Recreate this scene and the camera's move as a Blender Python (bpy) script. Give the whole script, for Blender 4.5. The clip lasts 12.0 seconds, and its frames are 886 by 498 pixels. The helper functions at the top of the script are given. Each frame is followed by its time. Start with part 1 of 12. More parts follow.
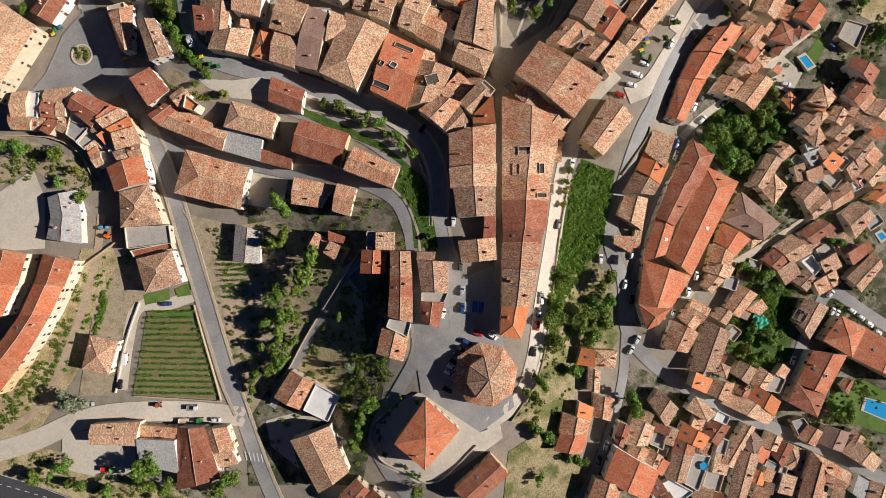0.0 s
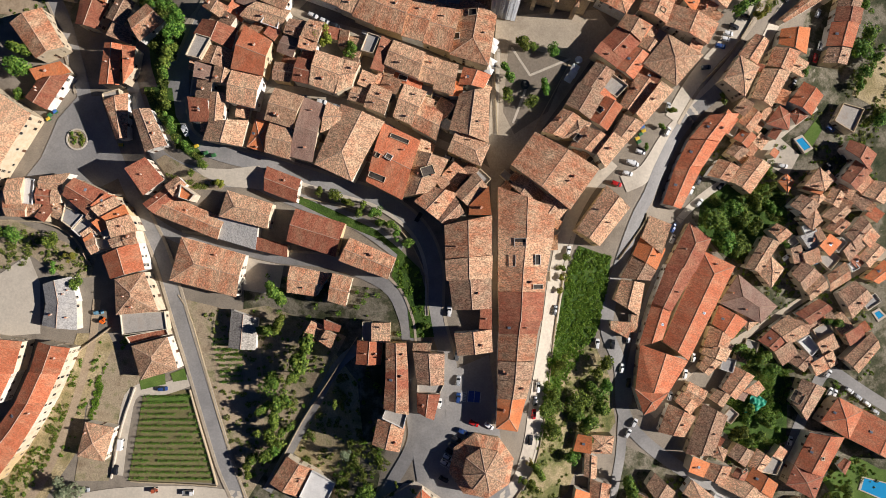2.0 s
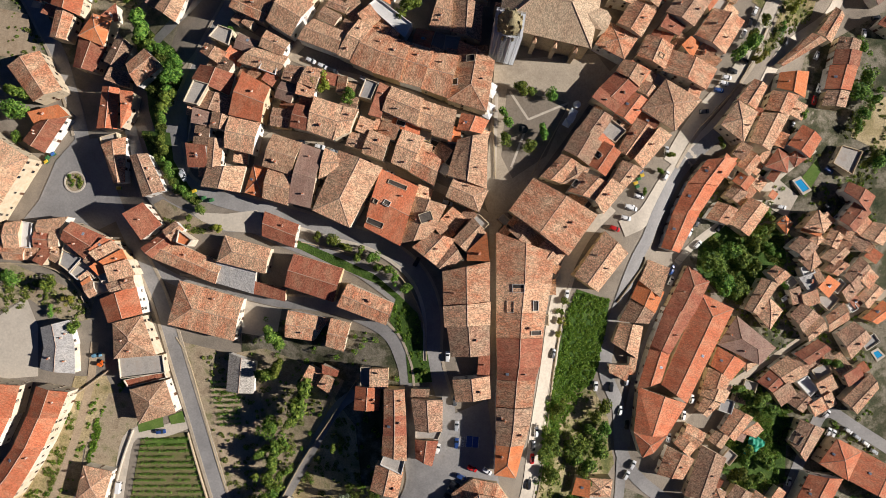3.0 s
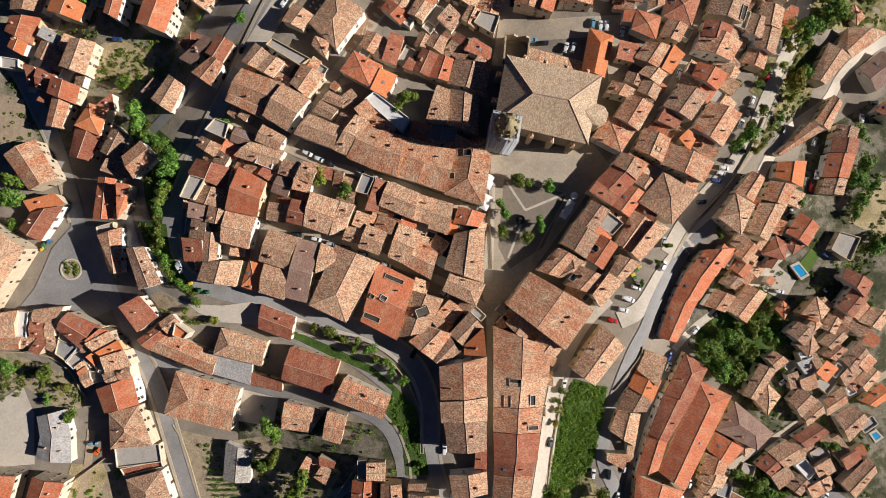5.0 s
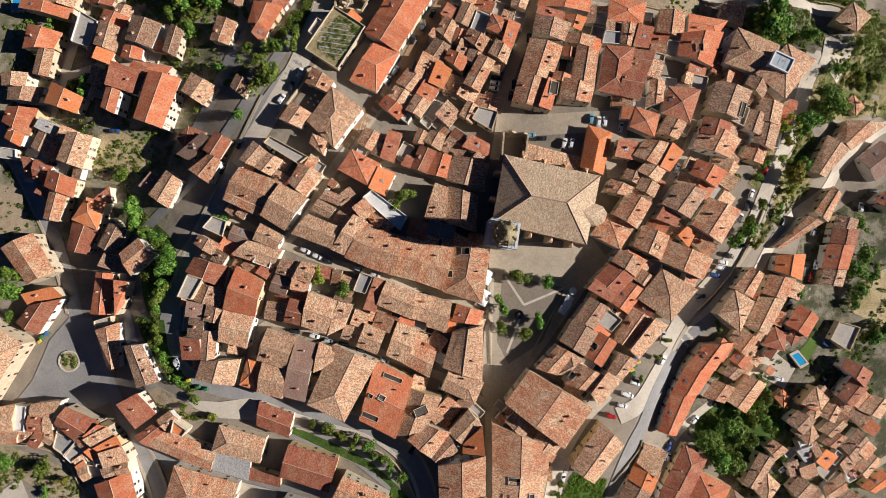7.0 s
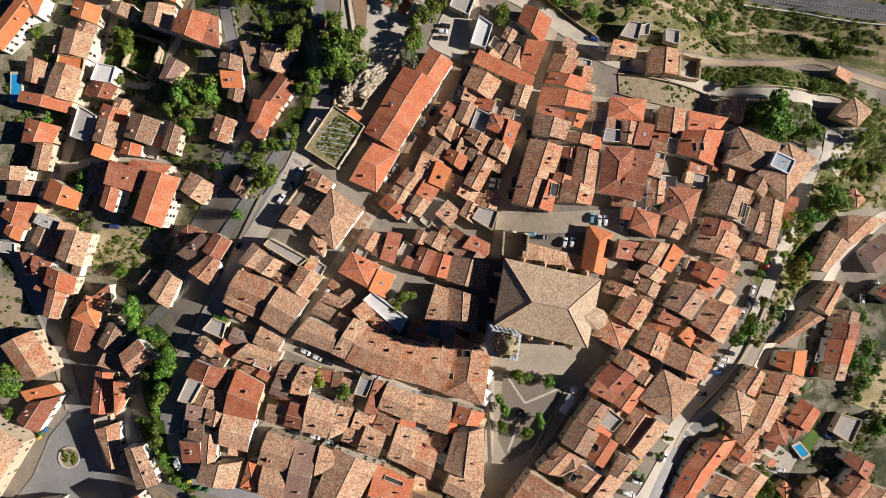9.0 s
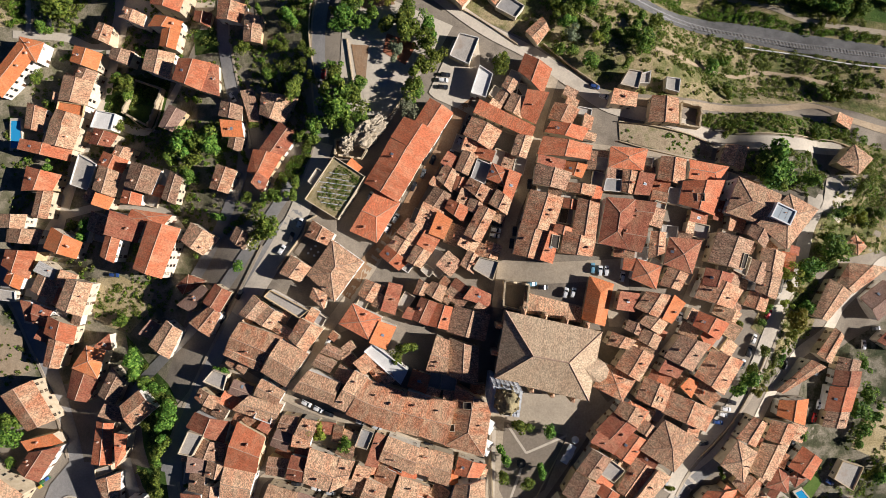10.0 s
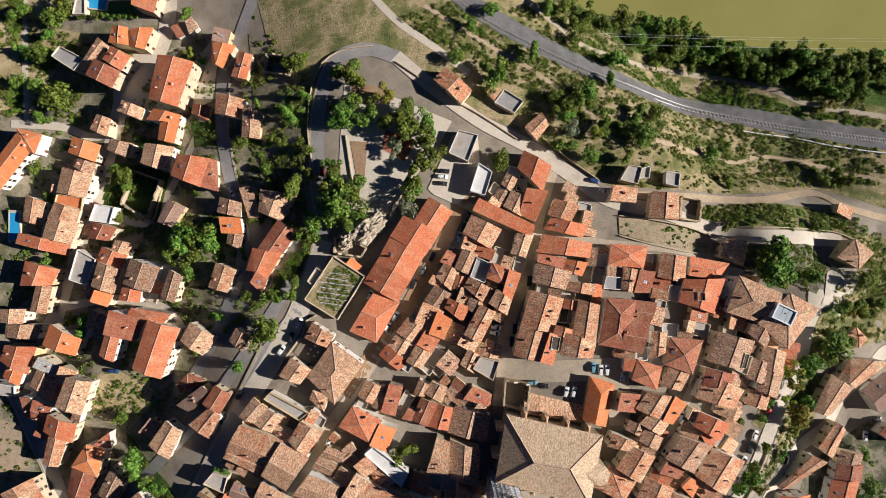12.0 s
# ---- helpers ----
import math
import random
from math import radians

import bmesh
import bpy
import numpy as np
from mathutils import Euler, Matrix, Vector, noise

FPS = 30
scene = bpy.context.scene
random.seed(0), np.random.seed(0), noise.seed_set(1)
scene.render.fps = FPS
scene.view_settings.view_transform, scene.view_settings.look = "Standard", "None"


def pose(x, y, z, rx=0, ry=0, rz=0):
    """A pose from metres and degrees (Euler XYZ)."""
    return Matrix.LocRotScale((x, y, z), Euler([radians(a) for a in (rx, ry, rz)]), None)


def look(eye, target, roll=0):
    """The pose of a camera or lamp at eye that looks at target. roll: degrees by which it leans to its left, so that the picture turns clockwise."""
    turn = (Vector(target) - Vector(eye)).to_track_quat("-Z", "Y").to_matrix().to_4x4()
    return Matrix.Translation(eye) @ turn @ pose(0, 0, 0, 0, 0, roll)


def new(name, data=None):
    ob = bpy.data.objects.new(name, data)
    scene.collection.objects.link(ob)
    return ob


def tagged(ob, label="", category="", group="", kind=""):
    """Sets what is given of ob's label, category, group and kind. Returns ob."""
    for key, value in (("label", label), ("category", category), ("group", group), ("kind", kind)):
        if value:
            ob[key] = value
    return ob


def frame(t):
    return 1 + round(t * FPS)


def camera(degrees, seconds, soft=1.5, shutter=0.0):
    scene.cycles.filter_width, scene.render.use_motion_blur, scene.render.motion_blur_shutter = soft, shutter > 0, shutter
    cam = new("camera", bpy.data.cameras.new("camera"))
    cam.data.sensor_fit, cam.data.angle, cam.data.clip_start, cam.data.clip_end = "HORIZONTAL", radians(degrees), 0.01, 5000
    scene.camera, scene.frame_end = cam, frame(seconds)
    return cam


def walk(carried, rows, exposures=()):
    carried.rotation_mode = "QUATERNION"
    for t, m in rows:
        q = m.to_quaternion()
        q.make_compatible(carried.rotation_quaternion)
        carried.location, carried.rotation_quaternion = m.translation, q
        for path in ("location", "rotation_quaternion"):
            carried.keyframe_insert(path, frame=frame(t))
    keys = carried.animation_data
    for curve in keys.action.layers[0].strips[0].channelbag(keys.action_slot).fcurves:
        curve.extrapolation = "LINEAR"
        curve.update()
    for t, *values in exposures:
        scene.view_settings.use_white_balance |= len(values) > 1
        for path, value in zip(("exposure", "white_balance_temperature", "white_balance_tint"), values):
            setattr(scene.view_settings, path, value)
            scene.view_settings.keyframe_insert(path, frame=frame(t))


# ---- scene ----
cam = camera(80.0, 12.0, soft=0.5)
PATH = [  # seconds, x, y, z, three turns in degrees
    (0.0, -0.00, -0.05, 224.24, 0.752, 0.195, 0.298),
    (1.0, 0.77, 18.35, 224.24, 0.752, 0.195, 0.259),
    (2.0, 1.48, 36.67, 224.24, 0.752, 0.195, 0.243),
    (3.0, 2.16, 55.11, 224.24, 0.752, 0.195, 0.232),
    (4.0, 2.78, 73.80, 224.24, 0.752, 0.195, 0.217),
    (5.0, 3.29, 92.83, 224.24, 0.752, 0.195, 0.188),
    (6.0, 3.66, 112.26, 224.24, 0.752, 0.195, 0.138),
    (7.0, 3.85, 132.09, 224.24, 0.752, 0.195, 0.065),
    (8.0, 3.84, 152.26, 224.24, 0.752, 0.195, -0.031),
    (9.0, 3.69, 172.68, 224.24, 0.752, 0.195, -0.148),
    (10.0, 3.49, 193.20, 224.24, 0.752, 0.195, -0.281),
    (11.0, 3.44, 213.58, 224.24, 0.752, 0.195, -0.420),
    (12.0, 3.83, 233.56, 224.24, 0.752, 0.195, -0.555),
]
walk(cam, [(t, pose(*row)) for t, *row in PATH], exposures=[(0.0, 0.43), (6.0, 0.44), (12.0, 0.60)])

# sky and sun: late-afternoon sun from the picture's right, shadows to the left
SUN_ELEV, SUN_AZ = 25.5, 3.5
world = bpy.data.worlds.new("sky")
scene.world = world
world.use_nodes = True
sky = world.node_tree.nodes.new("ShaderNodeTexSky")
sky.sky_type, sky.sun_disc = "NISHITA", False
sky.sun_elevation, sky.sun_rotation = radians(SUN_ELEV), radians(90.0 + SUN_AZ)
sky.dust_density, sky.ozone_density = 0.2, 4.0
deep = world.node_tree.nodes.new("ShaderNodeMix")  # a clear, deep blue evening sky
deep.data_type, deep.blend_type = "RGBA", "MULTIPLY"
deep.inputs[0].default_value, deep.inputs[7].default_value = 1.0, (0.64, 0.94, 1.6, 1.0)
world.node_tree.links.new(sky.outputs[0], deep.inputs[6])
world.node_tree.links.new(deep.outputs[2], world.node_tree.nodes["Background"].inputs[0])
world.node_tree.nodes["Background"].inputs[1].default_value = 0.0096
sun = new("sun", bpy.data.lights.new("sun", "SUN"))
sun.data.energy, sun.data.angle, sun.data.color = 5.0, radians(0.5), (1.0, 0.94, 0.9)
sun.matrix_world = look((0, 0, 0), (-math.cos(radians(SUN_ELEV)) * math.cos(radians(SUN_AZ)),
                                    math.cos(radians(SUN_ELEV)) * math.sin(radians(SUN_AZ)), -math.sin(radians(SUN_ELEV))))

# ---- materials ----


def material(name, rough=0.9):
    m = bpy.data.materials.new(name)
    m.use_nodes = True
    b = m.node_tree.nodes["Principled BSDF"]
    b.inputs["Roughness"].default_value = rough
    b.inputs["Specular IOR Level"].default_value = 0.25
    return m, m.node_tree.nodes, m.node_tree.links, b


def noise_node(nt, ln, src, scale, detail=4.0, rough=0.6):
    n = nt.new("ShaderNodeTexNoise")
    n.inputs["Scale"].default_value, n.inputs["Detail"].default_value, n.inputs["Roughness"].default_value = scale, detail, rough
    ln.new(src, n.inputs["Vector"])
    return n.outputs[0]


def ramp(nt, ln, src, stops):
    r = nt.new("ShaderNodeValToRGB")
    els = r.color_ramp.elements
    while len(els) < len(stops):
        els.new(0.5)
    for e, (p, c) in zip(els, stops):
        e.position, e.color = p, (*c, 1)
    ln.new(src, r.inputs[0])
    return r.outputs[0]


def mix(nt, ln, kind, fac, a, b):
    n = nt.new("ShaderNodeMix")
    n.data_type, n.blend_type = "RGBA", kind
    for sock, v in ((n.inputs[0], fac), (n.inputs[6], a), (n.inputs[7], b)):
        if isinstance(v, (int, float)):
            sock.default_value = v
        elif isinstance(v, tuple):
            sock.default_value = (*v, 1)
        else:
            ln.new(v, sock)
    return n.outputs[2]


def maths(nt, ln, op, a, b=0.0):
    n = nt.new("ShaderNodeMath")
    n.operation = op
    for sock, v in ((n.inputs[0], a), (n.inputs[1], b)):
        if isinstance(v, (int, float)):
            sock.default_value = v
        else:
            ln.new(v, sock)
    return n.outputs[0]


def bump(nt, ln, b, height, strength, dist):
    n = nt.new("ShaderNodeBump")
    n.inputs["Strength"].default_value, n.inputs["Distance"].default_value = strength, dist
    ln.new(height, n.inputs["Height"])
    ln.new(n.outputs[0], b.inputs["Normal"])


def scaled(nt, ln, src, sx, sy, sz=1.0):
    n = nt.new("ShaderNodeMapping")
    n.inputs["Scale"].default_value = (sx, sy, sz)
    ln.new(src, n.inputs["Vector"])
    return n.outputs[0]


def tile_material(name, main, old, dark, age):
    """Clay barrel tiles: colour tile by tile, patches of old tiles, lichen and streaks down the slope. age 0 new, 1 old."""
    m, nt, ln, b = material(name, 0.85)
    uv = nt.new("ShaderNodeUVMap").outputs[0]
    info = nt.new("ShaderNodeObjectInfo")
    shift = nt.new("ShaderNodeVectorMath")
    shift.operation = "ADD"
    ln.new(uv, shift.inputs[0])
    off = maths(nt, ln, "MULTIPLY", info.outputs["Random"], 400.0)
    comb = nt.new("ShaderNodeCombineXYZ")
    ln.new(off, comb.inputs[0]), ln.new(off, comb.inputs[1])
    ln.new(comb.outputs[0], shift.inputs[1])
    p = shift.outputs[0]
    patches = noise_node(nt, ln, scaled(nt, ln, p, 0.22, 0.12), 1.0, 5.0, 0.7)
    streak = noise_node(nt, ln, scaled(nt, ln, p, 1.6, 0.11), 1.0, 4.0, 0.7)
    cells = nt.new("ShaderNodeTexVoronoi")
    cells.inputs["Scale"].default_value = 1.0
    ln.new(scaled(nt, ln, p, 3.4, 1.9), cells.inputs["Vector"])
    grain = noise_node(nt, ln, scaled(nt, ln, p, 3.6, 1.7), 1.0, 5.0, 0.85)
    c = mix(nt, ln, "MIX", ramp(nt, ln, patches, [(0.47 - 0.12 * age, (0, 0, 0)), (0.72 - 0.1 * age, (0.85, 0.85, 0.85))]), main, old)
    c = mix(nt, ln, "MIX", ramp(nt, ln, streak, [(0.5, (0, 0, 0)), (0.72, (0.7 * age + 0.1,) * 3)]), c, dark)
    grey = nt.new("ShaderNodeSeparateColor")
    ln.new(cells.outputs["Color"], grey.inputs[0])
    tone = maths(nt, ln, "ADD", maths(nt, ln, "MULTIPLY", grey.outputs[0], 0.24 + 0.86 * age), 0.87 - 0.43 * age)
    tone = maths(nt, ln, "MULTIPLY", tone, maths(nt, ln, "ADD", maths(nt, ln, "MULTIPLY", grain, 2.5 * age + 0.4), 0.8 - 1.25 * age))
    tone = maths(nt, ln, "MULTIPLY", tone, maths(nt, ln, "ADD", maths(nt, ln, "MULTIPLY", info.outputs["Random"], 0.36), 0.75))
    rgb = nt.new("ShaderNodeCombineColor")
    for i in range(3):
        ln.new(tone, rgb.inputs[i])
    c = mix(nt, ln, "MULTIPLY", 1.0, c, rgb.outputs[0])
    ln.new(c, b.inputs["Base Color"])
    wave = nt.new("ShaderNodeTexWave")
    wave.wave_type, wave.bands_direction = "BANDS", "X"
    wave.inputs["Scale"].default_value = 1.05
    wave.inputs["Distortion"].default_value = 2.5
    ln.new(p, wave.inputs["Vector"])
    bump(nt, ln, b, mix(nt, ln, "ADD", 1.0, mix(nt, ln, "MULTIPLY", 1.0, wave.outputs[0], (0.32, 0.32, 0.32)), grain), 0.35 + 0.4 * age, 0.14)
    return m


ROOF = {
    "o": tile_material("orange_clay_tiles", (0.76, 0.24, 0.09), (0.70, 0.31, 0.15), (0.34, 0.15, 0.09), 0.15),
    "e": tile_material("red_clay_tiles", (0.63, 0.19, 0.09), (0.66, 0.32, 0.18), (0.27, 0.14, 0.09), 0.3),
    "r": tile_material("brown_red_clay_tiles", (0.36, 0.115, 0.065), (0.44, 0.215, 0.125), (0.19, 0.115, 0.08), 0.5),
    "m": tile_material("mottled_clay_tiles", (0.55, 0.22, 0.115), (0.66, 0.46, 0.29), (0.25, 0.165, 0.105), 0.8),
    "t": tile_material("weathered_tan_tiles", (0.68, 0.455, 0.285), (0.60, 0.30, 0.175), (0.28, 0.19, 0.125), 0.85),
    "b": tile_material("weathered_brown_tiles", (0.46, 0.315, 0.205), (0.44, 0.225, 0.14), (0.17, 0.12, 0.085), 0.95),
    "k": tile_material("smooth_brown_tiles", (0.30, 0.18, 0.135), (0.36, 0.25, 0.19), (0.2, 0.13, 0.11), 0.3),
    "c": tile_material("pale_corrugated_sheet", (0.50, 0.46, 0.40), (0.42, 0.38, 0.33), (0.30, 0.27, 0.24), 0.6),
    "g": tile_material("grey_corrugated_sheet", (0.40, 0.385, 0.365), (0.46, 0.43, 0.39), (0.27, 0.25, 0.23), 0.35),
}


def mottled(name, stops, scale=0.15, fine=2.5, rough=0.95, strength=0.4, dist=0.1, speck=0.5):
    """A ground, plaster or stone surface: a ramp over a broad noise, with a fine grain on it."""
    m, nt, ln, b = material(name, rough)
    pos = nt.new("ShaderNodeNewGeometry").outputs["Position"]
    broad = noise_node(nt, ln, pos, scale, 6.0, 0.65)
    grain = noise_node(nt, ln, pos, fine, 4.0, 0.7)
    c = ramp(nt, ln, broad, stops)
    c = mix(nt, ln, "MULTIPLY", speck, c, ramp(nt, ln, grain, [(0.3, (0.45,) * 3), (0.7, (1.3,) * 3)]))
    ln.new(c, b.inputs["Base Color"])
    bump(nt, ln, b, grain, strength, dist)
    return m


MAT = {
    "town": mottled("trodden_town_ground", [(0.3, (0.19, 0.16, 0.125)), (0.5, (0.3, 0.255, 0.2)), (0.7, (0.22, 0.19, 0.15))], 0.08),
    "asphalt": mottled("worn_asphalt", [(0.3, (0.225, 0.217, 0.208)), (0.5, (0.295, 0.282, 0.268)), (0.7, (0.365, 0.347, 0.325))], 0.06, 1.2, 0.9, 0.15, 0.02, 0.3),
    "motorway": mottled("dark_asphalt", [(0.3, (0.05, 0.05, 0.052)), (0.7, (0.075, 0.075, 0.078))], 0.1, 1.2, 0.85, 0.1, 0.02, 0.3),
    "concrete": mottled("pale_concrete", [(0.3, (0.47, 0.41, 0.33)), (0.5, (0.59, 0.52, 0.42)), (0.7, (0.53, 0.47, 0.38))], 0.1, 1.0, 0.9, 0.15, 0.02, 0.25),
    "paving": mottled("beige_stone_paving", [(0.3, (0.35, 0.29, 0.215)), (0.5, (0.46, 0.385, 0.29)), (0.7, (0.39, 0.325, 0.245))], 0.12, 1.3, 0.9, 0.15, 0.02, 0.35),
    "brownpave": mottled("brown_plaza_paving", [(0.3, (0.2, 0.165, 0.125)), (0.5, (0.26, 0.215, 0.165)), (0.7, (0.22, 0.185, 0.145))], 0.12, 1.3, 0.9, 0.15, 0.02, 0.35),
    "dirt": mottled("bare_earth_track", [(0.3, (0.36, 0.26, 0.165)), (0.5, (0.48, 0.37, 0.25)), (0.7, (0.40, 0.30, 0.2))], 0.12, 1.5),
    "brown": mottled("brown_earth_street", [(0.3, (0.25, 0.145, 0.08)), (0.5, (0.33, 0.20, 0.115)), (0.7, (0.36, 0.25, 0.16))], 0.1, 1.5),
    "dry": mottled("dry_grass", [(0.28, (0.19, 0.19, 0.07)), (0.45, (0.42, 0.33, 0.17)), (0.6, (0.55, 0.44, 0.26)), (0.75, (0.25, 0.25, 0.09))], 0.11, 1.6, 1.0, 0.8, 0.25, 0.8),
    "lush": mottled("lush_weeds", [(0.3, (0.035, 0.075, 0.014)), (0.55, (0.075, 0.135, 0.024)), (0.75, (0.14, 0.15, 0.05))], 0.2, 1.5, 1.0, 1.0, 0.4, 0.8),
    "grass": mottled("mown_lawn", [(0.3, (0.08, 0.15, 0.025)), (0.7, (0.15, 0.22, 0.05))], 0.2, 2.0, 1.0, 0.5, 0.1, 0.5),
    "scrub": mottled("scrubby_slope", [(0.28, (0.07, 0.1, 0.03)), (0.43, (0.14, 0.15, 0.05)), (0.58, (0.34, 0.27, 0.14)), (0.72, (0.1, 0.14, 0.04))], 0.1, 1.3, 1.0, 0.9, 0.35, 0.9),
    "dryslope": mottled("dry_bushy_slope", [(0.3, (0.09, 0.12, 0.035)), (0.45, (0.19, 0.185, 0.07)), (0.58, (0.42, 0.33, 0.19)), (0.72, (0.13, 0.15, 0.05))], 0.09, 1.3, 1.0, 0.9, 0.35, 0.8),
    "yardground": mottled("weedy_yard_ground", [(0.3, (0.1, 0.11, 0.05)), (0.45, (0.2, 0.185, 0.11)), (0.58, (0.36, 0.31, 0.22)), (0.72, (0.13, 0.14, 0.065))], 0.11, 1.6, 1.0, 0.8, 0.25, 0.7),
    # dark ends of this ramp include the shade under garden plants
    "garden": mottled("shade_toned_garden_ground", [(0.3, (0.03, 0.045, 0.018)), (0.45, (0.085, 0.085, 0.045)), (0.58, (0.27, 0.235, 0.175)), (0.72, (0.045, 0.065, 0.024))], 0.11, 1.6, 1.0, 0.8, 0.25, 0.8),
    "soil": mottled("garden_soil", [(0.3, (0.27, 0.2, 0.125)), (0.5, (0.44, 0.35, 0.235)), (0.68, (0.2, 0.2, 0.08))], 0.16, 1.8, 1.0, 0.7, 0.2, 0.7),
    "vinesoil": mottled("olive_brown_vineyard_soil", [(0.3, (0.13, 0.125, 0.045)), (0.5, (0.21, 0.18, 0.085)), (0.7, (0.16, 0.165, 0.055))], 0.3, 1.8, 1.0, 0.7, 0.2, 0.6),
    "clay": mottled("terracotta_paving", [(0.3, (0.34, 0.12, 0.065)), (0.7, (0.46, 0.19, 0.11))], 0.3, 2.0, 0.9, 0.2, 0.03, 0.4),
    "gravel": mottled("grey_ballast", [(0.3, (0.12, 0.118, 0.115)), (0.7, (0.22, 0.215, 0.21))], 0.2, 3.0, 1.0, 0.8, 0.15, 0.6),
    "sleeper": mottled("grey_concrete_sleeper", [(0.3, (0.3, 0.285, 0.265)), (0.7, (0.42, 0.4, 0.375))], 0.4, 2.0, 0.95, 0.2, 0.02, 0.4),
    "white": mottled("white_render", [(0.3, (0.66, 0.64, 0.6)), (0.7, (0.78, 0.76, 0.72))], 0.3, 2.0, 0.9, 0.1, 0.02, 0.2),
    "terrace": mottled("cement_terrace", [(0.3, (0.36, 0.33, 0.29)), (0.5, (0.46, 0.42, 0.37)), (0.7, (0.40, 0.33, 0.27))], 0.25, 2.0, 0.9, 0.15, 0.02, 0.35),
    "sheet": mottled("grey_roof_sheet", [(0.3, (0.28, 0.27, 0.26)), (0.7, (0.40, 0.38, 0.36))], 0.3, 2.0, 0.7, 0.15, 0.02, 0.3),
    "roofgarden": mottled("dry_roof_garden", [(0.3, (0.14, 0.15, 0.05)), (0.45, (0.33, 0.27, 0.14)), (0.6, (0.42, 0.35, 0.21)), (0.75, (0.2, 0.2, 0.07))], 0.3, 2.5, 1.0, 0.8, 0.15, 0.8),
    "stone": mottled("sandstone_masonry", [(0.3, (0.40, 0.31, 0.20)), (0.5, (0.52, 0.42, 0.28)), (0.7, (0.36, 0.29, 0.2))], 0.35, 2.5, 0.95, 0.6, 0.08, 0.5),
    "domestone": mottled("lichened_dome_stone", [(0.3, (0.13, 0.115, 0.07)), (0.5, (0.30, 0.25, 0.14)), (0.7, (0.42, 0.35, 0.2))], 0.5, 1.5, 1.0, 0.9, 0.2, 0.6),
    "rock": mottled("weathered_rock", [(0.3, (0.27, 0.22, 0.16)), (0.5, (0.45, 0.38, 0.28)), (0.7, (0.55, 0.47, 0.36))], 0.3, 1.5, 1.0, 1.0, 0.3, 0.6),
    "church": None,
    "mortar": mottled("ridge_tile_clay", [(0.3, (0.40, 0.25, 0.17)), (0.7, (0.56, 0.42, 0.31))], 0.5, 3.0, 0.95, 0.2, 0.02, 0.4),
}
MAT["church"] = tile_material("church_roof_tiles", (0.62, 0.465, 0.31), (0.56, 0.38, 0.245), (0.36, 0.265, 0.185), 0.55)


def plain(name, colour, rough=0.6, metal=0.0, coat=0.0):
    m, nt, ln, b = material(name, rough)
    b.inputs["Base Color"].default_value = (*colour, 1)
    b.inputs["Metallic"].default_value, b.inputs["Coat Weight"].default_value = metal, coat
    return m


def wall_material():
    """House walls: each house has its own render or stone tone, with stains and grain."""
    m, nt, ln, b = material("house_wall_render", 0.95)
    pos = nt.new("ShaderNodeNewGeometry").outputs["Position"]
    info = nt.new("ShaderNodeObjectInfo")
    base = ramp(nt, ln, info.outputs["Random"], [(0.0, (0.76, 0.68, 0.53)), (0.25, (0.64, 0.53, 0.37)), (0.45, (0.82, 0.77, 0.67)),
                                                 (0.68, (0.68, 0.51, 0.28)), (0.8, (0.82, 0.80, 0.75))])
    n1, n2 = noise_node(nt, ln, pos, 0.5, 5.0), noise_node(nt, ln, pos, 3.0, 4.0)
    c = mix(nt, ln, "MULTIPLY", 0.8, base, ramp(nt, ln, n1, [(0.3, (0.72, 0.67, 0.61)), (0.65, (0.96, 0.96, 0.96))]))
    c = mix(nt, ln, "MULTIPLY", 0.5, c, ramp(nt, ln, n2, [(0.3, (0.7, 0.7, 0.7)), (0.7, (1.1, 1.1, 1.1))]))
    ln.new(c, b.inputs["Base Color"])
    bump(nt, ln, b, n2, 0.3, 0.05)
    return m


WALL = wall_material()
GLASS = plain("dark_window_glass", (0.02, 0.025, 0.03), 0.12)
FRAME = plain("window_surround", (0.50, 0.42, 0.32), 0.8)
SHUTTER = plain("brown_shutter", (0.12, 0.06, 0.035), 0.7)
CHIMNEY = mottled("chimney_render", [(0.3, (0.52, 0.38, 0.28)), (0.7, (0.68, 0.57, 0.47))], 0.6, 3.0)
SKYLIGHT = plain("skylight_glass", (0.25, 0.3, 0.36), 0.15)
STEEL = plain("galvanised_steel", (0.45, 0.46, 0.47), 0.45, 0.8)


def leaf_material(name, a, b2, c2):
    m, nt, ln, b = material(name, 0.75)
    pos = nt.new("ShaderNodeNewGeometry")
    info = nt.new("ShaderNodeObjectInfo")
    c = ramp(nt, ln, pos.outputs["Random Per Island"], [(0.0, a), (0.5, b2), (1.0, c2)])
    hue = nt.new("ShaderNodeHueSaturation")
    ln.new(c, hue.inputs["Color"])
    ln.new(maths(nt, ln, "ADD", maths(nt, ln, "MULTIPLY", info.outputs["Random"], 0.07), 0.465), hue.inputs["Hue"])
    ln.new(maths(nt, ln, "ADD", maths(nt, ln, "MULTIPLY", info.outputs["Random"], 0.5), 0.8), hue.inputs["Value"])
    ln.new(hue.outputs[0], b.inputs["Base Color"])
    thin, both = nt.new("ShaderNodeBsdfTranslucent"), nt.new("ShaderNodeMixShader")
    ln.new(hue.outputs[0], thin.inputs["Color"])
    both.inputs[0].default_value = 0.25
    ln.new(b.outputs[0], both.inputs[1]), ln.new(thin.outputs[0], both.inputs[2])
    ln.new(both.outputs[0], nt["Material Output"].inputs["Surface"])
    return m


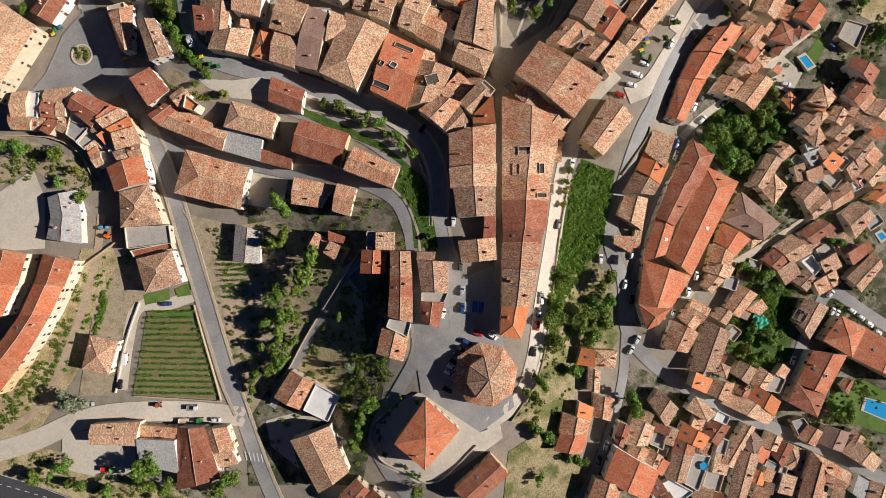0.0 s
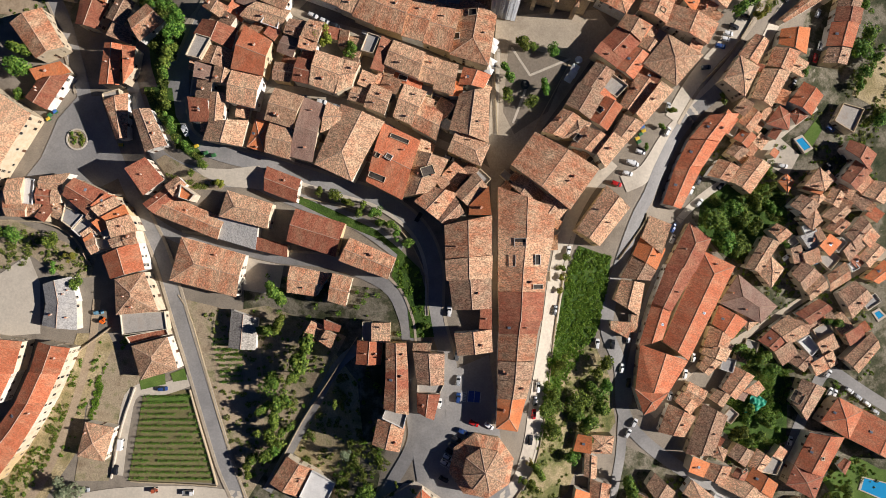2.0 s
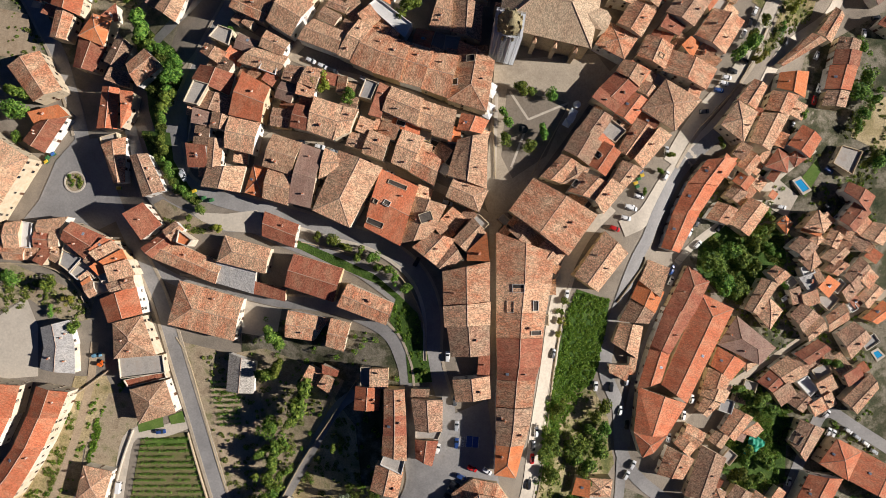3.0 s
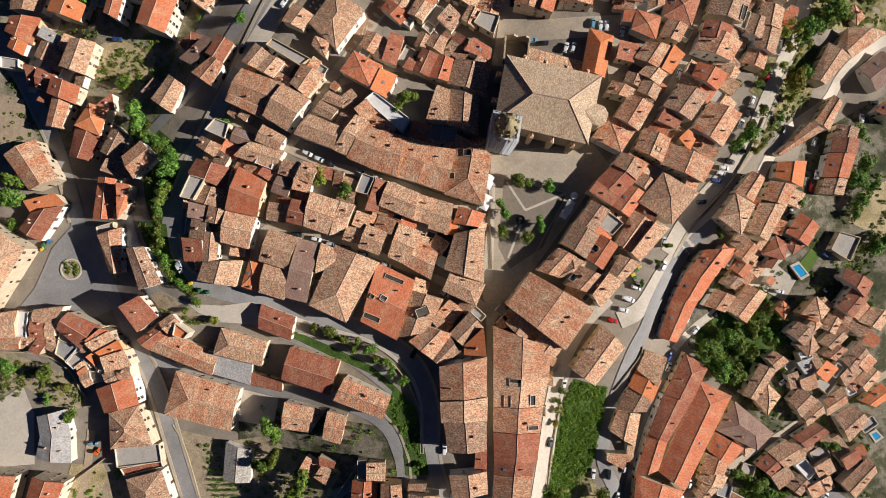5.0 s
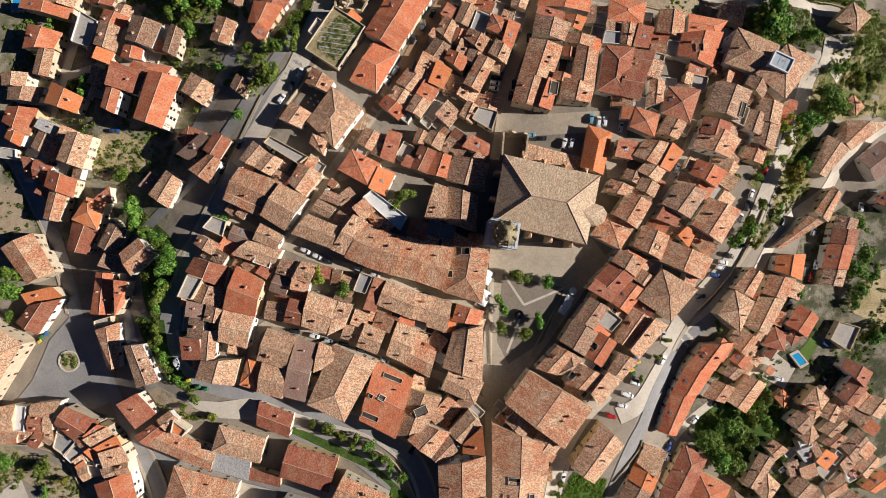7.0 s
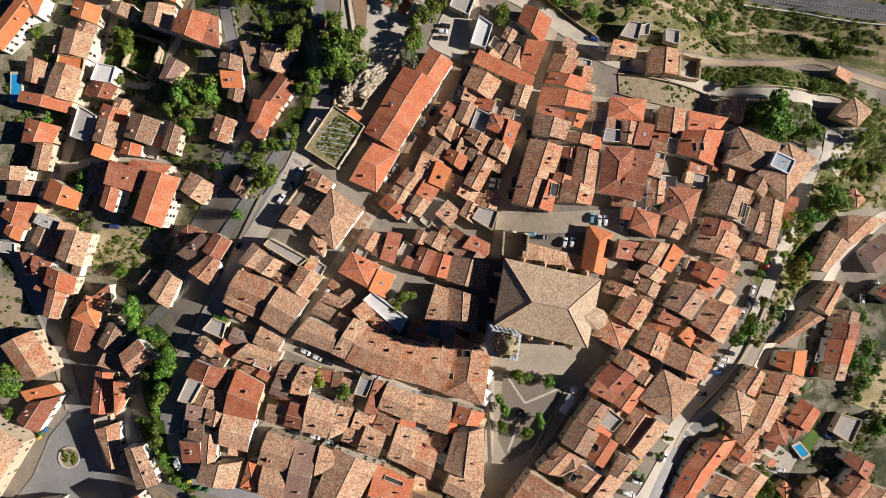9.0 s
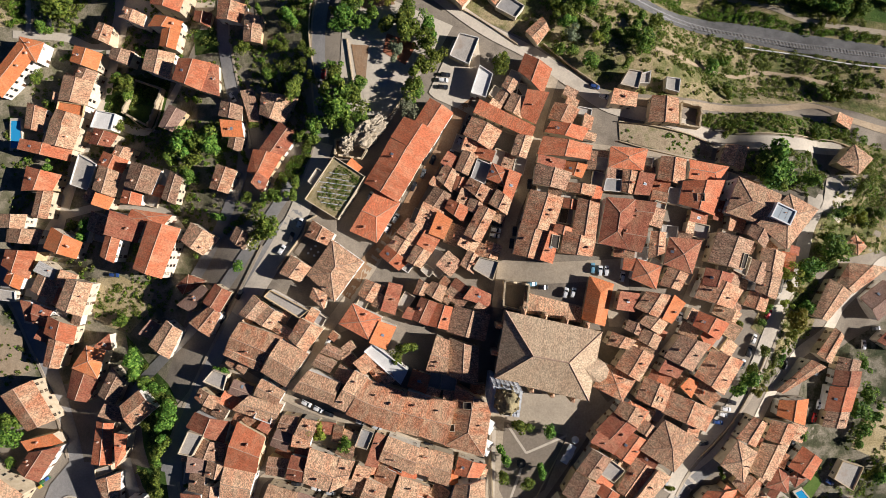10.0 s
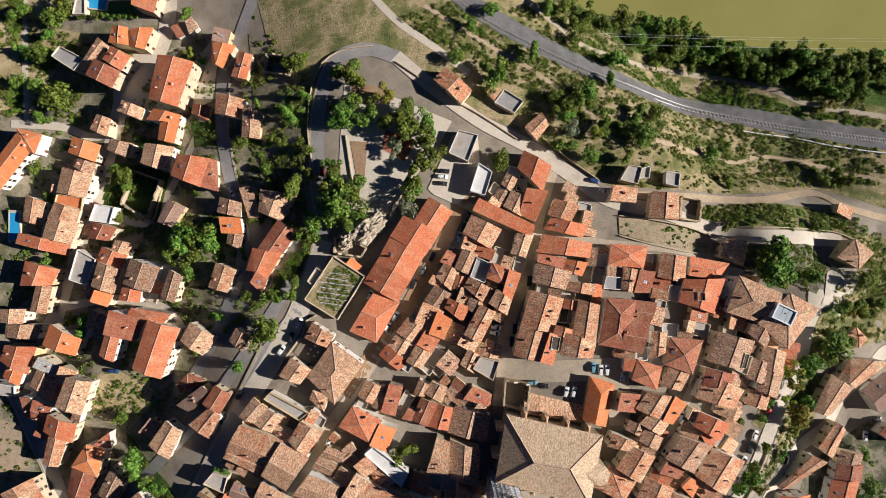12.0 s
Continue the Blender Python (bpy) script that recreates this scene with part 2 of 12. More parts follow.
LEAF = leaf_material("tree_leaves", (0.03, 0.06, 0.01), (0.115, 0.195, 0.026), (0.26, 0.33, 0.055))
LEAF_PALE = leaf_material("silvery_leaves", (0.12, 0.15, 0.08), (0.2, 0.22, 0.13), (0.28, 0.29, 0.18))
LEAF_YELLOW = leaf_material("yellow_green_leaves", (0.14, 0.17, 0.02), (0.22, 0.24, 0.03), (0.32, 0.29, 0.05))
SCRUB = leaf_material("scrub_leaves", (0.045, 0.08, 0.014), (0.14, 0.205, 0.032), (0.3, 0.33, 0.075))
VINE = leaf_material("vine_leaves", (0.08, 0.17, 0.02), (0.13, 0.24, 0.03), (0.2, 0.28, 0.05))
WEED = leaf_material("weed_leaves", (0.045, 0.12, 0.012), (0.13, 0.27, 0.028), (0.25, 0.36, 0.05))
BARK = mottled("bark", [(0.3, (0.12, 0.09, 0.06)), (0.7, (0.2, 0.15, 0.1))], 1.0, 6.0)

# ---- ground ----
HEIGHTS = [(7, 15, 8), (16, -20, 7), (76, 68, 7.5), (74, 0, -6), (116, 60, -6), (89, -37, -11), (180, -25, -16), (202, -69, -17), (-115, -22, -6), (-148, -64, -5), (-94, -64, -8), (-101, 87, 8), (-155, 80, -4), (-113, 23, -5), (-165, 125, -6), (-58, 195, 10), (-17, 204, 6), (3, 223, 4.5), (70, 183, 9.5), (130, 148, 7), (-138, 186, -2), (111, 135, 9), (-42, 134, 11), (39, 108, 5.3), (-96, 120, 9), (74, 261, 0), (-43, 269, 5), (-82, 262, -4), (-179, 303, -17), (-127, 314, -11), (160, 287, -25), (140, 337, -38), (-180, 200, -13)]  # x, y, height: the lie of the hill
HX, HY, HZ = np.array(HEIGHTS, dtype=float).T
# x, y, height: terraces and benches on the flanks, and places where the broad lie of the hill holds
LEVELS = [(160, 87, -10.3), (156, 86, -10.3), (170, 35, -16.3), (157, 23, -17), (187, -13, -19.5), (157, 47, -15), (85, -31, -12), (130, -21, -17), (162, -44, -19), (101, -55, -13.6), (114, 62, -8.6), (106, 61, -8), (155, 66, -13), (171, 61, -14.5), (190, 67, -15), (194, 81, -14), (120, 110, 4.5), (146, 120, -2.5), (159, 103, -7), (175, 142, -6.2), (162, 218, 4), (136, 207, 4), (147, 186, 3.8), (139, 157, 3), (130, 148, 4.6), (160, 154, -6), (192, 171, -9), (173, 140, -6.2), (182, 142, -7), (175, 123, -8), (178, 162, -9.3), (178, 182, -4), (177, 193, -5.5), (177, 247, -7.5), (181, 227, 1.5), (196, 228, -7), (179, 273, -22.2), (199, 40, -19), (178, -29, -20.5), (204, -17, -22), (195, -65, -22.5), (144, -26, -18), (154, 12, -18.2), (131, -8, -17.2), (113, 34, -12.3), (149, 124, -2.5), (125, 137, 4.8), (111, 117, 4.6), (187, 107, -9), (182, 114, -8.5), (152, 107, -6.5), (130, -85, -16.5), (180, -95, -21.5), (220, 60, -20), (220, 0, -24), (220, 120, -12), (128, 16, -15.5), (140, 45, -13.5), (92, -5, -11), (190, 206, -9), (200, 190, -12), (157, 170, -1.5), (165, 195, 2.5), (150, 240, 2), (-135, 263, -14.5), (-148, 269, -16.5), (-165, 262, -15.5), (100, 30, -9.5), (96, 12, -10.5)]
HOLDS = [(7, 15), (16, -20), (76, 68), (74, 0), (-101, 87), (-155, 80), (-113, 23), (-165, 125), (-58, 195), (-17, 204), (3, 223), (70, 183), (-138, 186), (-42, 134), (39, 108), (-96, 120), (74, 261), (-43, 269), (-82, 262), (-179, 303), (-127, 314), (160, 287), (140, 337), (-180, 200), (74, 227), (44, 287), (-88, 234), (-184, 240), (100, 160), (105, 200), (110, 225), (60, -50), (90, 85), (89, -37)]


def broad_z(x, y):
    d = (HX - x[..., None]) ** 2 + (HY - y[..., None]) ** 2
    w = 1 / (d + 24.0 ** 2) ** 2
    z = (w * HZ).sum(-1) / w.sum(-1)
    river = np.clip((y + 0.19 * x - 360) / 14.0, 0, 1) * np.clip((x - 20) / 50.0, 0, 1)
    return z + (np.minimum(z, -43.0) - z) * river * river * (3 - 2 * river)


LX = np.array([p[0] for p in LEVELS + HOLDS], dtype=float)
LY = np.array([p[1] for p in LEVELS + HOLDS], dtype=float)
LZ = np.concatenate([[p[2] for p in LEVELS] - broad_z(LX[:len(LEVELS)], LY[:len(LEVELS)]), np.zeros(len(HOLDS))])


def ground_z(x, y):
    """The height of the hill at x, y: plateau in the middle, stepping down to the east and to the river in the north."""
    x, y = np.asarray(x, dtype=float), np.asarray(y, dtype=float)
    w = 1 / ((LX - x[..., None]) ** 2 + (LY - y[..., None]) ** 2 + 9.0 ** 2) ** 2
    return broad_z(x, y) + (w * LZ).sum(-1) / (w.sum(-1) + 1 / (60.0 ** 2 + 81.0) ** 2)


def gz(x, y):
    return float(ground_z(x, y))


def mesh(name, verts, faces, mats, index=None, uvs=None, smooth=False):
    me = bpy.data.meshes.new(name)
    me.from_pydata(verts, [], faces)
    for m in mats if isinstance(mats, (list, tuple)) else [mats]:
        me.materials.append(m)
    if index is not None:
        me.polygons.foreach_set("material_index", index)
    if uvs is not None:
        me.uv_layers.new(name="UVMap").data.foreach_set("uv", uvs)
    if smooth:
        me.polygons.foreach_set("use_smooth", [True] * len(me.polygons))
    return me


def part(name, me, parent, label="", m=None):
    ob = new(name, me)
    ob.parent = parent
    if m is not None:
        ob.matrix_basis = m
    return tagged(ob, label)


def box(verts, faces, x0, y0, z0, x1, y1, z1):
    """Adds a box to a list of verts and faces."""
    k = len(verts)
    verts += [(x0, y0, z0), (x1, y0, z0), (x1, y1, z0), (x0, y1, z0), (x0, y0, z1), (x1, y0, z1), (x1, y1, z1), (x0, y1, z1)]
    faces += [(k + 3, k + 2, k + 1, k), (k + 4, k + 5, k + 6, k + 7), (k, k + 1, k + 5, k + 4), (k + 1, k + 2, k + 6, k + 5),
              (k + 2, k + 3, k + 7, k + 6), (k + 3, k, k + 4, k + 7)]


def make_ground():
    far = [260, 300, 360, 450, 600, 900, 1500, 3000]
    xs = np.array([-f for f in far[::-1]] + list(np.arange(-240, 241, 3.0)) + far)
    ys = np.array([100 - f for f in far[::-1] if f > 300] + list(np.arange(-170, 420, 3.0)) + [430, 450, 480, 520, 600, 800, 1200, 3000])
    gx, gy = np.meshgrid(xs, ys)
    z = ground_z(gx, gy)
    verts = np.stack([gx, gy, z], -1).reshape(-1, 3).tolist()
    nx, ny = len(xs), len(ys)
    faces = [(j * nx + i, j * nx + i + 1, (j + 1) * nx + i + 1, (j + 1) * nx + i) for j in range(ny - 1) for i in range(nx - 1)]
    ob = new("ground", mesh("ground", verts, faces, MAT["town"], smooth=True))
    return tagged(ob, "trodden grey-brown ground of a village on a hill", "ground", kind="structure")


make_ground()


def patch(name, kind, pts, lift=0.15, label="", category="", sort="structure"):
    """A surface draped over the hill within the outline pts."""
    bm = bmesh.new()
    f = bm.faces.new([bm.verts.new((x, y, 0)) for x, y in pts])
    f.normal_update()
    if f.normal.z < 0:
        f.normal_flip()
    xs, ys = [p[0] for p in pts], [p[1] for p in pts]
    for axis, lo, hi in ((0, min(xs), max(xs)), (1, min(ys), max(ys))):
        k = math.floor(lo / 4.0) * 4.0 + 4.0
        while k < hi:
            no = (1, 0, 0) if axis == 0 else (0, 1, 0)
            bmesh.ops.bisect_plane(bm, geom=bm.verts[:] + bm.edges[:] + bm.faces[:], plane_co=(k, k, 0), plane_no=no)
            k += 4.0
    zs = ground_z(np.array([v.co.x for v in bm.verts]), np.array([v.co.y for v in bm.verts]))
    for v, z in zip(bm.verts, zs):
        v.co.z = z + lift
    bmesh.ops.triangulate(bm, faces=bm.faces[:])
    me = bpy.data.meshes.new(name)
    bm.to_mesh(me)
    bm.free()
    me.materials.append(MAT[kind])
    return tagged(new(name, me), label, category or name, kind=sort)


def smooth_line(pts, step=3.0):
    """Points every few metres along a smooth line through pts."""
    p = [Vector((x, y)) for x, y in pts]
    p = [p[0] * 2 - p[1]] + p + [p[-1] * 2 - p[-2]]
    out = []
    for a, b, c, d in zip(p, p[1:], p[2:], p[3:]):
        n = max(1, int((c - b).length / step))
        for i in range(n):
            t = i / n
            out.append(0.5 * ((2 * b) + (c - a) * t + (2 * a - 5 * b + 4 * c - d) * t * t + (3 * b - a - 3 * c + d) * t ** 3))
    return out + [p[-2]]


CLEAR = []  # points of roads and their half widths, kept free of bushes


def strip(name, kind, pts, width, lift=0.22, label="", category=""):
    """A road or path of that width along pts, draped over the hill."""
    line = smooth_line(pts)
    CLEAR.extend((p.x, p.y, width / 2 + 0.4) for p in line)
    verts, faces = [], []
    across = 5
    for i, p in enumerate(line):
        d = (line[min(i + 1, len(line) - 1)] - line[max(i - 1, 0)]).normalized()
        for k in range(across):
            s = (k / (across - 1) - 0.5) * width
            x, y = p.x - d.y * s, p.y + d.x * s
            verts.append((x, y, gz(x, y) + lift))
    for i in range(len(line) - 1):
        for k in range(across - 1):
            a = i * across + k
            faces.append((a, a + across, a + across + 1, a + 1))
    return tagged(new(name, mesh(name, verts, faces, MAT[kind], smooth=True)), label, category or name, kind="structure")


def pavement(pts, offset, width=1.3, kind="paving"):
    """A raised pavement with a kerb along one side of a road."""
    line = smooth_line(pts)
    verts, faces = [], []
    for i, p in enumerate(line):
        d = (line[min(i + 1, len(line) - 1)] - line[max(i - 1, 0)]).normalized()
        n = Vector((-d.y, d.x))
        for s, h in ((offset - width / 2, 0.1), (offset - width / 2, 0.42), (offset + width / 2, 0.42), (offset + width / 2, 0.1)):
            q = p + n * s
            verts.append((q.x, q.y, gz(q.x, q.y) + h))
    for i in range(len(line) - 1):
        faces += [(4 * i + j, 4 * i + 4 + j, 4 * i + 5 + j, 4 * i + 1 + j) for j in range(3)]
    return tagged(new("pavement", mesh("pavement", verts, faces, MAT[kind])), "pale paved footway with a stone kerb", "pavement", kind="structure")


def wall_line(pts, height=1.6, thick=0.4, kind="stone", label="low stone garden wall with worn top"):
    """A garden or retaining wall along pts."""
    line = smooth_line(pts, 4.0)
    verts, faces = [], []
    for i, p in enumerate(line):
        d = (line[min(i + 1, len(line) - 1)] - line[max(i - 1, 0)]).normalized()
        for s in (-0.5, 0.5):
            x, y = p.x - d.y * s * thick, p.y + d.x * s * thick
            z = gz(p.x, p.y)
            verts += [(x, y, z - 0.6), (x, y, z + height)]
    for i in range(len(line) - 1):
        a, b = 4 * i, 4 * i + 4
        faces += [(a, b, b + 1, a + 1), (a + 1, b + 1, b + 3, a + 3), (a + 2, a + 3, b + 3, b + 2)]
    e = 4 * (len(line) - 1)
    faces += [(0, 1, 3, 2), (e, e + 2, e + 3, e + 1)]
    return tagged(new("garden_wall", mesh("garden_wall", verts, faces, MAT[kind])), label, "wall", group="garden walls", kind="structure")


# ---- land ----
patch("gardens", "yardground", [(-237.1, 342.5), (-105.8, 339.3), (-80.4, 283.9), (-80.2, 218.7), (-102.9, 176.1), (-112.8, 140.0), (-227.4, 136.0)], 0.08, "patchy garden ground between houses", "garden")
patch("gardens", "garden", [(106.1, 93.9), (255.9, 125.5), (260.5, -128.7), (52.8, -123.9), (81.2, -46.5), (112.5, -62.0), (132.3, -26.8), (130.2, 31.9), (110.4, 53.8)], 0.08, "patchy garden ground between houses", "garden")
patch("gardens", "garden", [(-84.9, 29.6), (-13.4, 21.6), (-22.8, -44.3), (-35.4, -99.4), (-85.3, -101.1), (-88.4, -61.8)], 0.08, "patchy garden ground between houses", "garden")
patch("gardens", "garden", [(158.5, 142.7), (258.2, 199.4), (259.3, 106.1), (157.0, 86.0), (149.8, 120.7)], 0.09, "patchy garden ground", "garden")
patch("slope", "dryslope", [(-81.9, 362.9), (-73.8, 331.8), (-65.3, 312.9), (-54.5, 270.5), (-49.9, 306.7), (-37.9, 322.5), (-18.6, 323.3), (14.7, 295.1), (41.1, 284.5), (57.8, 272.3), (74.5, 262.5), (131.7, 259.3), (173.3, 262.6), (210.2, 250.1), (249.8, 249.9), (261.7, 367.8)], 0.12, "scrubby dry slope between village and river", "slope")
patch("hillside", "dryslope", [(-66.2, 361.6), (-31.0, 359.3), (-11.4, 330.8), (2.9, 318.4), (-18.6, 322.1), (-40.4, 321.3), (-51.1, 306.8), (-60.3, 322.7)], 0.16, "dry grassy knoll", "hillside")
patch("verge", "dry", [(-235.9, 367.9), (-168.8, 367.0), (-172.9, 339.5), (-158.9, 336.2), (-162.1, 328.8), (-173.5, 321.7), (-184.2, 301.1), (-237.4, 296.1)], 0.17, "dry grass verge", "verge")
patch("bank", "scrub", [(112.5, 253.7), (130.0, 254.8), (142.7, 255.7), (164.3, 253.9), (173.6, 248.9), (181.9, 243.1), (207.1, 237.4), (232.2, 214.7), (195.8, 205.1), (186.1, 235.0), (174.6, 242.1), (159.2, 244.0), (132.4, 245.1), (115.6, 248.4)], 0.2, "green bank below the lane", "bank")
patch("terrace_garden", "yardground", [(-81.9, 332.6), (-60.0, 312.4), (-54.5, 270.5), (-54.7, 237.3), (-72.9, 247.2), (-80.6, 264.5), (-85.6, 284.2), (-78.0, 296.2)], 0.16, "dry terraced garden", "garden")
patch("park", "concrete", [(-37.7, 306.3), (-21.0, 302.3), (7.4, 290.2), (0.2, 277.0), (-11.7, 262.8), (-18.9, 253.4), (-35.4, 246.5), (-40.0, 270.1), (-38.8, 294.0)], 0.2, "pale sandy park floor", "park")
patch("east_slope", "scrub", [(170.5, 227.9), (197.0, 237.5), (248.3, 239.7), (242.4, 170.1), (197.3, 194.9), (157.6, 188.0), (146.5, 172.1), (137.9, 157.8), (130.8, 162.5), (147.9, 192.9), (158.1, 211.9)], 0.14, "weedy slope east of the lane", "slope")
patch("vineyard", "vinesoil", [(-129.4, -23.3), (-109.0, -22.0), (-98.8, -63.3), (-135.3, -61.4)], 0.18, "brown soil of a small vineyard", "vineyard")
patch("garden", "soil", [(-111.2, 17.4), (-90.1, 12.5), (-75.1, 15.0), (-39.6, 2.9), (-55.2, -26.3), (-75.9, -56.7), (-84.6, -70.4), (-89.6, -59.4), (-97.8, -26.9)], 0.16, "dusty garden soil", "garden")
patch("orchard", "dry", [(-44.6, -4.3), (-34.8, -16.0), (-32.5, -39.9), (-35.2, -57.4), (-45.5, -75.5), (-53.2, -58.6), (-64.6, -49.1), (-55.2, -26.3)], 0.17, "dark weedy plot", "field")
patch("hillside", "dry", [(-157.9, 2.4), (-144.4, 2.5), (-140.9, -4.9), (-154.2, -29.5), (-156.3, -46.8), (-175.5, -76.2), (-207.0, -93.4), (-207.5, -66.6), (-178.5, -41.9), (-164.1, -17.3)], 0.16, "dry grassy hillside", "hillside")
patch("plot", "soil", [(-143.3, -4.9), (-133.5, -4.9), (-129.9, -17.2), (-140.7, -36.9), (-143.8, -61.4), (-158.5, -61.4), (-156.3, -46.8), (-153.1, -27.1)], 0.18, "bare brown plot", "plot")
patch("bank", "scrub", [(164.9, 215.1), (174.1, 221.2), (196.1, 224.6), (199.5, 208.9), (187.8, 200.3), (179.6, 201.2), (167.0, 191.2), (161.5, 187.3), (160.0, 194.3), (168.2, 205.1)], 0.22, "green overgrown slope below the promenade", "bank")
patch("weedy_bank", "lush", [(58.1, 41.3), (73.1, 36.4), (72.3, 15.9), (65.9, -0.1), (54.5, -3.8), (47.8, -25.5), (40.0, -34.6), (42.5, -15.8), (49.2, 5.8), (54.0, 27.7)], 0.2, "lush green weeds on a steep bank", "bank")
patch("bank", "dryslope", [(65.9, -0.1), (74.1, -16.2), (77.4, -36.5), (73.5, -42.7), (62.8, -45.9), (54.9, -65.1), (42.1, -74.0), (27.2, -69.4), (36.5, -48.9), (40.0, -34.6), (47.8, -25.5), (54.5, -3.8)], 0.19, "bushy slope below the street", "bank")
patch("waste_ground", "dryslope", [(27.5, -83.1), (42.1, -74.0), (49.7, -64.7), (52.6, -84.6), (68.1, -93.0), (57.8, -109.6), (25.4, -107.9)], 0.18, "dry waste ground", "field")
patch("grove", "lush", [(114.1, 61.3), (128.8, 71.9), (140.4, 65.1), (152.6, 72.6), (156.3, 52.7), (148.5, 46.2), (135.3, 34.5), (127.5, 37.0), (113.3, 50.3)], 0.17, "overgrown plot", "garden")
patch("garden", "lush", [(135.1, -8.8), (160.1, -16.7), (157.5, -47.5), (139.8, -52.5), (127.6, -42.0), (129.5, -29.4), (143.0, -26.9)], 0.17, "overgrown back garden", "garden")
patch("lawn", "grass", [(184.0, -61.1), (191.1, -54.6), (203.2, -61.1), (223.8, -63.5), (223.3, -86.9), (197.7, -79.4), (181.8, -74.1), (176.2, -66.2)], 0.19, "mown green lawn by the pool", "lawn")
patch("verge", "dry", [(-207.2, -86.1), (-177.9, -83.5), (-165.6, -85.9), (-160.6, -93.2), (-131.4, -95.8), (-112.1, -105.8), (-89.8, -117.9), (-160.3, -117.6), (-177.6, -98.2), (-207.0, -95.8)], 0.17, "weedy verge by the highway", "verge")
patch("garden", "soil", [(-208.0, 51.1), (-185.9, 51.7), (-158.6, 40.3), (-148.8, 36.7), (-151.4, 26.9), (-161.2, 25.6), (-178.3, 36.5), (-192.9, 29.1), (-207.7, 26.6)], 0.17, "dry garden on terraces", "garden")
patch("ravine", "scrub", [(-17.0, 38.1), (-8.8, 28.6), (-9.8, 5.3), (-12.1, 0.6), (-15.7, 14.6), (-19.3, 27.4)], 0.17, "shaded grassy strip by the road", "bank")
patch("lot", "dry", [(-145.0, 184.8), (-122.3, 182.1), (-123.3, 173.5), (-133.1, 161.3), (-142.2, 163.9), (-148.7, 170.2)], 0.17, "weedy empty lot", "field")
patch("grove", "lush", [(-133.0, 160.1), (-121.1, 148.5), (-110.5, 140.8), (-104.9, 131.3), (-107.0, 117.4), (-114.6, 96.4), (-121.3, 115.1), (-123.1, 126.9), (-129.0, 141.5)], 0.17, "steep tree-grown bank", "bank")
patch("field", "dry", [(185.4, 121.0), (206.4, 131.0), (221.7, 106.0), (197.2, 101.0), (180.9, 108.5)], 0.17, "dry field with weeds", "field")
patch("lawn", "grass", [(157.0, 86.0), (165.4, 98.6), (168.1, 93.5), (162.5, 82.1)], 0.19, "small lawn with a pool", "lawn")
patch("park_strip", "scrub", [(153.8, 190.7), (163.7, 178.6), (161.0, 160.0), (144.9, 151.5), (134.3, 137.0), (129.0, 134.5), (141.9, 156.1), (146.8, 177.5)], 0.17, "planted strip along the parked cars", "verge")
patch("riverside", "lush", [(33.4, 362.0), (59.7, 345.7), (98.2, 330.3), (131.5, 326.2), (154.9, 321.0), (176.9, 309.1), (211.0, 301.1), (256.0, 293.4), (259.0, 324.4), (197.2, 332.5), (149.0, 342.6), (120.8, 347.0), (90.5, 353.8), (75.6, 370.4)], 0.15, "overgrown riverside ground under the trees", "bank")
strip("street", "asphalt", [(-142.9, 84.4), (-135.3, 68.1), (-127.8, 53.5), (-122.1, 39.3), (-115.4, 17.4), (-108.9, -4.7), (-100.9, -31.8), (-94.6, -54.3), (-87.8, -72.9), (-80.0, -93.7), (-70.1, -115.2)], 6, 0.25, "grey worn asphalt street", "street")
strip("street", "asphalt", [(-133.0, 113.4), (-125.5, 92.9), (-119.1, 79.3), (-107.8, 71.8), (-91.2, 68.3), (-77.2, 67.3), (-68.1, 62.9), (-44.6, 53.8), (-32.6, 49.0), (-17.0, 38.1)], 6.24, 0.27, "grey worn asphalt street", "street")
strip("street", "asphalt", [(-110.3, 119.4), (-109.4, 100.8), (-105.0, 85.5), (-90.9, 78.5), (-67.8, 73.1), (-44.5, 66.0), (-25.6, 60.2), (-10.1, 48.8), (-3.0, 33.3), (-2.2, 12.3), (3.0, -6.2), (5.5, -29.5)], 6.48, 0.3, "grey worn asphalt street", "street")
strip("street", "asphalt", [(-129.5, 54.7), (-111.9, 43.7), (-89.5, 40.4), (-69.5, 35.9), (-44.6, 33.3), (-22.8, 24.6), (-15.2, 12.3), (-13.3, 0.6), (-12.0, -25.0), (-11.3, -40.3), (-20.4, -58.8), (-29.9, -76.9), (-23.0, -93.8), (-9.7, -107.9)], 5.28, 0.24, "grey worn asphalt street", "street")
strip("street", "asphalt", [(-34.7, -1.8), (-44.7, -11.4), (-60.6, -38.9), (-75.9, -66.6)], 4.32, 0.25, "grey worn asphalt street", "street")
strip("alley", "paving", [(22.5, 78.3), (22.5, 35.9), (22.1, -6.2), (20.9, -34.1)], 3.6, 0.25, "narrow shaded paved alley", "street")
strip("street", "concrete", [(70.5, 75.9), (60.1, 64.4), (52.7, 48.5), (48.7, 29.9), (45.3, 5.8), (40.3, -20.4), (36.9, -44.1), (30.7, -60.9), (17.7, -71.5)], 5.76, 0.25, "pale concrete street", "street")
strip("street", "concrete", [(128.6, 125.1), (107.8, 100.3), (95.2, 86.6), (85.0, 71.8), (75.1, 66.5)], 7.2, 0.25, "pale concrete street", "street")
strip("street", "asphalt", [(120.7, 111.2), (103.3, 93.7), (93.0, 76.9), (86.9, 62.8), (81.5, 51.2), (76.1, 26.0), (72.0, 6.0), (78.5, -11.3), (80.9, -31.5), (88.8, -43.9), (109.9, -59.4), (140.1, -73.6), (173.4, -87.6), (204.3, -102.5), (224.8, -112.4)], 5.76, 0.28, "grey worn asphalt street", "street")
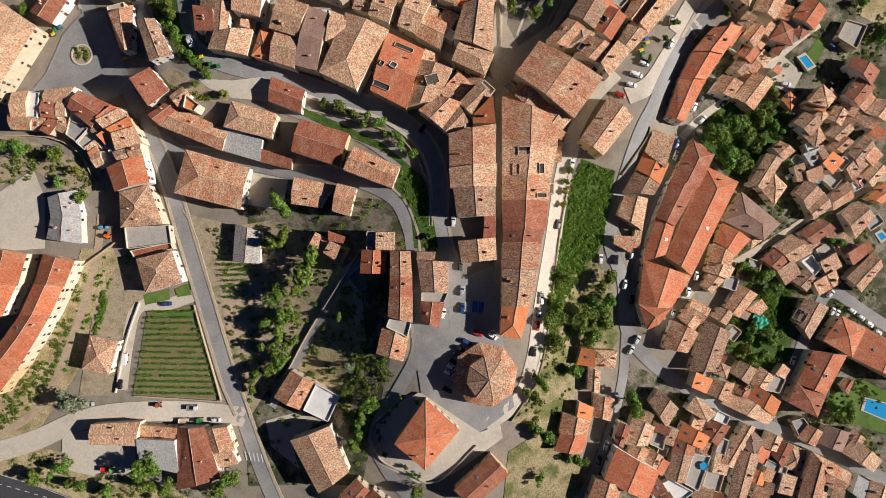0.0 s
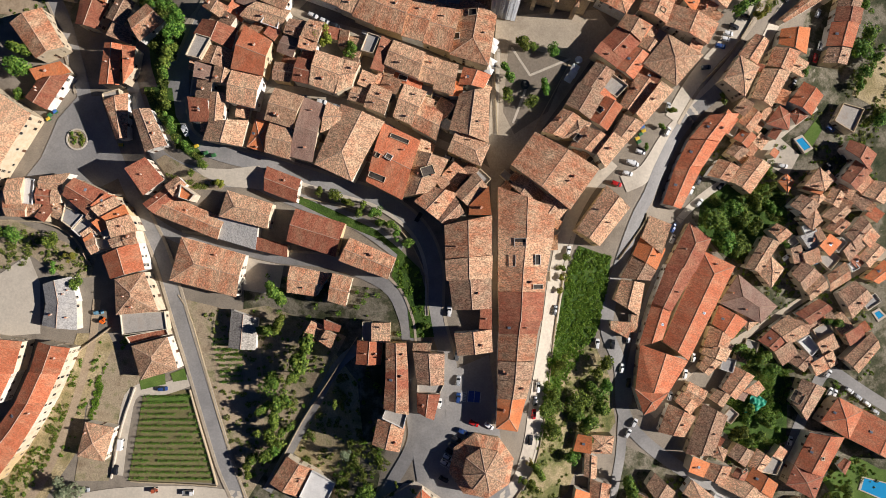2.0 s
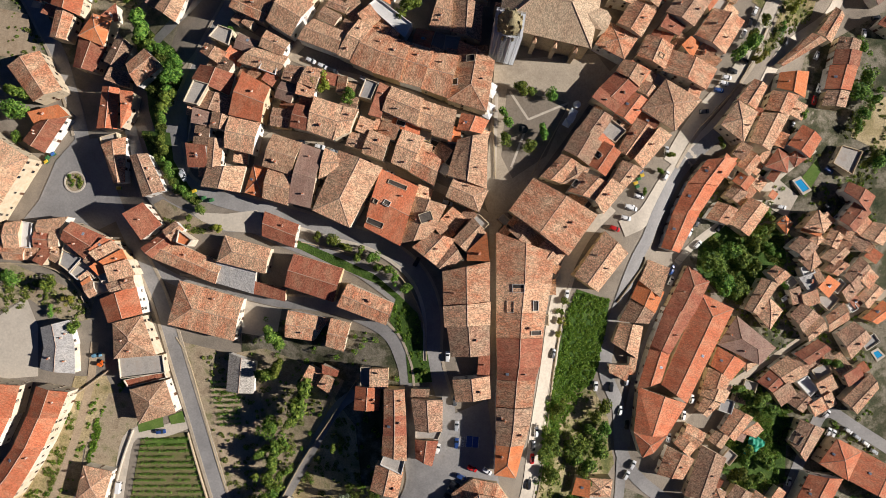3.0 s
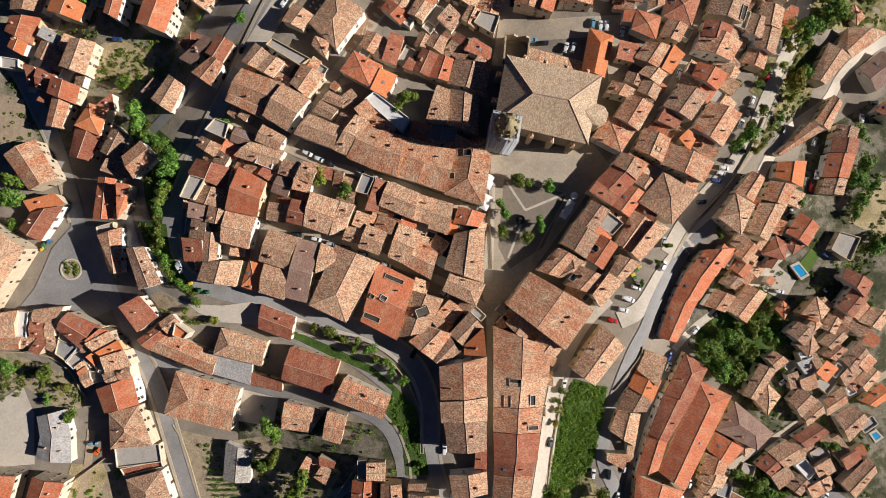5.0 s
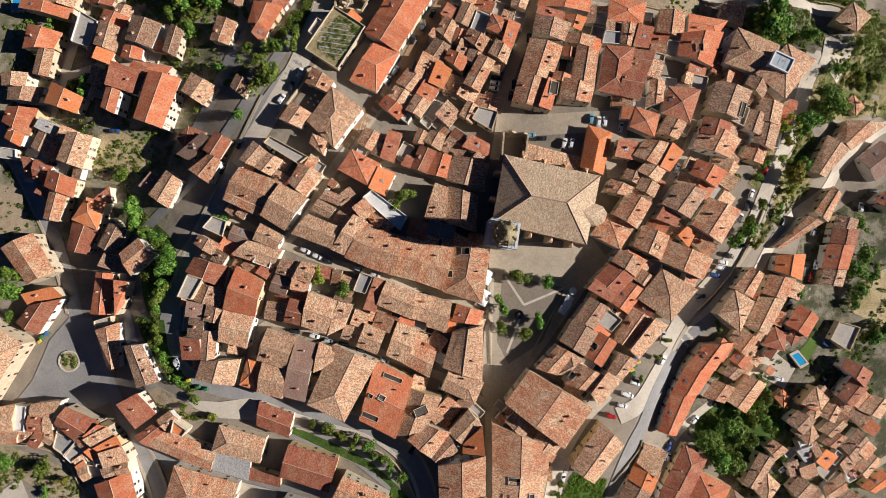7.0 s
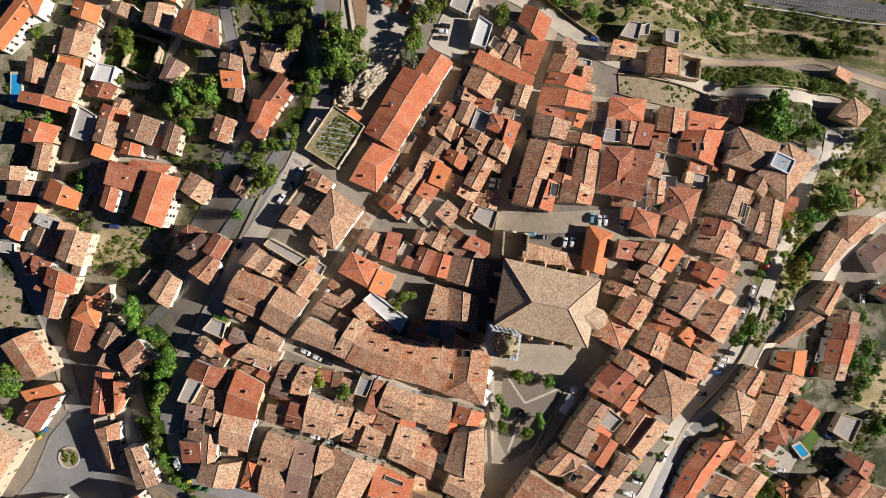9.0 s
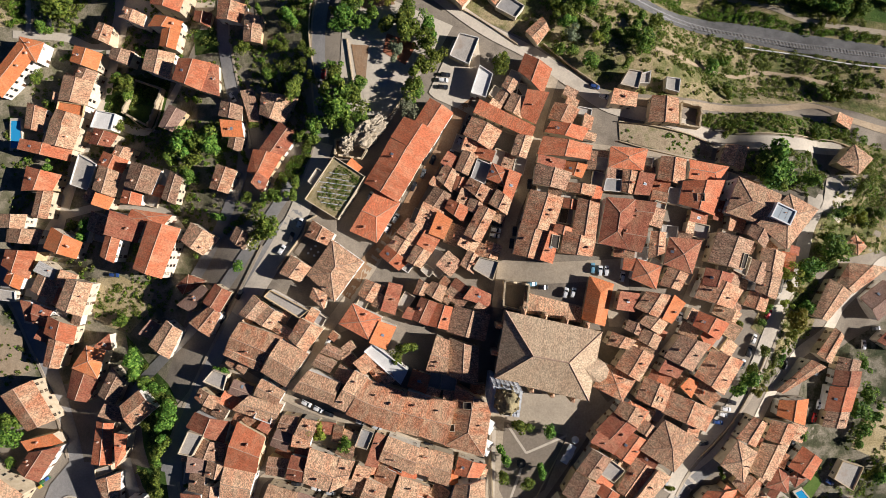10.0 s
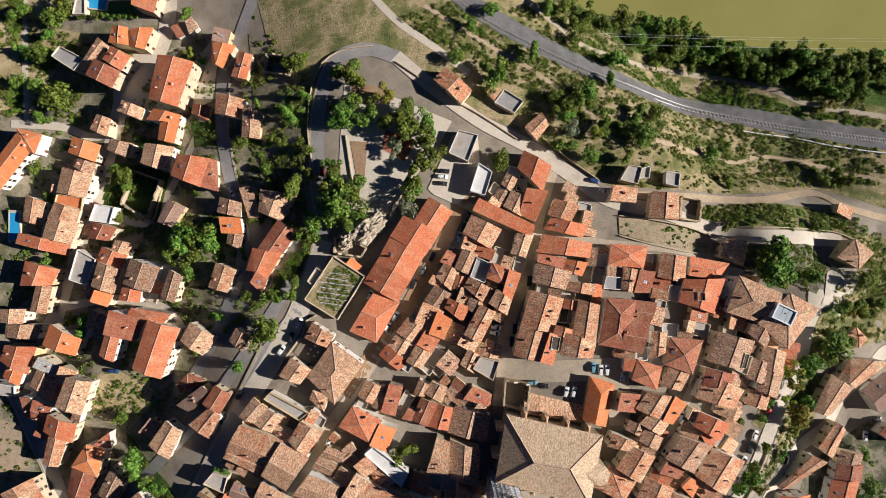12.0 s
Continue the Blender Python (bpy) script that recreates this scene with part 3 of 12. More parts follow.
strip("street", "asphalt", [(80.8, -34.0), (78.7, -56.5), (70.7, -83.3), (57.8, -109.6)], 4.32, 0.25, "grey worn asphalt street", "street")
strip("street", "asphalt", [(105.0, 53.6), (97.9, 33.8), (88.4, 8.8), (83.8, -11.4), (82.6, -29.0)], 3.84, 0.25, "grey worn asphalt street", "street")
strip("street", "paving", [(93.8, -33.9), (112.9, -13.9), (129.3, -4.2), (156.5, 11.5), (172.8, 21.3), (191.7, 30.1), (211.9, 43.6)], 3.36, 0.25, "narrow paved street", "street")
strip("street", "concrete", [(103.7, 52.3), (114.1, 62.5), (136.9, 78.8), (152.7, 93.9), (164.1, 102.8)], 3.36, 0.25, "pale concrete street", "street")
strip("street", "asphalt", [(153.7, -63.1), (170.4, -27.0), (178.0, -16.0), (191.3, -23.0), (218.8, -40.1)], 5.28, 0.25, "grey worn asphalt street", "street")
strip("yard", "concrete", [(-207.1, -89.8), (-177.9, -81.1), (-158.4, -72.4), (-138.9, -68.7), (-112.8, -68.6), (-87.0, -71.2)], 8.64, 0.25, "dusty pale yard road", "street")
patch("yard", "concrete", [(-165.6, -78.6), (-153.4, -76.1), (-133.9, -83.4), (-133.9, -93.3), (-143.5, -98.0), (-165.5, -93.2)], 0.22, "pale dirt yard in front of sheds", "yard")
strip("driveway", "concrete", [(-109.0, -17.6), (-120.1, -21.6), (-133.5, -23.3), (-137.6, -36.9), (-140.2, -58.9)], 5.28, 0.23, "pale driveway", "driveway")
strip("highway", "motorway", [(-221.6, -94.7), (-192.3, -101.1), (-160.4, -111.5), (-118.8, -129.9)], 10.56, 0.3, "dark asphalt highway with white markings", "road")
strip("track", "dirt", [(-149.1, 17.2), (-152.3, -5.0), (-163.8, -41.9), (-178.1, -68.9), (-207.2, -86.1)], 3.36, 0.25, "pale dirt farm track", "track")
patch("square", "asphalt", [(-11.3, -25.0), (3.0, -10.9), (19.8, -3.8), (24.1, -34.1), (29.5, -63.3), (15.3, -74.0), (-9.6, -57.1), (-12.0, -41.5)], 0.26, "grey asphalt square with parking bays", "square")
patch("square", "concrete", [(-31.6, -77.1), (-15.6, -58.5), (-9.6, -57.1), (15.3, -74.0), (23.6, -70.5), (24.9, -76.8), (3.5, -92.7), (-10.9, -96.8), (-27.9, -89.1)], 0.29, "pale concrete forecourt", "square")
patch("yard", "concrete", [(-207.7, 16.8), (-178.3, 36.5), (-173.4, 24.3), (-173.6, 2.3), (-207.7, -0.3)], 0.2, "pale gravel vehicle yard", "yard")
patch("yard", "concrete", [(-78.3, -72.8), (-63.3, -68.4), (-53.2, -72.3), (-66.9, -81.3), (-63.0, -93.4), (-75.7, -83.9)], 0.21, "concrete yard", "yard")
strip("street", "asphalt", [(-151.7, 90.7), (-156.2, 107.8), (-160.9, 122.5), (-167.3, 142.3), (-177.4, 161.1), (-188.8, 177.2), (-202.3, 196.7)], 6.48, 0.24, "grey worn asphalt street", "street")
patch("roundabout_road", "asphalt", [(-158.7, 105.3), (-148.1, 105.4), (-142.5, 90.8), (-138.5, 81.2), (-137.1, 70.4), (-151.3, 64.0), (-166.2, 66.3), (-178.3, 60.2), (-197.9, 59.0), (-183.3, 66.3), (-173.8, 78.4), (-169.2, 89.4), (-166.9, 95.5)], 0.27, "grey asphalt roundabout", "road")
strip("street", "asphalt", [(-133.9, 119.9), (-127.0, 136.6), (-114.5, 150.7), (-105.0, 160.2), (-91.2, 176.4), (-79.6, 191.9), (-70.3, 205.8), (-59.5, 223.5)], 4.8, 0.26, "grey worn asphalt street", "street")
strip("street", "asphalt", [(-107.1, 96.5), (-106.5, 115.1), (-97.9, 136.0), (-89.3, 154.8), (-77.2, 177.9), (-67.7, 196.2), (-54.1, 213.0)], 6.24, 0.28, "grey worn asphalt street", "street")
strip("street", "paving", [(-107.2, 129.0), (-88.8, 147.7), (-69.6, 140.5), (-48.4, 131.2), (-16.4, 122.2), (18.4, 110.7)], 3.36, 0.25, "paved village street", "street")
strip("street", "paving", [(-76.9, 80.3), (-69.7, 103.6), (-39.5, 99.1), (-16.6, 89.7), (6.7, 80.1), (23.2, 69.1)], 3.36, 0.25, "paved village street", "street")
strip("street", "paving", [(-62.5, 135.9), (-52.1, 147.3), (-44.3, 163.7), (-30.8, 182.9), (-17.0, 204.6)], 4.32, 0.25, "ochre paved street", "street")
strip("street", "paving", [(-39.7, 163.7), (-16.8, 170.1), (6.5, 162.1), (20.6, 159.9)], 2.88, 0.25, "narrow lane", "street")
patch("plaza", "paving", [(22.6, 136.6), (64.8, 139.4), (71.2, 131.5), (53.5, 106.1), (38.4, 85.0), (23.3, 64.5), (18.5, 77.8), (21.2, 113.1)], 0.27, "beige paved plaza with pale stone bands", "square")
strip("street", "concrete", [(96.3, 94.3), (107.8, 113.3), (124.1, 132.1), (133.9, 148.8), (146.8, 177.5), (154.1, 198.8), (157.9, 218.5)], 6.48, 0.27, "pale concrete street", "street")
strip("street", "paving", [(67.7, 127.3), (76.9, 136.6), (92.3, 157.2), (103.0, 176.1), (109.1, 194.9)], 3.36, 0.25, "paved lane", "street")
patch("street", "paving", [(25.2, 183.5), (25.3, 204.9), (37.0, 204.6), (36.9, 190.0), (78.1, 191.8), (78.3, 164.1), (70.1, 164.1), (68.8, 177.8), (61.9, 182.4), (29.9, 181.0)], 0.26, "sunlit dusty street north of the church", "street")
strip("street", "concrete", [(133.7, 120.6), (145.8, 142.2), (169.7, 160.3), (178.3, 174.7), (198.3, 189.2), (214.1, 188.8)], 5.28, 0.25, "pale concrete street", "street")
strip("street", "brown", [(14.2, 262.6), (4.6, 241.4), (-6.2, 222.7), (-16.8, 204.2), (-28.4, 190.5), (-37.6, 177.1)], 5.76, 0.25, "brown unpaved street", "street")
strip("street", "paving", [(51.8, 274.7), (44.0, 250.6), (38.5, 226.9), (31.1, 208.3), (27.2, 185.5), (24.8, 171.7)], 4.8, 0.25, "dusty street", "street")
strip("street", "paving", [(7.1, 257.9), (30.6, 245.9), (45.0, 243.5), (69.1, 238.5), (97.8, 235.8), (125.1, 230.7)], 3.36, 0.25, "narrow street", "street")
strip("street", "asphalt", [(-74.0, 362.3), (-85.9, 333.0), (-93.8, 313.1), (-93.4, 292.2), (-87.6, 262.1), (-82.6, 240.0), (-83.4, 223.3), (-92.1, 200.1), (-105.8, 178.3)], 5.28, 0.25, "grey worn asphalt street", "street")
strip("hill_road", "concrete", [(-81.9, 169.2), (-74.4, 179.8), (-64.8, 194.8), (-56.9, 209.5), (-52.1, 223.2), (-46.9, 240.7)], 8.16, 0.29, "pale cement hill street with parked cars", "street")
strip("hill_road", "asphalt", [(-52.1, 223.2), (-47.4, 244.3), (-49.1, 270.3), (-48.4, 296.7), (-42.7, 316.4), (-28.2, 321.5), (-13.8, 317.1)], 6, 0.27, "grey asphalt hill road", "street")
strip("hill_road", "concrete", [(-16.2, 318.3), (-1.9, 305.9), (19.4, 290.3), (41.0, 279.1), (57.7, 267.5), (74.4, 256.5), (98.4, 250.8), (125.5, 241.6), (149.7, 240.1), (176.3, 238.8)], 6, 0.3, "pale concrete hill road", "street")
strip("path", "concrete", [(-33.4, 354.3), (-16.2, 334.6), (0.6, 322.1), (14.9, 311.1)], 3.12, 0.25, "pale dirt path", "path")
strip("path", "dirt", [(-4.1, 341.0), (20.0, 325.9), (44.3, 312.0), (70.5, 290.6)], 1.92, 0.25, "narrow dirt path", "path")
strip("lane", "paving", [(33.1, 351.2), (53.5, 337.4), (69.2, 326.8), (97.1, 323.8), (130.9, 321.1), (153.4, 315.3), (176.2, 303.6), (210.4, 296.2), (243.1, 289.7)], 2.64, 0.25, "riverside lane", "street")
strip("path", "dirt", [(75.6, 258.9), (103.7, 258.0), (138.3, 256.6), (152.7, 258.0), (171.6, 260.5), (182.4, 253.2), (209.3, 246.3)], 3.36, 0.25, "pale dirt path", "path")
strip("path", "dirt", [(95.2, 282.3), (119.8, 277.9), (138.6, 275.6), (154.1, 278.8), (178.9, 273.6), (205.9, 265.5), (226.0, 261.8)], 1.92, 0.25, "pale dirt path", "path")
strip("track_bed", "gravel", [(-1.6, 357.6), (20.2, 339.7), (44.9, 326.4), (70.1, 315.4), (104.6, 306.4), (141.8, 299.2), (177.5, 291.4), (216.6, 283.9), (265.8, 275.6)], 9.2, 0.3, "grey gravel bed of a railway line", "railway")
strip("lane", "concrete", [(-185.9, 367.6), (-188.0, 327.1), (-187.4, 297.2)], 2.64, 0.25, "pale lane", "street")
strip("street", "concrete", [(-194.7, 296.1), (-171.2, 294.5), (-152.1, 291.0), (-126.4, 319.3), (-118.7, 334.5), (-115.9, 359.9)], 3.6, 0.25, "pale concrete street", "street")
strip("street", "concrete", [(-140.7, 312.0), (-144.6, 299.9), (-149.3, 290.4), (-152.6, 272.3), (-157.7, 243.5), (-165.8, 215.9), (-174.8, 188.2), (-179.7, 164.3)], 4.56, 0.25, "pale paved street", "street")
patch("square", "concrete", [(-140.7, 322.2), (-125.1, 325.6), (-127.8, 304.0), (-110.9, 299.9), (-109.8, 318.9), (-96.7, 333.8), (-97.7, 308.2), (-110.9, 298.6), (-145.1, 297.5), (-145.3, 307.2)], 0.26, "grey cement square", "square")
strip("street", "concrete", [(-146.0, 253.7), (-129.3, 249.5), (-119.0, 263.4), (-107.6, 283.0), (-102.7, 295.5)], 3.6, 0.25, "pale paved lane", "street")
strip("street", "concrete", [(-167.1, 212.1), (-140.9, 216.1), (-117.0, 212.5), (-106.0, 201.8)], 3.6, 0.25, "pale paved lane", "street")
pavement([(-127.8, 53.5), (-122.1, 39.3), (-115.4, 17.4), (-108.9, -4.7), (-100.9, -31.8), (-94.6, -54.3), (-87.8, -72.9), (-80.0, -93.7), (-70.1, -115.2)], 3.6, 1.3, "paving")
pavement([(-127.8, 53.5), (-122.1, 39.3), (-115.4, 17.4), (-108.9, -4.7), (-100.9, -31.8), (-94.6, -54.3), (-88.3, -69.2)], -3.6, 1.3, "paving")
pavement([(-109.4, 100.8), (-105.0, 85.5), (-90.9, 78.5), (-67.8, 73.1), (-44.5, 66.0), (-25.6, 60.2), (-10.1, 48.8), (-3.0, 33.3), (-2.2, 12.3), (3.0, -6.2)], 3.6, 1.2, "paving")
pavement([(-67.8, 73.1), (-44.5, 66.0), (-25.6, 60.2), (-10.1, 48.8), (-3.0, 33.3), (-2.2, 12.3)], -3.6, 1.5, "concrete")
pavement([(-111.9, 43.7), (-89.5, 40.4), (-69.5, 35.9), (-44.6, 33.3), (-22.8, 24.6), (-15.2, 12.3), (-13.3, 0.6), (-12.0, -25.0)], 3.12, 1, "paving")
pavement([(52.7, 48.5), (48.7, 29.9), (45.3, 5.8), (40.3, -20.4), (36.9, -44.1), (30.7, -60.9)], 3.6, 1.6, "concrete")
pavement([(-156.2, 107.8), (-160.9, 122.5), (-167.3, 142.3), (-177.4, 161.1), (-188.8, 177.2)], 3.6, 1.2, "paving")
pavement([(96.3, 94.3), (107.8, 113.3), (124.1, 132.1), (133.9, 148.8), (146.8, 177.5)], -3.6, 1.4, "paving")
pavement([(-106.5, 115.1), (-97.9, 136.0), (-89.3, 154.8), (-77.2, 177.9), (-67.7, 196.2)], 3.6, 1.2, "paving")
pavement([(-52.8, 223.2), (-47.4, 244.3), (-49.1, 270.3), (-48.4, 296.7), (-42.7, 316.4)], 3.12, 0.8, "paving")
pavement([(-93.8, 313.1), (-93.4, 292.2), (-87.6, 262.1), (-82.6, 240.0)], 3.12, 0.9, "paving")
strip("paving_band", "concrete", [(28.9, 123.6), (36.6, 111.9)], 0.96, 0.31, "pale stone band in the plaza", "paving")
strip("paving_band", "concrete", [(36.6, 111.9), (53.5, 119.0)], 0.96, 0.32, "pale stone band in the plaza", "paving")
strip("paving_band", "concrete", [(35.2, 107.2), (29.6, 92.0)], 0.96, 0.31, "pale stone band in the plaza", "paving")
strip("paving_band", "concrete", [(23.5, 124.8), (22.6, 87.3)], 1.44, 0.31, "pale stone band in the plaza", "paving")
patch("plaza_floor", "brownpave", [(27.7, 124.8), (53.5, 119.0), (44.1, 96.8), (30.1, 87.4), (25.4, 96.7)], 0.29, "brownish paved plaza floor", "square")
patch("plot", "soil", [(77.6, 249.5), (89.8, 247.9), (107.1, 244.2), (119.1, 239.5), (117.5, 233.7), (106.6, 235.0), (89.6, 238.8), (77.9, 242.2)], 0.34, "dry walled garden plot", "garden")
# the court's shade comes partly from the dark garden colour
patch("court_garden", "garden", [(127.3, 236.5), (156.2, 237.2), (168.3, 227.9), (157.4, 216.4), (141.3, 224.0), (129.0, 228.3)], 0.34, "planted court with shade-toned ground", "garden")
patch("terrace", "concrete", [(166.3, 225.6), (177.0, 228.3), (178.0, 224.4), (172.0, 206.2), (158.6, 211.9)], 0.33, "pale paved terrace above the slope", "terrace")
patch("court", "lush", [(-108.2, 294.9), (-96.8, 293.0), (-95.0, 282.6), (-106.4, 282.4)], 0.3, "ivy-grown walled court", "garden")
patch("ruin_garden", "lush", [(-154.1, 279.0), (-119.4, 272.4), (-123.6, 249.7), (-151.7, 257.7)], 0.28, "overgrown garden inside a ruin", "garden")
patch("plot", "dry", [(-146.1, 183.8), (-135.2, 185.3), (-121.0, 177.7), (-123.3, 169.3), (-131.2, 160.9), (-147.9, 166.6)], 0.3, "dry grassy plot", "field")
patch("forecourt", "concrete", [(-30.6, 262.9), (-16.4, 261.6), (-18.9, 252.2), (-29.5, 240.5), (-39.0, 238.3), (-40.2, 243.0), (-28.3, 251.1)], 0.28, "pale dusty open ground beside the rock", "square")
patch("lawn", "grass", [(-131.1, -17.7), (-120.1, -15.1), (-119.6, -19.6), (-130.4, -22.1)], 0.32, "small front lawn", "lawn")
patch("lawn", "grass", [(-117.6, -15.1), (-111.6, -12.6), (-110.2, -17.6), (-116.4, -18.6)], 0.32, "small front lawn", "lawn")
patch("lawn", "grass", [(-127.9, -26.0), (-108.9, -23.5), (-107.7, -26.4), (-126.9, -28.5)], 0.3, "green strip above the vineyard", "lawn")
patch("vegetable_plot", "dirt", [(-100.1, 2.7), (-92.2, 0.8), (-77.8, -4.6), (-76.8, -21.8), (-84.5, -36.8), (-94.3, -36.9), (-97.8, -17.0)], 0.2, "pale sandy vegetable plot", "garden")
patch("lot", "dirt", [(-199.2, 165.3), (-182.8, 161.2), (-176.6, 144.3), (-183.5, 141.0), (-196.2, 142.3)], 0.3, "pale rubble lot", "field")
patch("yard", "concrete", [(137.2, 91.6), (149.5, 89.9), (159.2, 82.4), (155.0, 73.0), (140.7, 80.5)], 0.3, "pale paved yard", "yard")
patch("courtyard", "brownpave", [(-54.2, 200.4), (-50.6, 203.1), (-44.3, 197.9), (-50.6, 189.4), (-57.9, 195.0)], 0.33, "small paved courtyard of a house", "courtyard")
wall_line([(-64.8, 188.1), (-60.0, 194.5), (-54.3, 202.4), (-52.5, 207.9), (-48.9, 209.9)], 1.9)
wall_line([(144.8, 291.0), (156.5, 289.3), (170.2, 287.1), (180.1, 284.2), (196.9, 280.9), (216.1, 277.7)], 0.8, 0.5, "white", "low white wall beside the railway")
wall_line([(-114.0, 19.3), (-108.0, 7.6), (-96.1, -36.9), (-85.0, -71.7)], 0.5)
wall_line([(-34.7, 2.9), (-47.4, -16.4), (-60.6, -36.4), (-75.9, -65.4)], 1.3)
wall_line([(-132.8, -20.9), (-138.0, -36.9), (-142.4, -60.2)], 1.1, 0.5, "concrete", "pale rendered garden wall")
wall_line([(-109.0, -22.0), (-97.8, -63.9)], 1.1)
wall_line([(-97.8, -64.4), (-134.1, -61.4)], 1.1)
wall_line([(-57.6, 60.7), (-32.6, 54.8), (-16.0, 46.3), (-6.5, 28.6), (-5.2, 12.3)], 0.8)
wall_line([(76.4, 35.4), (86.4, 52.1), (86.5, 55.0)], 1.2)
wall_line([(28.4, -69.5), (35.5, -58.6), (41.5, -44.4), (49.2, 8.3), (52.6, 30.1)], 1)
wall_line([(-27.9, -84.2), (-31.6, -74.5), (-20.5, -62.6)], 1.6)
wall_line([(-16.2, 315.8), (5.2, 301.1), (19.4, 292.8), (35.0, 282.7)], 1)
wall_line([(-49.6, 263.2), (-53.3, 289.6), (-50.0, 311.7), (-40.4, 320.8), (-25.8, 322.9)], 1)
wall_line([(45.9, 283.3), (57.8, 273.5), (69.7, 264.9)], 1.2)
wall_line([(77.6, 249.9), (89.8, 248.4), (107.2, 244.7), (119.7, 240.3)], 1.2)
wall_line([(77.9, 241.5), (89.5, 238.1), (106.5, 234.3), (117.7, 233.0)], 1)
wall_line([(127.7, 244.7), (151.1, 244.0), (172.3, 242.6), (181.4, 238.8)], 1)
wall_line([(-18.9, 252.2), (-11.7, 262.8), (-4.5, 277.0)], 1.2)
wall_line([(-37.1, 284.3), (-34.1, 263.0)], 1)
wall_line([(109.1, 109.8), (124.3, 127.5), (136.7, 151.2)], 1.1)
wall_line([(21.9, 113.1), (23.1, 87.3)], 1)
wall_line([(37.2, 87.4), (53.5, 117.8)], 0.6)
wall_line([(-193.3, 51.2), (-171.0, 50.1), (-158.6, 44.0), (-151.4, 31.8)], 1.2)
wall_line([(-156.7, -5.0), (-143.2, 4.9)], 1.2)
wall_line([(-139.8, 257.5), (-127.0, 249.5), (-122.1, 266.0)], 1.3)

patch("ravine", "lush", [(-125.1, 107.0), (-111.4, 105.5), (-109.8, 94.0), (-103.3, 83.6), (-97.4, 77.1), (-101.3, 75.5), (-109.1, 81.2), (-115.1, 90.3), (-121.9, 98.7)], 0.33, "shaded green bank between two streets", "bank")
patch("bank", "soil", [(-119.3, 76.1), (-114.8, 78.2), (-102.6, 71.7), (-95.0, 67.4), (-89.5, 66.1), (-90.8, 63.8), (-103.4, 63.7), (-113.9, 68.9)], 0.35, "bare brown earth bank with bushes", "bank")
patch("street_fork", "concrete", [(-102.6, 72.8), (-88.2, 72.1), (-75.4, 73.7), (-73.4, 71.7), (-74.2, 64.0), (-88.6, 65.2), (-98.5, 69.2)], 0.34, "pale concrete fork of two streets", "street")
patch("ravine", "lush", [(-60.1, 61.8), (-44.6, 55.4), (-27.1, 47.4), (-16.9, 39.2), (-8.8, 31.4), (-5.7, 20.4), (-2.8, 3.5), (-12.4, 3.0), (-13.9, 17.6), (-20.5, 28.6), (-18.0, 37.1), (-25.7, 43.4), (-44.6, 51.2), (-61.0, 58.9)], 0.33, "deep green strip below the street wall", "bank")
patch("yard", "concrete", [(-84.2, 35.8), (-67.1, 32.3), (-69.9, 19.3), (-85.6, 21.6)], 0.3, "grey concrete yard of the large house", "yard")
patch("park_bed", "brown", [(-35.2, 281.9), (-27.9, 281.4), (-29.4, 265.3), (-32.4, 265.3)], 0.33, "bare earth bed in the park", "park")
patch("park_bed", "brown", [(-34.3, 307.4), (-18.6, 303.5), (-16.9, 299.1), (-30.5, 297.3), (-34.8, 301.7)], 0.33, "bare earth bed in the park", "park")
patch("terracotta_paving", "clay", [(-20.3, 286.6), (-7.8, 281.8), (-12.6, 273.2), (-22.0, 278.5)], 0.35, "worn terracotta paved corner of the park", "park")
patch("car_park", "concrete", [(7.4, 284.2), (18.3, 283.0), (19.5, 262.6), (8.5, 255.0), (-0.4, 259.1), (-3.0, 261.5), (3.7, 275.8)], 0.31, "pale sunlit dusty car park", "car park")
patch("terrace", "concrete", [(-10.6, -57.6), (-29.1, -72.3), (-27.5, -85.6), (-15.9, -91.6), (-2.7, -95.0), (12.5, -80.2)], 0.31, "pale concrete terrace round the red-roofed house", "terrace")
wall_line([(-10.8, -57.1), (-30.1, -72.4), (-28.2, -86.2), (-15.9, -92.3), (-2.7, -96.0), (13.7, -79.7)], 1.0, 0.4, "concrete", "low pale wall round a terrace")

strip("street", "concrete", [(-119.5, 349.3), (-122.3, 332.0), (-133.3, 320.7), (-140.5, 302.0), (-149.6, 280.1), (-152.4, 259.0), (-157.8, 244.8), (-163.4, 228.4), (-168.9, 212.1), (-175.4, 200.7), (-181.1, 176.0)], 5.2, 0.31, "pale concrete village street", "street")
patch("square", "concrete", [(-137.3, 325.1), (-123.3, 328.9), (-125.9, 304.0), (-130.4, 301.6), (-142.1, 303.3), (-139.4, 317.0)], 0.3, "pale cement square among houses", "square")
patch("square", "concrete", [(-107.2, 325.3), (-95.9, 326.1), (-98.6, 303.1), (-108.8, 299.8), (-104.5, 316.3)], 0.3, "pale cement square among houses", "square")
patch("lawn", "grass", [(-159.1, 350.7), (-135.3, 349.5), (-134.8, 343.3), (-159.8, 344.9)], 0.33, "mown lawn round a swimming pool", "lawn")
# ---- houses ----
HOUSES = []
settle = random.Random(19)  # small differences in height between neighbours


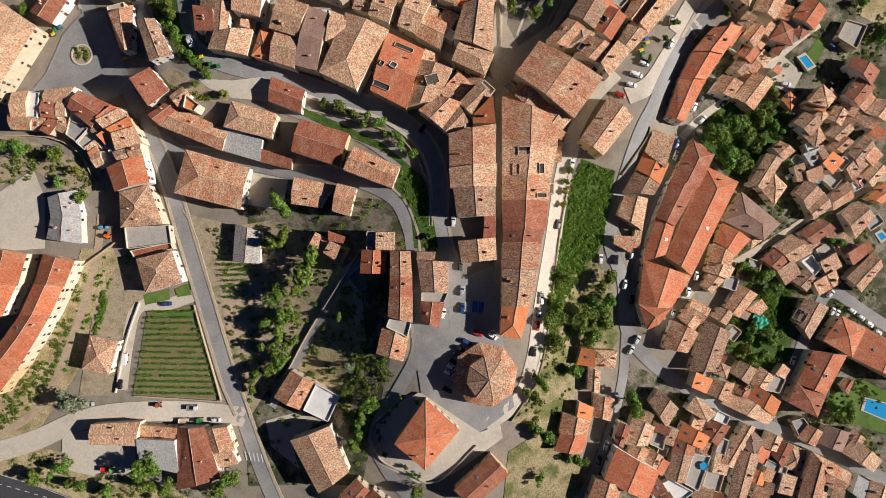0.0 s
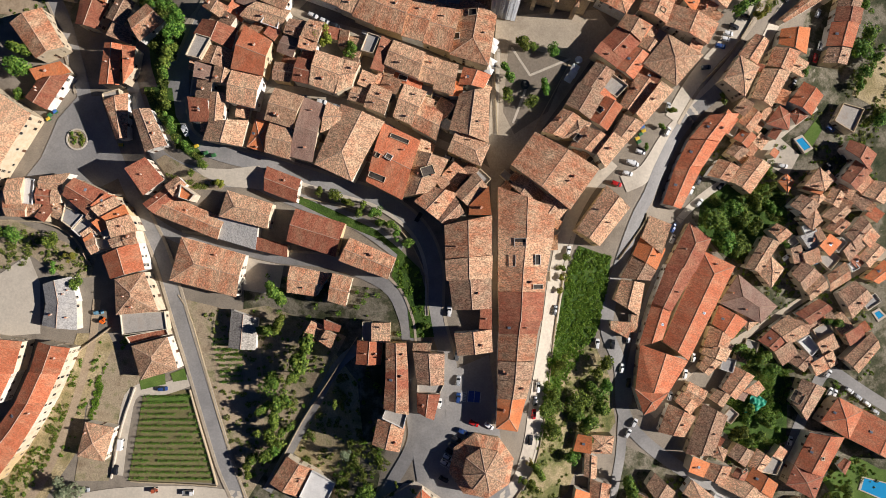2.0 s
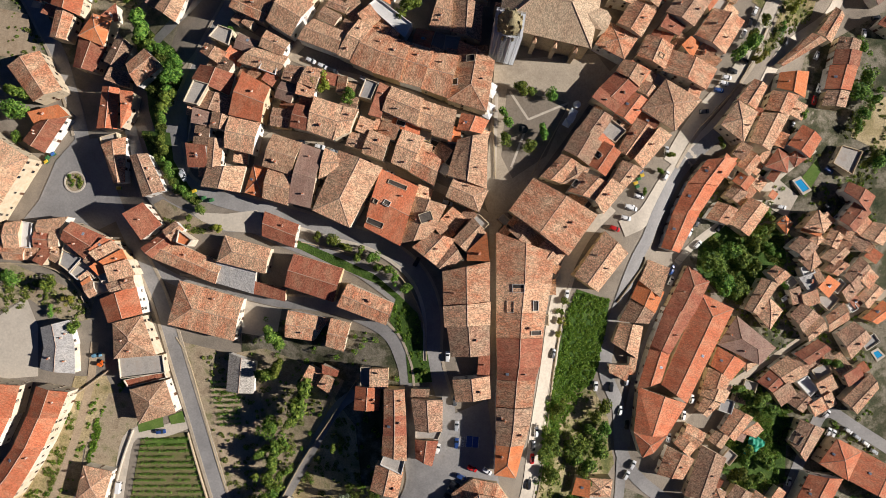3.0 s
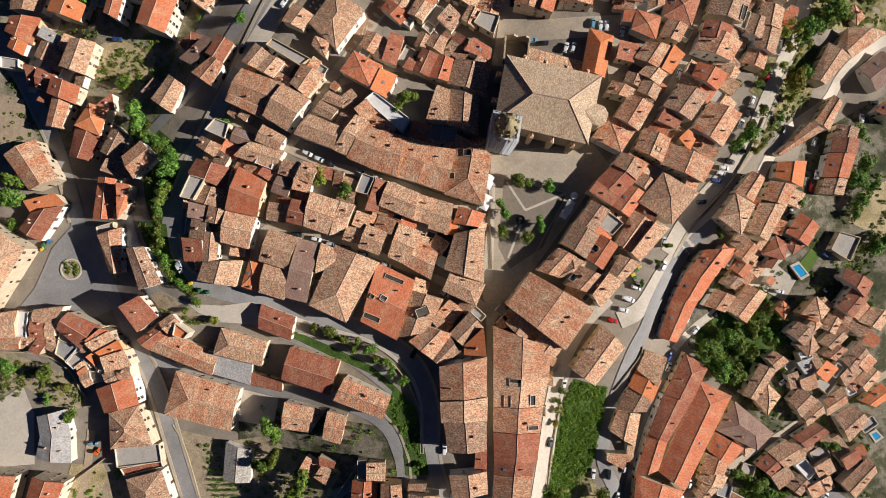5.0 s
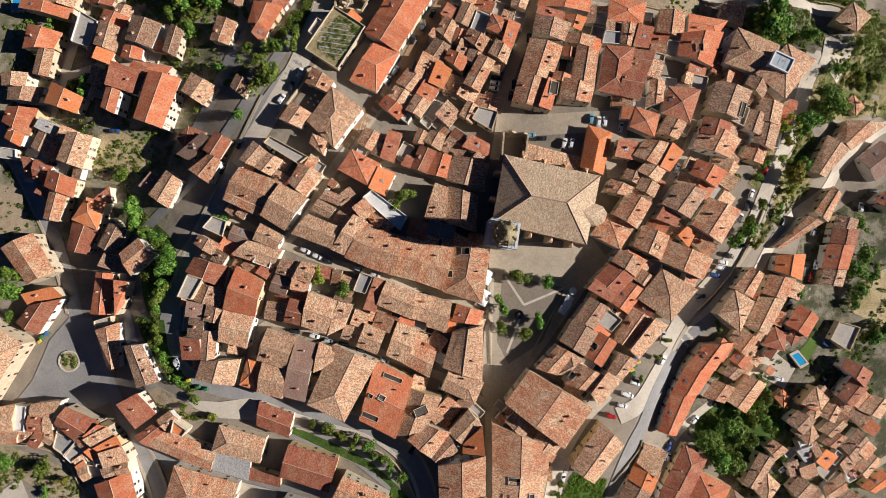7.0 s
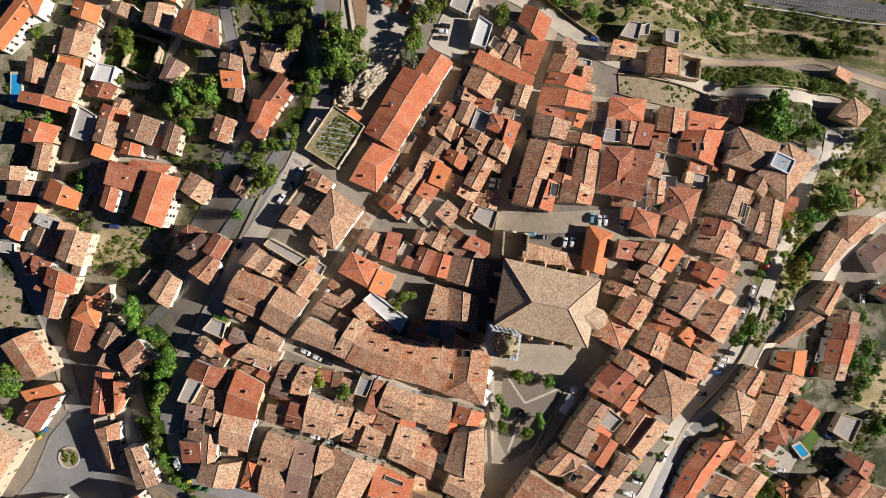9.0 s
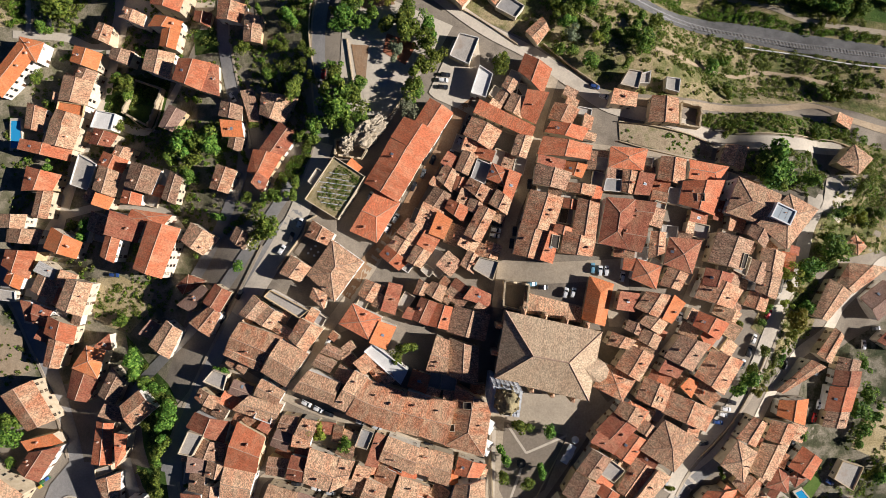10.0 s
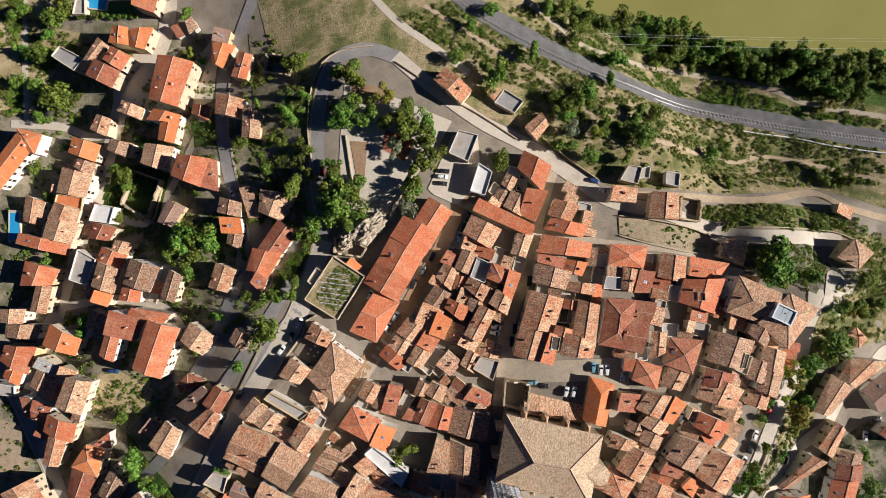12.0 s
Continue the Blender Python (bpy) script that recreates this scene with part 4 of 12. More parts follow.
def window_mesh(w, h, rim):
    """A window unit facing +y at the wall face: a surround with a dark pane sunk into it, one closed shell."""
    a, b = w / 2 + 0.13, w / 2
    v = [(x, y, z) for y in (-0.1, 0.07) for x, z in ((-a, -0.14), (a, -0.14), (a, h + 0.13), (-a, h + 0.13))]
    v += [(x, y, z) for y in (0.07, 0.0) for x, z in ((-b, 0), (b, 0), (b, h), (-b, h))]
    f = [(i, (i + 1) % 4, 4 + (i + 1) % 4, 4 + i) for i in range(4)]
    f += [(4 + i, 4 + (i + 1) % 4, 8 + (i + 1) % 4, 8 + i) for i in range(4)]
    f += [(8 + i, 8 + (i + 1) % 4, 12 + (i + 1) % 4, 12 + i) for i in range(4)] + [(12, 13, 14, 15)]
    return mesh("window", v, [x[::-1] for x in f], [rim, GLASS], [0] * 12 + [1])


WINDOWS = [window_mesh(0.95, 1.25, FRAME), window_mesh(0.95, 1.35, SHUTTER), window_mesh(1.1, 1.9, FRAME)]


def door_mesh():
    v, f = [], []
    box(v, f, -0.7, -0.1, 0, -0.55, 0.08, 2.25)
    box(v, f, 0.55, -0.1, 0, 0.7, 0.08, 2.25)
    box(v, f, -0.7, -0.1, 2.25, 0.7, 0.08, 2.42)
    n = len(f)
    box(v, f, -0.55, -0.1, 0, -0.01, 0.03, 2.25)
    box(v, f, 0.01, -0.1, 0, 0.55, 0.03, 2.25)
    return mesh("door", v, f, [FRAME, SHUTTER], [0] * n + [1] * (len(f) - n))


DOOR = door_mesh()


def chimney_mesh(w, d, h, pots):
    v, f = [], []
    box(v, f, -w / 2, -d / 2, -1.0, w / 2, d / 2, h)
    box(v, f, -w / 2 - 0.1, -d / 2 - 0.1, h, w / 2 + 0.1, d / 2 + 0.1, h + 0.1)
    for i in range(pots):
        x = (i - (pots - 1) / 2) * 0.4
        box(v, f, x - 0.14, -0.14, h + 0.1, x + 0.14, 0.14, h + 0.42)
    n = len(f)
    box(v, f, -w / 2, -d / 2, h + 0.44, w / 2, d / 2, h + 0.52)
    return mesh("chimney", v, f, [CHIMNEY, ROOF["e"]], [0] * n + [1] * (len(f) - n), uvs=[0.3] * (8 * len(f)))


CHIMNEYS = [chimney_mesh(0.6, 0.55, 0.6, 1), chimney_mesh(0.95, 0.5, 0.7, 2), chimney_mesh(0.45, 0.45, 0.85, 1)]


def skylight_mesh():
    v, f = [], []
    box(v, f, -0.5, -0.65, 0.0, 0.5, 0.65, 0.16)
    n = len(f)
    box(v, f, -0.4, -0.55, 0.16, 0.4, 0.55, 0.19)
    return mesh("skylight", v, f, [STEEL, SKYLIGHT], [0] * n + [1] * (len(f) - n))


SKYLIGHTS = [skylight_mesh()]


def slabs(name, polys, thick, mat):
    """Roof slopes joined into one solid shell, laid out in metres down the slope for the tiles."""
    verts, seen, tops = [], {}, []
    for poly in polys:
        pts = [Vector(p) for p in poly]
        if (pts[1] - pts[0]).cross(pts[2] - pts[0]).z < 0:
            pts.reverse()
        ids = []
        for p in pts:
            key = (round(p.x, 3), round(p.y, 3), round(p.z, 3))
            if key not in seen:
                seen[key] = len(verts)
                verts.append(tuple(p))
            ids.append(seen[key])
        tops.append(tuple(ids))
    n = len(verts)
    verts += [(x, y, z - thick) for x, y, z in verts]
    edges = {(a, b) for t in tops for a, b in zip(t, t[1:] + t[:1])}
    faces = tops + [tuple(n + i for i in t[::-1]) for t in tops]
    faces += [(b, a, n + a, n + b) for a, b in edges if (b, a) not in edges]
    uvs = []
    for face in faces:
        a, b, c = (Vector(verts[i]) for i in face[:3])
        m = (b - a).cross(c - a)
        m = m.normalized() if m.length > 1e-9 else Vector((0, 0, 1))
        u = Vector((-m.y, m.x, 0))
        u = u.normalized() if u.length > 1e-3 else (b - a).normalized()
        w = m.cross(u)
        for i in face:
            p = Vector(verts[i])
            uvs += [p.dot(u), p.dot(w)]
    return mesh(name, verts, faces, mat, uvs=uvs)


def bar(verts, faces, a, b, r):
    """Adds a three-sided ridge bar from a to b."""
    a, b = Vector(a), Vector(b)
    d = b - a
    side = Vector((-d.y, d.x, 0))
    if side.length < 1e-4:
        return
    side = side.normalized() * r
    up = Vector((0, 0, r * 0.75))
    k = len(verts)
    verts += [tuple(p) for q in (a, b) for p in (q - side - up * 0.3, q + side - up * 0.3, q + up)]
    faces += [(k, k + 3, k + 5, k + 2), (k + 1, k + 2, k + 5, k + 4), (k, k + 1, k + 4, k + 3), (k, k + 2, k + 1), (k + 3, k + 4, k + 5)]


ROOF_WORDS = {"o": "bright orange tile", "e": "red-orange tile", "r": "brown-red tile", "m": "mottled red-tan tile",
              "t": "weathered tan tile", "b": "weathered brown tile", "k": "smooth brown tile", "g": "grey sheet",
              "c": "cement terrace", "w": "white-rendered terrace", "v": "dry planted"}
SHAPE_WORDS = {"g": "gabled", "s": "single-slope", "h": "hipped", "j": "half-hipped", "p": "pyramid", "f": "flat"}
FLAT = {"c": "terrace", "w": "white", "v": "roofgarden", "g": "sheet", "k": "terrace"}


def house(shape, height, roof, *xy):
    """A house under a roof with the four corners xy; corners 1-2 and 3-4 are the eaves. Built later by raise_houses()."""
    quad = [Vector((xy[i], xy[i + 1])) for i in range(0, 8, 2)]
    eaves = []
    for i, p in enumerate(quad):
        a, b = (p - quad[i - 1]).normalized(), (p - quad[(i + 1) % 4]).normalized()
        eaves.append(p + (a + b) * 0.28)
    HOUSES.append((shape, height + settle.uniform(-0.3, 0.3), roof, eaves))


def inside(quad, p):
    sign = 0
    for a, b in zip(quad, quad[1:] + quad[:1]):
        c = (b.x - a.x) * (p.y - a.y) - (b.y - a.y) * (p.x - a.x)
        if abs(c) > 1e-9:
            if sign and (c > 0) != (sign > 0):
                return False
            sign = 1 if c > 0 else -1
    return True


def raise_house(shape, height, roof, quad, rng):
    c = sum(quad, Vector((0, 0))) / 4
    zg = gz(c.x, c.y)
    low = min(gz(p.x, p.y) for p in quad) - zg - 0.4
    kind = "terrace_building" if shape == "f" else "shed" if height <= 4 else "outbuilding" if height <= 4.6 else "house" if height <= 6 else "townhouse"
    root = new(kind)
    root.location = (c.x, c.y, zg)
    storeys = max(1, round(height / 2.7))
    words = ("single-storey", "two-storey", "three-storey")[min(storeys, 3) - 1]
    tagged(root, f"{words} {kind.replace('_', ' ')} with a {SHAPE_WORDS[shape]} {ROOF_WORDS[roof]} roof", kind.replace("_", " "), kind.replace("_", " ") + "s of the village")
    q = [p - c for p in quad]
    ccw = (q[1] - q[0]).cross(q[2] - q[0]) > 0
    e = height
    wide = ((q[1] - q[2]).length + (q[3] - q[0]).length) / 2
    long = ((q[0] - q[1]).length + (q[2] - q[3]).length) / 2
    rise = min(0.14 * wide, 2.2) if shape in "gj" else 0.145 * min(wide, long) if shape in "hp" else 0.2 * wide if shape == "s" else 0
    P = [Vector((p.x, p.y, e)) for p in q]
    ridge = []
    if shape in "gjh":
        r1, r2 = (P[3] + P[0]) / 2, (P[1] + P[2]) / 2
        k = min(0.45, 0.5 * wide / max(long, 0.1))
        a = r1.lerp(r2, k if shape in "jh" else 0) + Vector((0, 0, rise))
        b = r2.lerp(r1, k if shape == "h" else 0) + Vector((0, 0, rise))
        polys = [[P[0], P[1], b, a], [P[2], P[3], a, b]]
        ridge.append((a, b))
        if shape in "jh":
            polys.append([P[3], P[0], a])
            ridge += [(P[3], a), (P[0], a)]
        if shape == "h":
            polys.append([P[1], P[2], b])
            ridge += [(P[1], b), (P[2], b)]
    elif shape == "p":
        a = sum(P, Vector()) / 4 + Vector((0, 0, rise))
        polys = [[P[i], P[(i + 1) % 4], a] for i in range(4)]
        ridge = [(p, a) for p in P]
    elif shape == "s":
        P[0].z += rise
        P[1].z += rise
        polys = [[P[0], P[1], P[2], P[3]]]
    else:
        polys = [[p * 1 for p in P]]
    if shape == "f" and roof in FLAT:
        me = slabs("roof", polys, 0.25, MAT[FLAT[roof]])
    else:
        me = slabs("roof", polys, 0.22, ROOF[roof])
    roof_part = part("roof", me, root)
    # walls, set back under the eaves
    back = 0.3 if shape != "f" else 0.02
    w = []
    for i, p in enumerate(q):
        a, b = (q[i - 1] - p), (q[(i + 1) % 4] - p)
        a, b = a.normalized() if a.length else a, b.normalized() if b.length else b
        w.append(p + (a + b) * back)
    v = [(p.x, p.y, low) for p in w] + [(p.x, p.y, P[i].z - 0.22) for i, p in enumerate(w)]
    f = [(i, (i + 1) % 4, 4 + (i + 1) % 4, 4 + i) for i in range(4)]
    ends = {"g": ((3, 0), (1, 2)), "j": ((1, 2),)}.get(shape, ())
    for i, j in ends:
        m = (w[i] + w[j]) / 2
        v.append((m.x, m.y, e + rise - 0.24))
        f.append((4 + i, 4 + j, len(v) - 1))
    if not ccw:
        f = [x[::-1] for x in f]
    wall_part = part("wall", mesh("wall", v, f, WALL), root)
    if shape == "f":
        pv, pf = [], []
        for i in range(4):
            a, b = P[i], P[(i + 1) % 4]
            d = (b - a).normalized() if (b - a).length else b - a
            n = Vector((-d.y, d.x, 0)) * (0.28 if ccw else -0.28)
            k = len(pv)
            for z in (-0.3, 0.75):
                pv += [tuple(s + Vector((0, 0, z))) for s in (a, b, b + n - d * 0.0, a + n)]
            pf += [(k + 3, k + 2, k + 1, k), (k + 4, k + 5, k + 6, k + 7), (k, k + 1, k + 5, k + 4), (k + 1, k + 2, k + 6, k + 5),
                   (k + 2, k + 3, k + 7, k + 6), (k + 3, k, k + 4, k + 7)]
        part("parapet", mesh("parapet", pv, pf, MAT["white"] if roof == "w" else WALL), root)
    if ridge:
        rv, rf = [], []
        for a, b in ridge:
            bar(rv, rf, a, b, 0.15)
        part("ridge_tiles", mesh("ridge_tiles", rv, rf, MAT["mortar"]), roof_part, "pale mortared ridge tiles")
    # windows and a door on the walls that stand free
    open_sides = 0
    for i in range(4):
        a, b = w[i], w[(i + 1) % 4]
        d = b - a
        if d.length < 3.2 or wide * long < 34:
            continue
        d.normalize()
        out = Vector((d.y, -d.x)) if ccw else Vector((-d.y, d.x))
        mid = (a + b) / 2 + c
        if any(inside(o[3], mid + out * s) for o in HOUSES if o[3] is not quad and (o[3][0] - mid).length < 45 for s in (0.8, 2.2)):
            continue
        n = max(1, int((b - a).length / 3.5))
        turn = math.degrees(math.atan2(-out.x, out.y))
        open_sides += 1
        for s in range(storeys):
            for k in range(n):
                if rng.random() < (0.38 if out.x * mid.x < 0 else 0.78):
                    continue
                p = a + d * (b - a).length * (k + 0.5) / n
                if s == 0 and k == n // 2:
                    part("door", DOOR, wall_part, m=pose(p.x, p.y, max(low + 0.4, gz(p.x + c.x, p.y + c.y) - zg), 0, 0, turn))
                elif e - 1.1 - (storeys - s) * 2.6 + 1.0 > low:
                    part("window", WINDOWS[rng.randrange(3)], wall_part, m=pose(p.x, p.y, e - 0.2 - (storeys - s) * 2.6 + 0.75, 0, 0, turn))
    for p, lw, ww, turn in WELLS:
        if not inside(quad, p):
            continue
        for poly in polys:
            if inside([Vector((k.x, k.y)) for k in poly], p - c):
                n = (poly[1] - poly[0]).cross(poly[2] - poly[0])
                z = poly[0].z - (n.x * (p.x - c.x - poly[0].x) + n.y * (p.y - c.y - poly[0].y)) / n.z
                a, b = lw / 2, ww / 2
                ca, sa = math.cos(radians(turn)), math.sin(radians(turn))
                gx, gy = -(n.x * ca + n.y * sa) / n.z, -(n.y * ca - n.x * sa) / n.z  # the rim follows the slope of the tiles
                vv = [(x, y, s + gx * x + gy * y) for k, s in ((0, -0.3), (0, 0.4), (0.16, 0.4), (0.16, 0.04))
                      for x, y in ((k - a, k - b), (a - k, k - b), (a - k, b - k), (k - a, b - k))]
                ff = [(4 * j + i, 4 * j + (i + 1) % 4, 4 * j + 4 + (i + 1) % 4, 4 * j + 4 + i) for j in range(3) for i in range(4)]
                # the floor sits just above the tiles; its colour gives the shade of depth
                part("light_well", mesh("light_well", vv, ff + [(12, 13, 14, 15)], [WALL, WELL_SHADE], [0] * 12 + [1]), roof_part, "roof light well, rendered rim round a shade-coloured floor",
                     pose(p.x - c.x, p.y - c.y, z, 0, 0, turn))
                break
    # chimneys and skylights stand on the slopes
    if shape != "f" and wide * long > 30:
        for k in range(rng.choice((0, 0, 1, 1, 2))):
            poly = [Vector(p) for p in rng.choice(polys)]
            wts = [rng.random() + 0.35 for _ in poly]
            p = sum((x * y for x, y in zip(poly, wts)), Vector()) / sum(wts)
            part("chimney", CHIMNEYS[rng.randrange(3)], roof_part, m=pose(p.x, p.y, p.z, 0, 0, rng.uniform(0, 90)))
        if roof in "oerk" and rng.random() < 0.4:
            poly = [Vector(p) for p in polys[0]]
            n = (poly[1] - poly[0]).cross(poly[2] - poly[0])
            n = -n if n.z < 0 else n
            p = sum(poly, Vector()) / len(poly)
            m = Matrix.Translation(p) @ n.to_track_quat("Z", "Y").to_matrix().to_4x4()
            part("skylight", SKYLIGHTS[0], roof_part, m=m)
    return root


WELLS = []


def light_well(x, y, long, wide, turn):
    """A light well or roof patio at x, y: a rendered rim round a shallow floor in the dark of a deep shaft."""
    WELLS.append((Vector((x, y)), long, wide, turn))


# near-black floor colour: the shade inside a deep well is painted in
WELL_SHADE = mottled("well_shade_colour", [(0.3, (0.05, 0.04, 0.035)), (0.7, (0.1, 0.085, 0.07))], 0.5, 2.0)


def raise_houses():
    rng = random.Random(7)
    for h in HOUSES:
        raise_house(*h, rng)


house("g", 5.4, "t", -183.8, 68.1, -177.0, 69.1, -177.8, 58.0, -184.1, 58.0)
house("g", 4.5, "m", -186.2, 59.1, -176.0, 57.7, -176.9, 52.7, -184.6, 52.9)
house("f", 4.5, "w", -177.8, 68.9, -172.9, 68.2, -173.7, 58.0, -178.8, 58.7)
house("g", 5.4, "t", -169.9, 69.4, -157.6, 70.9, -162.1, 62.2, -170.3, 64.1)
house("g", 5.4, "r", -171.2, 65.0, -164.5, 64.5, -164.8, 57.6, -171.6, 58.3)
house("g", 5.4, "t", -164.4, 64.5, -160.1, 63.4, -161.2, 58.5, -164.8, 58.3)
house("s", 3.6, "t", -176.3, 58.2, -170.5, 58.0, -171.8, 52.7, -177.4, 52.9)
house("g", 6.8, "r", -154.5, 68.6, -140.5, 62.5, -149.2, 53.6, -159.1, 61.7)
house("g", 3.6, "t", -164.6, 58.7, -160.2, 56.3, -162.1, 51.0, -166.0, 52.9)
house("f", 3.6, "g", -160.1, 56.8, -151.9, 53.4, -156.6, 47.6, -161.5, 51.0)
house("f", 3.6, "c", -151.8, 53.4, -147.4, 50.5, -153.6, 44.7, -157.0, 47.6)
house("s", 6.8, "t", -145.8, 55.8, -136.4, 60.8, -133.0, 57.3, -142.4, 52.0)
house("s", 7.3, "e", -145.9, 57.1, -140.0, 61.9, -136.0, 61.0, -144.2, 56.2)
house("s", 6.8, "o", -141.4, 52.2, -132.2, 57.2, -130.5, 53.0, -139.0, 50.1)
house("s", 5.4, "o", -146.5, 50.0, -142.7, 52.7, -140.0, 48.6, -143.6, 46.5)
house("s", 6.8, "t", -139.2, 50.2, -129.8, 53.1, -127.3, 46.9, -138.0, 44.0)
house("f", 4.5, "c", -144.3, 46.7, -140.2, 47.9, -138.0, 43.6, -141.8, 42.6)
house("s", 4.5, "o", -151.6, 43.1, -148.2, 45.5, -147.7, 44.1, -151.1, 41.9)
house("g", 4.5, "t", -151.2, 42.2, -147.3, 43.9, -145.3, 38.3, -148.4, 36.9)
house("f", 3.6, "c", -147.9, 43.8, -142.1, 42.9, -140.6, 39.7, -145.4, 38.5)
house("g", 6.8, "b", -139.7, 42.7, -133.7, 44.7, -132.5, 40.9, -136.7, 38.0)
house("g", 6.8, "m", -133.6, 44.6, -128.4, 46.8, -127.4, 41.6, -132.2, 40.4)
house("g", 6.8, "e", -138.9, 26.7, -142.4, 36.2, -127.7, 41.7, -124.9, 30.5)
house("h", 6.8, "t", -136.7, 11.5, -137.4, 26.0, -125.5, 29.2, -119.5, 13.0)
house("f", 3.6, "k", -136.9, 11.2, -118.3, 12.2, -117.2, 5.0, -135.8, 2.5)
house("f", 2.7, "r", -134.8, 1.3, -117.8, 4.8, -117.0, 2.6, -133.1, -1.4)
house("h", 5.9, "t", -126.9, -16.2, -130.9, -2.3, -116.3, 1.6, -111.8, -11.6)
house("g", 4.0, "g", -169.4, 23.8, -167.9, 15.2, -155.4, 16.6, -157.9, 26.9)
house("g", 3.9, "g", -168.3, 15.4, -169.8, 6.6, -155.3, 4.7, -155.7, 16.6)
house("g", 7.8, "e", -172.6, -13.2, -169.0, -0.6, -156.1, -2.9, -160.2, -13.6)
house("g", 7.8, "e", -178.3, -25.8, -172.8, -13.2, -160.4, -13.6, -165.5, -25.0)
house("g", 7.8, "e", -185.6, -36.3, -178.3, -25.8, -165.5, -25.0, -172.0, -36.5)
house("g", 7.8, "e", -193.7, -45.4, -185.5, -36.3, -172.0, -36.4, -178.9, -47.7)
house("g", 7.8, "e", -203.0, -54.9, -193.7, -45.4, -178.9, -47.7, -187.7, -59.6)
house("g", 7.8, "e", -193.8, -12.1, -191.6, 2.1, -176.1, -0.2, -179.5, -13.2)
house("g", 7.8, "e", -200.9, -26.4, -194.0, -12.1, -180.2, -13.3, -186.1, -26.3)
house("p", 4.5, "t", -151.1, -35.0, -139.2, -37.3, -143.1, -51.1, -154.3, -49.0)
house("g", 4.5, "t", -150.0, -72.7, -129.6, -71.6, -130.9, -81.4, -150.4, -80.8)
house("s", 3.6, "m", -130.0, -73.2, -114.7, -74.3, -114.8, -79.4, -130.6, -79.0)
house("s", 4.5, "g", -130.1, -78.7, -114.4, -79.1, -113.5, -93.5, -130.2, -89.8)
house("g", 5.4, "r", -113.6, -100.1, -113.9, -74.2, -102.9, -74.1, -95.7, -95.4)
house("g", 5.4, "m", -101.4, -84.5, -103.9, -74.9, -93.4, -74.1, -89.9, -83.7)
house("s", 3.6, "t", -100.2, -85.9, -91.1, -84.4, -88.6, -89.9, -96.3, -91.9)
house("j", 6.8, "m", -109.3, 44.0, -82.6, 36.5, -86.4, 19.3, -114.1, 26.1)
house("s", 5.4, "r", -128.7, 71.7, -120.8, 76.0, -114.4, 67.6, -122.5, 61.5)
house("g", 5.4, "r", -123.1, 57.8, -113.8, 64.2, -110.0, 61.4, -118.8, 54.1)
house("g", 4.5, "t", -113.2, 65.0, -108.2, 68.7, -104.9, 65.5, -109.9, 61.0)
house("f", 5.4, "o", -106.1, 64.9, -101.0, 61.2, -102.8, 58.9, -107.0, 60.3)
house("g", 5.4, "m", -111.5, 60.8, -90.0, 51.4, -93.0, 43.4, -118.8, 53.7)
house("g", 4.2, "r", -71.2, 72.7, -57.7, 67.5, -59.5, 58.4, -72.3, 63.2)
house("j", 5.4, "t", -87.7, 62.9, -69.2, 57.6, -71.4, 47.8, -90.8, 52.6)
house("s", 4.5, "g", -91.8, 53.2, -76.1, 48.0, -77.6, 39.3, -93.6, 43.9)
house("s", 3.6, "r", -76.9, 44.0, -64.3, 40.7, -64.7, 36.1, -77.8, 39.2)
house("g", 6.8, "r", -59.2, 55.4, -39.5, 49.6, -43.3, 36.4, -62.8, 42.6)
house("g", 6.8, "m", -36.7, 43.6, -18.5, 35.7, -21.6, 27.5, -41.0, 34.7)
house("g", 5.4, "m", -62.4, 32.1, -45.9, 28.9, -52.1, 19.9, -63.7, 21.5)
house("g", 5.4, "m", -44.1, 29.2, -36.5, 27.4, -39.2, 16.2, -46.1, 18.3)
house("g", 7.8, "m", 2.0, 35.4, 1.5, 48.7, 20.0, 52.6, 19.9, 36.9)
house("g", 7.8, "t", 2.3, 27.1, 1.8, 34.8, 20.2, 36.7, 20.0, 27.9)
house("g", 7.8, "b", 5.0, 15.5, 3.4, 26.7, 19.7, 27.6, 19.8, 16.2)
house("s", 3.6, "r", 20.2, 15.9, 16.1, 15.9, 15.7, 6.5, 20.3, 6.5)
house("g", 6.8, "t", 6.9, -2.7, 5.6, 5.7, 20.0, 7.1, 20.4, -1.2)
house("g", 7.8, "m", 23.3, 44.7, 23.2, 64.4, 46.1, 55.9, 45.0, 43.9)
house("g", 7.8, "t", 23.3, 32.0, 23.3, 44.6, 44.9, 43.8, 42.7, 32.4)
house("g", 7.8, "m", 23.2, 22.2, 23.2, 31.9, 42.5, 32.2, 41.4, 22.3)
house("g", 7.8, "r", 23.5, 11.0, 23.2, 22.2, 41.3, 22.0, 40.2, 11.1)
house("g", 7.8, "r", 23.5, 5.3, 23.5, 11.0, 39.8, 10.6, 38.4, 5.4)
house("g", 7.8, "m", 23.0, -5.5, 23.4, 5.3, 38.4, 5.4, 37.1, -5.4)
house("g", 7.8, "b", 23.0, -13.2, 23.0, -5.5, 37.0, -5.4, 35.8, -12.6)
house("g", 7.8, "t", 23.0, -19.7, 23.0, -13.1, 35.8, -12.6, 34.0, -19.6)
house("j", 7.8, "o", 22.4, -31.6, 23.0, -19.7, 33.8, -19.6, 30.5, -32.8)
house("g", 6.8, "b", 28.3, 65.6, 33.3, 70.2, 39.8, 66.3, 35.9, 58.6)
house("g", 6.8, "t", 39.4, 57.1, 43.4, 62.5, 51.3, 56.5, 47.4, 51.4)
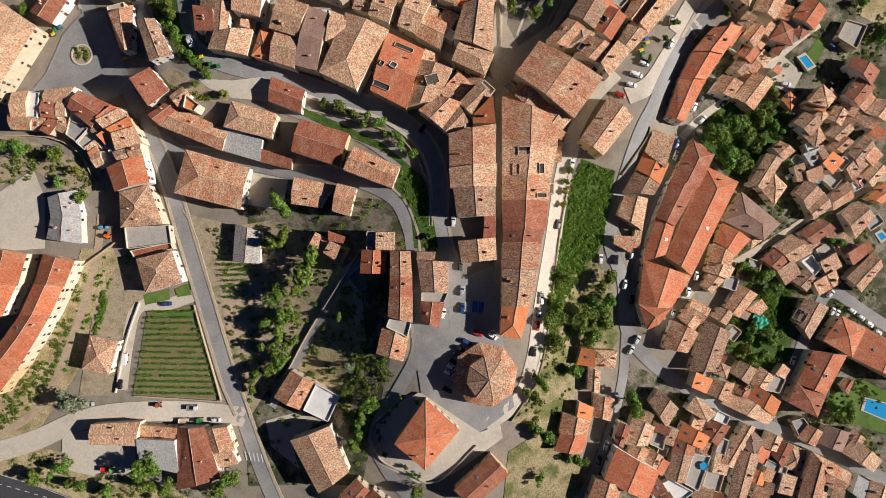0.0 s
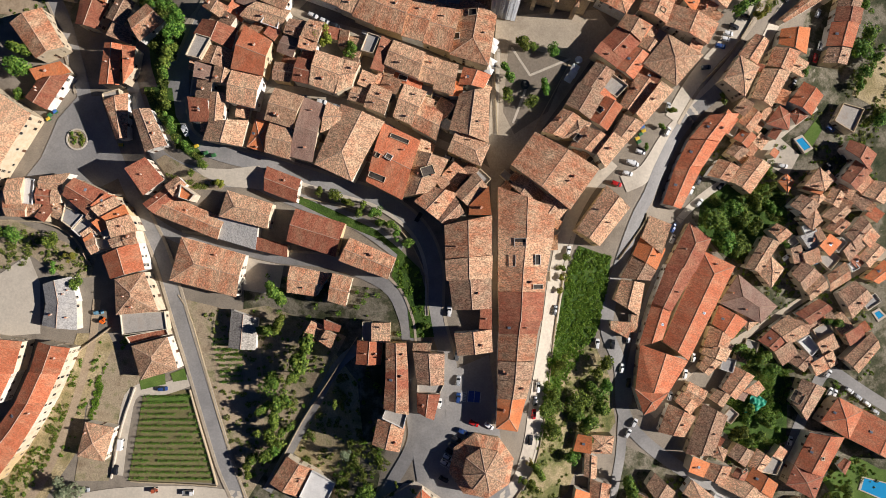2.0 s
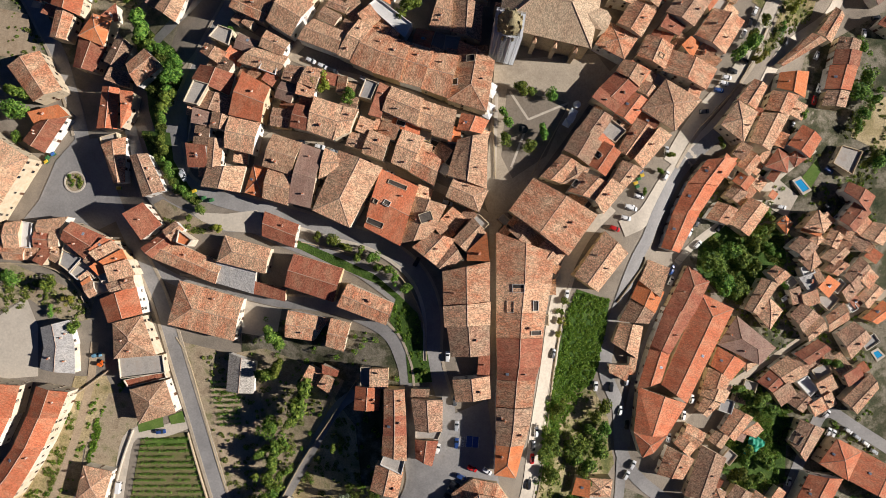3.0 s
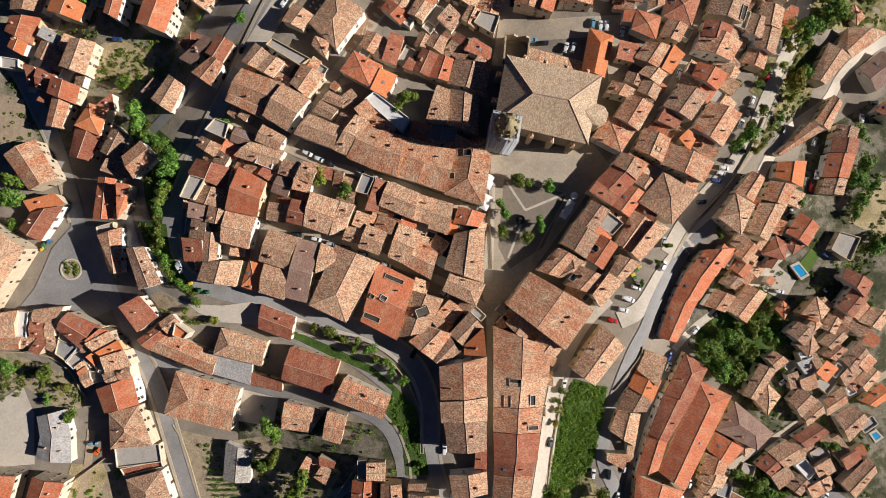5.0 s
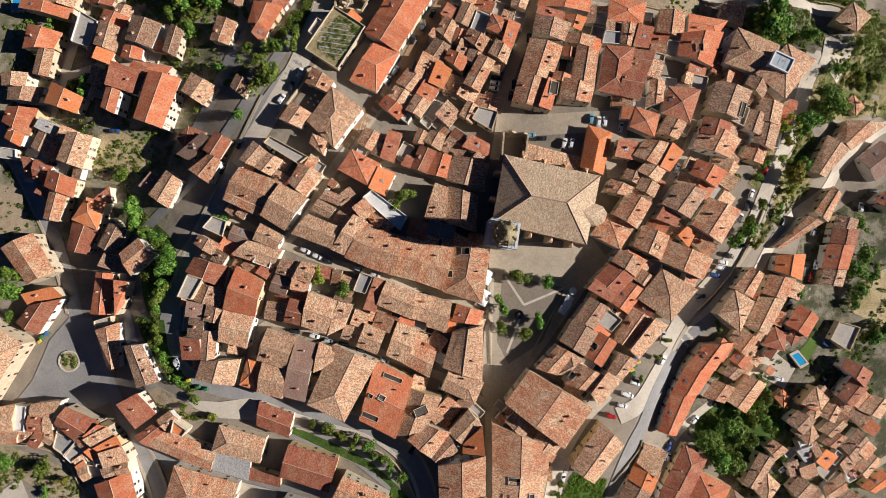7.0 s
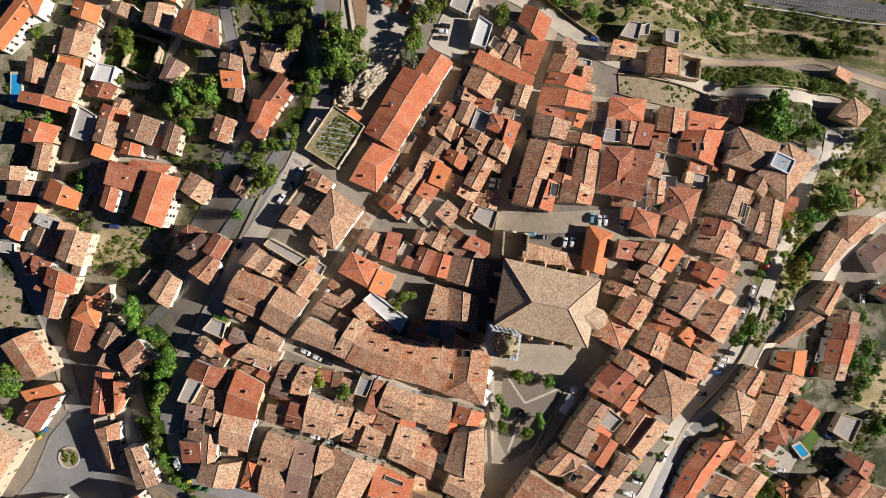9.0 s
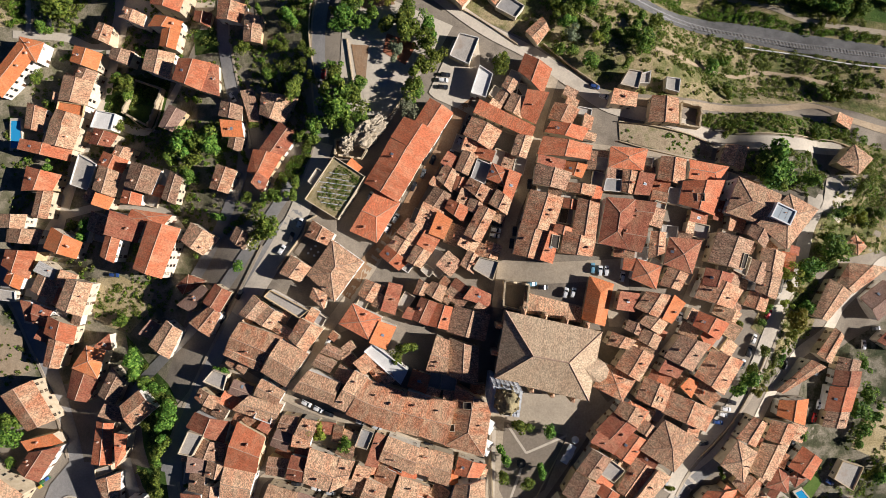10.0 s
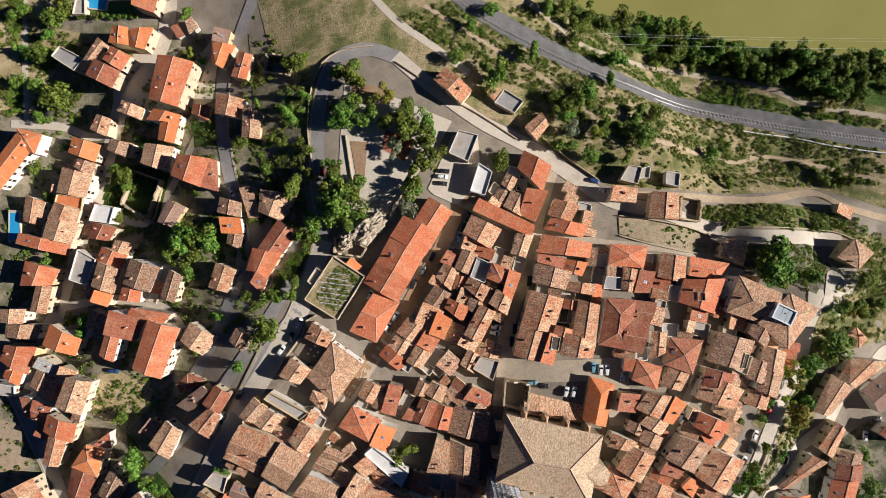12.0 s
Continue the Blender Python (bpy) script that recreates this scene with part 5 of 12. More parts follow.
house("g", 6.8, "t", 54.8, 47.4, 66.7, 65.0, 75.8, 56.4, 63.9, 41.2)
house("s", 4.2, "t", 87.8, 53.6, 96.5, 50.2, 93.6, 38.2, 85.2, 44.9)
house("g", 4.2, "o", 82.1, 37.5, 85.5, 45.3, 95.7, 40.0, 92.0, 31.4)
house("g", 5.4, "b", 77.1, 27.8, 82.2, 37.0, 92.6, 32.2, 89.4, 26.7)
house("g", 5.4, "t", 74.6, 18.1, 77.8, 26.7, 87.3, 25.1, 85.0, 11.6)
house("s", 3.6, "m", 72.8, 8.9, 81.8, 8.4, 80.1, 1.9, 73.1, 5.5)
house("j", 6.8, "r", 116.5, 44.4, 109.7, 30.1, 98.4, 33.8, 107.5, 51.3)
house("g", 6.8, "r", 108.4, 30.0, 98.9, 13.5, 91.2, 17.1, 97.4, 33.4)
house("g", 6.8, "e", 99.3, 13.9, 95.3, 1.2, 85.5, -1.7, 91.4, 17.1)
house("j", 6.8, "e", 127.1, 32.6, 107.0, -7.7, 96.3, 0.0, 113.4, 39.2)
house("g", 6.8, "e", 86.4, -1.7, 84.3, -20.9, 98.1, -22.0, 106.5, -8.4)
house("p", 6.8, "e", 84.1, -20.7, 87.7, -31.2, 92.4, -29.3, 98.0, -22.0)
house("g", 7.8, "e", 93.3, 59.2, 98.5, 75.0, 109.7, 75.0, 100.4, 57.1)
house("g", 7.8, "e", 98.0, 74.6, 104.0, 86.5, 116.3, 85.4, 109.2, 74.7)
house("g", 7.8, "e", 103.5, 86.1, 111.5, 95.6, 123.5, 96.2, 115.7, 85.0)
house("g", 6.8, "m", 125.8, 69.8, 134.7, 80.7, 143.0, 76.6, 134.2, 64.4)
house("p", 3.6, "o", 149.1, 70.1, 152.5, 73.4, 155.7, 70.4, 153.0, 65.6)
house("p", 6.8, "t", 158.5, 68.2, 164.9, 75.6, 170.3, 70.2, 166.9, 65.7)
house("s", 4.5, "o", 160.1, 68.7, 168.0, 66.5, 167.1, 64.5, 159.1, 67.0)
house("p", 4.2, "m", 163.3, 63.0, 167.1, 66.3, 169.8, 63.0, 166.3, 60.3)
house("g", 4.9, "b", 154.0, 59.7, 158.8, 64.3, 166.5, 59.8, 161.3, 54.0)
house("p", 4.9, "t", 158.5, 54.2, 165.3, 58.8, 168.4, 52.9, 163.9, 49.0)
house("f", 3.5, "w", 160.1, 50.3, 164.4, 52.1, 166.1, 48.7, 161.8, 46.4)
house("s", 3.5, "g", 159.5, 46.1, 166.3, 48.6, 168.8, 42.5, 164.5, 40.0)
house("g", 4.2, "t", 169.9, 61.8, 173.5, 68.1, 178.5, 64.5, 175.5, 58.9)
house("g", 4.2, "t", 169.6, 55.1, 176.7, 61.7, 182.2, 57.6, 176.2, 51.5)
house("g", 4.2, "m", 170.9, 49.6, 176.5, 54.7, 182.0, 51.7, 177.0, 47.1)
house("s", 4.2, "o", 167.6, 41.9, 171.9, 47.0, 177.9, 43.5, 172.8, 37.5)
house("g", 6.8, "r", 175.1, 71.5, 182.3, 80.5, 188.2, 74.8, 181.3, 66.6)
house("g", 5.4, "t", 186.5, 64.5, 192.3, 70.8, 201.0, 68.3, 196.0, 60.7)
house("g", 4.2, "b", 180.9, 46.8, 188.0, 55.2, 193.1, 49.5, 185.5, 41.0)
house("s", 4.2, "b", 179.6, 39.8, 184.8, 45.7, 189.8, 41.9, 182.9, 35.2)
house("g", 4.2, "t", 188.7, 37.0, 194.9, 44.0, 200.5, 40.2, 193.6, 32.4)
house("s", 3.5, "r", 183.9, 36.6, 186.7, 38.5, 191.6, 34.6, 188.3, 31.8)
house("f", 3.5, "w", 184.5, 33.9, 186.7, 34.9, 189.0, 32.1, 186.2, 30.5)
house("g", 4.9, "b", 156.5, 29.3, 161.4, 34.9, 169.1, 28.9, 162.0, 21.8)
house("g", 4.9, "t", 163.6, 22.0, 170.7, 29.2, 173.8, 23.3, 166.1, 17.5)
house("g", 4.2, "m", 174.5, 28.6, 182.2, 34.5, 184.8, 27.3, 175.7, 21.6)
house("g", 4.9, "m", 144.5, 48.5, 148.0, 51.5, 154.5, 47.1, 149.5, 43.0)
house("g", 4.9, "t", 134.2, 32.4, 141.9, 45.9, 148.9, 43.0, 140.2, 30.1)
house("p", 4.9, "t", 139.3, 30.7, 145.5, 37.0, 151.0, 31.6, 145.5, 23.5)
house("h", 5.6, "k", 131.6, 28.8, 148.4, 15.0, 141.3, 7.7, 123.4, 16.5)
house("g", 4.2, "o", 192.7, 27.6, 201.7, 35.3, 206.9, 30.2, 199.1, 25.0)
house("g", 4.2, "b", 180.9, 20.3, 188.8, 25.8, 196.5, 18.5, 187.5, 9.2)
house("g", 4.9, "e", 120.5, 7.0, 123.6, 15.0, 135.6, 8.0, 129.3, 0.7)
house("p", 4.2, "t", 132.1, 12.8, 135.9, 15.4, 143.4, 9.1, 137.1, 4.1)
house("g", 4.2, "m", 117.1, -1.7, 119.3, 5.9, 128.9, 1.5, 126.8, -3.6)
house("g", 4.2, "t", 116.0, -6.2, 117.4, -1.1, 130.2, -2.6, 126.4, -9.6)
house("g", 4.2, "t", 114.4, -12.5, 117.4, -7.4, 124.4, -10.1, 118.8, -15.7)
house("g", 4.2, "m", 109.9, -18.7, 117.7, -22.9, 113.5, -29.2, 106.5, -24.9)
house("g", 4.2, "m", 103.4, -26.8, 106.0, -23.1, 112.9, -28.5, 109.9, -32.3)
house("g", 4.2, "m", 95.4, -39.6, 99.9, -27.9, 111.2, -33.3, 106.3, -41.7)
house("g", 4.2, "m", 125.7, -22.2, 132.0, -12.5, 140.1, -16.7, 132.0, -26.9)
house("s", 2.8, "m", 136.1, -23.6, 142.5, -19.0, 145.8, -22.7, 142.5, -26.0)
house("s", 2.1, "k", 131.2, -25.9, 135.8, -23.0, 138.8, -24.6, 136.8, -28.2)
house("g", 4.2, "t", 119.9, -26.3, 123.2, -22.5, 129.0, -25.0, 125.7, -30.1)
house("g", 4.9, "b", 108.1, -49.8, 115.6, -28.1, 126.2, -33.5, 120.0, -50.4)
house("s", 4.9, "o", 108.2, -56.7, 110.1, -50.5, 117.8, -53.9, 115.1, -59.6)
house("g", 4.2, "m", 115.8, -59.8, 118.6, -54.1, 128.3, -56.0, 124.6, -64.0)
house("p", 4.2, "t", 119.5, -51.1, 122.3, -46.8, 126.5, -48.6, 124.7, -53.5)
house("g", 4.2, "t", 124.2, -65.2, 128.7, -59.1, 147.8, -70.8, 144.3, -74.6)
house("g", 4.9, "o", 136.3, -62.6, 139.4, -57.1, 150.2, -64.5, 147.4, -70.7)
house("g", 4.2, "r", 129.8, -60.2, 131.9, -57.0, 136.4, -58.9, 134.8, -62.7)
house("g", 4.2, "t", 137.7, -56.7, 141.4, -49.1, 147.8, -53.6, 143.2, -59.2)
house("g", 4.2, "b", 128.2, -51.5, 132.0, -46.4, 139.4, -50.1, 135.6, -56.4)
house("f", 3.5, "c", 144.0, -59.5, 149.1, -52.4, 153.2, -54.9, 150.6, -60.7)
house("g", 4.9, "t", 149.6, 4.9, 157.2, 10.4, 166.4, 2.4, 157.4, -2.5)
house("g", 4.2, "r", 143.9, -1.0, 149.9, 4.1, 155.4, -2.3, 151.8, -6.6)
house("f", 3.5, "w", 162.7, -1.7, 167.3, 1.1, 171.7, -4.7, 168.6, -7.9)
house("g", 4.2, "b", 158.3, -10.8, 164.0, -5.5, 169.1, -9.9, 164.8, -15.1)
house("g", 4.2, "r", 161.5, 11.2, 171.9, 17.6, 177.8, 13.3, 168.0, 6.3)
house("g", 4.9, "t", 181.9, -9.0, 194.2, 2.9, 197.8, -3.8, 188.3, -15.1)
house("g", 4.2, "b", 158.6, -28.6, 163.2, -18.4, 173.7, -22.6, 165.3, -36.7)
house("p", 6.8, "e", 170.3, -37.1, 178.3, -26.2, 188.9, -31.7, 182.8, -44.4)
house("g", 6.8, "e", 183.8, -44.6, 189.9, -31.8, 212.2, -44.4, 207.0, -56.7)
house("g", 6.8, "e", 164.9, -41.8, 157.8, -55.9, 170.4, -60.9, 179.8, -43.7)
house("p", 6.8, "r", 157.8, -55.9, 170.5, -60.9, 166.5, -71.0, 154.2, -64.5)
house("g", 2.8, "r", 181.8, -58.3, 184.9, -55.3, 187.5, -56.8, 184.9, -62.4)
house("g", 4.2, "b", 90.4, -63.8, 94.1, -58.4, 102.8, -66.5, 97.9, -74.9)
house("p", 4.9, "t", 106.5, -66.9, 110.3, -61.2, 119.6, -68.5, 115.7, -72.1)
house("f", 3.5, "w", 119.7, -72.0, 121.7, -68.2, 126.7, -70.6, 125.2, -73.9)
house("g", 4.2, "r", 114.8, -78.0, 118.8, -72.7, 126.7, -75.0, 121.2, -83.6)
house("g", 4.9, "o", 102.9, -79.4, 105.4, -72.7, 116.8, -79.3, 114.0, -84.3)
house("g", 4.2, "r", 100.6, -85.3, 103.1, -79.5, 110.5, -82.7, 110.0, -87.1)
house("g", 4.9, "b", 97.6, -96.9, 100.7, -85.3, 108.8, -87.2, 105.6, -98.8)
house("f", 4.2, "c", 106.3, -99.6, 110.3, -86.9, 117.3, -87.9, 112.0, -102.8)
house("f", 2.8, "w", 95.9, -100.1, 99.6, -97.9, 109.6, -103.3, 103.4, -108.3)
house("g", 4.2, "t", 123.4, -91.1, 134.0, -74.0, 138.5, -75.8, 128.5, -93.6)
house("h", 4.9, "k", 131.3, -82.9, 135.8, -75.3, 142.1, -81.5, 138.3, -87.4)
house("g", 4.9, "b", 126.6, -106.4, 131.2, -85.7, 140.4, -88.0, 133.7, -108.8)
house("g", 4.2, "t", 143.4, -84.9, 146.4, -78.5, 152.2, -81.5, 149.7, -87.3)
house("g", 4.2, "r", 147.7, -88.7, 150.8, -81.9, 157.6, -84.9, 152.5, -94.6)
house("p", 4.2, "t", 154.3, -94.9, 157.1, -84.6, 163.3, -87.2, 159.7, -96.8)
house("g", 4.2, "o", 136.4, -99.6, 138.9, -94.5, 144.0, -97.0, 142.6, -102.0)
house("j", 6.8, "m", 165.2, -87.1, 182.6, -96.6, 178.5, -105.2, 167.1, -99.7)
house("g", 6.8, "m", 157.9, -109.5, 164.8, -86.9, 171.6, -95.6, 168.0, -110.7)
house("g", 4.2, "m", 160.5, -81.7, 165.1, -75.7, 171.5, -79.0, 168.1, -85.4)
house("g", 4.2, "k", 170.2, -84.1, 173.7, -76.4, 184.8, -79.6, 180.9, -88.1)
house("g", 4.2, "t", 181.0, -88.2, 186.2, -82.2, 198.9, -91.9, 195.1, -97.0)
house("f", 2.8, "g", 158.0, -74.3, 163.1, -72.9, 165.7, -76.3, 161.3, -80.7)
house("g", 4.2, "t", 184.3, -81.4, 185.8, -78.0, 192.0, -82.6, 189.4, -86.2)
house("s", 4.2, "g", 184.6, -105.9, 187.1, -98.3, 193.6, -102.0, 190.9, -110.9)
house("g", 4.2, "t", 191.5, -109.0, 194.0, -100.8, 203.7, -104.6, 201.2, -112.2)
house("p", 6.8, "e", -7.5, -58.9, 6.1, -71.1, -7.6, -87.3, -19.9, -76.9)
house("g", 5.4, "r", 4.6, -97.2, 19.6, -82.6, 26.9, -90.5, 12.9, -103.3)
house("s", 5.4, "o", 63.5, -46.6, 64.0, -39.9, 58.7, -39.2, 56.8, -45.9)
house("p", 5.4, "t", 64.4, -47.6, 64.9, -40.3, 74.4, -40.8, 73.4, -48.0)
house("g", 4.5, "t", 61.7, -57.2, 62.1, -47.5, 67.0, -49.4, 66.5, -58.4)
house("g", 5.4, "m", 64.0, -68.0, 64.5, -59.0, 73.1, -61.2, 71.4, -70.4)
house("s", 4.5, "o", 56.6, -69.0, 57.8, -62.3, 63.8, -64.6, 62.9, -70.2)
house("g", 5.4, "m", 48.9, -74.4, 50.6, -66.8, 62.0, -69.6, 60.8, -76.0)
house("g", 5.4, "e", 47.0, -82.2, 49.6, -75.1, 60.8, -76.0, 58.4, -83.1)
house("g", 6.8, "r", 73.4, -78.9, 75.8, -71.2, 79.8, -72.8, 76.7, -81.9)
house("g", 5.4, "t", 77.8, -81.0, 82.5, -69.2, 91.4, -74.1, 88.5, -81.7)
house("g", 7.8, "e", 68.7, -94.9, 74.0, -81.9, 91.8, -91.8, 86.8, -103.7)
house("g", 4.2, "t", 87.8, -88.9, 90.5, -83.9, 95.9, -87.6, 93.7, -93.3)
house("g", 5.4, "m", 79.5, -85.5, 81.4, -81.3, 89.0, -83.7, 86.8, -88.4)
house("g", 6.8, "m", 61.3, -104.6, 64.8, -95.0, 75.6, -97.4, 73.3, -107.0)
house("f", 2.8, "g", 90.7, -82.1, 92.7, -76.4, 97.7, -78.3, 96.2, -84.6)
house("g", 5.4, "m", -72.5, -60.8, -65.5, -49.7, -54.6, -54.9, -61.3, -66.2)
house("f", 4.5, "w", -59.8, -66.0, -54.6, -55.3, -44.9, -60.3, -49.6, -70.7)
house("g", 6.8, "t", -52.8, -100.3, -64.7, -78.5, -48.5, -72.5, -40.2, -91.4)
house("g", 5.4, "r", -44.6, -103.2, -36.5, -94.8, -30.2, -99.9, -36.9, -107.9)
house("g", 5.4, "r", -36.3, -106.3, -29.7, -98.7, -22.5, -103.8, -29.6, -110.9)
house("g", 3.6, "c", -90.4, -2.6, -89.3, 13.1, -78.3, 9.5, -79.4, -3.5)
house("s", 3.6, "m", -57.3, 2.8, -53.8, 9.2, -48.3, 6.4, -51.3, 0.5)
house("s", 3.6, "r", -48.1, 9.8, -41.5, 7.5, -42.4, 5.2, -48.1, 6.3)
house("s", 3.6, "m", -47.5, 5.6, -43.5, 3.8, -45.8, -1.9, -50.3, 1.2)
house("f", 3.6, "g", -31.7, 9.5, -28.3, 9.5, -28.2, 1.9, -31.7, 2.4)
house("g", 4.5, "t", -27.7, 9.2, -20.7, 9.3, -20.8, 1.7, -27.7, 1.9)
house("g", 5.4, "e", -34.1, -7.0, -33.5, 2.1, -23.8, 1.5, -24.4, -7.2)
house("g", 6.8, "m", -21.7, -9.6, -21.7, 1.7, -14.0, 1.5, -13.3, -8.4)
house("g", 6.8, "r", -21.9, -16.4, -21.7, -9.6, -13.3, -8.4, -13.1, -16.3)
house("g", 6.8, "m", -22.5, -24.3, -22.1, -16.4, -13.1, -16.3, -13.0, -26.5)
house("f", 5.4, "c", -23.2, -28.7, -21.6, -24.5, -13.6, -26.7, -15.1, -32.5)
house("g", 5.4, "m", -27.4, -39.6, -25.2, -29.7, -14.5, -32.7, -16.7, -42.5)
house("s", 3.6, "b", -10.8, 1.3, -3.9, 1.4, -4.4, -1.8, -11.2, -1.9)
house("g", 6.8, "b", -9.0, -14.4, -10.8, -2.1, 1.3, -2.5, 1.2, -14.4)
house("f", 3.6, "c", -9.1, -15.1, 1.2, -15.1, -0.4, -18.7, -9.1, -18.3)
house("g", 5.4, "r", -9.0, -25.9, -9.3, -18.7, -0.4, -19.1, -2.8, -28.8)
house("g", 7.8, "t", 5.5, 61.6, 13.5, 70.2, 18.7, 64.1, 11.3, 56.6)
house("s", 7.8, "o", 18.7, 64.1, 19.7, 53.3, 11.3, 53.5, 11.3, 56.9)
house("g", 6.8, "b", -1.7, 51.7, 5.3, 60.7, 9.0, 54.2, 2.0, 48.7)
house("g", 7.8, "t", -16.5, 60.2, -10.7, 79.2, 2.5, 75.3, -3.8, 62.5)
house("g", 7.8, "m", -10.6, 58.6, -3.1, 64.3, 6.0, 61.6, -1.4, 51.6)
house("g", 8.7, "m", 28.2, 73.4, 37.6, 86.2, 62.8, 71.7, 51.5, 55.7)
house("g", 8.4, "o", -187.1, 183.4, -183.5, 192.0, -175.9, 192.5, -180.6, 179.7)
house("g", 5.4, "t", -175.8, 179.5, -172.5, 186.4, -165.5, 182.7, -168.4, 176.0)
house("s", 6.1, "g", -173.0, 187.7, -170.6, 191.7, -164.3, 187.8, -166.0, 184.0)
house("g", 6.8, "t", -159.3, 172.6, -154.9, 184.1, -144.4, 182.2, -148.8, 168.8)
house("s", 4.5, "r", -174.8, 174.1, -178.8, 174.8, -177.7, 166.2, -175.2, 165.7)
house("g", 5.4, "r", -172.9, 173.4, -164.8, 170.5, -168.4, 163.7, -173.3, 165.4)
house("g", 6.8, "e", -165.5, 161.6, -163.7, 168.3, -151.9, 164.0, -153.5, 156.8)
house("g", 6.8, "m", -166.0, 147.8, -163.3, 160.5, -156.5, 156.9, -159.7, 146.6)
house("p", 6.8, "o", -152.3, 147.3, -146.3, 156.3, -138.6, 154.2, -141.8, 143.0)
house("g", 6.8, "r", -155.4, 134.8, -153.1, 146.8, -141.6, 143.0, -147.0, 132.7)
house("s", 4.5, "r", -143.4, 156.1, -137.5, 160.9, -137.2, 154.5, -139.6, 154.0)
house("g", 5.4, "b", -140.8, 136.3, -135.2, 147.4, -129.2, 142.2, -133.9, 132.8)
house("g", 5.4, "m", -128.3, 132.9, -121.0, 139.0, -113.8, 132.3, -123.6, 124.2)
house("g", 5.4, "t", -117.8, 157.4, -110.9, 167.0, -104.8, 162.8, -109.9, 151.8)
house("s", 3.6, "k", -124.1, 161.4, -119.4, 166.9, -115.8, 164.5, -119.8, 159.0)
house("p", 4.5, "r", -107.6, 181.3, -102.7, 185.8, -95.6, 183.2, -105.0, 178.0)
house("s", 5.4, "k", -94.5, 181.9, -92.4, 180.1, -100.2, 170.8, -105.8, 173.8)
house("g", 5.4, "r", -93.9, 175.1, -89.1, 182.2, -82.9, 178.8, -87.4, 171.2)
house("g", 6.8, "m", -99.2, 166.9, -91.0, 173.5, -86.9, 170.1, -91.4, 161.5)
house("g", 4.5, "m", -96.6, 137.1, -94.6, 140.5, -86.1, 136.6, -88.8, 132.1)
house("f", 4.5, "c", -93.2, 143.5, -89.5, 147.8, -84.1, 145.8, -85.6, 140.1)
house("f", 4.5, "c", -192.1, 179.6, -184.6, 178.4, -184.5, 174.4, -192.0, 175.2)
house("g", 6.8, "m", -170.8, 141.4, -161.2, 125.1, -172.9, 120.3, -183.9, 135.1)
house("s", 5.4, "o", -162.9, 118.7, -175.7, 115.5, -173.7, 111.2, -159.3, 114.8)
house("g", 5.4, "r", -177.6, 103.7, -172.8, 110.7, -159.4, 113.4, -168.8, 98.7)
house("g", 6.8, "e", -143.1, 108.0, -140.9, 125.1, -134.3, 124.4, -135.1, 107.8)
house("s", 5.4, "e", -130.3, 122.0, -125.4, 121.3, -127.4, 112.7, -131.3, 107.6)
house("s", 5.4, "b", -139.3, 128.0, -136.9, 132.7, -129.9, 131.1, -130.3, 124.9)
house("g", 5.4, "m", -135.9, 85.2, -141.3, 100.9, -131.4, 104.0, -131.7, 85.5)
house("f", 3.6, "c", -143.2, 104.4, -136.6, 106.3, -136.1, 103.9, -142.7, 101.5)
house("g", 5.4, "b", -120.5, 78.9, -125.8, 95.3, -118.9, 96.0, -111.9, 81.4)
house("h", 8.7, "t", -172.2, 95.2, -196.0, 110.9, -214.6, 80.0, -190.6, 64.2)
house("g", 5.4, "b", -78.4, 170.5, -72.8, 177.8, -67.4, 173.7, -72.7, 168.0)
house("g", 5.4, "t", -72.4, 167.7, -67.2, 173.2, -61.4, 170.4, -65.8, 164.3)
house("f", 4.5, "c", -68.4, 177.4, -66.1, 179.7, -51.3, 171.7, -54.7, 169.0)
house("g", 6.8, "m", -77.9, 167.2, -61.0, 161.1, -68.5, 148.7, -83.8, 155.9)
house("g", 6.8, "t", -61.3, 160.6, -50.5, 154.8, -59.4, 142.3, -68.8, 148.1)
house("g", 6.8, "m", -81.3, 158.7, -68.2, 154.2, -71.1, 148.3, -84.3, 154.6)
house("g", 6.8, "m", -58.2, 161.2, -53.6, 168.8, -45.0, 164.5, -51.5, 155.8)
house("p", 5.4, "m", -50.1, 177.2, -48.9, 180.6, -43.3, 178.4, -44.8, 172.5)
house("p", 6.8, "e", -38.5, 166.6, -33.2, 174.3, -21.9, 168.6, -26.6, 160.1)
house("s", 5.4, "o", -22.5, 167.3, -26.3, 159.2, -20.2, 156.3, -16.2, 164.9)
house("f", 4.5, "w", -28.6, 155.4, -25.2, 158.1, -11.6, 147.9, -14.3, 142.7)
house("g", 4.5, "b", -46.4, 154.5, -39.7, 151.1, -42.6, 147.3, -49.3, 150.4)
house("g", 4.5, "b", -43.1, 158.4, -36.4, 155.3, -38.6, 152.3, -45.8, 155.2)
house("g", 6.8, "t", -50.2, 148.4, -38.0, 143.5, -40.8, 135.1, -56.2, 140.8)
house("g", 6.8, "t", -32.0, 148.2, -26.9, 145.5, -35.3, 132.4, -40.6, 134.6)
house("g", 6.8, "m", -27.3, 145.1, -19.3, 141.4, -26.8, 128.0, -35.3, 131.5)
house("g", 6.8, "m", -19.2, 141.9, -11.8, 139.2, -16.2, 124.5, -26.9, 127.8)
house("g", 6.8, "m", -11.4, 139.8, -2.5, 137.1, -7.6, 122.3, -16.3, 124.6)
house("g", 6.8, "m", -2.5, 136.7, 7.4, 135.1, 3.4, 118.4, -7.6, 122.2)
house("g", 6.8, "t", 0.1, 161.1, 5.1, 159.3, 4.0, 146.2, -4.1, 147.5)
house("g", 6.8, "b", 4.2, 145.8, 5.3, 160.0, 16.8, 156.2, 16.2, 141.8)
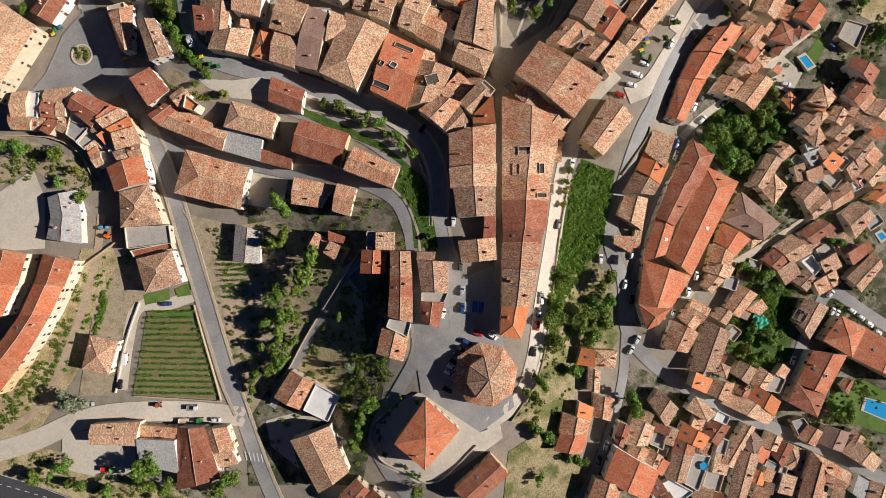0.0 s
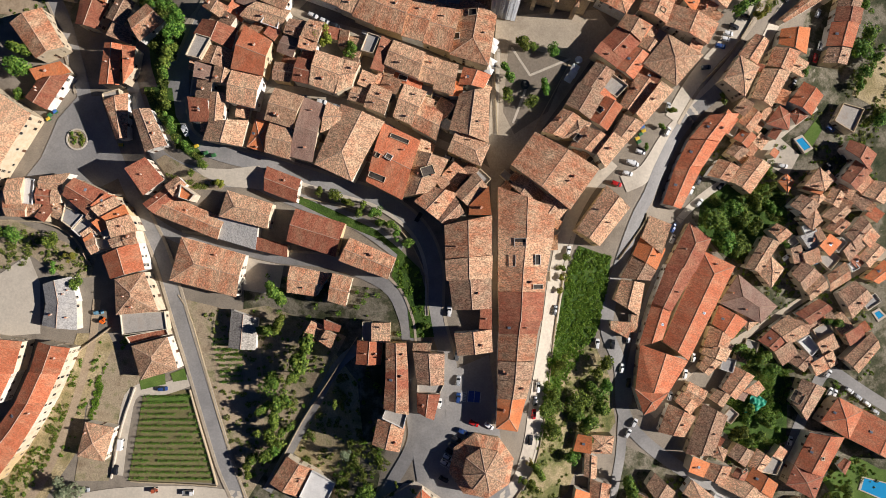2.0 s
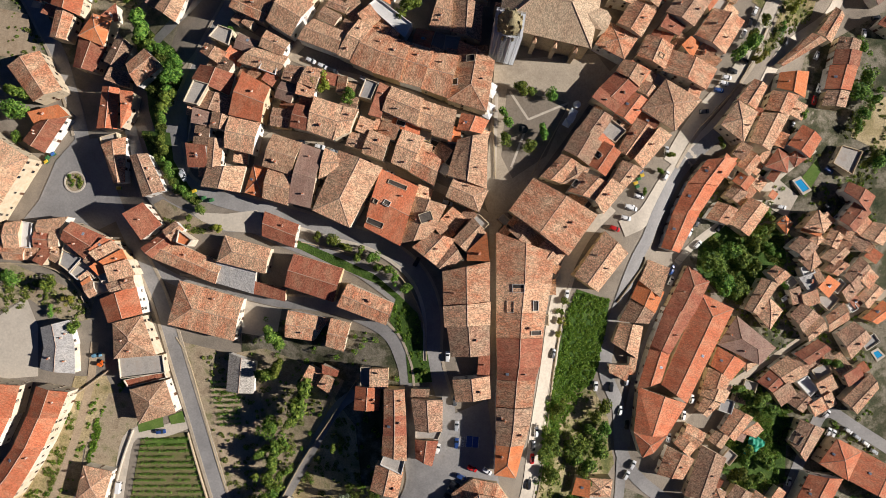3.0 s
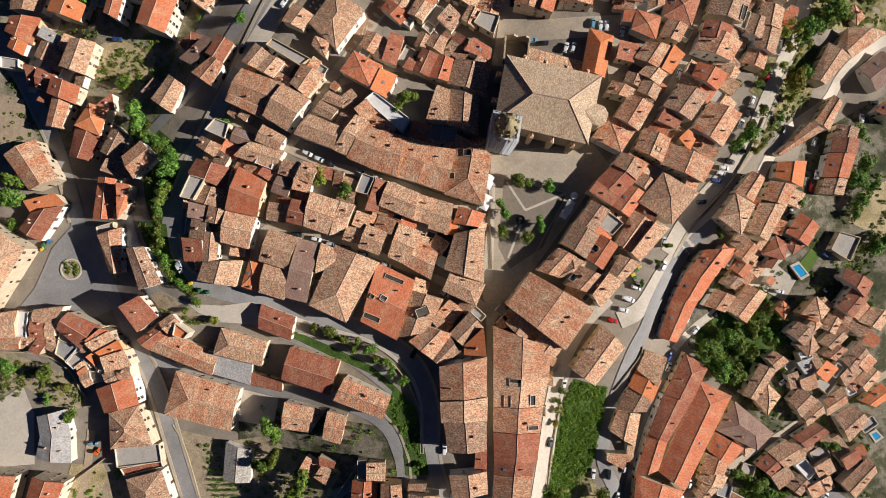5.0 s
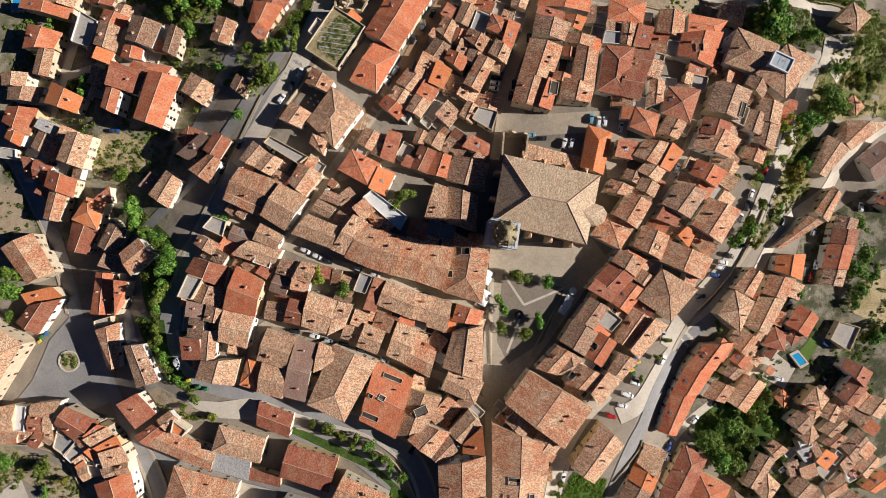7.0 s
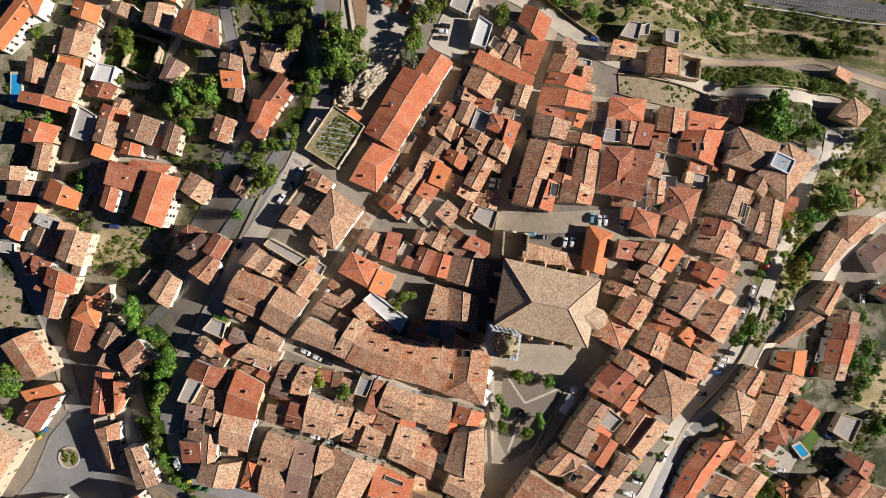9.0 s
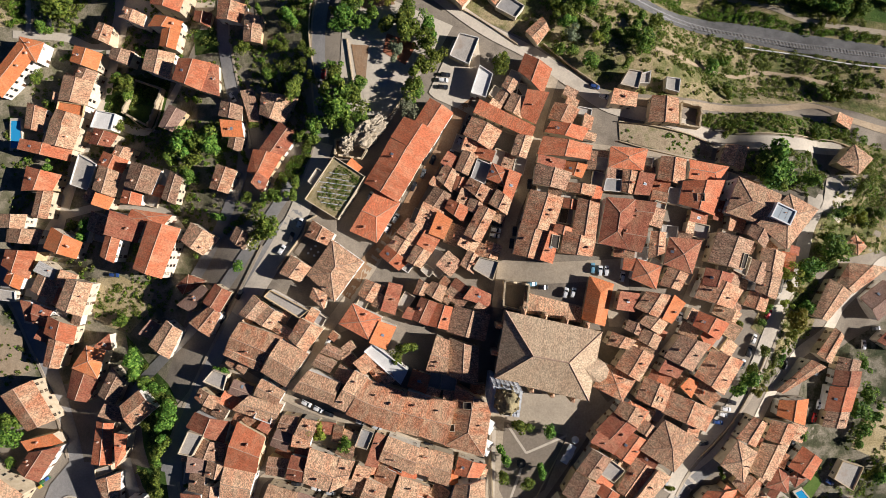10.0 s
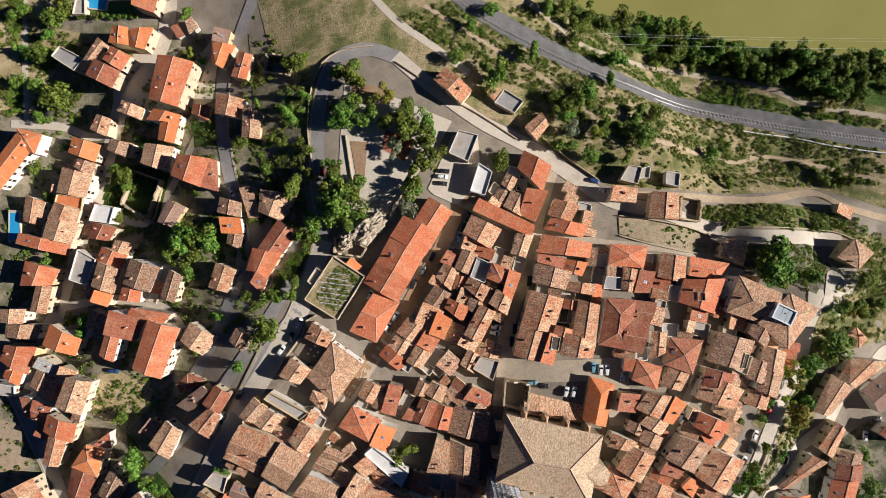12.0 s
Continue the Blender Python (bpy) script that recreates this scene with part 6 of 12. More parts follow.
house("s", 5.4, "r", -18.7, 182.5, -22.0, 171.7, -16.8, 169.9, -13.6, 181.3)
house("g", 4.5, "t", -26.0, 173.5, -22.8, 178.1, -19.1, 175.5, -21.4, 171.9)
house("g", 4.5, "m", -31.3, 178.0, -28.3, 183.8, -21.0, 181.0, -25.5, 174.2)
house("g", 5.4, "m", -9.1, 178.1, -6.8, 183.8, -2.7, 181.5, -5.0, 177.4)
house("g", 5.4, "t", -5.0, 178.9, -1.6, 182.8, 4.1, 180.5, 1.9, 174.8)
house("g", 5.4, "r", -10.0, 168.2, -6.1, 176.5, 0.1, 174.2, -3.8, 165.5)
house("g", 5.4, "e", -3.3, 165.5, 0.3, 174.0, 6.4, 172.4, 4.2, 163.7)
house("s", 5.4, "r", -13.6, 168.8, -11.3, 172.7, -8.8, 171.6, -10.2, 167.7)
house("g", 4.5, "k", -80.8, 144.1, -73.3, 141.2, -75.1, 135.9, -83.0, 138.9)
house("g", 5.4, "t", -69.3, 144.7, -60.2, 139.8, -63.1, 134.8, -72.2, 138.6)
house("g", 5.4, "t", -74.5, 138.0, -61.0, 134.4, -64.3, 127.4, -80.8, 132.6)
house("f", 5.4, "w", -72.2, 129.7, -69.9, 133.0, -65.0, 131.3, -65.9, 127.4)
house("g", 5.4, "r", -99.5, 125.8, -96.2, 131.3, -82.6, 127.5, -84.8, 119.5)
house("f", 6.8, "c", -101.5, 116.1, -97.7, 124.4, -92.1, 122.8, -96.5, 115.0)
house("g", 4.5, "b", -98.7, 115.0, -95.4, 121.4, -84.0, 118.4, -85.8, 111.7)
house("s", 4.5, "k", -99.3, 108.2, -98.6, 113.9, -92.0, 112.3, -92.7, 107.1)
house("g", 5.4, "t", -92.2, 106.4, -90.9, 112.3, -82.6, 110.1, -83.6, 104.9)
house("g", 5.4, "t", -93.5, 90.6, -92.9, 102.1, -87.2, 101.5, -88.3, 90.6)
house("s", 5.4, "r", -101.3, 99.6, -93.8, 98.7, -93.7, 90.6, -101.0, 90.6)
house("g", 5.4, "t", -95.6, 82.9, -93.4, 89.9, -78.0, 90.6, -80.4, 80.5)
house("g", 6.8, "e", -78.4, 127.8, -67.8, 121.8, -71.3, 108.3, -83.7, 111.0)
house("g", 6.8, "t", -83.9, 110.5, -71.9, 107.9, -74.8, 95.5, -85.8, 98.2)
house("g", 4.5, "k", -63.3, 124.8, -57.0, 123.0, -59.9, 116.2, -66.0, 118.5)
house("g", 5.4, "b", -60.7, 130.7, -54.4, 129.9, -56.8, 123.6, -62.9, 125.4)
house("g", 6.8, "t", -52.4, 129.7, -46.4, 128.4, -49.4, 121.3, -55.7, 123.5)
house("s", 5.4, "m", -56.1, 123.1, -56.8, 119.1, -50.5, 117.8, -49.9, 121.1)
house("g", 5.4, "b", -66.6, 113.9, -58.7, 112.8, -60.9, 106.1, -67.7, 107.2)
house("g", 6.8, "r", -57.0, 115.1, -50.3, 113.5, -52.5, 104.6, -59.2, 106.2)
house("g", 6.8, "t", -49.6, 117.8, -38.0, 114.0, -42.4, 101.1, -52.4, 104.6)
house("g", 6.8, "t", -37.8, 113.8, -32.4, 112.7, -35.7, 104.0, -41.9, 101.1)
house("g", 4.5, "b", -35.7, 104.3, -28.4, 103.5, -31.3, 97.8, -37.5, 99.4)
house("s", 5.4, "r", -23.7, 123.7, -28.1, 111.1, -23.7, 110.2, -19.7, 121.9)
house("f", 4.5, "g", -32.1, 118.5, -29.4, 125.3, -24.9, 123.7, -27.6, 117.4)
house("g", 6.8, "t", -19.0, 122.1, -6.7, 117.4, -9.5, 107.4, -22.7, 112.9)
house("g", 6.8, "t", -6.5, 117.2, -1.3, 115.7, -3.6, 105.8, -9.4, 107.3)
house("g", 6.8, "t", -1.1, 115.7, 6.6, 113.5, 4.3, 101.7, -3.4, 104.0)
house("g", 6.8, "t", -27.5, 105.1, -19.8, 101.8, -23.0, 93.3, -30.9, 96.2)
house("g", 6.8, "t", -14.9, 105.5, -6.2, 102.4, -12.1, 89.3, -19.3, 92.6)
house("g", 6.8, "m", -8.9, 97.8, 0.3, 93.7, -2.4, 83.6, -12.2, 89.0)
house("s", 4.5, "r", -5.9, 93.5, -3.6, 96.9, 1.4, 93.5, -1.3, 90.5)
house("g", 6.8, "t", -66.3, 103.2, -55.1, 99.8, -59.5, 87.5, -70.4, 90.8)
house("p", 5.4, "o", -78.2, 80.5, -74.9, 91.3, -69.0, 89.7, -71.2, 78.2)
house("g", 6.8, "t", -68.5, 89.6, -59.2, 87.2, -60.9, 75.3, -70.6, 78.2)
house("g", 6.8, "k", -54.9, 99.6, -47.0, 96.9, -51.8, 74.2, -60.6, 76.4)
house("g", 6.8, "t", -45.7, 97.6, -39.4, 95.0, -41.0, 88.7, -48.1, 86.0)
house("j", 7.8, "t", -50.4, 73.2, -40.1, 96.8, -23.1, 90.0, -35.9, 66.5)
house("g", 7.8, "e", -23.4, 89.7, -8.8, 82.8, -15.9, 59.4, -30.1, 66.7)
house("g", 5.4, "b", 4.2, 162.9, 7.6, 173.0, 21.6, 169.1, 19.2, 159.1)
house("s", 4.5, "r", 14.5, 180.9, 11.0, 176.2, 21.4, 172.7, 22.0, 177.4)
house("j", 7.8, "m", 3.2, 117.9, 7.8, 141.5, 21.8, 133.4, 18.5, 113.3)
house("g", 6.8, "e", 7.0, 106.2, 8.8, 112.6, 19.5, 109.6, 16.8, 104.7)
house("s", 5.4, "o", 3.2, 101.6, 4.3, 108.0, 8.4, 106.2, 8.0, 101.6)
house("g", 7.8, "t", 3.2, 87.7, 7.3, 101.7, 19.0, 104.0, 18.6, 82.5)
house("j", 7.8, "t", 15.7, 73.0, 2.6, 79.0, 6.2, 87.2, 19.3, 81.4)
house("g", 6.8, "m", 71.4, 130.2, 74.4, 134.8, 83.9, 130.3, 80.5, 124.1)
house("g", 6.8, "r", 64.2, 122.9, 70.9, 129.6, 80.7, 123.9, 73.8, 116.5)
house("s", 6.8, "r", 64.1, 122.7, 61.2, 119.1, 70.8, 113.6, 73.5, 116.8)
house("g", 6.8, "e", 70.9, 113.6, 77.3, 122.3, 84.6, 118.3, 77.7, 109.1)
house("g", 5.4, "t", 80.8, 122.8, 83.4, 127.0, 89.1, 122.8, 86.4, 118.9)
house("g", 6.8, "b", 56.1, 106.8, 62.4, 115.2, 69.8, 111.3, 63.9, 103.0)
house("f", 5.4, "c", 65.7, 105.2, 69.6, 110.7, 75.4, 106.3, 71.2, 101.7)
house("s", 5.4, "e", 63.8, 102.3, 65.9, 104.7, 70.8, 100.5, 68.4, 98.3)
house("g", 6.8, "b", 50.2, 98.2, 55.4, 106.6, 65.0, 101.1, 59.9, 92.2)
house("g", 6.8, "e", 60.1, 92.2, 66.3, 101.4, 72.9, 97.2, 66.8, 87.8)
house("g", 5.4, "m", 72.6, 98.3, 80.0, 111.4, 87.9, 106.4, 78.0, 94.9)
house("s", 6.8, "t", 78.4, 94.5, 88.4, 107.1, 93.5, 104.2, 82.0, 91.1)
house("g", 6.8, "m", 40.7, 87.2, 49.3, 96.1, 56.0, 92.5, 48.8, 84.7)
house("p", 6.8, "t", 49.1, 84.5, 54.7, 92.7, 60.1, 90.4, 57.0, 84.8)
house("g", 6.8, "m", 51.9, 81.4, 57.6, 89.1, 69.0, 83.7, 62.3, 77.9)
house("s", 6.8, "t", 68.6, 86.1, 62.1, 77.5, 65.7, 72.5, 74.0, 82.5)
house("g", 6.8, "t", 69.3, 86.4, 73.4, 93.5, 81.3, 90.1, 74.7, 83.1)
house("g", 5.4, "m", 79.0, 172.3, 83.6, 178.6, 93.9, 176.8, 88.7, 168.2)
house("s", 5.4, "o", 94.5, 177.0, 89.6, 167.9, 93.6, 166.1, 99.0, 173.8)
house("s", 4.5, "r", 73.1, 178.7, 71.5, 171.9, 78.7, 170.8, 81.0, 177.6)
house("g", 4.5, "b", 75.5, 163.7, 76.8, 167.1, 83.5, 164.9, 81.7, 160.8)
house("g", 5.4, "t", 80.9, 166.3, 84.3, 169.7, 92.2, 166.3, 88.8, 161.7)
house("g", 5.4, "t", 80.5, 159.5, 82.8, 163.8, 89.6, 160.2, 87.4, 155.7)
house("g", 6.8, "m", 67.5, 158.0, 69.8, 162.6, 78.7, 159.2, 76.0, 156.2)
house("g", 6.8, "m", 71.1, 148.8, 76.8, 157.6, 86.2, 153.3, 80.4, 143.2)
house("p", 6.8, "m", 62.7, 140.8, 68.8, 149.4, 79.7, 143.6, 74.1, 134.9)
house("g", 6.8, "m", 79.5, 136.2, 83.5, 144.4, 93.7, 140.0, 90.3, 130.9)
house("p", 6.8, "e", 72.5, 129.1, 77.6, 134.6, 85.1, 130.3, 81.6, 125.5)
house("g", 6.8, "m", 103.4, 176.2, 107.6, 185.8, 122.3, 178.8, 118.1, 171.7)
house("g", 5.4, "m", 125.2, 172.7, 127.8, 178.1, 135.4, 175.9, 133.5, 169.9)
house("g", 6.8, "e", 102.0, 165.2, 104.5, 170.5, 115.9, 165.7, 111.9, 159.6)
house("s", 4.5, "e", 105.5, 161.0, 107.8, 163.1, 112.6, 159.7, 108.9, 154.7)
house("g", 6.8, "b", 90.2, 152.9, 96.7, 161.2, 108.1, 157.6, 101.1, 147.3)
house("g", 6.8, "m", 103.2, 144.8, 110.5, 155.3, 122.5, 150.3, 114.7, 137.3)
house("s", 5.4, "r", 88.0, 147.1, 90.7, 151.7, 98.3, 147.6, 95.8, 144.2)
house("s", 5.4, "o", 101.0, 143.9, 97.6, 140.5, 102.1, 136.0, 104.9, 141.7)
house("g", 6.8, "m", 90.1, 130.3, 92.8, 138.7, 111.4, 130.8, 107.2, 122.8)
house("p", 6.8, "t", 81.8, 115.0, 91.6, 126.9, 105.5, 118.5, 94.9, 106.2)
house("g", 5.4, "t", 156.7, 167.6, 164.1, 182.6, 173.0, 176.9, 162.8, 165.5)
house("g", 6.8, "m", 167.7, 181.4, 172.7, 189.3, 189.0, 187.4, 174.2, 176.9)
house("g", 5.4, "k", 182.1, 174.3, 191.8, 181.8, 201.5, 174.4, 189.3, 164.7)
house("g", 5.4, "m", 161.0, 150.9, 168.7, 161.6, 172.1, 158.4, 166.5, 146.9)
house("g", 5.4, "m", 141.3, 136.5, 156.0, 149.0, 161.6, 146.2, 143.7, 135.4)
house("g", 5.4, "b", 169.2, 144.2, 170.9, 149.5, 180.0, 147.6, 178.7, 143.6)
house("g", 5.4, "r", 167.9, 138.0, 169.1, 143.8, 180.0, 143.1, 178.7, 137.0)
house("f", 3.6, "w", 168.0, 132.9, 169.3, 137.2, 179.0, 136.5, 177.7, 132.3)
house("g", 5.4, "r", 188.7, 155.9, 193.0, 160.1, 198.4, 158.5, 195.9, 151.1)
house("g", 5.4, "o", 141.4, 126.4, 142.5, 132.3, 154.3, 132.8, 152.6, 122.3)
house("g", 6.8, "m", 121.2, 119.1, 128.1, 127.5, 133.1, 124.8, 128.5, 115.6)
house("p", 6.8, "t", 114.0, 108.8, 120.9, 118.3, 128.4, 113.7, 122.7, 101.9)
house("g", 6.8, "t", 129.3, 103.5, 134.3, 115.2, 145.3, 114.1, 137.4, 99.7)
house("g", 6.8, "m", 135.8, 116.9, 138.6, 124.4, 149.3, 122.3, 145.2, 114.3)
house("g", 5.4, "e", 148.8, 103.3, 154.9, 111.5, 162.7, 105.8, 157.8, 97.8)
house("p", 5.4, "r", 139.9, 94.1, 145.3, 101.8, 149.7, 98.9, 149.1, 91.6)
house("p", 5.4, "r", 149.6, 98.4, 153.2, 101.3, 157.3, 97.7, 152.4, 94.0)
house("g", 5.4, "m", 126.2, 94.2, 131.5, 100.6, 136.2, 96.6, 131.4, 89.9)
house("g", 5.4, "e", 126.0, 87.9, 129.9, 92.2, 135.2, 88.6, 131.6, 83.9)
house("g", 5.4, "b", 123.1, 81.7, 127.4, 87.0, 132.9, 82.9, 128.5, 78.8)
house("g", 5.4, "m", 114.9, 72.0, 119.8, 78.9, 128.3, 75.5, 123.9, 69.2)
house("s", 6.8, "e", 119.2, 98.0, 115.4, 91.0, 119.6, 88.3, 123.7, 94.4)
house("f", 3.6, "c", 171.1, 96.3, 174.9, 103.7, 183.5, 101.2, 179.0, 91.4)
house("g", 6.8, "r", 176.0, 84.1, 177.9, 87.8, 189.1, 81.7, 185.7, 75.5)
house("g", 5.4, "e", 164.3, 127.2, 166.7, 137.0, 178.1, 136.6, 175.1, 126.7)
house("g", 5.4, "b", 163.4, 120.2, 165.5, 126.4, 175.0, 126.0, 173.1, 119.5)
house("s", 7, "e", -130.5, 343.7, -130.0, 349.1, -120.1, 349.0, -122.1, 341.0)
house("f", 3.6, "c", -161.2, 343.4, -159.9, 349.7, -156.1, 349.7, -156.1, 343.4)
house("g", 7, "o", -141.8, 328.2, -140.0, 335.0, -133.8, 334.4, -133.1, 326.9)
house("g", 7, "o", -132.4, 326.0, -132.4, 333.4, -122.5, 334.0, -126.2, 325.0)
house("s", 2.7, "r", -116.0, 335.8, -113.5, 337.0, -111.0, 332.7, -113.5, 331.5)
house("s", 3.6, "b", -109.1, 337.7, -106.6, 339.4, -104.1, 335.6, -107.9, 333.1)
house("g", 5.4, "o", -96.8, 318.8, -96.2, 327.4, -86.4, 325.6, -91.9, 316.3)
house("s", 5.4, "k", -95.8, 327.7, -94.8, 333.6, -88.4, 332.3, -89.9, 326.7)
house("f", 7, "g", -169.4, 323.9, -166.1, 328.1, -155.6, 322.5, -159.7, 317.5)
house("g", 7, "t", -153.8, 321.0, -147.5, 330.6, -142.9, 327.0, -148.8, 320.6)
house("g", 8.4, "r", -151.2, 313.9, -147.7, 320.6, -136.7, 315.0, -140.1, 308.2)
house("g", 8.4, "e", -143.6, 320.5, -140.2, 325.9, -131.8, 321.4, -135.7, 315.5)
house("g", 10.3, "e", -122.1, 302.3, -118.1, 320.7, -103.1, 317.6, -110.0, 298.7)
house("g", 7, "t", -138.3, 298.5, -136.1, 302.7, -126.7, 298.9, -127.9, 294.3)
house("g", 7, "o", -125.1, 294.1, -122.1, 298.7, -110.3, 295.7, -112.3, 292.5)
house("g", 7, "o", -120.2, 285.5, -119.2, 292.4, -111.1, 293.3, -113.6, 283.9)
house("g", 7, "m", -153.2, 291.7, -150.2, 298.0, -144.2, 295.7, -146.2, 288.5)
house("g", 5.4, "m", -93.6, 295.6, -92.8, 303.9, -81.2, 301.0, -83.7, 293.6)
house("g", 3.6, "r", -106.0, 297.2, -105.2, 300.9, -98.1, 299.6, -99.1, 294.1)
house("g", 5.4, "e", -86.9, 311.6, -83.4, 321.8, -78.1, 320.5, -80.8, 310.3)
house("g", 4.5, "t", -81.5, 284.9, -80.9, 297.3, -73.3, 294.9, -74.5, 284.1)
house("g", 7, "o", -199.5, 274.1, -186.3, 291.2, -181.2, 282.2, -194.4, 265.3)
house("p", 7, "o", -186.0, 284.7, -186.5, 292.2, -175.7, 289.5, -179.0, 281.0)
house("g", 7, "o", -164.5, 281.8, -162.5, 288.5, -150.2, 284.6, -152.7, 277.5)
house("g", 7, "b", -161.7, 275.2, -160.1, 278.5, -151.9, 276.3, -154.0, 271.3)
house("g", 8.4, "t", -167.4, 263.5, -164.9, 274.2, -151.9, 270.8, -154.9, 260.9)
house("f", 6.1, "o", -168.0, 259.1, -167.2, 262.3, -156.0, 260.5, -156.8, 255.9)
house("g", 7, "m", -170.2, 252.3, -167.2, 258.6, -156.2, 255.2, -158.0, 249.6)
house("g", 8.4, "t", -170.7, 243.4, -168.3, 251.7, -155.2, 249.2, -158.4, 240.4)
house("g", 6.1, "e", -182.9, 241.0, -181.7, 245.2, -159.1, 240.4, -160.3, 235.5)
house("g", 6.1, "m", -182.5, 251.1, -181.2, 261.9, -173.0, 259.0, -175.0, 249.1)
house("g", 7, "b", -145.8, 282.4, -144.6, 286.6, -134.6, 284.7, -137.0, 279.0)
house("g", 8.4, "t", -128.0, 275.5, -126.1, 283.7, -113.8, 281.9, -116.2, 271.2)
house("g", 7, "e", -111.9, 269.0, -109.2, 277.7, -96.0, 275.7, -100.1, 264.2)
house("s", 3.6, "r", -95.9, 275.7, -100.1, 264.3, -92.9, 262.3, -93.3, 275.2)
house("g", 6.1, "k", -119.0, 249.6, -114.7, 258.6, -107.6, 255.3, -113.0, 247.2)
house("f", 7, "w", -151.6, 250.7, -149.0, 257.6, -141.1, 256.1, -143.0, 249.4)
house("g", 7, "r", -151.6, 243.2, -149.3, 249.7, -139.5, 246.8, -142.7, 241.7)
house("g", 6.1, "t", -141.2, 237.0, -138.7, 241.8, -131.5, 240.1, -133.8, 235.2)
house("g", 7, "e", -145.8, 233.4, -143.4, 238.7, -132.9, 234.9, -135.8, 229.1)
house("g", 5.4, "b", -91.8, 253.1, -90.6, 259.1, -81.8, 256.6, -82.3, 250.9)
house("s", 5.4, "o", -90.5, 250.7, -81.9, 250.1, -81.4, 244.0, -90.0, 244.3)
house("g", 3.6, "b", -88.1, 240.0, -87.3, 243.8, -81.4, 243.3, -82.6, 237.6)
house("s", 4.5, "b", -81.7, 262.7, -76.5, 263.3, -74.6, 250.6, -78.9, 250.7)
house("g", 5.4, "t", -73.7, 253.0, -72.9, 262.2, -58.0, 259.2, -64.2, 249.1)
house("g", 5.4, "r", -73.8, 236.9, -65.1, 249.0, -57.4, 244.0, -63.3, 235.4)
house("g", 5.4, "e", -77.6, 228.6, -75.2, 237.4, -63.6, 235.0, -69.9, 224.1)
house("s", 4.5, "r", -72.8, 227.7, -75.1, 223.6, -71.2, 219.4, -68.9, 224.6)
house("g", 5, "e", -8.5, 247.8, -2.2, 257.4, 7.0, 251.5, 1.8, 243.5)
house("g", 5, "e", -18.0, 241.9, -12.8, 249.9, 1.8, 243.1, -4.2, 233.9)
house("g", 5, "e", -23.5, 231.8, -18.4, 241.0, -4.7, 233.7, -10.3, 224.1)
house("g", 5, "e", -28.8, 223.2, -23.7, 231.4, -10.5, 223.7, -15.6, 215.3)
house("j", 4.3, "e", -24.2, 198.9, -34.7, 203.6, -24.5, 219.5, -14.7, 215.0)
house("f", 4, "v", -52.9, 216.5, -41.3, 233.6, -29.0, 225.5, -39.9, 208.4)
house("f", 3.6, "c", -51.9, 223.8, -48.4, 229.1, -45.5, 227.2, -49.0, 221.7)
house("g", 5.4, "m", -52.0, 201.6, -49.1, 207.4, -40.8, 202.1, -43.1, 197.7)
house("h", 5.8, "t", -41.2, 199.5, -51.0, 185.9, -40.5, 175.5, -29.4, 190.9)
house("g", 5.4, "t", -62.0, 186.8, -57.5, 193.5, -49.7, 188.9, -54.2, 183.4)
house("g", 4.5, "b", -82.6, 200.5, -80.1, 205.2, -74.6, 202.2, -77.4, 196.2)
house("s", 2.7, "o", -36.8, 230.1, -34.2, 233.1, -30.3, 229.6, -32.6, 227.7)
house("g", 7, "e", -180.5, 222.7, -178.3, 232.9, -163.5, 229.1, -167.3, 222.6)
house("g", 7, "m", -176.1, 211.6, -173.6, 222.1, -166.9, 221.8, -169.4, 210.3)
house("f", 7, "k", -157.7, 225.0, -154.0, 237.6, -146.6, 233.4, -150.3, 222.5)
house("g", 8.4, "t", -146.0, 222.4, -143.2, 232.4, -133.8, 228.9, -136.7, 218.9)
house("s", 7, "o", -143.4, 220.4, -145.2, 215.9, -139.2, 213.7, -136.8, 218.2)
house("g", 6.1, "b", -152.0, 218.9, -149.5, 223.0, -145.6, 220.8, -147.3, 215.7)
house("g", 7, "b", -147.3, 205.4, -145.3, 212.6, -138.3, 209.6, -140.7, 202.5)
house("g", 8.4, "b", -130.8, 223.4, -127.7, 233.5, -115.7, 229.6, -120.0, 219.7)
house("g", 6.1, "e", -133.6, 216.6, -132.1, 221.8, -124.5, 219.6, -125.2, 215.3)
house("g", 7, "b", -114.1, 217.9, -110.5, 228.8, -105.8, 226.1, -108.7, 215.4)
house("g", 5.4, "m", -93.4, 221.8, -90.4, 231.5, -82.4, 228.6, -86.0, 219.6)
house("s", 8.4, "r", -133.9, 212.3, -136.3, 202.9, -124.5, 199.4, -121.0, 208.0)
house("g", 8.4, "e", -139.2, 194.1, -136.8, 202.5, -131.4, 200.5, -133.8, 191.3)
house("g", 9.4, "e", -124.2, 188.8, -118.0, 208.2, -105.1, 204.8, -112.7, 184.7)
house("h", 8.4, "e", -128.1, 209.4, -126.1, 213.1, -109.8, 210.6, -113.7, 206.0)
house("g", 8.4, "o", -167.1, 197.6, -163.9, 206.0, -150.9, 199.6, -153.4, 192.9)
house("g", 7, "t", -187.6, 200.5, -187.1, 205.5, -171.6, 205.3, -174.1, 199.2)
house("g", 7, "t", -190.1, 206.7, -190.1, 212.1, -179.0, 212.0, -180.2, 206.1)
house("g", 8.4, "e", -188.6, 190.4, -186.7, 196.7, -173.3, 195.8, -176.9, 184.4)
house("g", 5.4, "t", -104.4, 200.1, -100.5, 207.2, -89.5, 201.1, -95.6, 194.2)
house("f", 3.6, "c", 6.1, 276.3, 10.1, 285.2, 17.8, 283.2, 13.7, 272.7)
house("g", 6.8, "e", 34.3, 269.3, 37.0, 276.3, 47.8, 269.9, 44.2, 259.9)
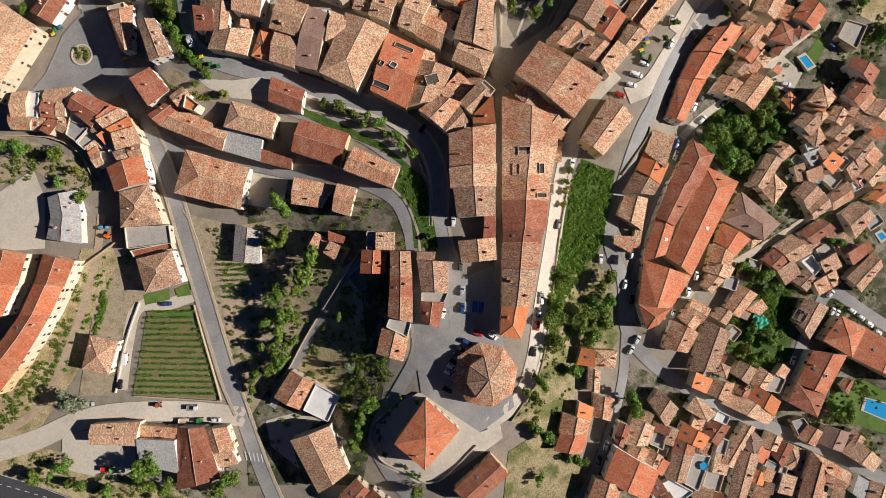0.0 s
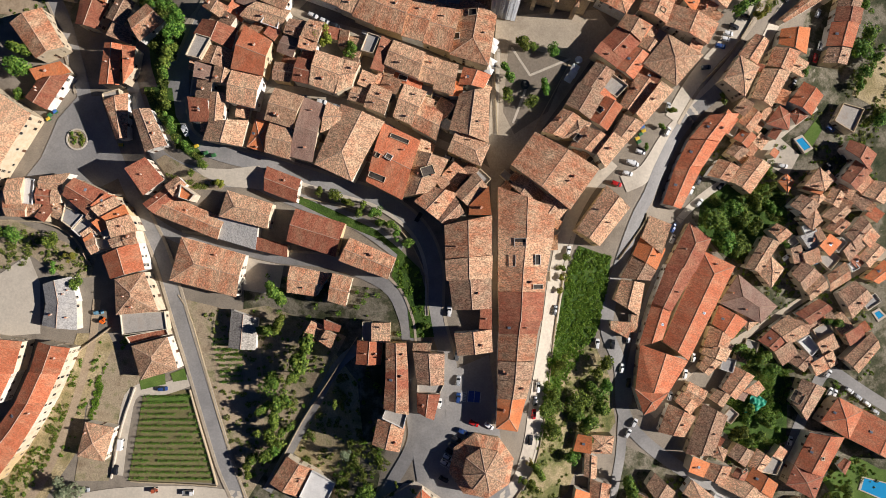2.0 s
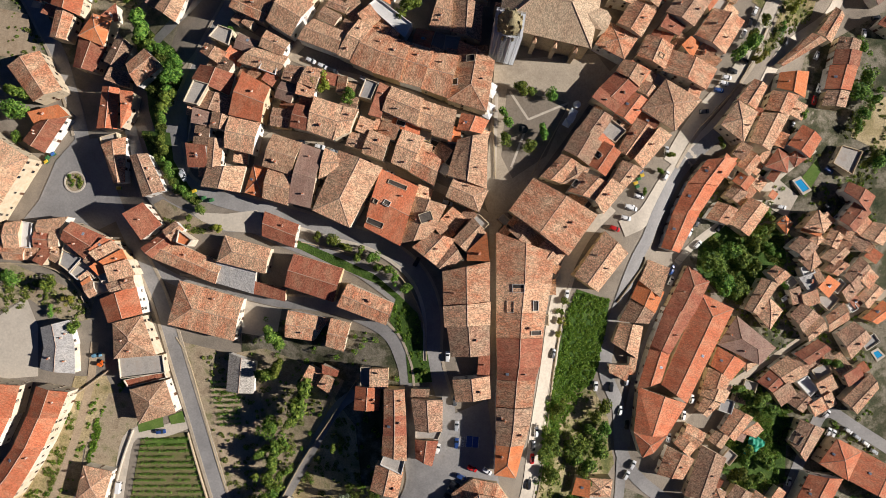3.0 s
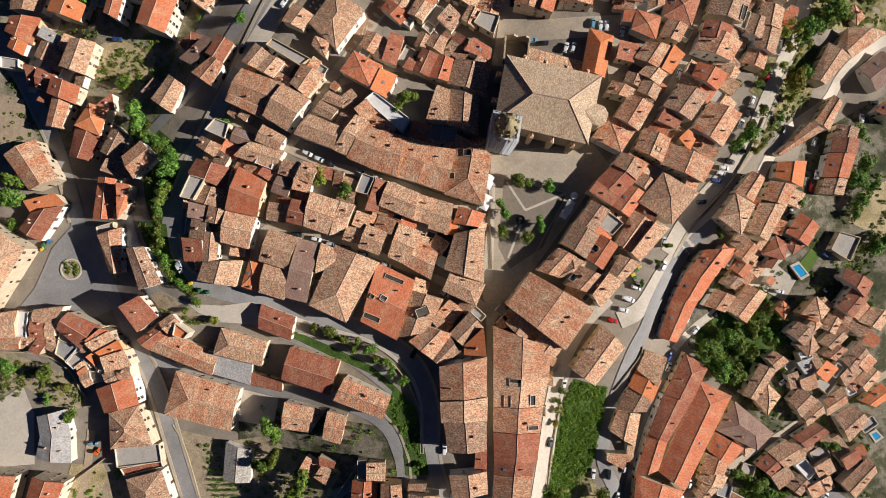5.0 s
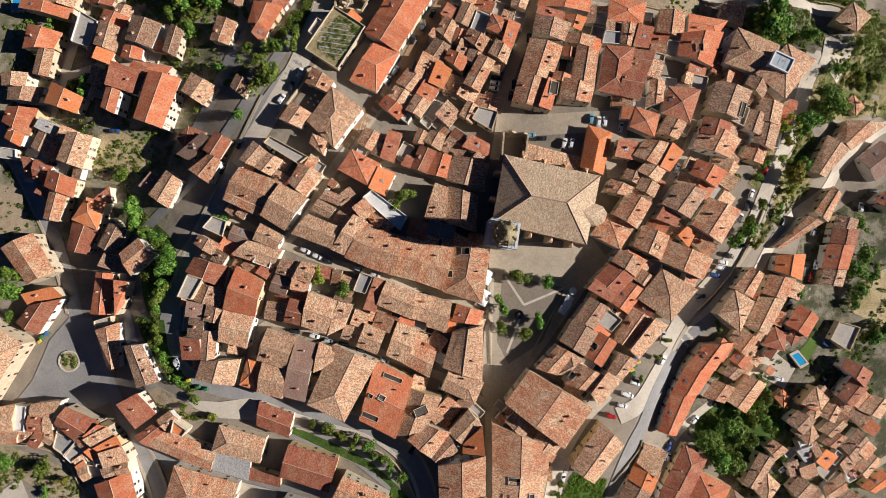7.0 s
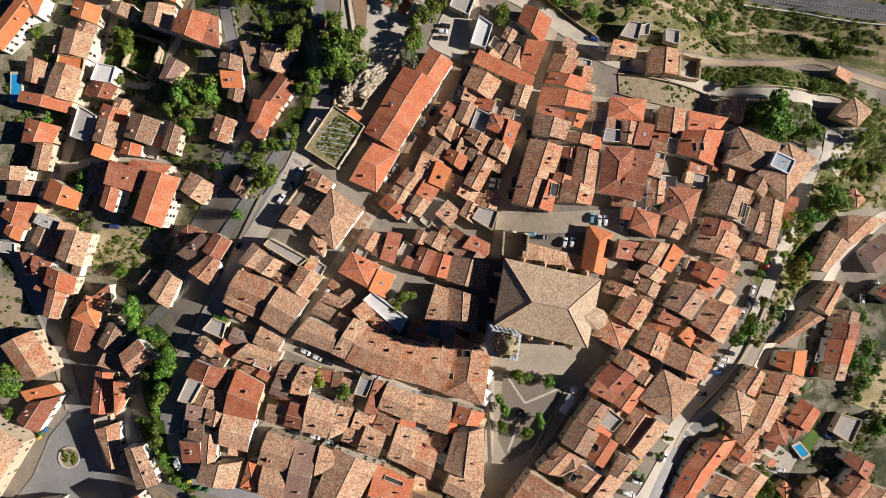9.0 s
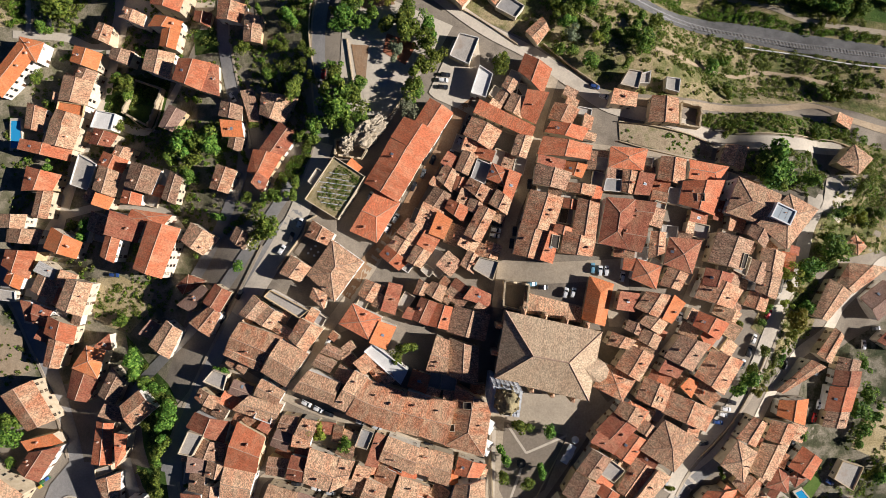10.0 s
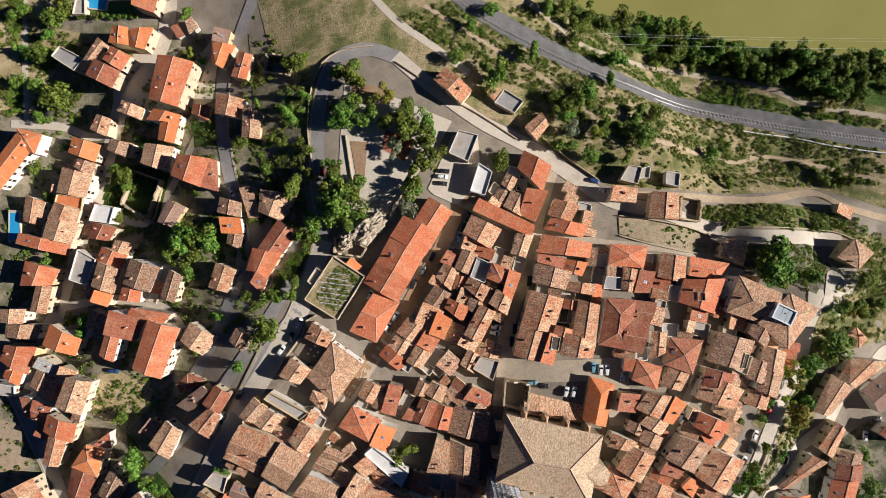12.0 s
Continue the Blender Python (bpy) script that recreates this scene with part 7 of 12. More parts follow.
house("s", 6.8, "e", 37.6, 260.6, 45.9, 259.3, 41.1, 247.4, 34.7, 250.7)
house("g", 5.4, "t", 27.5, 263.1, 29.7, 267.1, 33.8, 264.7, 31.4, 259.6)
house("g", 4.2, "b", 24.0, 257.4, 26.9, 261.6, 31.0, 259.2, 28.4, 254.6)
house("g", 5.4, "t", 28.3, 253.8, 31.6, 260.0, 38.3, 256.7, 35.2, 249.8)
house("s", 5.4, "e", 18.1, 256.8, 40.6, 245.5, 39.1, 241.3, 15.7, 252.2)
house("g", 6.8, "t", 30.8, 234.5, 33.2, 242.3, 39.6, 241.3, 36.5, 232.8)
house("g", 4.9, "m", 11.5, 243.0, 15.0, 249.9, 26.9, 244.0, 22.5, 236.4)
house("f", 4.5, "w", 14.7, 260.2, 18.3, 271.3, 23.4, 267.8, 20.5, 258.5)
house("g", 5.4, "m", 47.0, 250.3, 49.6, 256.6, 59.6, 253.6, 56.0, 247.4)
house("g", 5.4, "e", 45.4, 244.4, 47.8, 248.6, 62.9, 245.4, 60.5, 240.8)
house("s", 4.5, "m", 61.0, 246.7, 62.2, 252.1, 65.7, 250.6, 64.5, 245.5)
house("g", 6.8, "e", 41.8, 234.9, 44.2, 241.8, 63.8, 237.9, 62.8, 232.4)
house("s", 5.4, "r", 41.3, 231.0, 41.8, 233.9, 52.9, 232.0, 52.1, 228.1)
house("g", 5.4, "o", 52.8, 226.9, 53.6, 231.5, 62.1, 230.1, 59.7, 225.0)
house("g", 6.8, "b", 39.7, 222.6, 40.9, 230.1, 55.0, 226.5, 52.2, 219.7)
house("g", 5.4, "m", 52.8, 219.4, 53.3, 222.6, 64.9, 221.4, 63.7, 217.3)
house("h", 6.8, "e", 71.0, 229.5, 72.0, 237.6, 86.8, 236.5, 84.8, 228.0)
house("f", 3.6, "g", 68.6, 219.8, 69.8, 224.4, 76.0, 223.9, 75.5, 219.3)
house("s", 4.5, "b", 70.0, 224.9, 70.5, 229.0, 76.3, 228.5, 76.0, 224.3)
house("g", 5.4, "m", 76.0, 219.4, 76.6, 228.1, 82.6, 226.9, 80.1, 218.2)
house("s", 4.5, "r", 80.9, 218.1, 83.3, 226.9, 89.8, 226.1, 87.4, 217.8)
house("s", 5.4, "m", 72.2, 255.9, 73.9, 261.8, 84.0, 260.5, 83.2, 255.1)
house("g", 5.4, "m", 88.6, 248.8, 90.3, 259.3, 100.9, 258.1, 100.7, 247.9)
house("f", 4.5, "k", 77.4, 264.7, 81.0, 270.6, 86.2, 269.6, 84.4, 263.0)
house("f", 3.6, "c", 85.9, 269.1, 90.2, 270.2, 89.6, 265.5, 85.4, 265.5)
house("f", 3.6, "c", 97.1, 263.2, 97.5, 267.9, 102.8, 267.2, 102.2, 261.9)
house("s", 2.7, "m", 174.3, 251.2, 175.5, 254.7, 182.2, 252.3, 180.8, 248.0)
house("p", 5.4, "t", 168.3, 231.5, 175.5, 238.8, 182.9, 233.0, 176.7, 226.5)
house("g", 5.4, "t", 118.9, 232.0, 121.4, 239.1, 130.8, 238.3, 128.2, 228.4)
house("g", 5.4, "m", 0.1, 306.7, 5.0, 311.3, 15.4, 301.8, 11.2, 296.7)
house("s", 3.6, "m", 22.2, 301.6, 24.8, 305.1, 27.9, 302.7, 25.2, 298.9)
house("f", 2.7, "g", 25.6, 297.9, 29.7, 303.1, 37.2, 298.2, 33.6, 293.5)
house("g", 4.5, "m", 38.1, 287.1, 44.7, 292.9, 47.5, 287.7, 42.7, 281.8)
house("g", 4, "m", 0.2, 225.1, 3.8, 230.6, 9.5, 226.9, 6.6, 219.3)
house("g", 4.2, "t", 7.9, 228.5, 11.4, 236.5, 17.2, 233.7, 13.2, 226.2)
house("f", 4.5, "g", 14.3, 225.0, 17.1, 232.6, 22.4, 230.2, 19.8, 222.7)
house("p", 6.8, "e", 20.8, 224.6, 23.1, 230.5, 29.9, 227.7, 27.6, 221.6)
house("s", 6.8, "e", 29.9, 227.7, 26.6, 217.0, 30.4, 215.2, 34.4, 226.0)
house("g", 6.8, "t", 21.5, 214.4, 24.8, 219.8, 30.4, 215.4, 28.5, 209.8)
house("g", 4.2, "e", 7.1, 220.5, 8.8, 225.7, 12.5, 224.6, 10.3, 219.3)
house("g", 5.4, "m", 11.7, 221.2, 13.8, 224.8, 23.1, 219.7, 20.3, 213.6)
house("g", 5.4, "e", 3.8, 212.6, 5.4, 216.2, 13.4, 212.5, 11.1, 206.8)
house("g", 5.4, "b", 12.3, 212.5, 14.1, 216.8, 20.7, 213.1, 18.0, 209.0)
house("g", 6.8, "m", 11.4, 202.0, 17.9, 213.5, 24.0, 210.7, 17.7, 198.6)
house("g", 4.5, "t", 9.8, 189.7, 13.2, 195.4, 17.3, 193.0, 15.0, 186.2)
house("f", 4.5, "k", 15.0, 188.0, 17.8, 192.5, 25.1, 190.6, 22.7, 183.4)
house("g", 3.6, "m", 18.3, 193.3, 20.7, 199.3, 26.6, 196.9, 24.7, 191.7)
house("s", 4.2, "m", -4.9, 214.9, -8.4, 206.9, -2.7, 202.3, 3.1, 210.9)
house("s", 5.4, "o", 0.8, 211.1, -2.7, 202.4, 3.0, 200.1, 6.5, 207.6)
house("g", 4, "b", -4.4, 215.5, -0.2, 221.5, 6.6, 217.7, 2.4, 211.3)
house("g", 4, "m", -15.8, 202.9, -11.4, 208.6, -3.8, 203.4, -8.5, 197.8)
house("g", 4, "t", -19.4, 197.9, -16.4, 201.5, -8.9, 197.6, -11.9, 191.5)
house("g", 5.4, "t", -11.9, 191.3, -8.2, 197.3, -2.0, 194.3, -6.2, 188.5)
house("g", 4, "e", -22.9, 193.9, -20.1, 197.5, -11.5, 190.8, -15.2, 187.6)
house("g", 7.8, "m", 33.9, 205.2, 38.1, 219.3, 51.1, 215.9, 46.4, 202.9)
house("g", 7.8, "m", 54.1, 202.6, 56.7, 215.7, 64.7, 213.4, 62.9, 199.2)
house("g", 7.8, "e", 46.5, 202.7, 47.7, 205.6, 54.1, 203.7, 53.6, 200.4)
house("g", 7.8, "e", 50.9, 212.5, 51.4, 215.9, 56.8, 214.9, 56.3, 211.3)
house("g", 7.8, "m", 30.9, 194.1, 33.7, 204.9, 45.0, 202.1, 41.5, 191.3)
house("s", 7.8, "e", 45.1, 202.7, 41.2, 191.6, 45.9, 190.2, 48.8, 201.3)
house("g", 7.8, "m", 49.1, 194.4, 50.8, 202.8, 62.9, 199.1, 61.3, 192.9)
house("h", 6.8, "r", 68.1, 216.0, 64.6, 198.1, 76.5, 195.6, 79.1, 215.1)
house("j", 6.5, "r", 76.8, 215.4, 88.0, 214.0, 84.8, 205.7, 74.5, 207.1)
house("g", 6.2, "r", 75.0, 207.5, 84.3, 206.3, 81.3, 194.4, 73.1, 196.3)
house("g", 5.4, "m", 84.8, 192.0, 86.1, 202.5, 91.7, 202.0, 91.1, 194.2)
house("p", 5.4, "e", 77.8, 183.9, 80.1, 191.5, 89.3, 188.5, 87.2, 179.8)
house("g", 6.8, "m", 90.8, 224.3, 92.6, 233.5, 102.4, 232.0, 101.6, 221.8)
house("j", 6.8, "e", 115.7, 222.8, 104.2, 224.8, 104.7, 232.2, 120.4, 229.2)
house("g", 6.8, "e", 98.7, 214.0, 100.6, 222.9, 117.3, 223.1, 112.7, 209.3)
house("f", 3.6, "c", 93.9, 215.0, 95.6, 220.7, 100.2, 220.0, 98.5, 213.8)
house("j", 9.4, "t", 122.0, 224.3, 143.3, 215.1, 135.6, 203.7, 116.6, 210.2)
house("h", 9.4, "t", 152.6, 211.0, 140.2, 195.4, 128.6, 205.4, 141.5, 217.2)
house("g", 6.8, "b", 125.0, 201.6, 127.2, 205.4, 134.6, 201.5, 131.6, 195.8)
house("g", 6.8, "b", 108.7, 190.6, 112.7, 202.2, 126.8, 198.2, 122.1, 187.1)
house("g", 6.8, "t", 129.9, 187.7, 131.6, 196.3, 140.5, 193.3, 138.8, 185.4)
house("g", 6.8, "b", 124.5, 183.8, 127.5, 191.2, 133.2, 188.9, 130.7, 181.0)
house("f", 5.4, "c", 119.1, 187.3, 121.2, 193.7, 126.7, 191.8, 124.3, 184.8)
house("g", 6.8, "r", 106.2, 181.6, 107.8, 187.9, 118.5, 185.1, 116.2, 179.3)
house("g", 6.8, "t", 128.9, 178.6, 130.6, 186.9, 139.9, 185.9, 136.8, 175.1)
house("p", 5.4, "r", 91.0, 189.6, 93.6, 200.1, 106.2, 198.7, 102.0, 185.7)
house("g", 5.4, "m", 89.3, 181.4, 92.8, 188.1, 100.6, 185.3, 97.1, 179.1)
house("p", 3.6, "m", 175.6, 197.7, 179.3, 201.3, 183.9, 196.4, 180.3, 192.8)
# lean-tos, sheds and small terraces in the yards between the houses
house("s", 4, "m", -81.8, 148.3, -79.3, 151.8, -82.4, 154.0, -84.9, 150.5)
house("s", 3, "m", -76.1, 169.8, -77.9, 167.6, -75.6, 165.9, -73.9, 168.1)
house("s", 4, "t", -59.3, 160.1, -57.5, 162.9, -63.7, 166.7, -65.5, 163.9)
house("f", 2.8, "g", -46.3, 165.2, -44.3, 168.4, -47.5, 170.4, -49.5, 167.2)
house("s", 4.5, "t", -76.9, 146.7, -75.0, 149.4, -78.1, 151.6, -80.1, 148.9)
house("s", 3.5, "m", -49.7, 172.7, -52.3, 168.6, -49.5, 166.8, -46.9, 170.9)
house("s", 3, "b", -60.2, 172.7, -63.2, 167.7, -60.9, 166.3, -57.8, 171.2)
house("s", 3, "m", -41.1, 159.2, -39.3, 161.4, -41.5, 163.2, -43.3, 161.0)
house("s", 4.5, "m", -28.0, 154.8, -32.6, 151.2, -28.7, 146.3, -24.1, 149.9)
house("s", 3.5, "m", -23.3, 143.0, -19.6, 145.9, -23.2, 150.5, -26.9, 147.5)
house("s", 3.5, "b", -34.3, 159.5, -37.7, 156.9, -35.6, 154.3, -32.3, 157.0)
house("s", 3, "e", -4.6, 138.6, -2.6, 145.2, -9.5, 147.4, -11.6, 140.9)
house("f", 2.8, "c", 2.2, 145.0, 1.7, 139.3, 7.5, 138.8, 8.0, 144.6)
house("s", 3.5, "m", 18.9, 137.2, 19.2, 141.0, 13.8, 141.4, 13.5, 137.6)
house("f", 1.2, "c", 0.6, 139.1, 2.6, 145.6, -1.9, 147.0, -4.0, 140.6)
house("s", 3, "b", -35.8, 142.2, -33.0, 146.7, -38.3, 150.1, -41.1, 145.6)
house("s", 3, "b", -34.5, 155.3, -37.9, 152.6, -35.2, 149.3, -31.9, 151.9)
house("s", 4.5, "t", 2.9, 139.0, 2.7, 135.7, 6.4, 135.4, 6.7, 138.7)
house("s", 4, "t", -18.0, 146.4, -21.4, 143.7, -19.7, 141.5, -16.3, 144.2)
house("s", 3, "t", -4.0, 140.6, -4.9, 137.9, 0.6, 136.1, 1.5, 138.8)
house("s", 4.5, "b", 17.1, 174.4, 15.4, 172.2, 18.9, 169.6, 20.6, 171.8)
house("f", 2.8, "k", -12.7, 178.7, -16.4, 172.4, -12.7, 170.2, -9.0, 176.5)
house("s", 3.5, "b", 10.1, 172.0, 12.7, 175.4, 8.5, 178.6, 5.9, 175.2)
house("s", 3, "m", 3.4, 180.5, 5.6, 182.9, 3.5, 184.8, 1.3, 182.3)
house("s", 4, "b", 4.5, 173.6, 8.9, 179.4, 6.3, 181.4, 1.9, 175.6)
house("f", 2.8, "k", -30.6, 177.1, -32.3, 173.7, -29.0, 172.0, -27.2, 175.4)
house("s", 4, "r", 10.6, 178.0, 12.6, 180.6, 8.0, 184.1, 6.0, 181.5)
house("s", 4, "m", -75.0, 125.5, -72.1, 128.0, -74.6, 130.9, -77.5, 128.4)
house("s", 4.5, "b", -85.3, 128.0, -82.8, 132.1, -87.4, 134.9, -89.8, 130.7)
house("s", 3, "t", -82.8, 97.3, -83.5, 93.0, -78.7, 92.3, -78.1, 96.6)
house("f", 1.2, "c", -101.7, 110.9, -102.8, 101.7, -100.0, 101.3, -98.9, 110.6)
house("s", 4.5, "r", -68.5, 128.9, -71.0, 125.4, -67.4, 122.9, -65.0, 126.5)
house("f", 1.2, "c", -83.4, 122.4, -85.4, 118.6, -82.5, 117.1, -80.5, 120.9)
house("s", 3, "t", -93.8, 90.0, -97.5, 90.4, -97.9, 87.1, -94.2, 86.7)
house("s", 4, "b", -93.2, 99.2, -92.3, 107.0, -98.5, 107.8, -99.5, 100.0)
house("s", 3, "b", -90.5, 129.6, -89.1, 132.0, -93.2, 134.5, -94.6, 132.1)
house("s", 3, "e", -84.6, 139.5, -87.4, 135.0, -81.5, 131.5, -78.8, 136.0)
house("s", 3, "m", -71.2, 129.6, -74.0, 125.7, -71.7, 124.1, -68.9, 128.0)
house("f", 1.2, "c", -81.3, 121.1, -79.6, 124.4, -82.5, 125.9, -84.2, 122.6)
house("s", 3.5, "t", -101.7, 115.6, -102.1, 111.8, -98.9, 111.4, -98.4, 115.2)
house("s", 3, "m", -79.9, 124.8, -77.5, 129.5, -80.4, 131.1, -82.8, 126.3)
house("s", 3, "t", -33.4, 115.4, -30.7, 122.1, -36.5, 124.5, -39.2, 117.7)
house("s", 3.5, "t", 1.8, 93.1, 5.0, 97.9, -0.2, 101.6, -3.5, 96.7)
house("s", 4, "t", -31.5, 110.6, -33.5, 105.2, -28.0, 103.2, -26.0, 108.6)
house("s", 4, "m", -18.2, 101.5, -16.2, 106.9, -23.0, 109.4, -25.1, 104.0)
house("s", 3, "m", -25.2, 111.0, -26.9, 106.5, -24.3, 105.5, -22.6, 110.0)
house("f", 3.2, "k", 2.3, 88.1, 4.5, 91.2, 1.3, 93.3, -0.8, 90.2)
house("s", 3, "r", -58.8, 112.7, -57.7, 115.3, -63.5, 117.8, -64.6, 115.2)
house("s", 3.5, "r", -46.9, 128.2, -47.6, 124.0, -40.9, 122.8, -40.2, 127.0)
house("s", 3.5, "m", -19.9, 108.6, -18.9, 111.2, -22.5, 112.5, -23.4, 109.9)
house("s", 4, "r", -50.2, 114.5, -49.6, 117.7, -55.8, 118.8, -56.4, 115.5)
house("s", 3.5, "b", -33.9, 112.7, -32.9, 115.3, -39.2, 117.8, -40.3, 115.2)
house("s", 3, "e", -14.6, 106.1, -13.5, 109.2, -18.9, 111.2, -20.0, 108.1)
house("f", 2.8, "g", -4.4, 101.8, -3.3, 105.4, -7.9, 106.8, -9.0, 103.1)
house("s", 3, "t", 17.7, 106.8, 16.9, 104.1, 19.6, 103.4, 20.4, 106.0)
house("s", 4.5, "m", -38.1, 119.8, -37.0, 126.0, -40.3, 126.5, -41.4, 120.3)
house("s", 4.5, "m", -7.1, 101.2, -8.2, 97.5, -4.0, 96.3, -3.0, 100.0)
house("f", 1.2, "c", -3.6, 104.2, -4.6, 101.0, -0.9, 100.0, -0.0, 103.1)
house("s", 3.5, "e", -13.3, 108.6, -14.3, 105.4, -8.7, 103.8, -7.8, 107.0)
house("s", 3.5, "m", 5.5, 75.1, 0.5, 69.8, 5.9, 64.8, 10.9, 70.2)
house("s", 3.5, "m", 3.2, 61.8, 6.2, 64.1, 4.2, 66.7, 1.1, 64.4)
house("f", 2.8, "k", -50.2, 82.8, -51.3, 78.1, -48.6, 77.5, -47.5, 82.1)
house("s", 4.5, "t", -8.3, 84.0, -10.1, 79.0, -4.6, 76.9, -2.8, 81.9)
house("s", 3.5, "b", 12.2, 68.8, 15.1, 72.0, 11.6, 75.2, 8.6, 72.0)
house("f", 3.2, "g", 18.2, 66.3, 20.1, 68.4, 15.8, 72.3, 13.9, 70.2)
house("s", 4.5, "b", 0.9, 69.3, -2.1, 67.0, 0.3, 63.9, 3.3, 66.3)
house("s", 4, "b", -29.1, 79.5, -30.3, 75.4, -27.6, 74.6, -26.4, 78.7)
house("s", 4.5, "m", 101.8, 125.1, 100.5, 121.4, 105.2, 119.9, 106.4, 123.6)
house("s", 3.5, "m", 64.6, 113.8, 66.4, 116.1, 64.0, 117.8, 62.4, 115.5)
house("f", 3.2, "c", 61.3, 91.8, 59.3, 89.2, 63.6, 86.0, 65.5, 88.7)
house("f", 3.2, "c", 89.3, 130.6, 87.0, 126.8, 90.3, 124.8, 92.5, 128.5)
house("s", 4.5, "r", 87.1, 106.8, 89.0, 109.6, 82.3, 114.5, 80.3, 111.9)
house("s", 3.5, "t", 54.9, 75.7, 57.1, 78.7, 54.1, 81.0, 51.8, 78.0)
house("s", 3.5, "t", 71.6, 113.3, 69.6, 110.6, 76.4, 105.7, 78.3, 108.5)
house("s", 3.5, "m", 57.6, 79.6, 55.0, 76.2, 58.9, 73.3, 61.5, 76.8)
house("s", 4, "t", 85.8, 131.0, 83.2, 126.9, 86.1, 125.2, 88.6, 129.3)
house("s", 3, "b", 95.0, 138.3, 100.5, 143.8, 98.2, 146.3, 92.7, 140.7)
house("s", 3, "t", 118.1, 159.3, 115.1, 154.8, 119.8, 151.4, 123.0, 155.9)
house("s", 3.5, "t", 103.3, 159.1, 105.4, 163.4, 99.3, 166.4, 97.2, 162.0)
house("s", 3.5, "t", 118.8, 166.4, 120.8, 170.9, 114.0, 173.8, 112.1, 169.4)
house("s", 4.5, "e", 91.7, 140.7, 94.0, 144.4, 89.8, 146.8, 87.6, 143.1)
house("f", 3.2, "c", 114.3, 154.4, 117.9, 159.6, 114.4, 162.1, 110.7, 156.9)
house("s", 4.5, "t", 120.0, 158.5, 123.4, 163.4, 118.1, 167.0, 114.8, 162.2)
house("s", 4.5, "t", 102.3, 171.8, 100.2, 167.5, 102.7, 166.3, 104.8, 170.6)
house("s", 4.5, "m", 107.4, 133.9, 111.8, 138.4, 107.7, 142.5, 103.2, 138.1)
house("s", 3.5, "m", 110.5, 131.3, 114.7, 135.5, 112.0, 138.2, 107.8, 134.0)
house("s", 3, "r", 89.9, 163.4, 88.3, 160.5, 91.2, 159.0, 92.8, 161.9)
house("s", 4, "t", 79.2, 160.0, 78.1, 156.9, 81.2, 155.8, 82.3, 158.9)
house("s", 4, "t", 122.0, 170.6, 119.1, 166.6, 121.5, 165.0, 124.3, 168.9)
house("s", 4.5, "r", 87.4, 142.4, 89.3, 145.7, 86.9, 147.1, 84.9, 143.8)
house("s", 4.5, "t", 86.0, 153.6, 86.9, 156.2, 82.4, 157.8, 81.5, 155.2)
house("s", 4, "b", 121.3, 174.4, 119.7, 172.1, 123.2, 169.5, 124.8, 171.9)
house("f", 2.8, "c", 35.5, 226.0, 37.4, 232.5, 33.3, 233.7, 31.4, 227.2)
house("s", 4, "e", 22.7, 231.7, 24.2, 235.7, 16.9, 238.4, 15.4, 234.4)
house("s", 3.5, "r", 5.1, 235.9, 2.2, 231.4, 6.2, 228.8, 9.1, 233.3)
house("s", 4, "t", 11.1, 202.1, 8.8, 197.9, 15.1, 194.3, 17.5, 198.5)
house("s", 4.5, "t", 10.6, 220.6, 8.1, 214.7, 12.6, 212.9, 15.0, 218.7)
house("f", 1.2, "c", -8.1, 207.0, -6.0, 211.9, -8.5, 213.0, -10.6, 208.1)
house("s", 3.5, "b", 4.9, 195.2, 0.1, 189.7, 5.6, 184.9, 10.4, 190.4)
house("f", 1.2, "c", -0.9, 187.9, 3.0, 194.1, -0.7, 196.4, -4.5, 190.2)
house("s", 4, "m", 12.3, 241.3, 10.7, 236.8, 15.7, 234.9, 17.3, 239.4)
house("s", 3, "b", 24.3, 219.3, 25.5, 222.4, 21.5, 224.0, 20.3, 220.9)
house("s", 3, "t", 8.5, 196.9, 11.6, 204.6, 6.2, 206.7, 3.1, 199.0)
house("s", 4.5, "e", -4.3, 203.4, -7.6, 198.1, -1.8, 194.5, 1.5, 199.9)
house("f", 3.2, "c", 24.7, 237.2, 22.3, 230.8, 26.8, 229.2, 29.2, 235.5)
house("s", 3, "m", -0.9, 225.7, -2.7, 222.9, 0.9, 220.6, 2.7, 223.3)
house("f", 1.2, "c", 0.6, 189.3, -1.8, 186.4, 1.0, 183.9, 3.5, 186.8)
house("f", 1.2, "c", 8.8, 243.6, 6.7, 237.6, 10.2, 236.3, 12.4, 242.2)
house("s", 3.5, "m", 18.3, 193.1, 20.1, 197.5, 17.5, 198.6, 15.7, 194.1)
house("f", 3.2, "c", -12.4, 190.5, -13.9, 188.1, -11.5, 186.6, -10.0, 189.0)
house("f", 1.2, "c", -3.1, 184.7, -0.9, 187.2, -4.1, 190.0, -6.3, 187.5)
house("s", 4.5, "t", 26.3, 206.3, 28.1, 209.6, 24.4, 211.7, 22.5, 208.4)
house("s", 3, "b", 28.8, 235.3, 26.5, 228.9, 30.5, 227.4, 32.9, 233.8)
house("f", 1.2, "c", 38.6, 265.0, 34.9, 265.6, 34.2, 260.8, 37.9, 260.3)
house("f", 2.8, "c", 24.5, 258.5, 26.9, 262.1, 24.6, 263.7, 22.2, 260.1)
house("f", 3.2, "g", 31.6, 270.6, 30.1, 266.6, 34.6, 264.9, 36.1, 268.9)
house("s", 4, "t", 23.6, 257.6, 22.0, 255.3, 26.0, 252.6, 27.5, 254.9)
house("f", 3.2, "g", 55.1, 205.8, 55.9, 211.6, 50.2, 212.4, 49.3, 206.7)
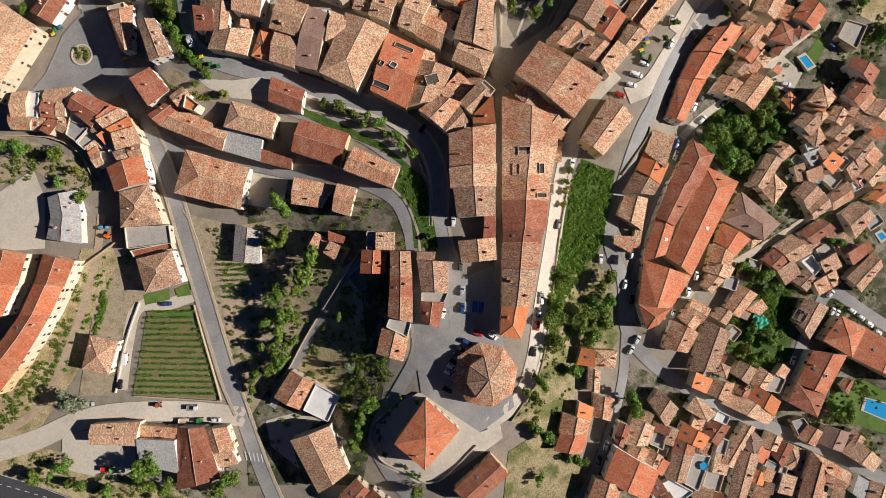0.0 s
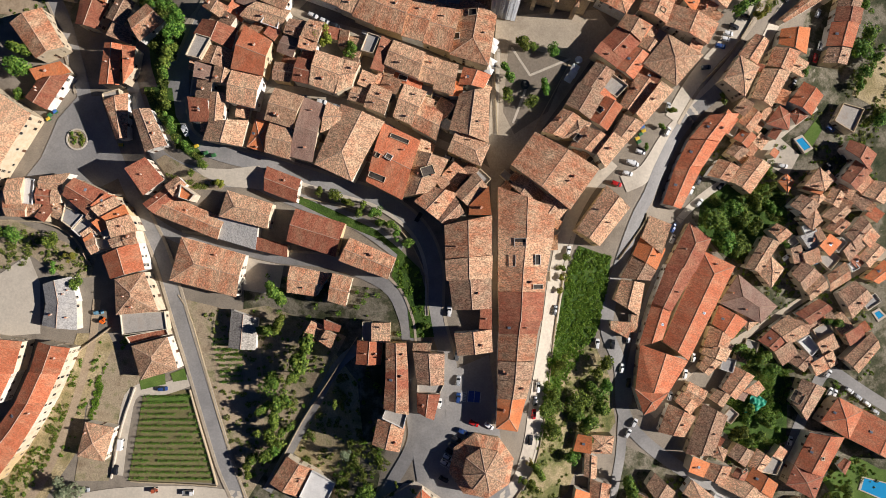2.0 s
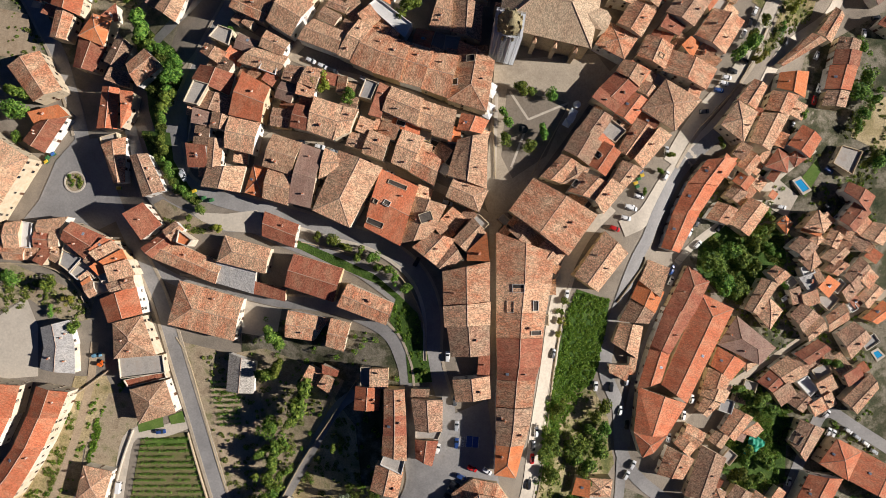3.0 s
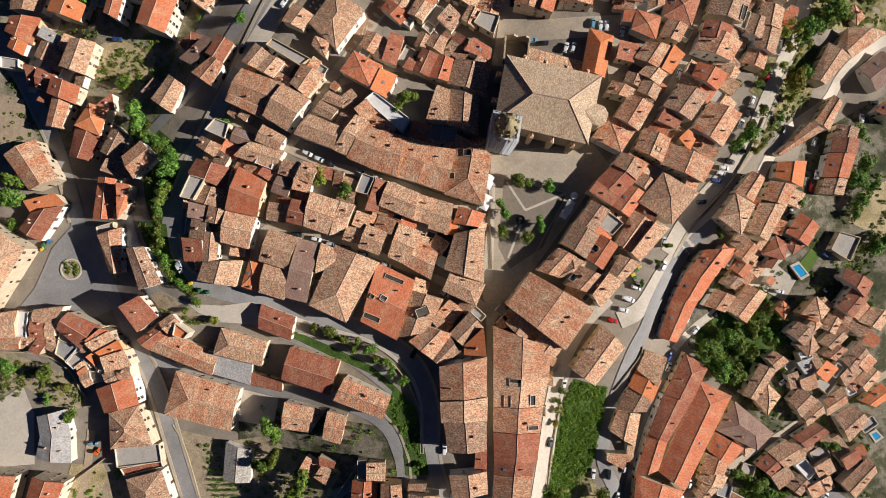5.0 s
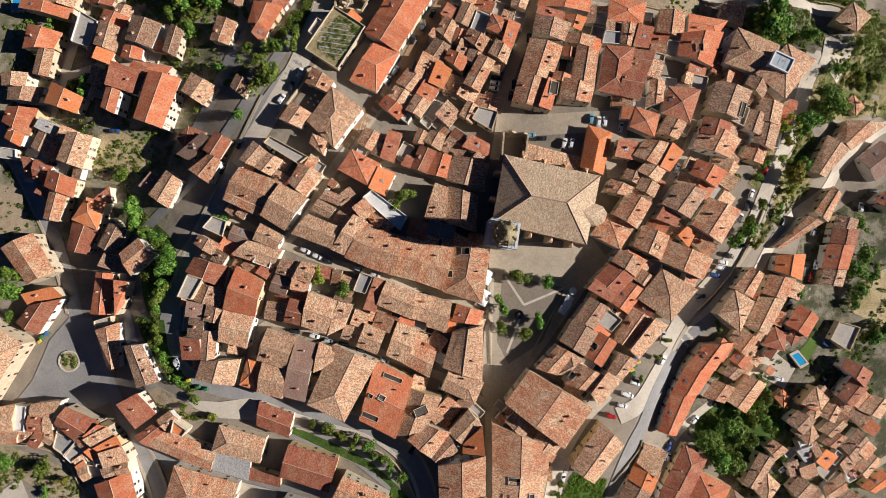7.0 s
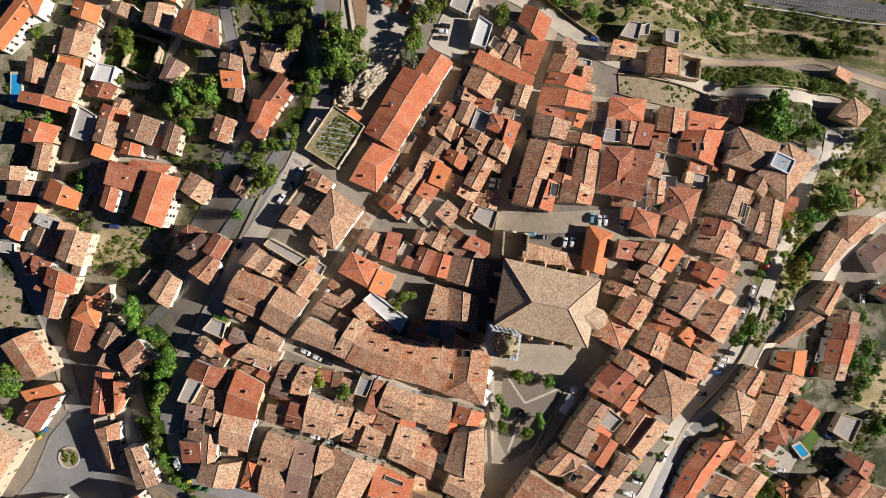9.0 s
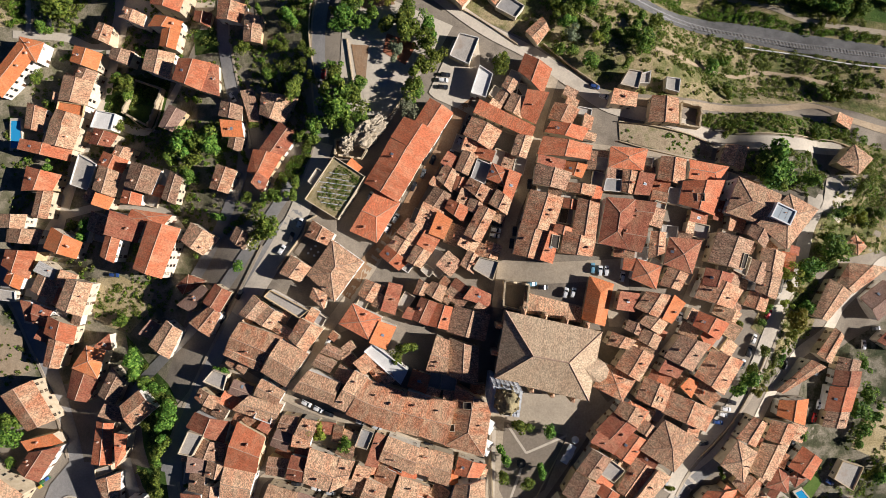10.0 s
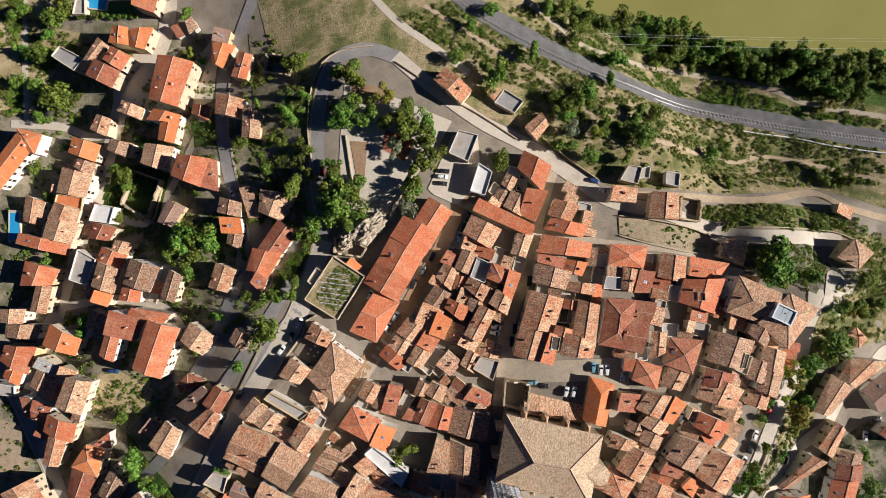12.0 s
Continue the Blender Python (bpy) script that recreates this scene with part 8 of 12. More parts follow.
house("f", 1.2, "c", 68.8, 220.3, 70.5, 226.8, 65.8, 228.1, 64.1, 221.5)
house("f", 3.2, "c", 86.1, 234.0, 85.6, 230.2, 89.8, 229.7, 90.3, 233.4)
house("f", 2.8, "g", 41.8, 222.0, 41.2, 218.2, 45.9, 217.5, 46.5, 221.2)
house("f", 3.2, "c", 66.4, 233.8, 65.9, 229.0, 71.1, 228.4, 71.7, 233.1)
house("s", 3, "b", 85.6, 230.2, 85.2, 227.0, 90.4, 226.2, 90.9, 229.5)
house("s", 4, "b", 65.8, 228.7, 66.6, 236.0, 63.4, 236.3, 62.5, 229.1)
house("s", 3, "m", 71.4, 233.3, 71.7, 236.1, 66.9, 236.7, 66.6, 233.9)
house("s", 3, "e", 65.1, 221.5, 63.3, 214.4, 66.5, 213.6, 68.3, 220.6)
house("f", 1.2, "c", 51.0, 219.5, 50.4, 215.8, 56.6, 214.8, 57.2, 218.6)
house("s", 4, "b", 50.4, 216.4, 51.0, 220.1, 46.3, 220.9, 45.7, 217.1)
house("s", 4, "r", 114.7, 215.4, 113.0, 207.8, 116.7, 207.0, 118.4, 214.6)
house("s", 3, "b", 87.0, 212.9, 85.1, 205.9, 91.2, 204.2, 93.1, 211.2)
house("s", 3.5, "m", 78.5, 191.9, 79.1, 196.7, 71.8, 197.6, 71.2, 192.8)
house("f", 1.2, "c", 92.4, 205.3, 91.8, 200.5, 98.0, 199.8, 98.6, 204.5)
house("s", 3, "r", 104.1, 211.6, 102.9, 206.4, 110.0, 204.8, 111.2, 210.0)
house("f", 2.8, "g", 101.9, 181.2, 103.9, 185.0, 101.4, 186.3, 99.5, 182.5)
house("s", 4, "e", 78.9, 186.9, 79.6, 191.7, 75.3, 192.2, 74.7, 187.5)
house("f", 2.8, "k", 79.3, 196.5, 78.7, 191.7, 84.4, 191.0, 85.0, 195.8)
house("s", 3.5, "e", 94.6, 218.1, 95.8, 222.7, 89.3, 224.5, 88.0, 219.8)
house("f", 3.2, "k", 104.7, 206.1, 103.5, 200.9, 109.6, 199.6, 110.8, 204.7)
house("f", 2.8, "k", 118.6, 224.6, 121.9, 224.0, 122.5, 227.8, 119.3, 228.3)
house("s", 4, "t", 101.8, 206.5, 100.8, 202.3, 103.6, 201.7, 104.5, 205.9)
house("s", 3.5, "m", 93.4, 213.9, 94.5, 218.1, 88.9, 219.6, 87.8, 215.4)
house("s", 3, "b", 102.8, 199.0, 103.4, 201.7, 98.7, 202.8, 98.1, 200.1)
house("f", 3.2, "c", 92.8, 211.4, 93.5, 214.1, 89.4, 215.2, 88.6, 212.5)
house("f", 1.2, "c", 87.8, 192.3, 86.5, 189.8, 90.7, 187.6, 92.0, 190.0)
house("s", 4.5, "b", 119.4, 186.8, 117.9, 181.1, 122.0, 180.0, 123.6, 185.7)
house("f", 1.2, "c", 142.3, 177.1, 143.6, 183.3, 139.9, 184.1, 138.6, 177.9)
house("s", 4, "e", 144.9, 185.0, 146.5, 193.3, 141.8, 194.2, 140.2, 186.0)
house("s", 4, "m", 119.7, 209.0, 118.4, 203.3, 124.9, 201.8, 126.2, 207.5)
house("s", 3.5, "m", 134.3, 222.9, 128.4, 224.8, 127.5, 222.2, 133.4, 220.2)
house("s", 3.5, "b", 127.4, 193.4, 130.2, 197.9, 127.8, 199.3, 125.0, 194.8)
house("f", 3.2, "k", 121.2, 199.7, 121.8, 202.5, 116.7, 203.6, 116.1, 200.9)
house("s", 3, "b", 125.9, 178.3, 127.4, 184.0, 123.7, 185.0, 122.2, 179.3)
house("f", 1.2, "c", 115.3, 189.2, 114.6, 186.4, 118.3, 185.4, 119.0, 188.2)
house("s", 3, "t", 135.2, 198.8, 134.4, 195.1, 139.1, 194.1, 139.9, 197.9)
house("f", 1.2, "c", 129.7, 225.9, 123.8, 227.9, 122.4, 223.8, 128.3, 221.8)
house("f", 1.2, "c", 121.9, 219.5, 122.7, 222.7, 118.5, 223.7, 117.8, 220.5)
house("f", 1.2, "c", 139.7, 186.6, 139.1, 183.9, 142.8, 183.1, 143.4, 185.9)
house("s", 3.5, "r", 145.8, 196.7, 145.1, 193.4, 148.9, 192.7, 149.5, 195.9)
house("s", 4, "m", 62.3, 244.6, 61.7, 241.9, 66.3, 240.8, 66.9, 243.6)
house("s", 3.5, "b", 54.7, 264.0, 53.2, 260.5, 58.1, 258.4, 59.6, 261.9)
house("s", 4, "m", 55.4, 259.6, 53.8, 255.6, 58.2, 253.8, 59.9, 257.7)
house("f", 3.2, "c", 60.1, 255.4, 59.5, 252.6, 64.7, 251.5, 65.3, 254.2)
house("s", 3, "b", 134.1, -3.7, 132.3, -9.5, 137.5, -11.1, 139.4, -5.4)
house("f", 3.2, "c", 129.3, -37.6, 132.8, -33.4, 129.4, -30.5, 126.0, -34.7)
house("s", 4, "b", 157.8, -1.1, 150.8, -6.2, 155.2, -12.3, 162.2, -7.2)
house("s", 4, "t", 176.9, 2.1, 170.0, -2.0, 173.7, -8.0, 180.5, -3.8)
house("s", 3.5, "r", 123.5, -47.6, 125.7, -43.9, 123.3, -42.4, 121.0, -46.2)
house("f", 3.2, "k", 172.5, -1.0, 178.8, 2.9, 175.9, 7.6, 169.6, 3.7)
house("s", 3, "m", 173.9, -7.6, 167.5, -11.5, 170.8, -17.0, 177.2, -13.2)
house("s", 3, "b", 170.6, 8.7, 164.3, 4.6, 166.3, 1.3, 172.7, 5.4)
house("s", 3, "t", 181.9, 1.2, 187.4, 4.6, 183.0, 11.8, 177.5, 8.5)
house("s", 3, "b", 172.8, 5.5, 179.6, 9.6, 177.3, 13.4, 170.4, 9.2)
house("s", 4.5, "r", 188.9, 6.2, 182.2, 2.0, 185.2, -3.1, 192.0, 1.1)
house("s", 3.5, "b", 162.6, 4.3, 165.4, 6.3, 163.1, 9.5, 160.3, 7.6)
house("f", 3.2, "g", 126.7, -8.0, 125.0, -13.2, 130.3, -14.9, 131.9, -9.6)
house("f", 1.2, "c", 139.0, -0.6, 137.7, -5.0, 143.0, -6.5, 144.3, -2.3)
house("s", 3, "e", 192.1, 2.3, 195.4, 4.3, 193.5, 7.6, 190.1, 5.5)
house("s", 3.5, "m", 152.2, -47.9, 149.1, -52.3, 153.1, -55.1, 156.2, -50.8)
house("s", 3, "t", 177.0, -5.8, 173.6, -7.8, 177.0, -13.2, 180.2, -11.3)
house("f", 1.2, "c", 117.6, -54.0, 119.4, -51.1, 117.0, -49.6, 115.3, -52.5)
house("s", 4, "b", 186.6, 57.6, 190.0, 61.2, 184.4, 66.4, 181.0, 62.7)
house("s", 4, "m", 167.2, 40.8, 160.6, 38.3, 162.8, 32.7, 169.3, 35.1)
house("f", 1.2, "c", 175.1, 41.1, 170.5, 35.8, 175.8, 31.2, 180.5, 36.5)
house("s", 3, "b", 159.5, 42.1, 155.3, 40.5, 157.7, 34.0, 162.0, 35.4)
house("f", 1.2, "c", 158.4, 46.4, 155.4, 43.8, 157.6, 41.2, 160.6, 43.8)
house("s", 3.5, "t", 180.8, 62.5, 182.8, 66.0, 177.1, 69.3, 175.1, 65.8)
house("s", 4.5, "e", 193.8, 52.6, 197.0, 56.4, 193.3, 59.6, 189.9, 55.9)
house("s", 4, "m", 187.7, 73.9, 182.9, 67.9, 186.8, 64.7, 191.6, 70.7)
house("s", 4, "m", 192.3, 50.0, 188.0, 45.0, 192.3, 41.4, 196.5, 46.4)
house("s", 3.5, "m", 181.1, 58.6, 182.5, 61.1, 177.7, 63.8, 176.3, 61.3)
house("f", 2.8, "g", 198.9, 20.3, 193.1, 16.4, 195.6, 12.6, 201.4, 16.7)
house("f", 2.8, "c", 177.9, 39.1, 181.6, 43.3, 179.0, 45.6, 175.4, 41.4)
house("s", 3, "b", 170.6, 75.1, 168.7, 72.8, 172.9, 69.3, 174.9, 71.4)
house("s", 4.5, "t", 167.3, 43.8, 170.0, 44.9, 168.0, 50.1, 165.3, 49.0)
house("s", 3.5, "m", 191.5, 57.2, 194.1, 60.2, 191.5, 62.5, 188.8, 59.5)
house("s", 3, "e", 143.0, -84.5, 140.0, -90.7, 144.8, -93.1, 147.9, -86.8)
house("f", 3.2, "c", 122.0, -104.0, 124.3, -96.3, 117.3, -94.1, 114.8, -101.7)
house("s", 4.5, "t", 119.6, -90.3, 118.3, -94.4, 124.9, -96.5, 126.2, -92.3)
house("s", 3, "t", 110.9, -70.4, 109.3, -75.0, 114.3, -76.8, 116.0, -72.2)
house("s", 4.5, "b", 151.8, -96.7, 149.3, -104.8, 156.5, -106.9, 158.9, -98.8)
house("f", 1.2, "c", 143.1, -96.2, 144.7, -93.2, 138.9, -90.3, 137.4, -93.3)
house("s", 4.5, "m", 142.4, -109.6, 145.0, -104.3, 139.8, -101.6, 137.0, -106.9)
house("s", 4, "m", 144.6, -93.9, 142.2, -98.9, 147.9, -101.7, 150.4, -96.9)
house("f", 1.2, "c", 112.6, -87.0, 114.0, -83.9, 110.9, -82.6, 109.5, -85.7)
house("f", 3.2, "g", 150.2, -97.0, 151.7, -93.9, 145.9, -91.1, 144.3, -94.0)
house("f", 3.2, "k", 123.0, -80.4, 121.0, -86.6, 124.7, -87.8, 126.6, -81.7)
house("s", 4, "t", 116.5, -108.7, 118.5, -102.6, 111.8, -100.4, 109.9, -106.5)
house("s", 3, "t", 180.4, -110.3, 182.3, -104.7, 178.2, -103.3, 176.2, -108.9)
house("s", 4.5, "t", 168.9, -104.7, 167.3, -109.3, 171.5, -110.8, 173.1, -106.2)
house("s", 3.5, "b", 121.0, -86.7, 119.9, -90.3, 122.6, -91.3, 123.8, -87.6)
house("s", 3.5, "r", 122.4, -108.9, 123.8, -104.7, 119.6, -103.3, 118.3, -107.5)
house("f", 1.2, "c", 139.6, -82.7, 137.7, -86.7, 141.2, -88.3, 143.2, -84.5)
house("s", 4, "b", 147.0, -105.9, 149.0, -102.0, 145.5, -100.2, 143.5, -104.1)
house("s", 4.5, "r", 97.2, -107.8, 100.4, -105.7, 98.7, -102.9, 95.5, -104.9)
house("f", 3.2, "k", 154.2, -97.4, 154.9, -94.6, 151.8, -93.7, 151.0, -96.5)
house("s", 3.5, "m", 115.9, -87.4, 118.5, -81.6, 115.9, -80.4, 113.3, -86.3)
house("s", 4.5, "e", 95.8, -88.3, 92.7, -93.9, 95.5, -95.5, 98.7, -90.0)
house("s", 4, "r", 92.1, -104.2, 96.7, -101.3, 93.9, -96.7, 89.3, -99.6)
house("s", 4.5, "t", 89.8, -72.8, 91.4, -68.8, 86.5, -66.8, 84.9, -70.8)
house("s", 4, "b", 99.0, -74.6, 96.5, -81.6, 100.6, -83.0, 103.1, -76.0)
house("f", 2.8, "k", 94.1, -103.1, 91.3, -104.8, 92.8, -107.2, 95.6, -105.5)
house("s", 4.5, "r", 97.5, -77.8, 98.6, -74.7, 93.5, -72.9, 92.4, -76.0)
house("f", 1.2, "c", 98.3, -88.2, 99.7, -84.5, 96.0, -83.2, 94.7, -86.9)
house("s", 3, "t", 149.6, 122.3, 147.2, 116.2, 153.8, 113.6, 156.2, 119.7)
house("s", 3.5, "m", 136.3, 86.7, 132.9, 82.4, 135.6, 80.3, 138.9, 84.6)
house("s", 3, "m", 147.2, 102.1, 149.6, 107.7, 144.5, 109.9, 142.1, 104.2)
house("f", 1.2, "c", 124.4, 94.1, 122.6, 90.7, 126.1, 88.9, 127.8, 92.3)
house("s", 3.5, "t", 132.7, 82.3, 130.2, 79.2, 132.5, 77.3, 135.0, 80.4)
house("s", 4.5, "b", 126.0, 95.6, 130.1, 100.6, 126.6, 103.3, 122.5, 98.3)
house("s", 3, "r", 133.7, 114.2, 134.8, 116.8, 131.2, 118.4, 130.1, 115.7)
house("s", 4.5, "r", 144.5, 87.9, 147.1, 91.7, 144.7, 93.3, 142.1, 89.6)
house("s", 3, "m", 137.1, 96.4, 134.5, 92.6, 137.3, 90.6, 139.9, 94.4)
house("s", 4.5, "e", 145.4, 84.4, 143.7, 82.0, 146.1, 80.4, 147.8, 82.8)
house("s", 3, "t", 139.4, 91.0, 136.2, 87.1, 140.2, 83.9, 143.2, 87.9)
house("s", 3.5, "t", 140.1, 101.9, 136.9, 97.3, 140.2, 95.1, 143.3, 99.6)
house("f", 3.2, "g", -169.7, 257.8, -168.2, 263.5, -171.5, 264.3, -172.9, 258.6)
house("s", 3.5, "m", -154.5, 249.0, -155.9, 244.9, -153.3, 244.0, -151.8, 248.1)
house("s", 3, "t", -164.1, 279.0, -166.0, 275.1, -163.0, 273.7, -161.2, 277.6)
house("s", 3.5, "b", -167.7, 271.7, -165.5, 276.0, -168.6, 277.5, -170.7, 273.1)
house("s", 6.1, "m", -170.3, 267.0, -170.9, 264.1, -167.1, 263.2, -166.5, 266.0)
house("s", 3, "r", -151.4, 252.8, -149.6, 257.8, -153.2, 259.2, -155.1, 254.1)
house("f", 2.8, "c", -173.2, 249.1, -174.4, 245.0, -171.2, 244.1, -170.0, 248.2)
house("f", 1.2, "c", -137.9, 208.6, -136.5, 212.2, -142.4, 214.4, -143.7, 210.9)
house("f", 1.2, "c", -120.2, 214.6, -118.8, 219.2, -124.5, 220.8, -125.8, 216.2)
house("s", 4, "e", -118.8, 224.3, -120.2, 219.6, -115.9, 218.4, -114.6, 223.0)
house("f", 2.8, "c", -134.5, 217.7, -132.6, 224.3, -135.8, 225.2, -137.7, 218.6)
house("f", 1.2, "c", -142.4, 199.6, -141.7, 202.3, -146.8, 203.7, -147.6, 201.0)
house("f", 2.8, "c", -132.4, 224.1, -131.4, 227.3, -135.1, 228.4, -136.0, 225.3)
house("f", 3.2, "k", -115.7, 230.7, -117.8, 224.1, -113.7, 222.8, -111.6, 229.4)
house("f", 3.2, "k", -150.1, 200.0, -148.4, 206.1, -151.6, 207.0, -153.3, 200.9)
house("s", 3.5, "m", -160.6, 187.9, -163.1, 181.6, -157.2, 179.3, -154.7, 185.6)
house("s", 4, "b", -151.7, 164.6, -150.3, 169.7, -154.0, 170.7, -155.3, 165.5)
house("s", 4.5, "r", -171.6, 159.1, -166.6, 157.3, -165.2, 161.3, -170.1, 163.1)
house("s", 3.5, "e", -161.3, 181.0, -164.0, 174.2, -160.0, 172.7, -157.3, 179.5)
house("s", 3, "t", -166.1, 180.8, -168.7, 174.0, -164.7, 172.4, -162.1, 179.2)
house("f", 1.2, "c", -160.8, 167.3, -158.9, 172.3, -163.3, 174.0, -165.3, 169.1)
house("f", 2.8, "k", -172.4, 178.0, -174.0, 174.6, -169.7, 172.5, -168.1, 175.9)
house("s", 4, "r", -171.8, 52.6, -168.1, 50.6, -165.1, 56.1, -168.8, 58.2)
house("s", 3.5, "t", -148.5, 48.5, -152.9, 45.4, -151.2, 43.1, -146.9, 46.2)
house("s", 4.5, "b", -144.7, 53.0, -148.3, 55.4, -150.4, 52.2, -146.8, 49.9)
house("f", 3.2, "g", -160.2, 57.1, -154.9, 54.9, -153.8, 57.5, -159.2, 59.7)
house("f", 3.2, "c", -146.5, 50.4, -148.8, 48.7, -146.3, 45.2, -144.1, 46.8)
house("f", 1.2, "c", 26.3, 72.5, 24.3, 70.4, 27.2, 67.8, 29.1, 69.9)
house("s", 3.5, "t", 47.9, 39.5, 47.9, 45.4, 45.1, 45.4, 45.1, 39.5)
house("f", 2.8, "c", 45.3, 26.5, 45.3, 30.3, 42.5, 30.3, 42.5, 26.5)
house("s", 4, "m", 30.1, 66.8, 33.0, 70.0, 31.0, 72.0, 28.1, 68.7)
house("s", 4.5, "m", 47.6, 48.0, 49.5, 50.7, 47.3, 52.4, 45.3, 49.7)
house("s", 4, "m", 26.9, 62.8, 29.1, 65.3, 26.7, 67.6, 24.5, 65.1)
house("f", 1.2, "c", 47.7, 45.1, 49.5, 47.3, 46.7, 49.4, 45.1, 47.1)
house("s", 4.5, "b", 40.0, 65.1, 36.9, 60.8, 40.3, 58.2, 43.5, 62.5)
house("s", 3, "m", 85.1, 11.3, 82.4, 11.5, 81.9, 4.2, 84.7, 4.0)
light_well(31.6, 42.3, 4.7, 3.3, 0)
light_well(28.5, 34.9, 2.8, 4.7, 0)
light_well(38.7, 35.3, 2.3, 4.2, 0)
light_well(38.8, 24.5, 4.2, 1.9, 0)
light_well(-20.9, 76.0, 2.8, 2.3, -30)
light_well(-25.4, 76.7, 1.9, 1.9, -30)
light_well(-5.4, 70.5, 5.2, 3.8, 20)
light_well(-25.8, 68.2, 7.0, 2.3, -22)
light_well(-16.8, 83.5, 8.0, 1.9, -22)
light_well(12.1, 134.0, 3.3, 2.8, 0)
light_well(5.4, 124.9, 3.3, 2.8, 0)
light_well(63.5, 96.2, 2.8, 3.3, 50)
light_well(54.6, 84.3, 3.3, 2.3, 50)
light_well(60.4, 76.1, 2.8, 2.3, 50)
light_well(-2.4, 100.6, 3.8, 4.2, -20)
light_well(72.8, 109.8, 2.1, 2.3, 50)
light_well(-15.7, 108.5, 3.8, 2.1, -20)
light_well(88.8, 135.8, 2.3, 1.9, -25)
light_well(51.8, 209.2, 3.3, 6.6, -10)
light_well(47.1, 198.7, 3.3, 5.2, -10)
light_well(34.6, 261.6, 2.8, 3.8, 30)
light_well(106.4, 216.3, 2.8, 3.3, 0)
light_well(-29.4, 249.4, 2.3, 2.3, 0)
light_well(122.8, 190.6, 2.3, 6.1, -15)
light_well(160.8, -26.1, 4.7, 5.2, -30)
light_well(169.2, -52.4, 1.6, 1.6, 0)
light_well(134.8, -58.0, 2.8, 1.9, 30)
raise_houses()

# ---- church ----


def solid(name, pts, z0, z1, mat, parent, label=""):
    """An upright block on the outline pts, open below."""
    n = len(pts)
    area = sum(a[0] * b[1] - b[0] * a[1] for a, b in zip(pts, pts[1:] + pts[:1]))
    pts = pts if area > 0 else pts[::-1]
    v = [(x, y, z0) for x, y in pts] + [(x, y, z1) for x, y in pts]
    f = [(i, (i + 1) % n, n + (i + 1) % n, n + i) for i in range(n)] + [tuple(range(n, 2 * n)), tuple(range(n - 1, -1, -1))]
    return part(name, mesh(name, v, f, mat), parent, label)


def grown(pts, d):
    c = sum((Vector(p) for p in pts), Vector((0, 0))) / len(pts)
    return [tuple(Vector(p) + (Vector(p) - c).normalized() * d) for p in pts]


def make_church(corners, ridge, eave, top):
    root = tagged(new("church"), "large sandstone church with a hipped tan tile roof", "church")
    ground = 3.0
    solid("nave_wall", grown(corners, -0.9), ground, eave - 0.3, MAT["stone"], root, "buttressed sandstone wall")
    solid("cornice", grown(corners, -0.2), eave - 0.7, eave - 0.25, MAT["stone"], root)
    nw, ne, se, sw = (Vector((*p, eave)) for p in corners)
    a, b = (Vector((*p, top)) for p in ridge)
    part("roof", slabs("roof", [[nw, ne, b, a], [ne, se, b], [se, sw, a, b], [sw, nw, a]], 0.3, MAT["church"]), root, "weathered tan clay tile roof")
    v, f = [], []
    for p, q in ((a, b), (nw, a), (sw, a), (ne, b), (se, b)):
        bar(v, f, p, q, 0.32)
    part("ridge_tiles", mesh("ridge_tiles", v, f, MAT["mortar"]), root)
    for p, q, n in ((sw, se, 4), (nw, ne, 4), (sw, nw, 2)):
        for i in range(n):
            m = p.lerp(q, (i + 0.9) / (n + 0.55))
            d = (q - p).normalized()
            out = Vector((d.y, -d.x, 0)) if p is sw and q is se else Vector((-d.y, d.x, 0))
            pts = [m + d * s + out * o for s, o in ((-0.8, -1.0), (0.8, -1.0), (0.8, 2.3), (-0.8, 2.3))]
            buttress = solid("buttress", [(x.x, x.y) for x in pts], ground, eave - 2.2, MAT["stone"], root)
            cap = [x + Vector((0, 0, -2.2)) for x in pts]
            apex = sum(cap, Vector()) / 4 + Vector((0, 0, 1.3))
            part("pinnacle", slabs("pinnacle", [[cap[k], cap[(k + 1) % 4], apex] for k in range(4)], 0.1, ROOF["t"]), buttress)
    # apse with its own small hipped roof on the east side
    m = ne.lerp(se, 0.55)
    d = (se - ne).normalized()
    out = Vector((-d.y, d.x, 0))
    pts = [m - d * 4.2 - out, m - d * 3.6 + out * 3.2, m - d * 1.2 + out * 5.4, m + d * 2.4 + out * 5.0, m + d * 4.4 + out * 2.6, m + d * 4.4 - out]
    solid("apse", [(p.x, p.y) for p in pts], ground, eave - 0.2, MAT["stone"], root)
    apex = m - out * 4.5 + Vector((0, 0, 2.0))
    part("apse_roof", slabs("apse_roof", [[p, q, apex] for p, q in zip(pts, pts[1:])], 0.25, MAT["church"]), root)
    for i in range(3):
        p = sw.lerp(se, 0.42 + 0.19 * i)
        part("church_window", WINDOWS[2], root, "arched dark church window", pose(p.x, p.y + 1.0, eave - 5.5, 0, 0, 190))
    return root


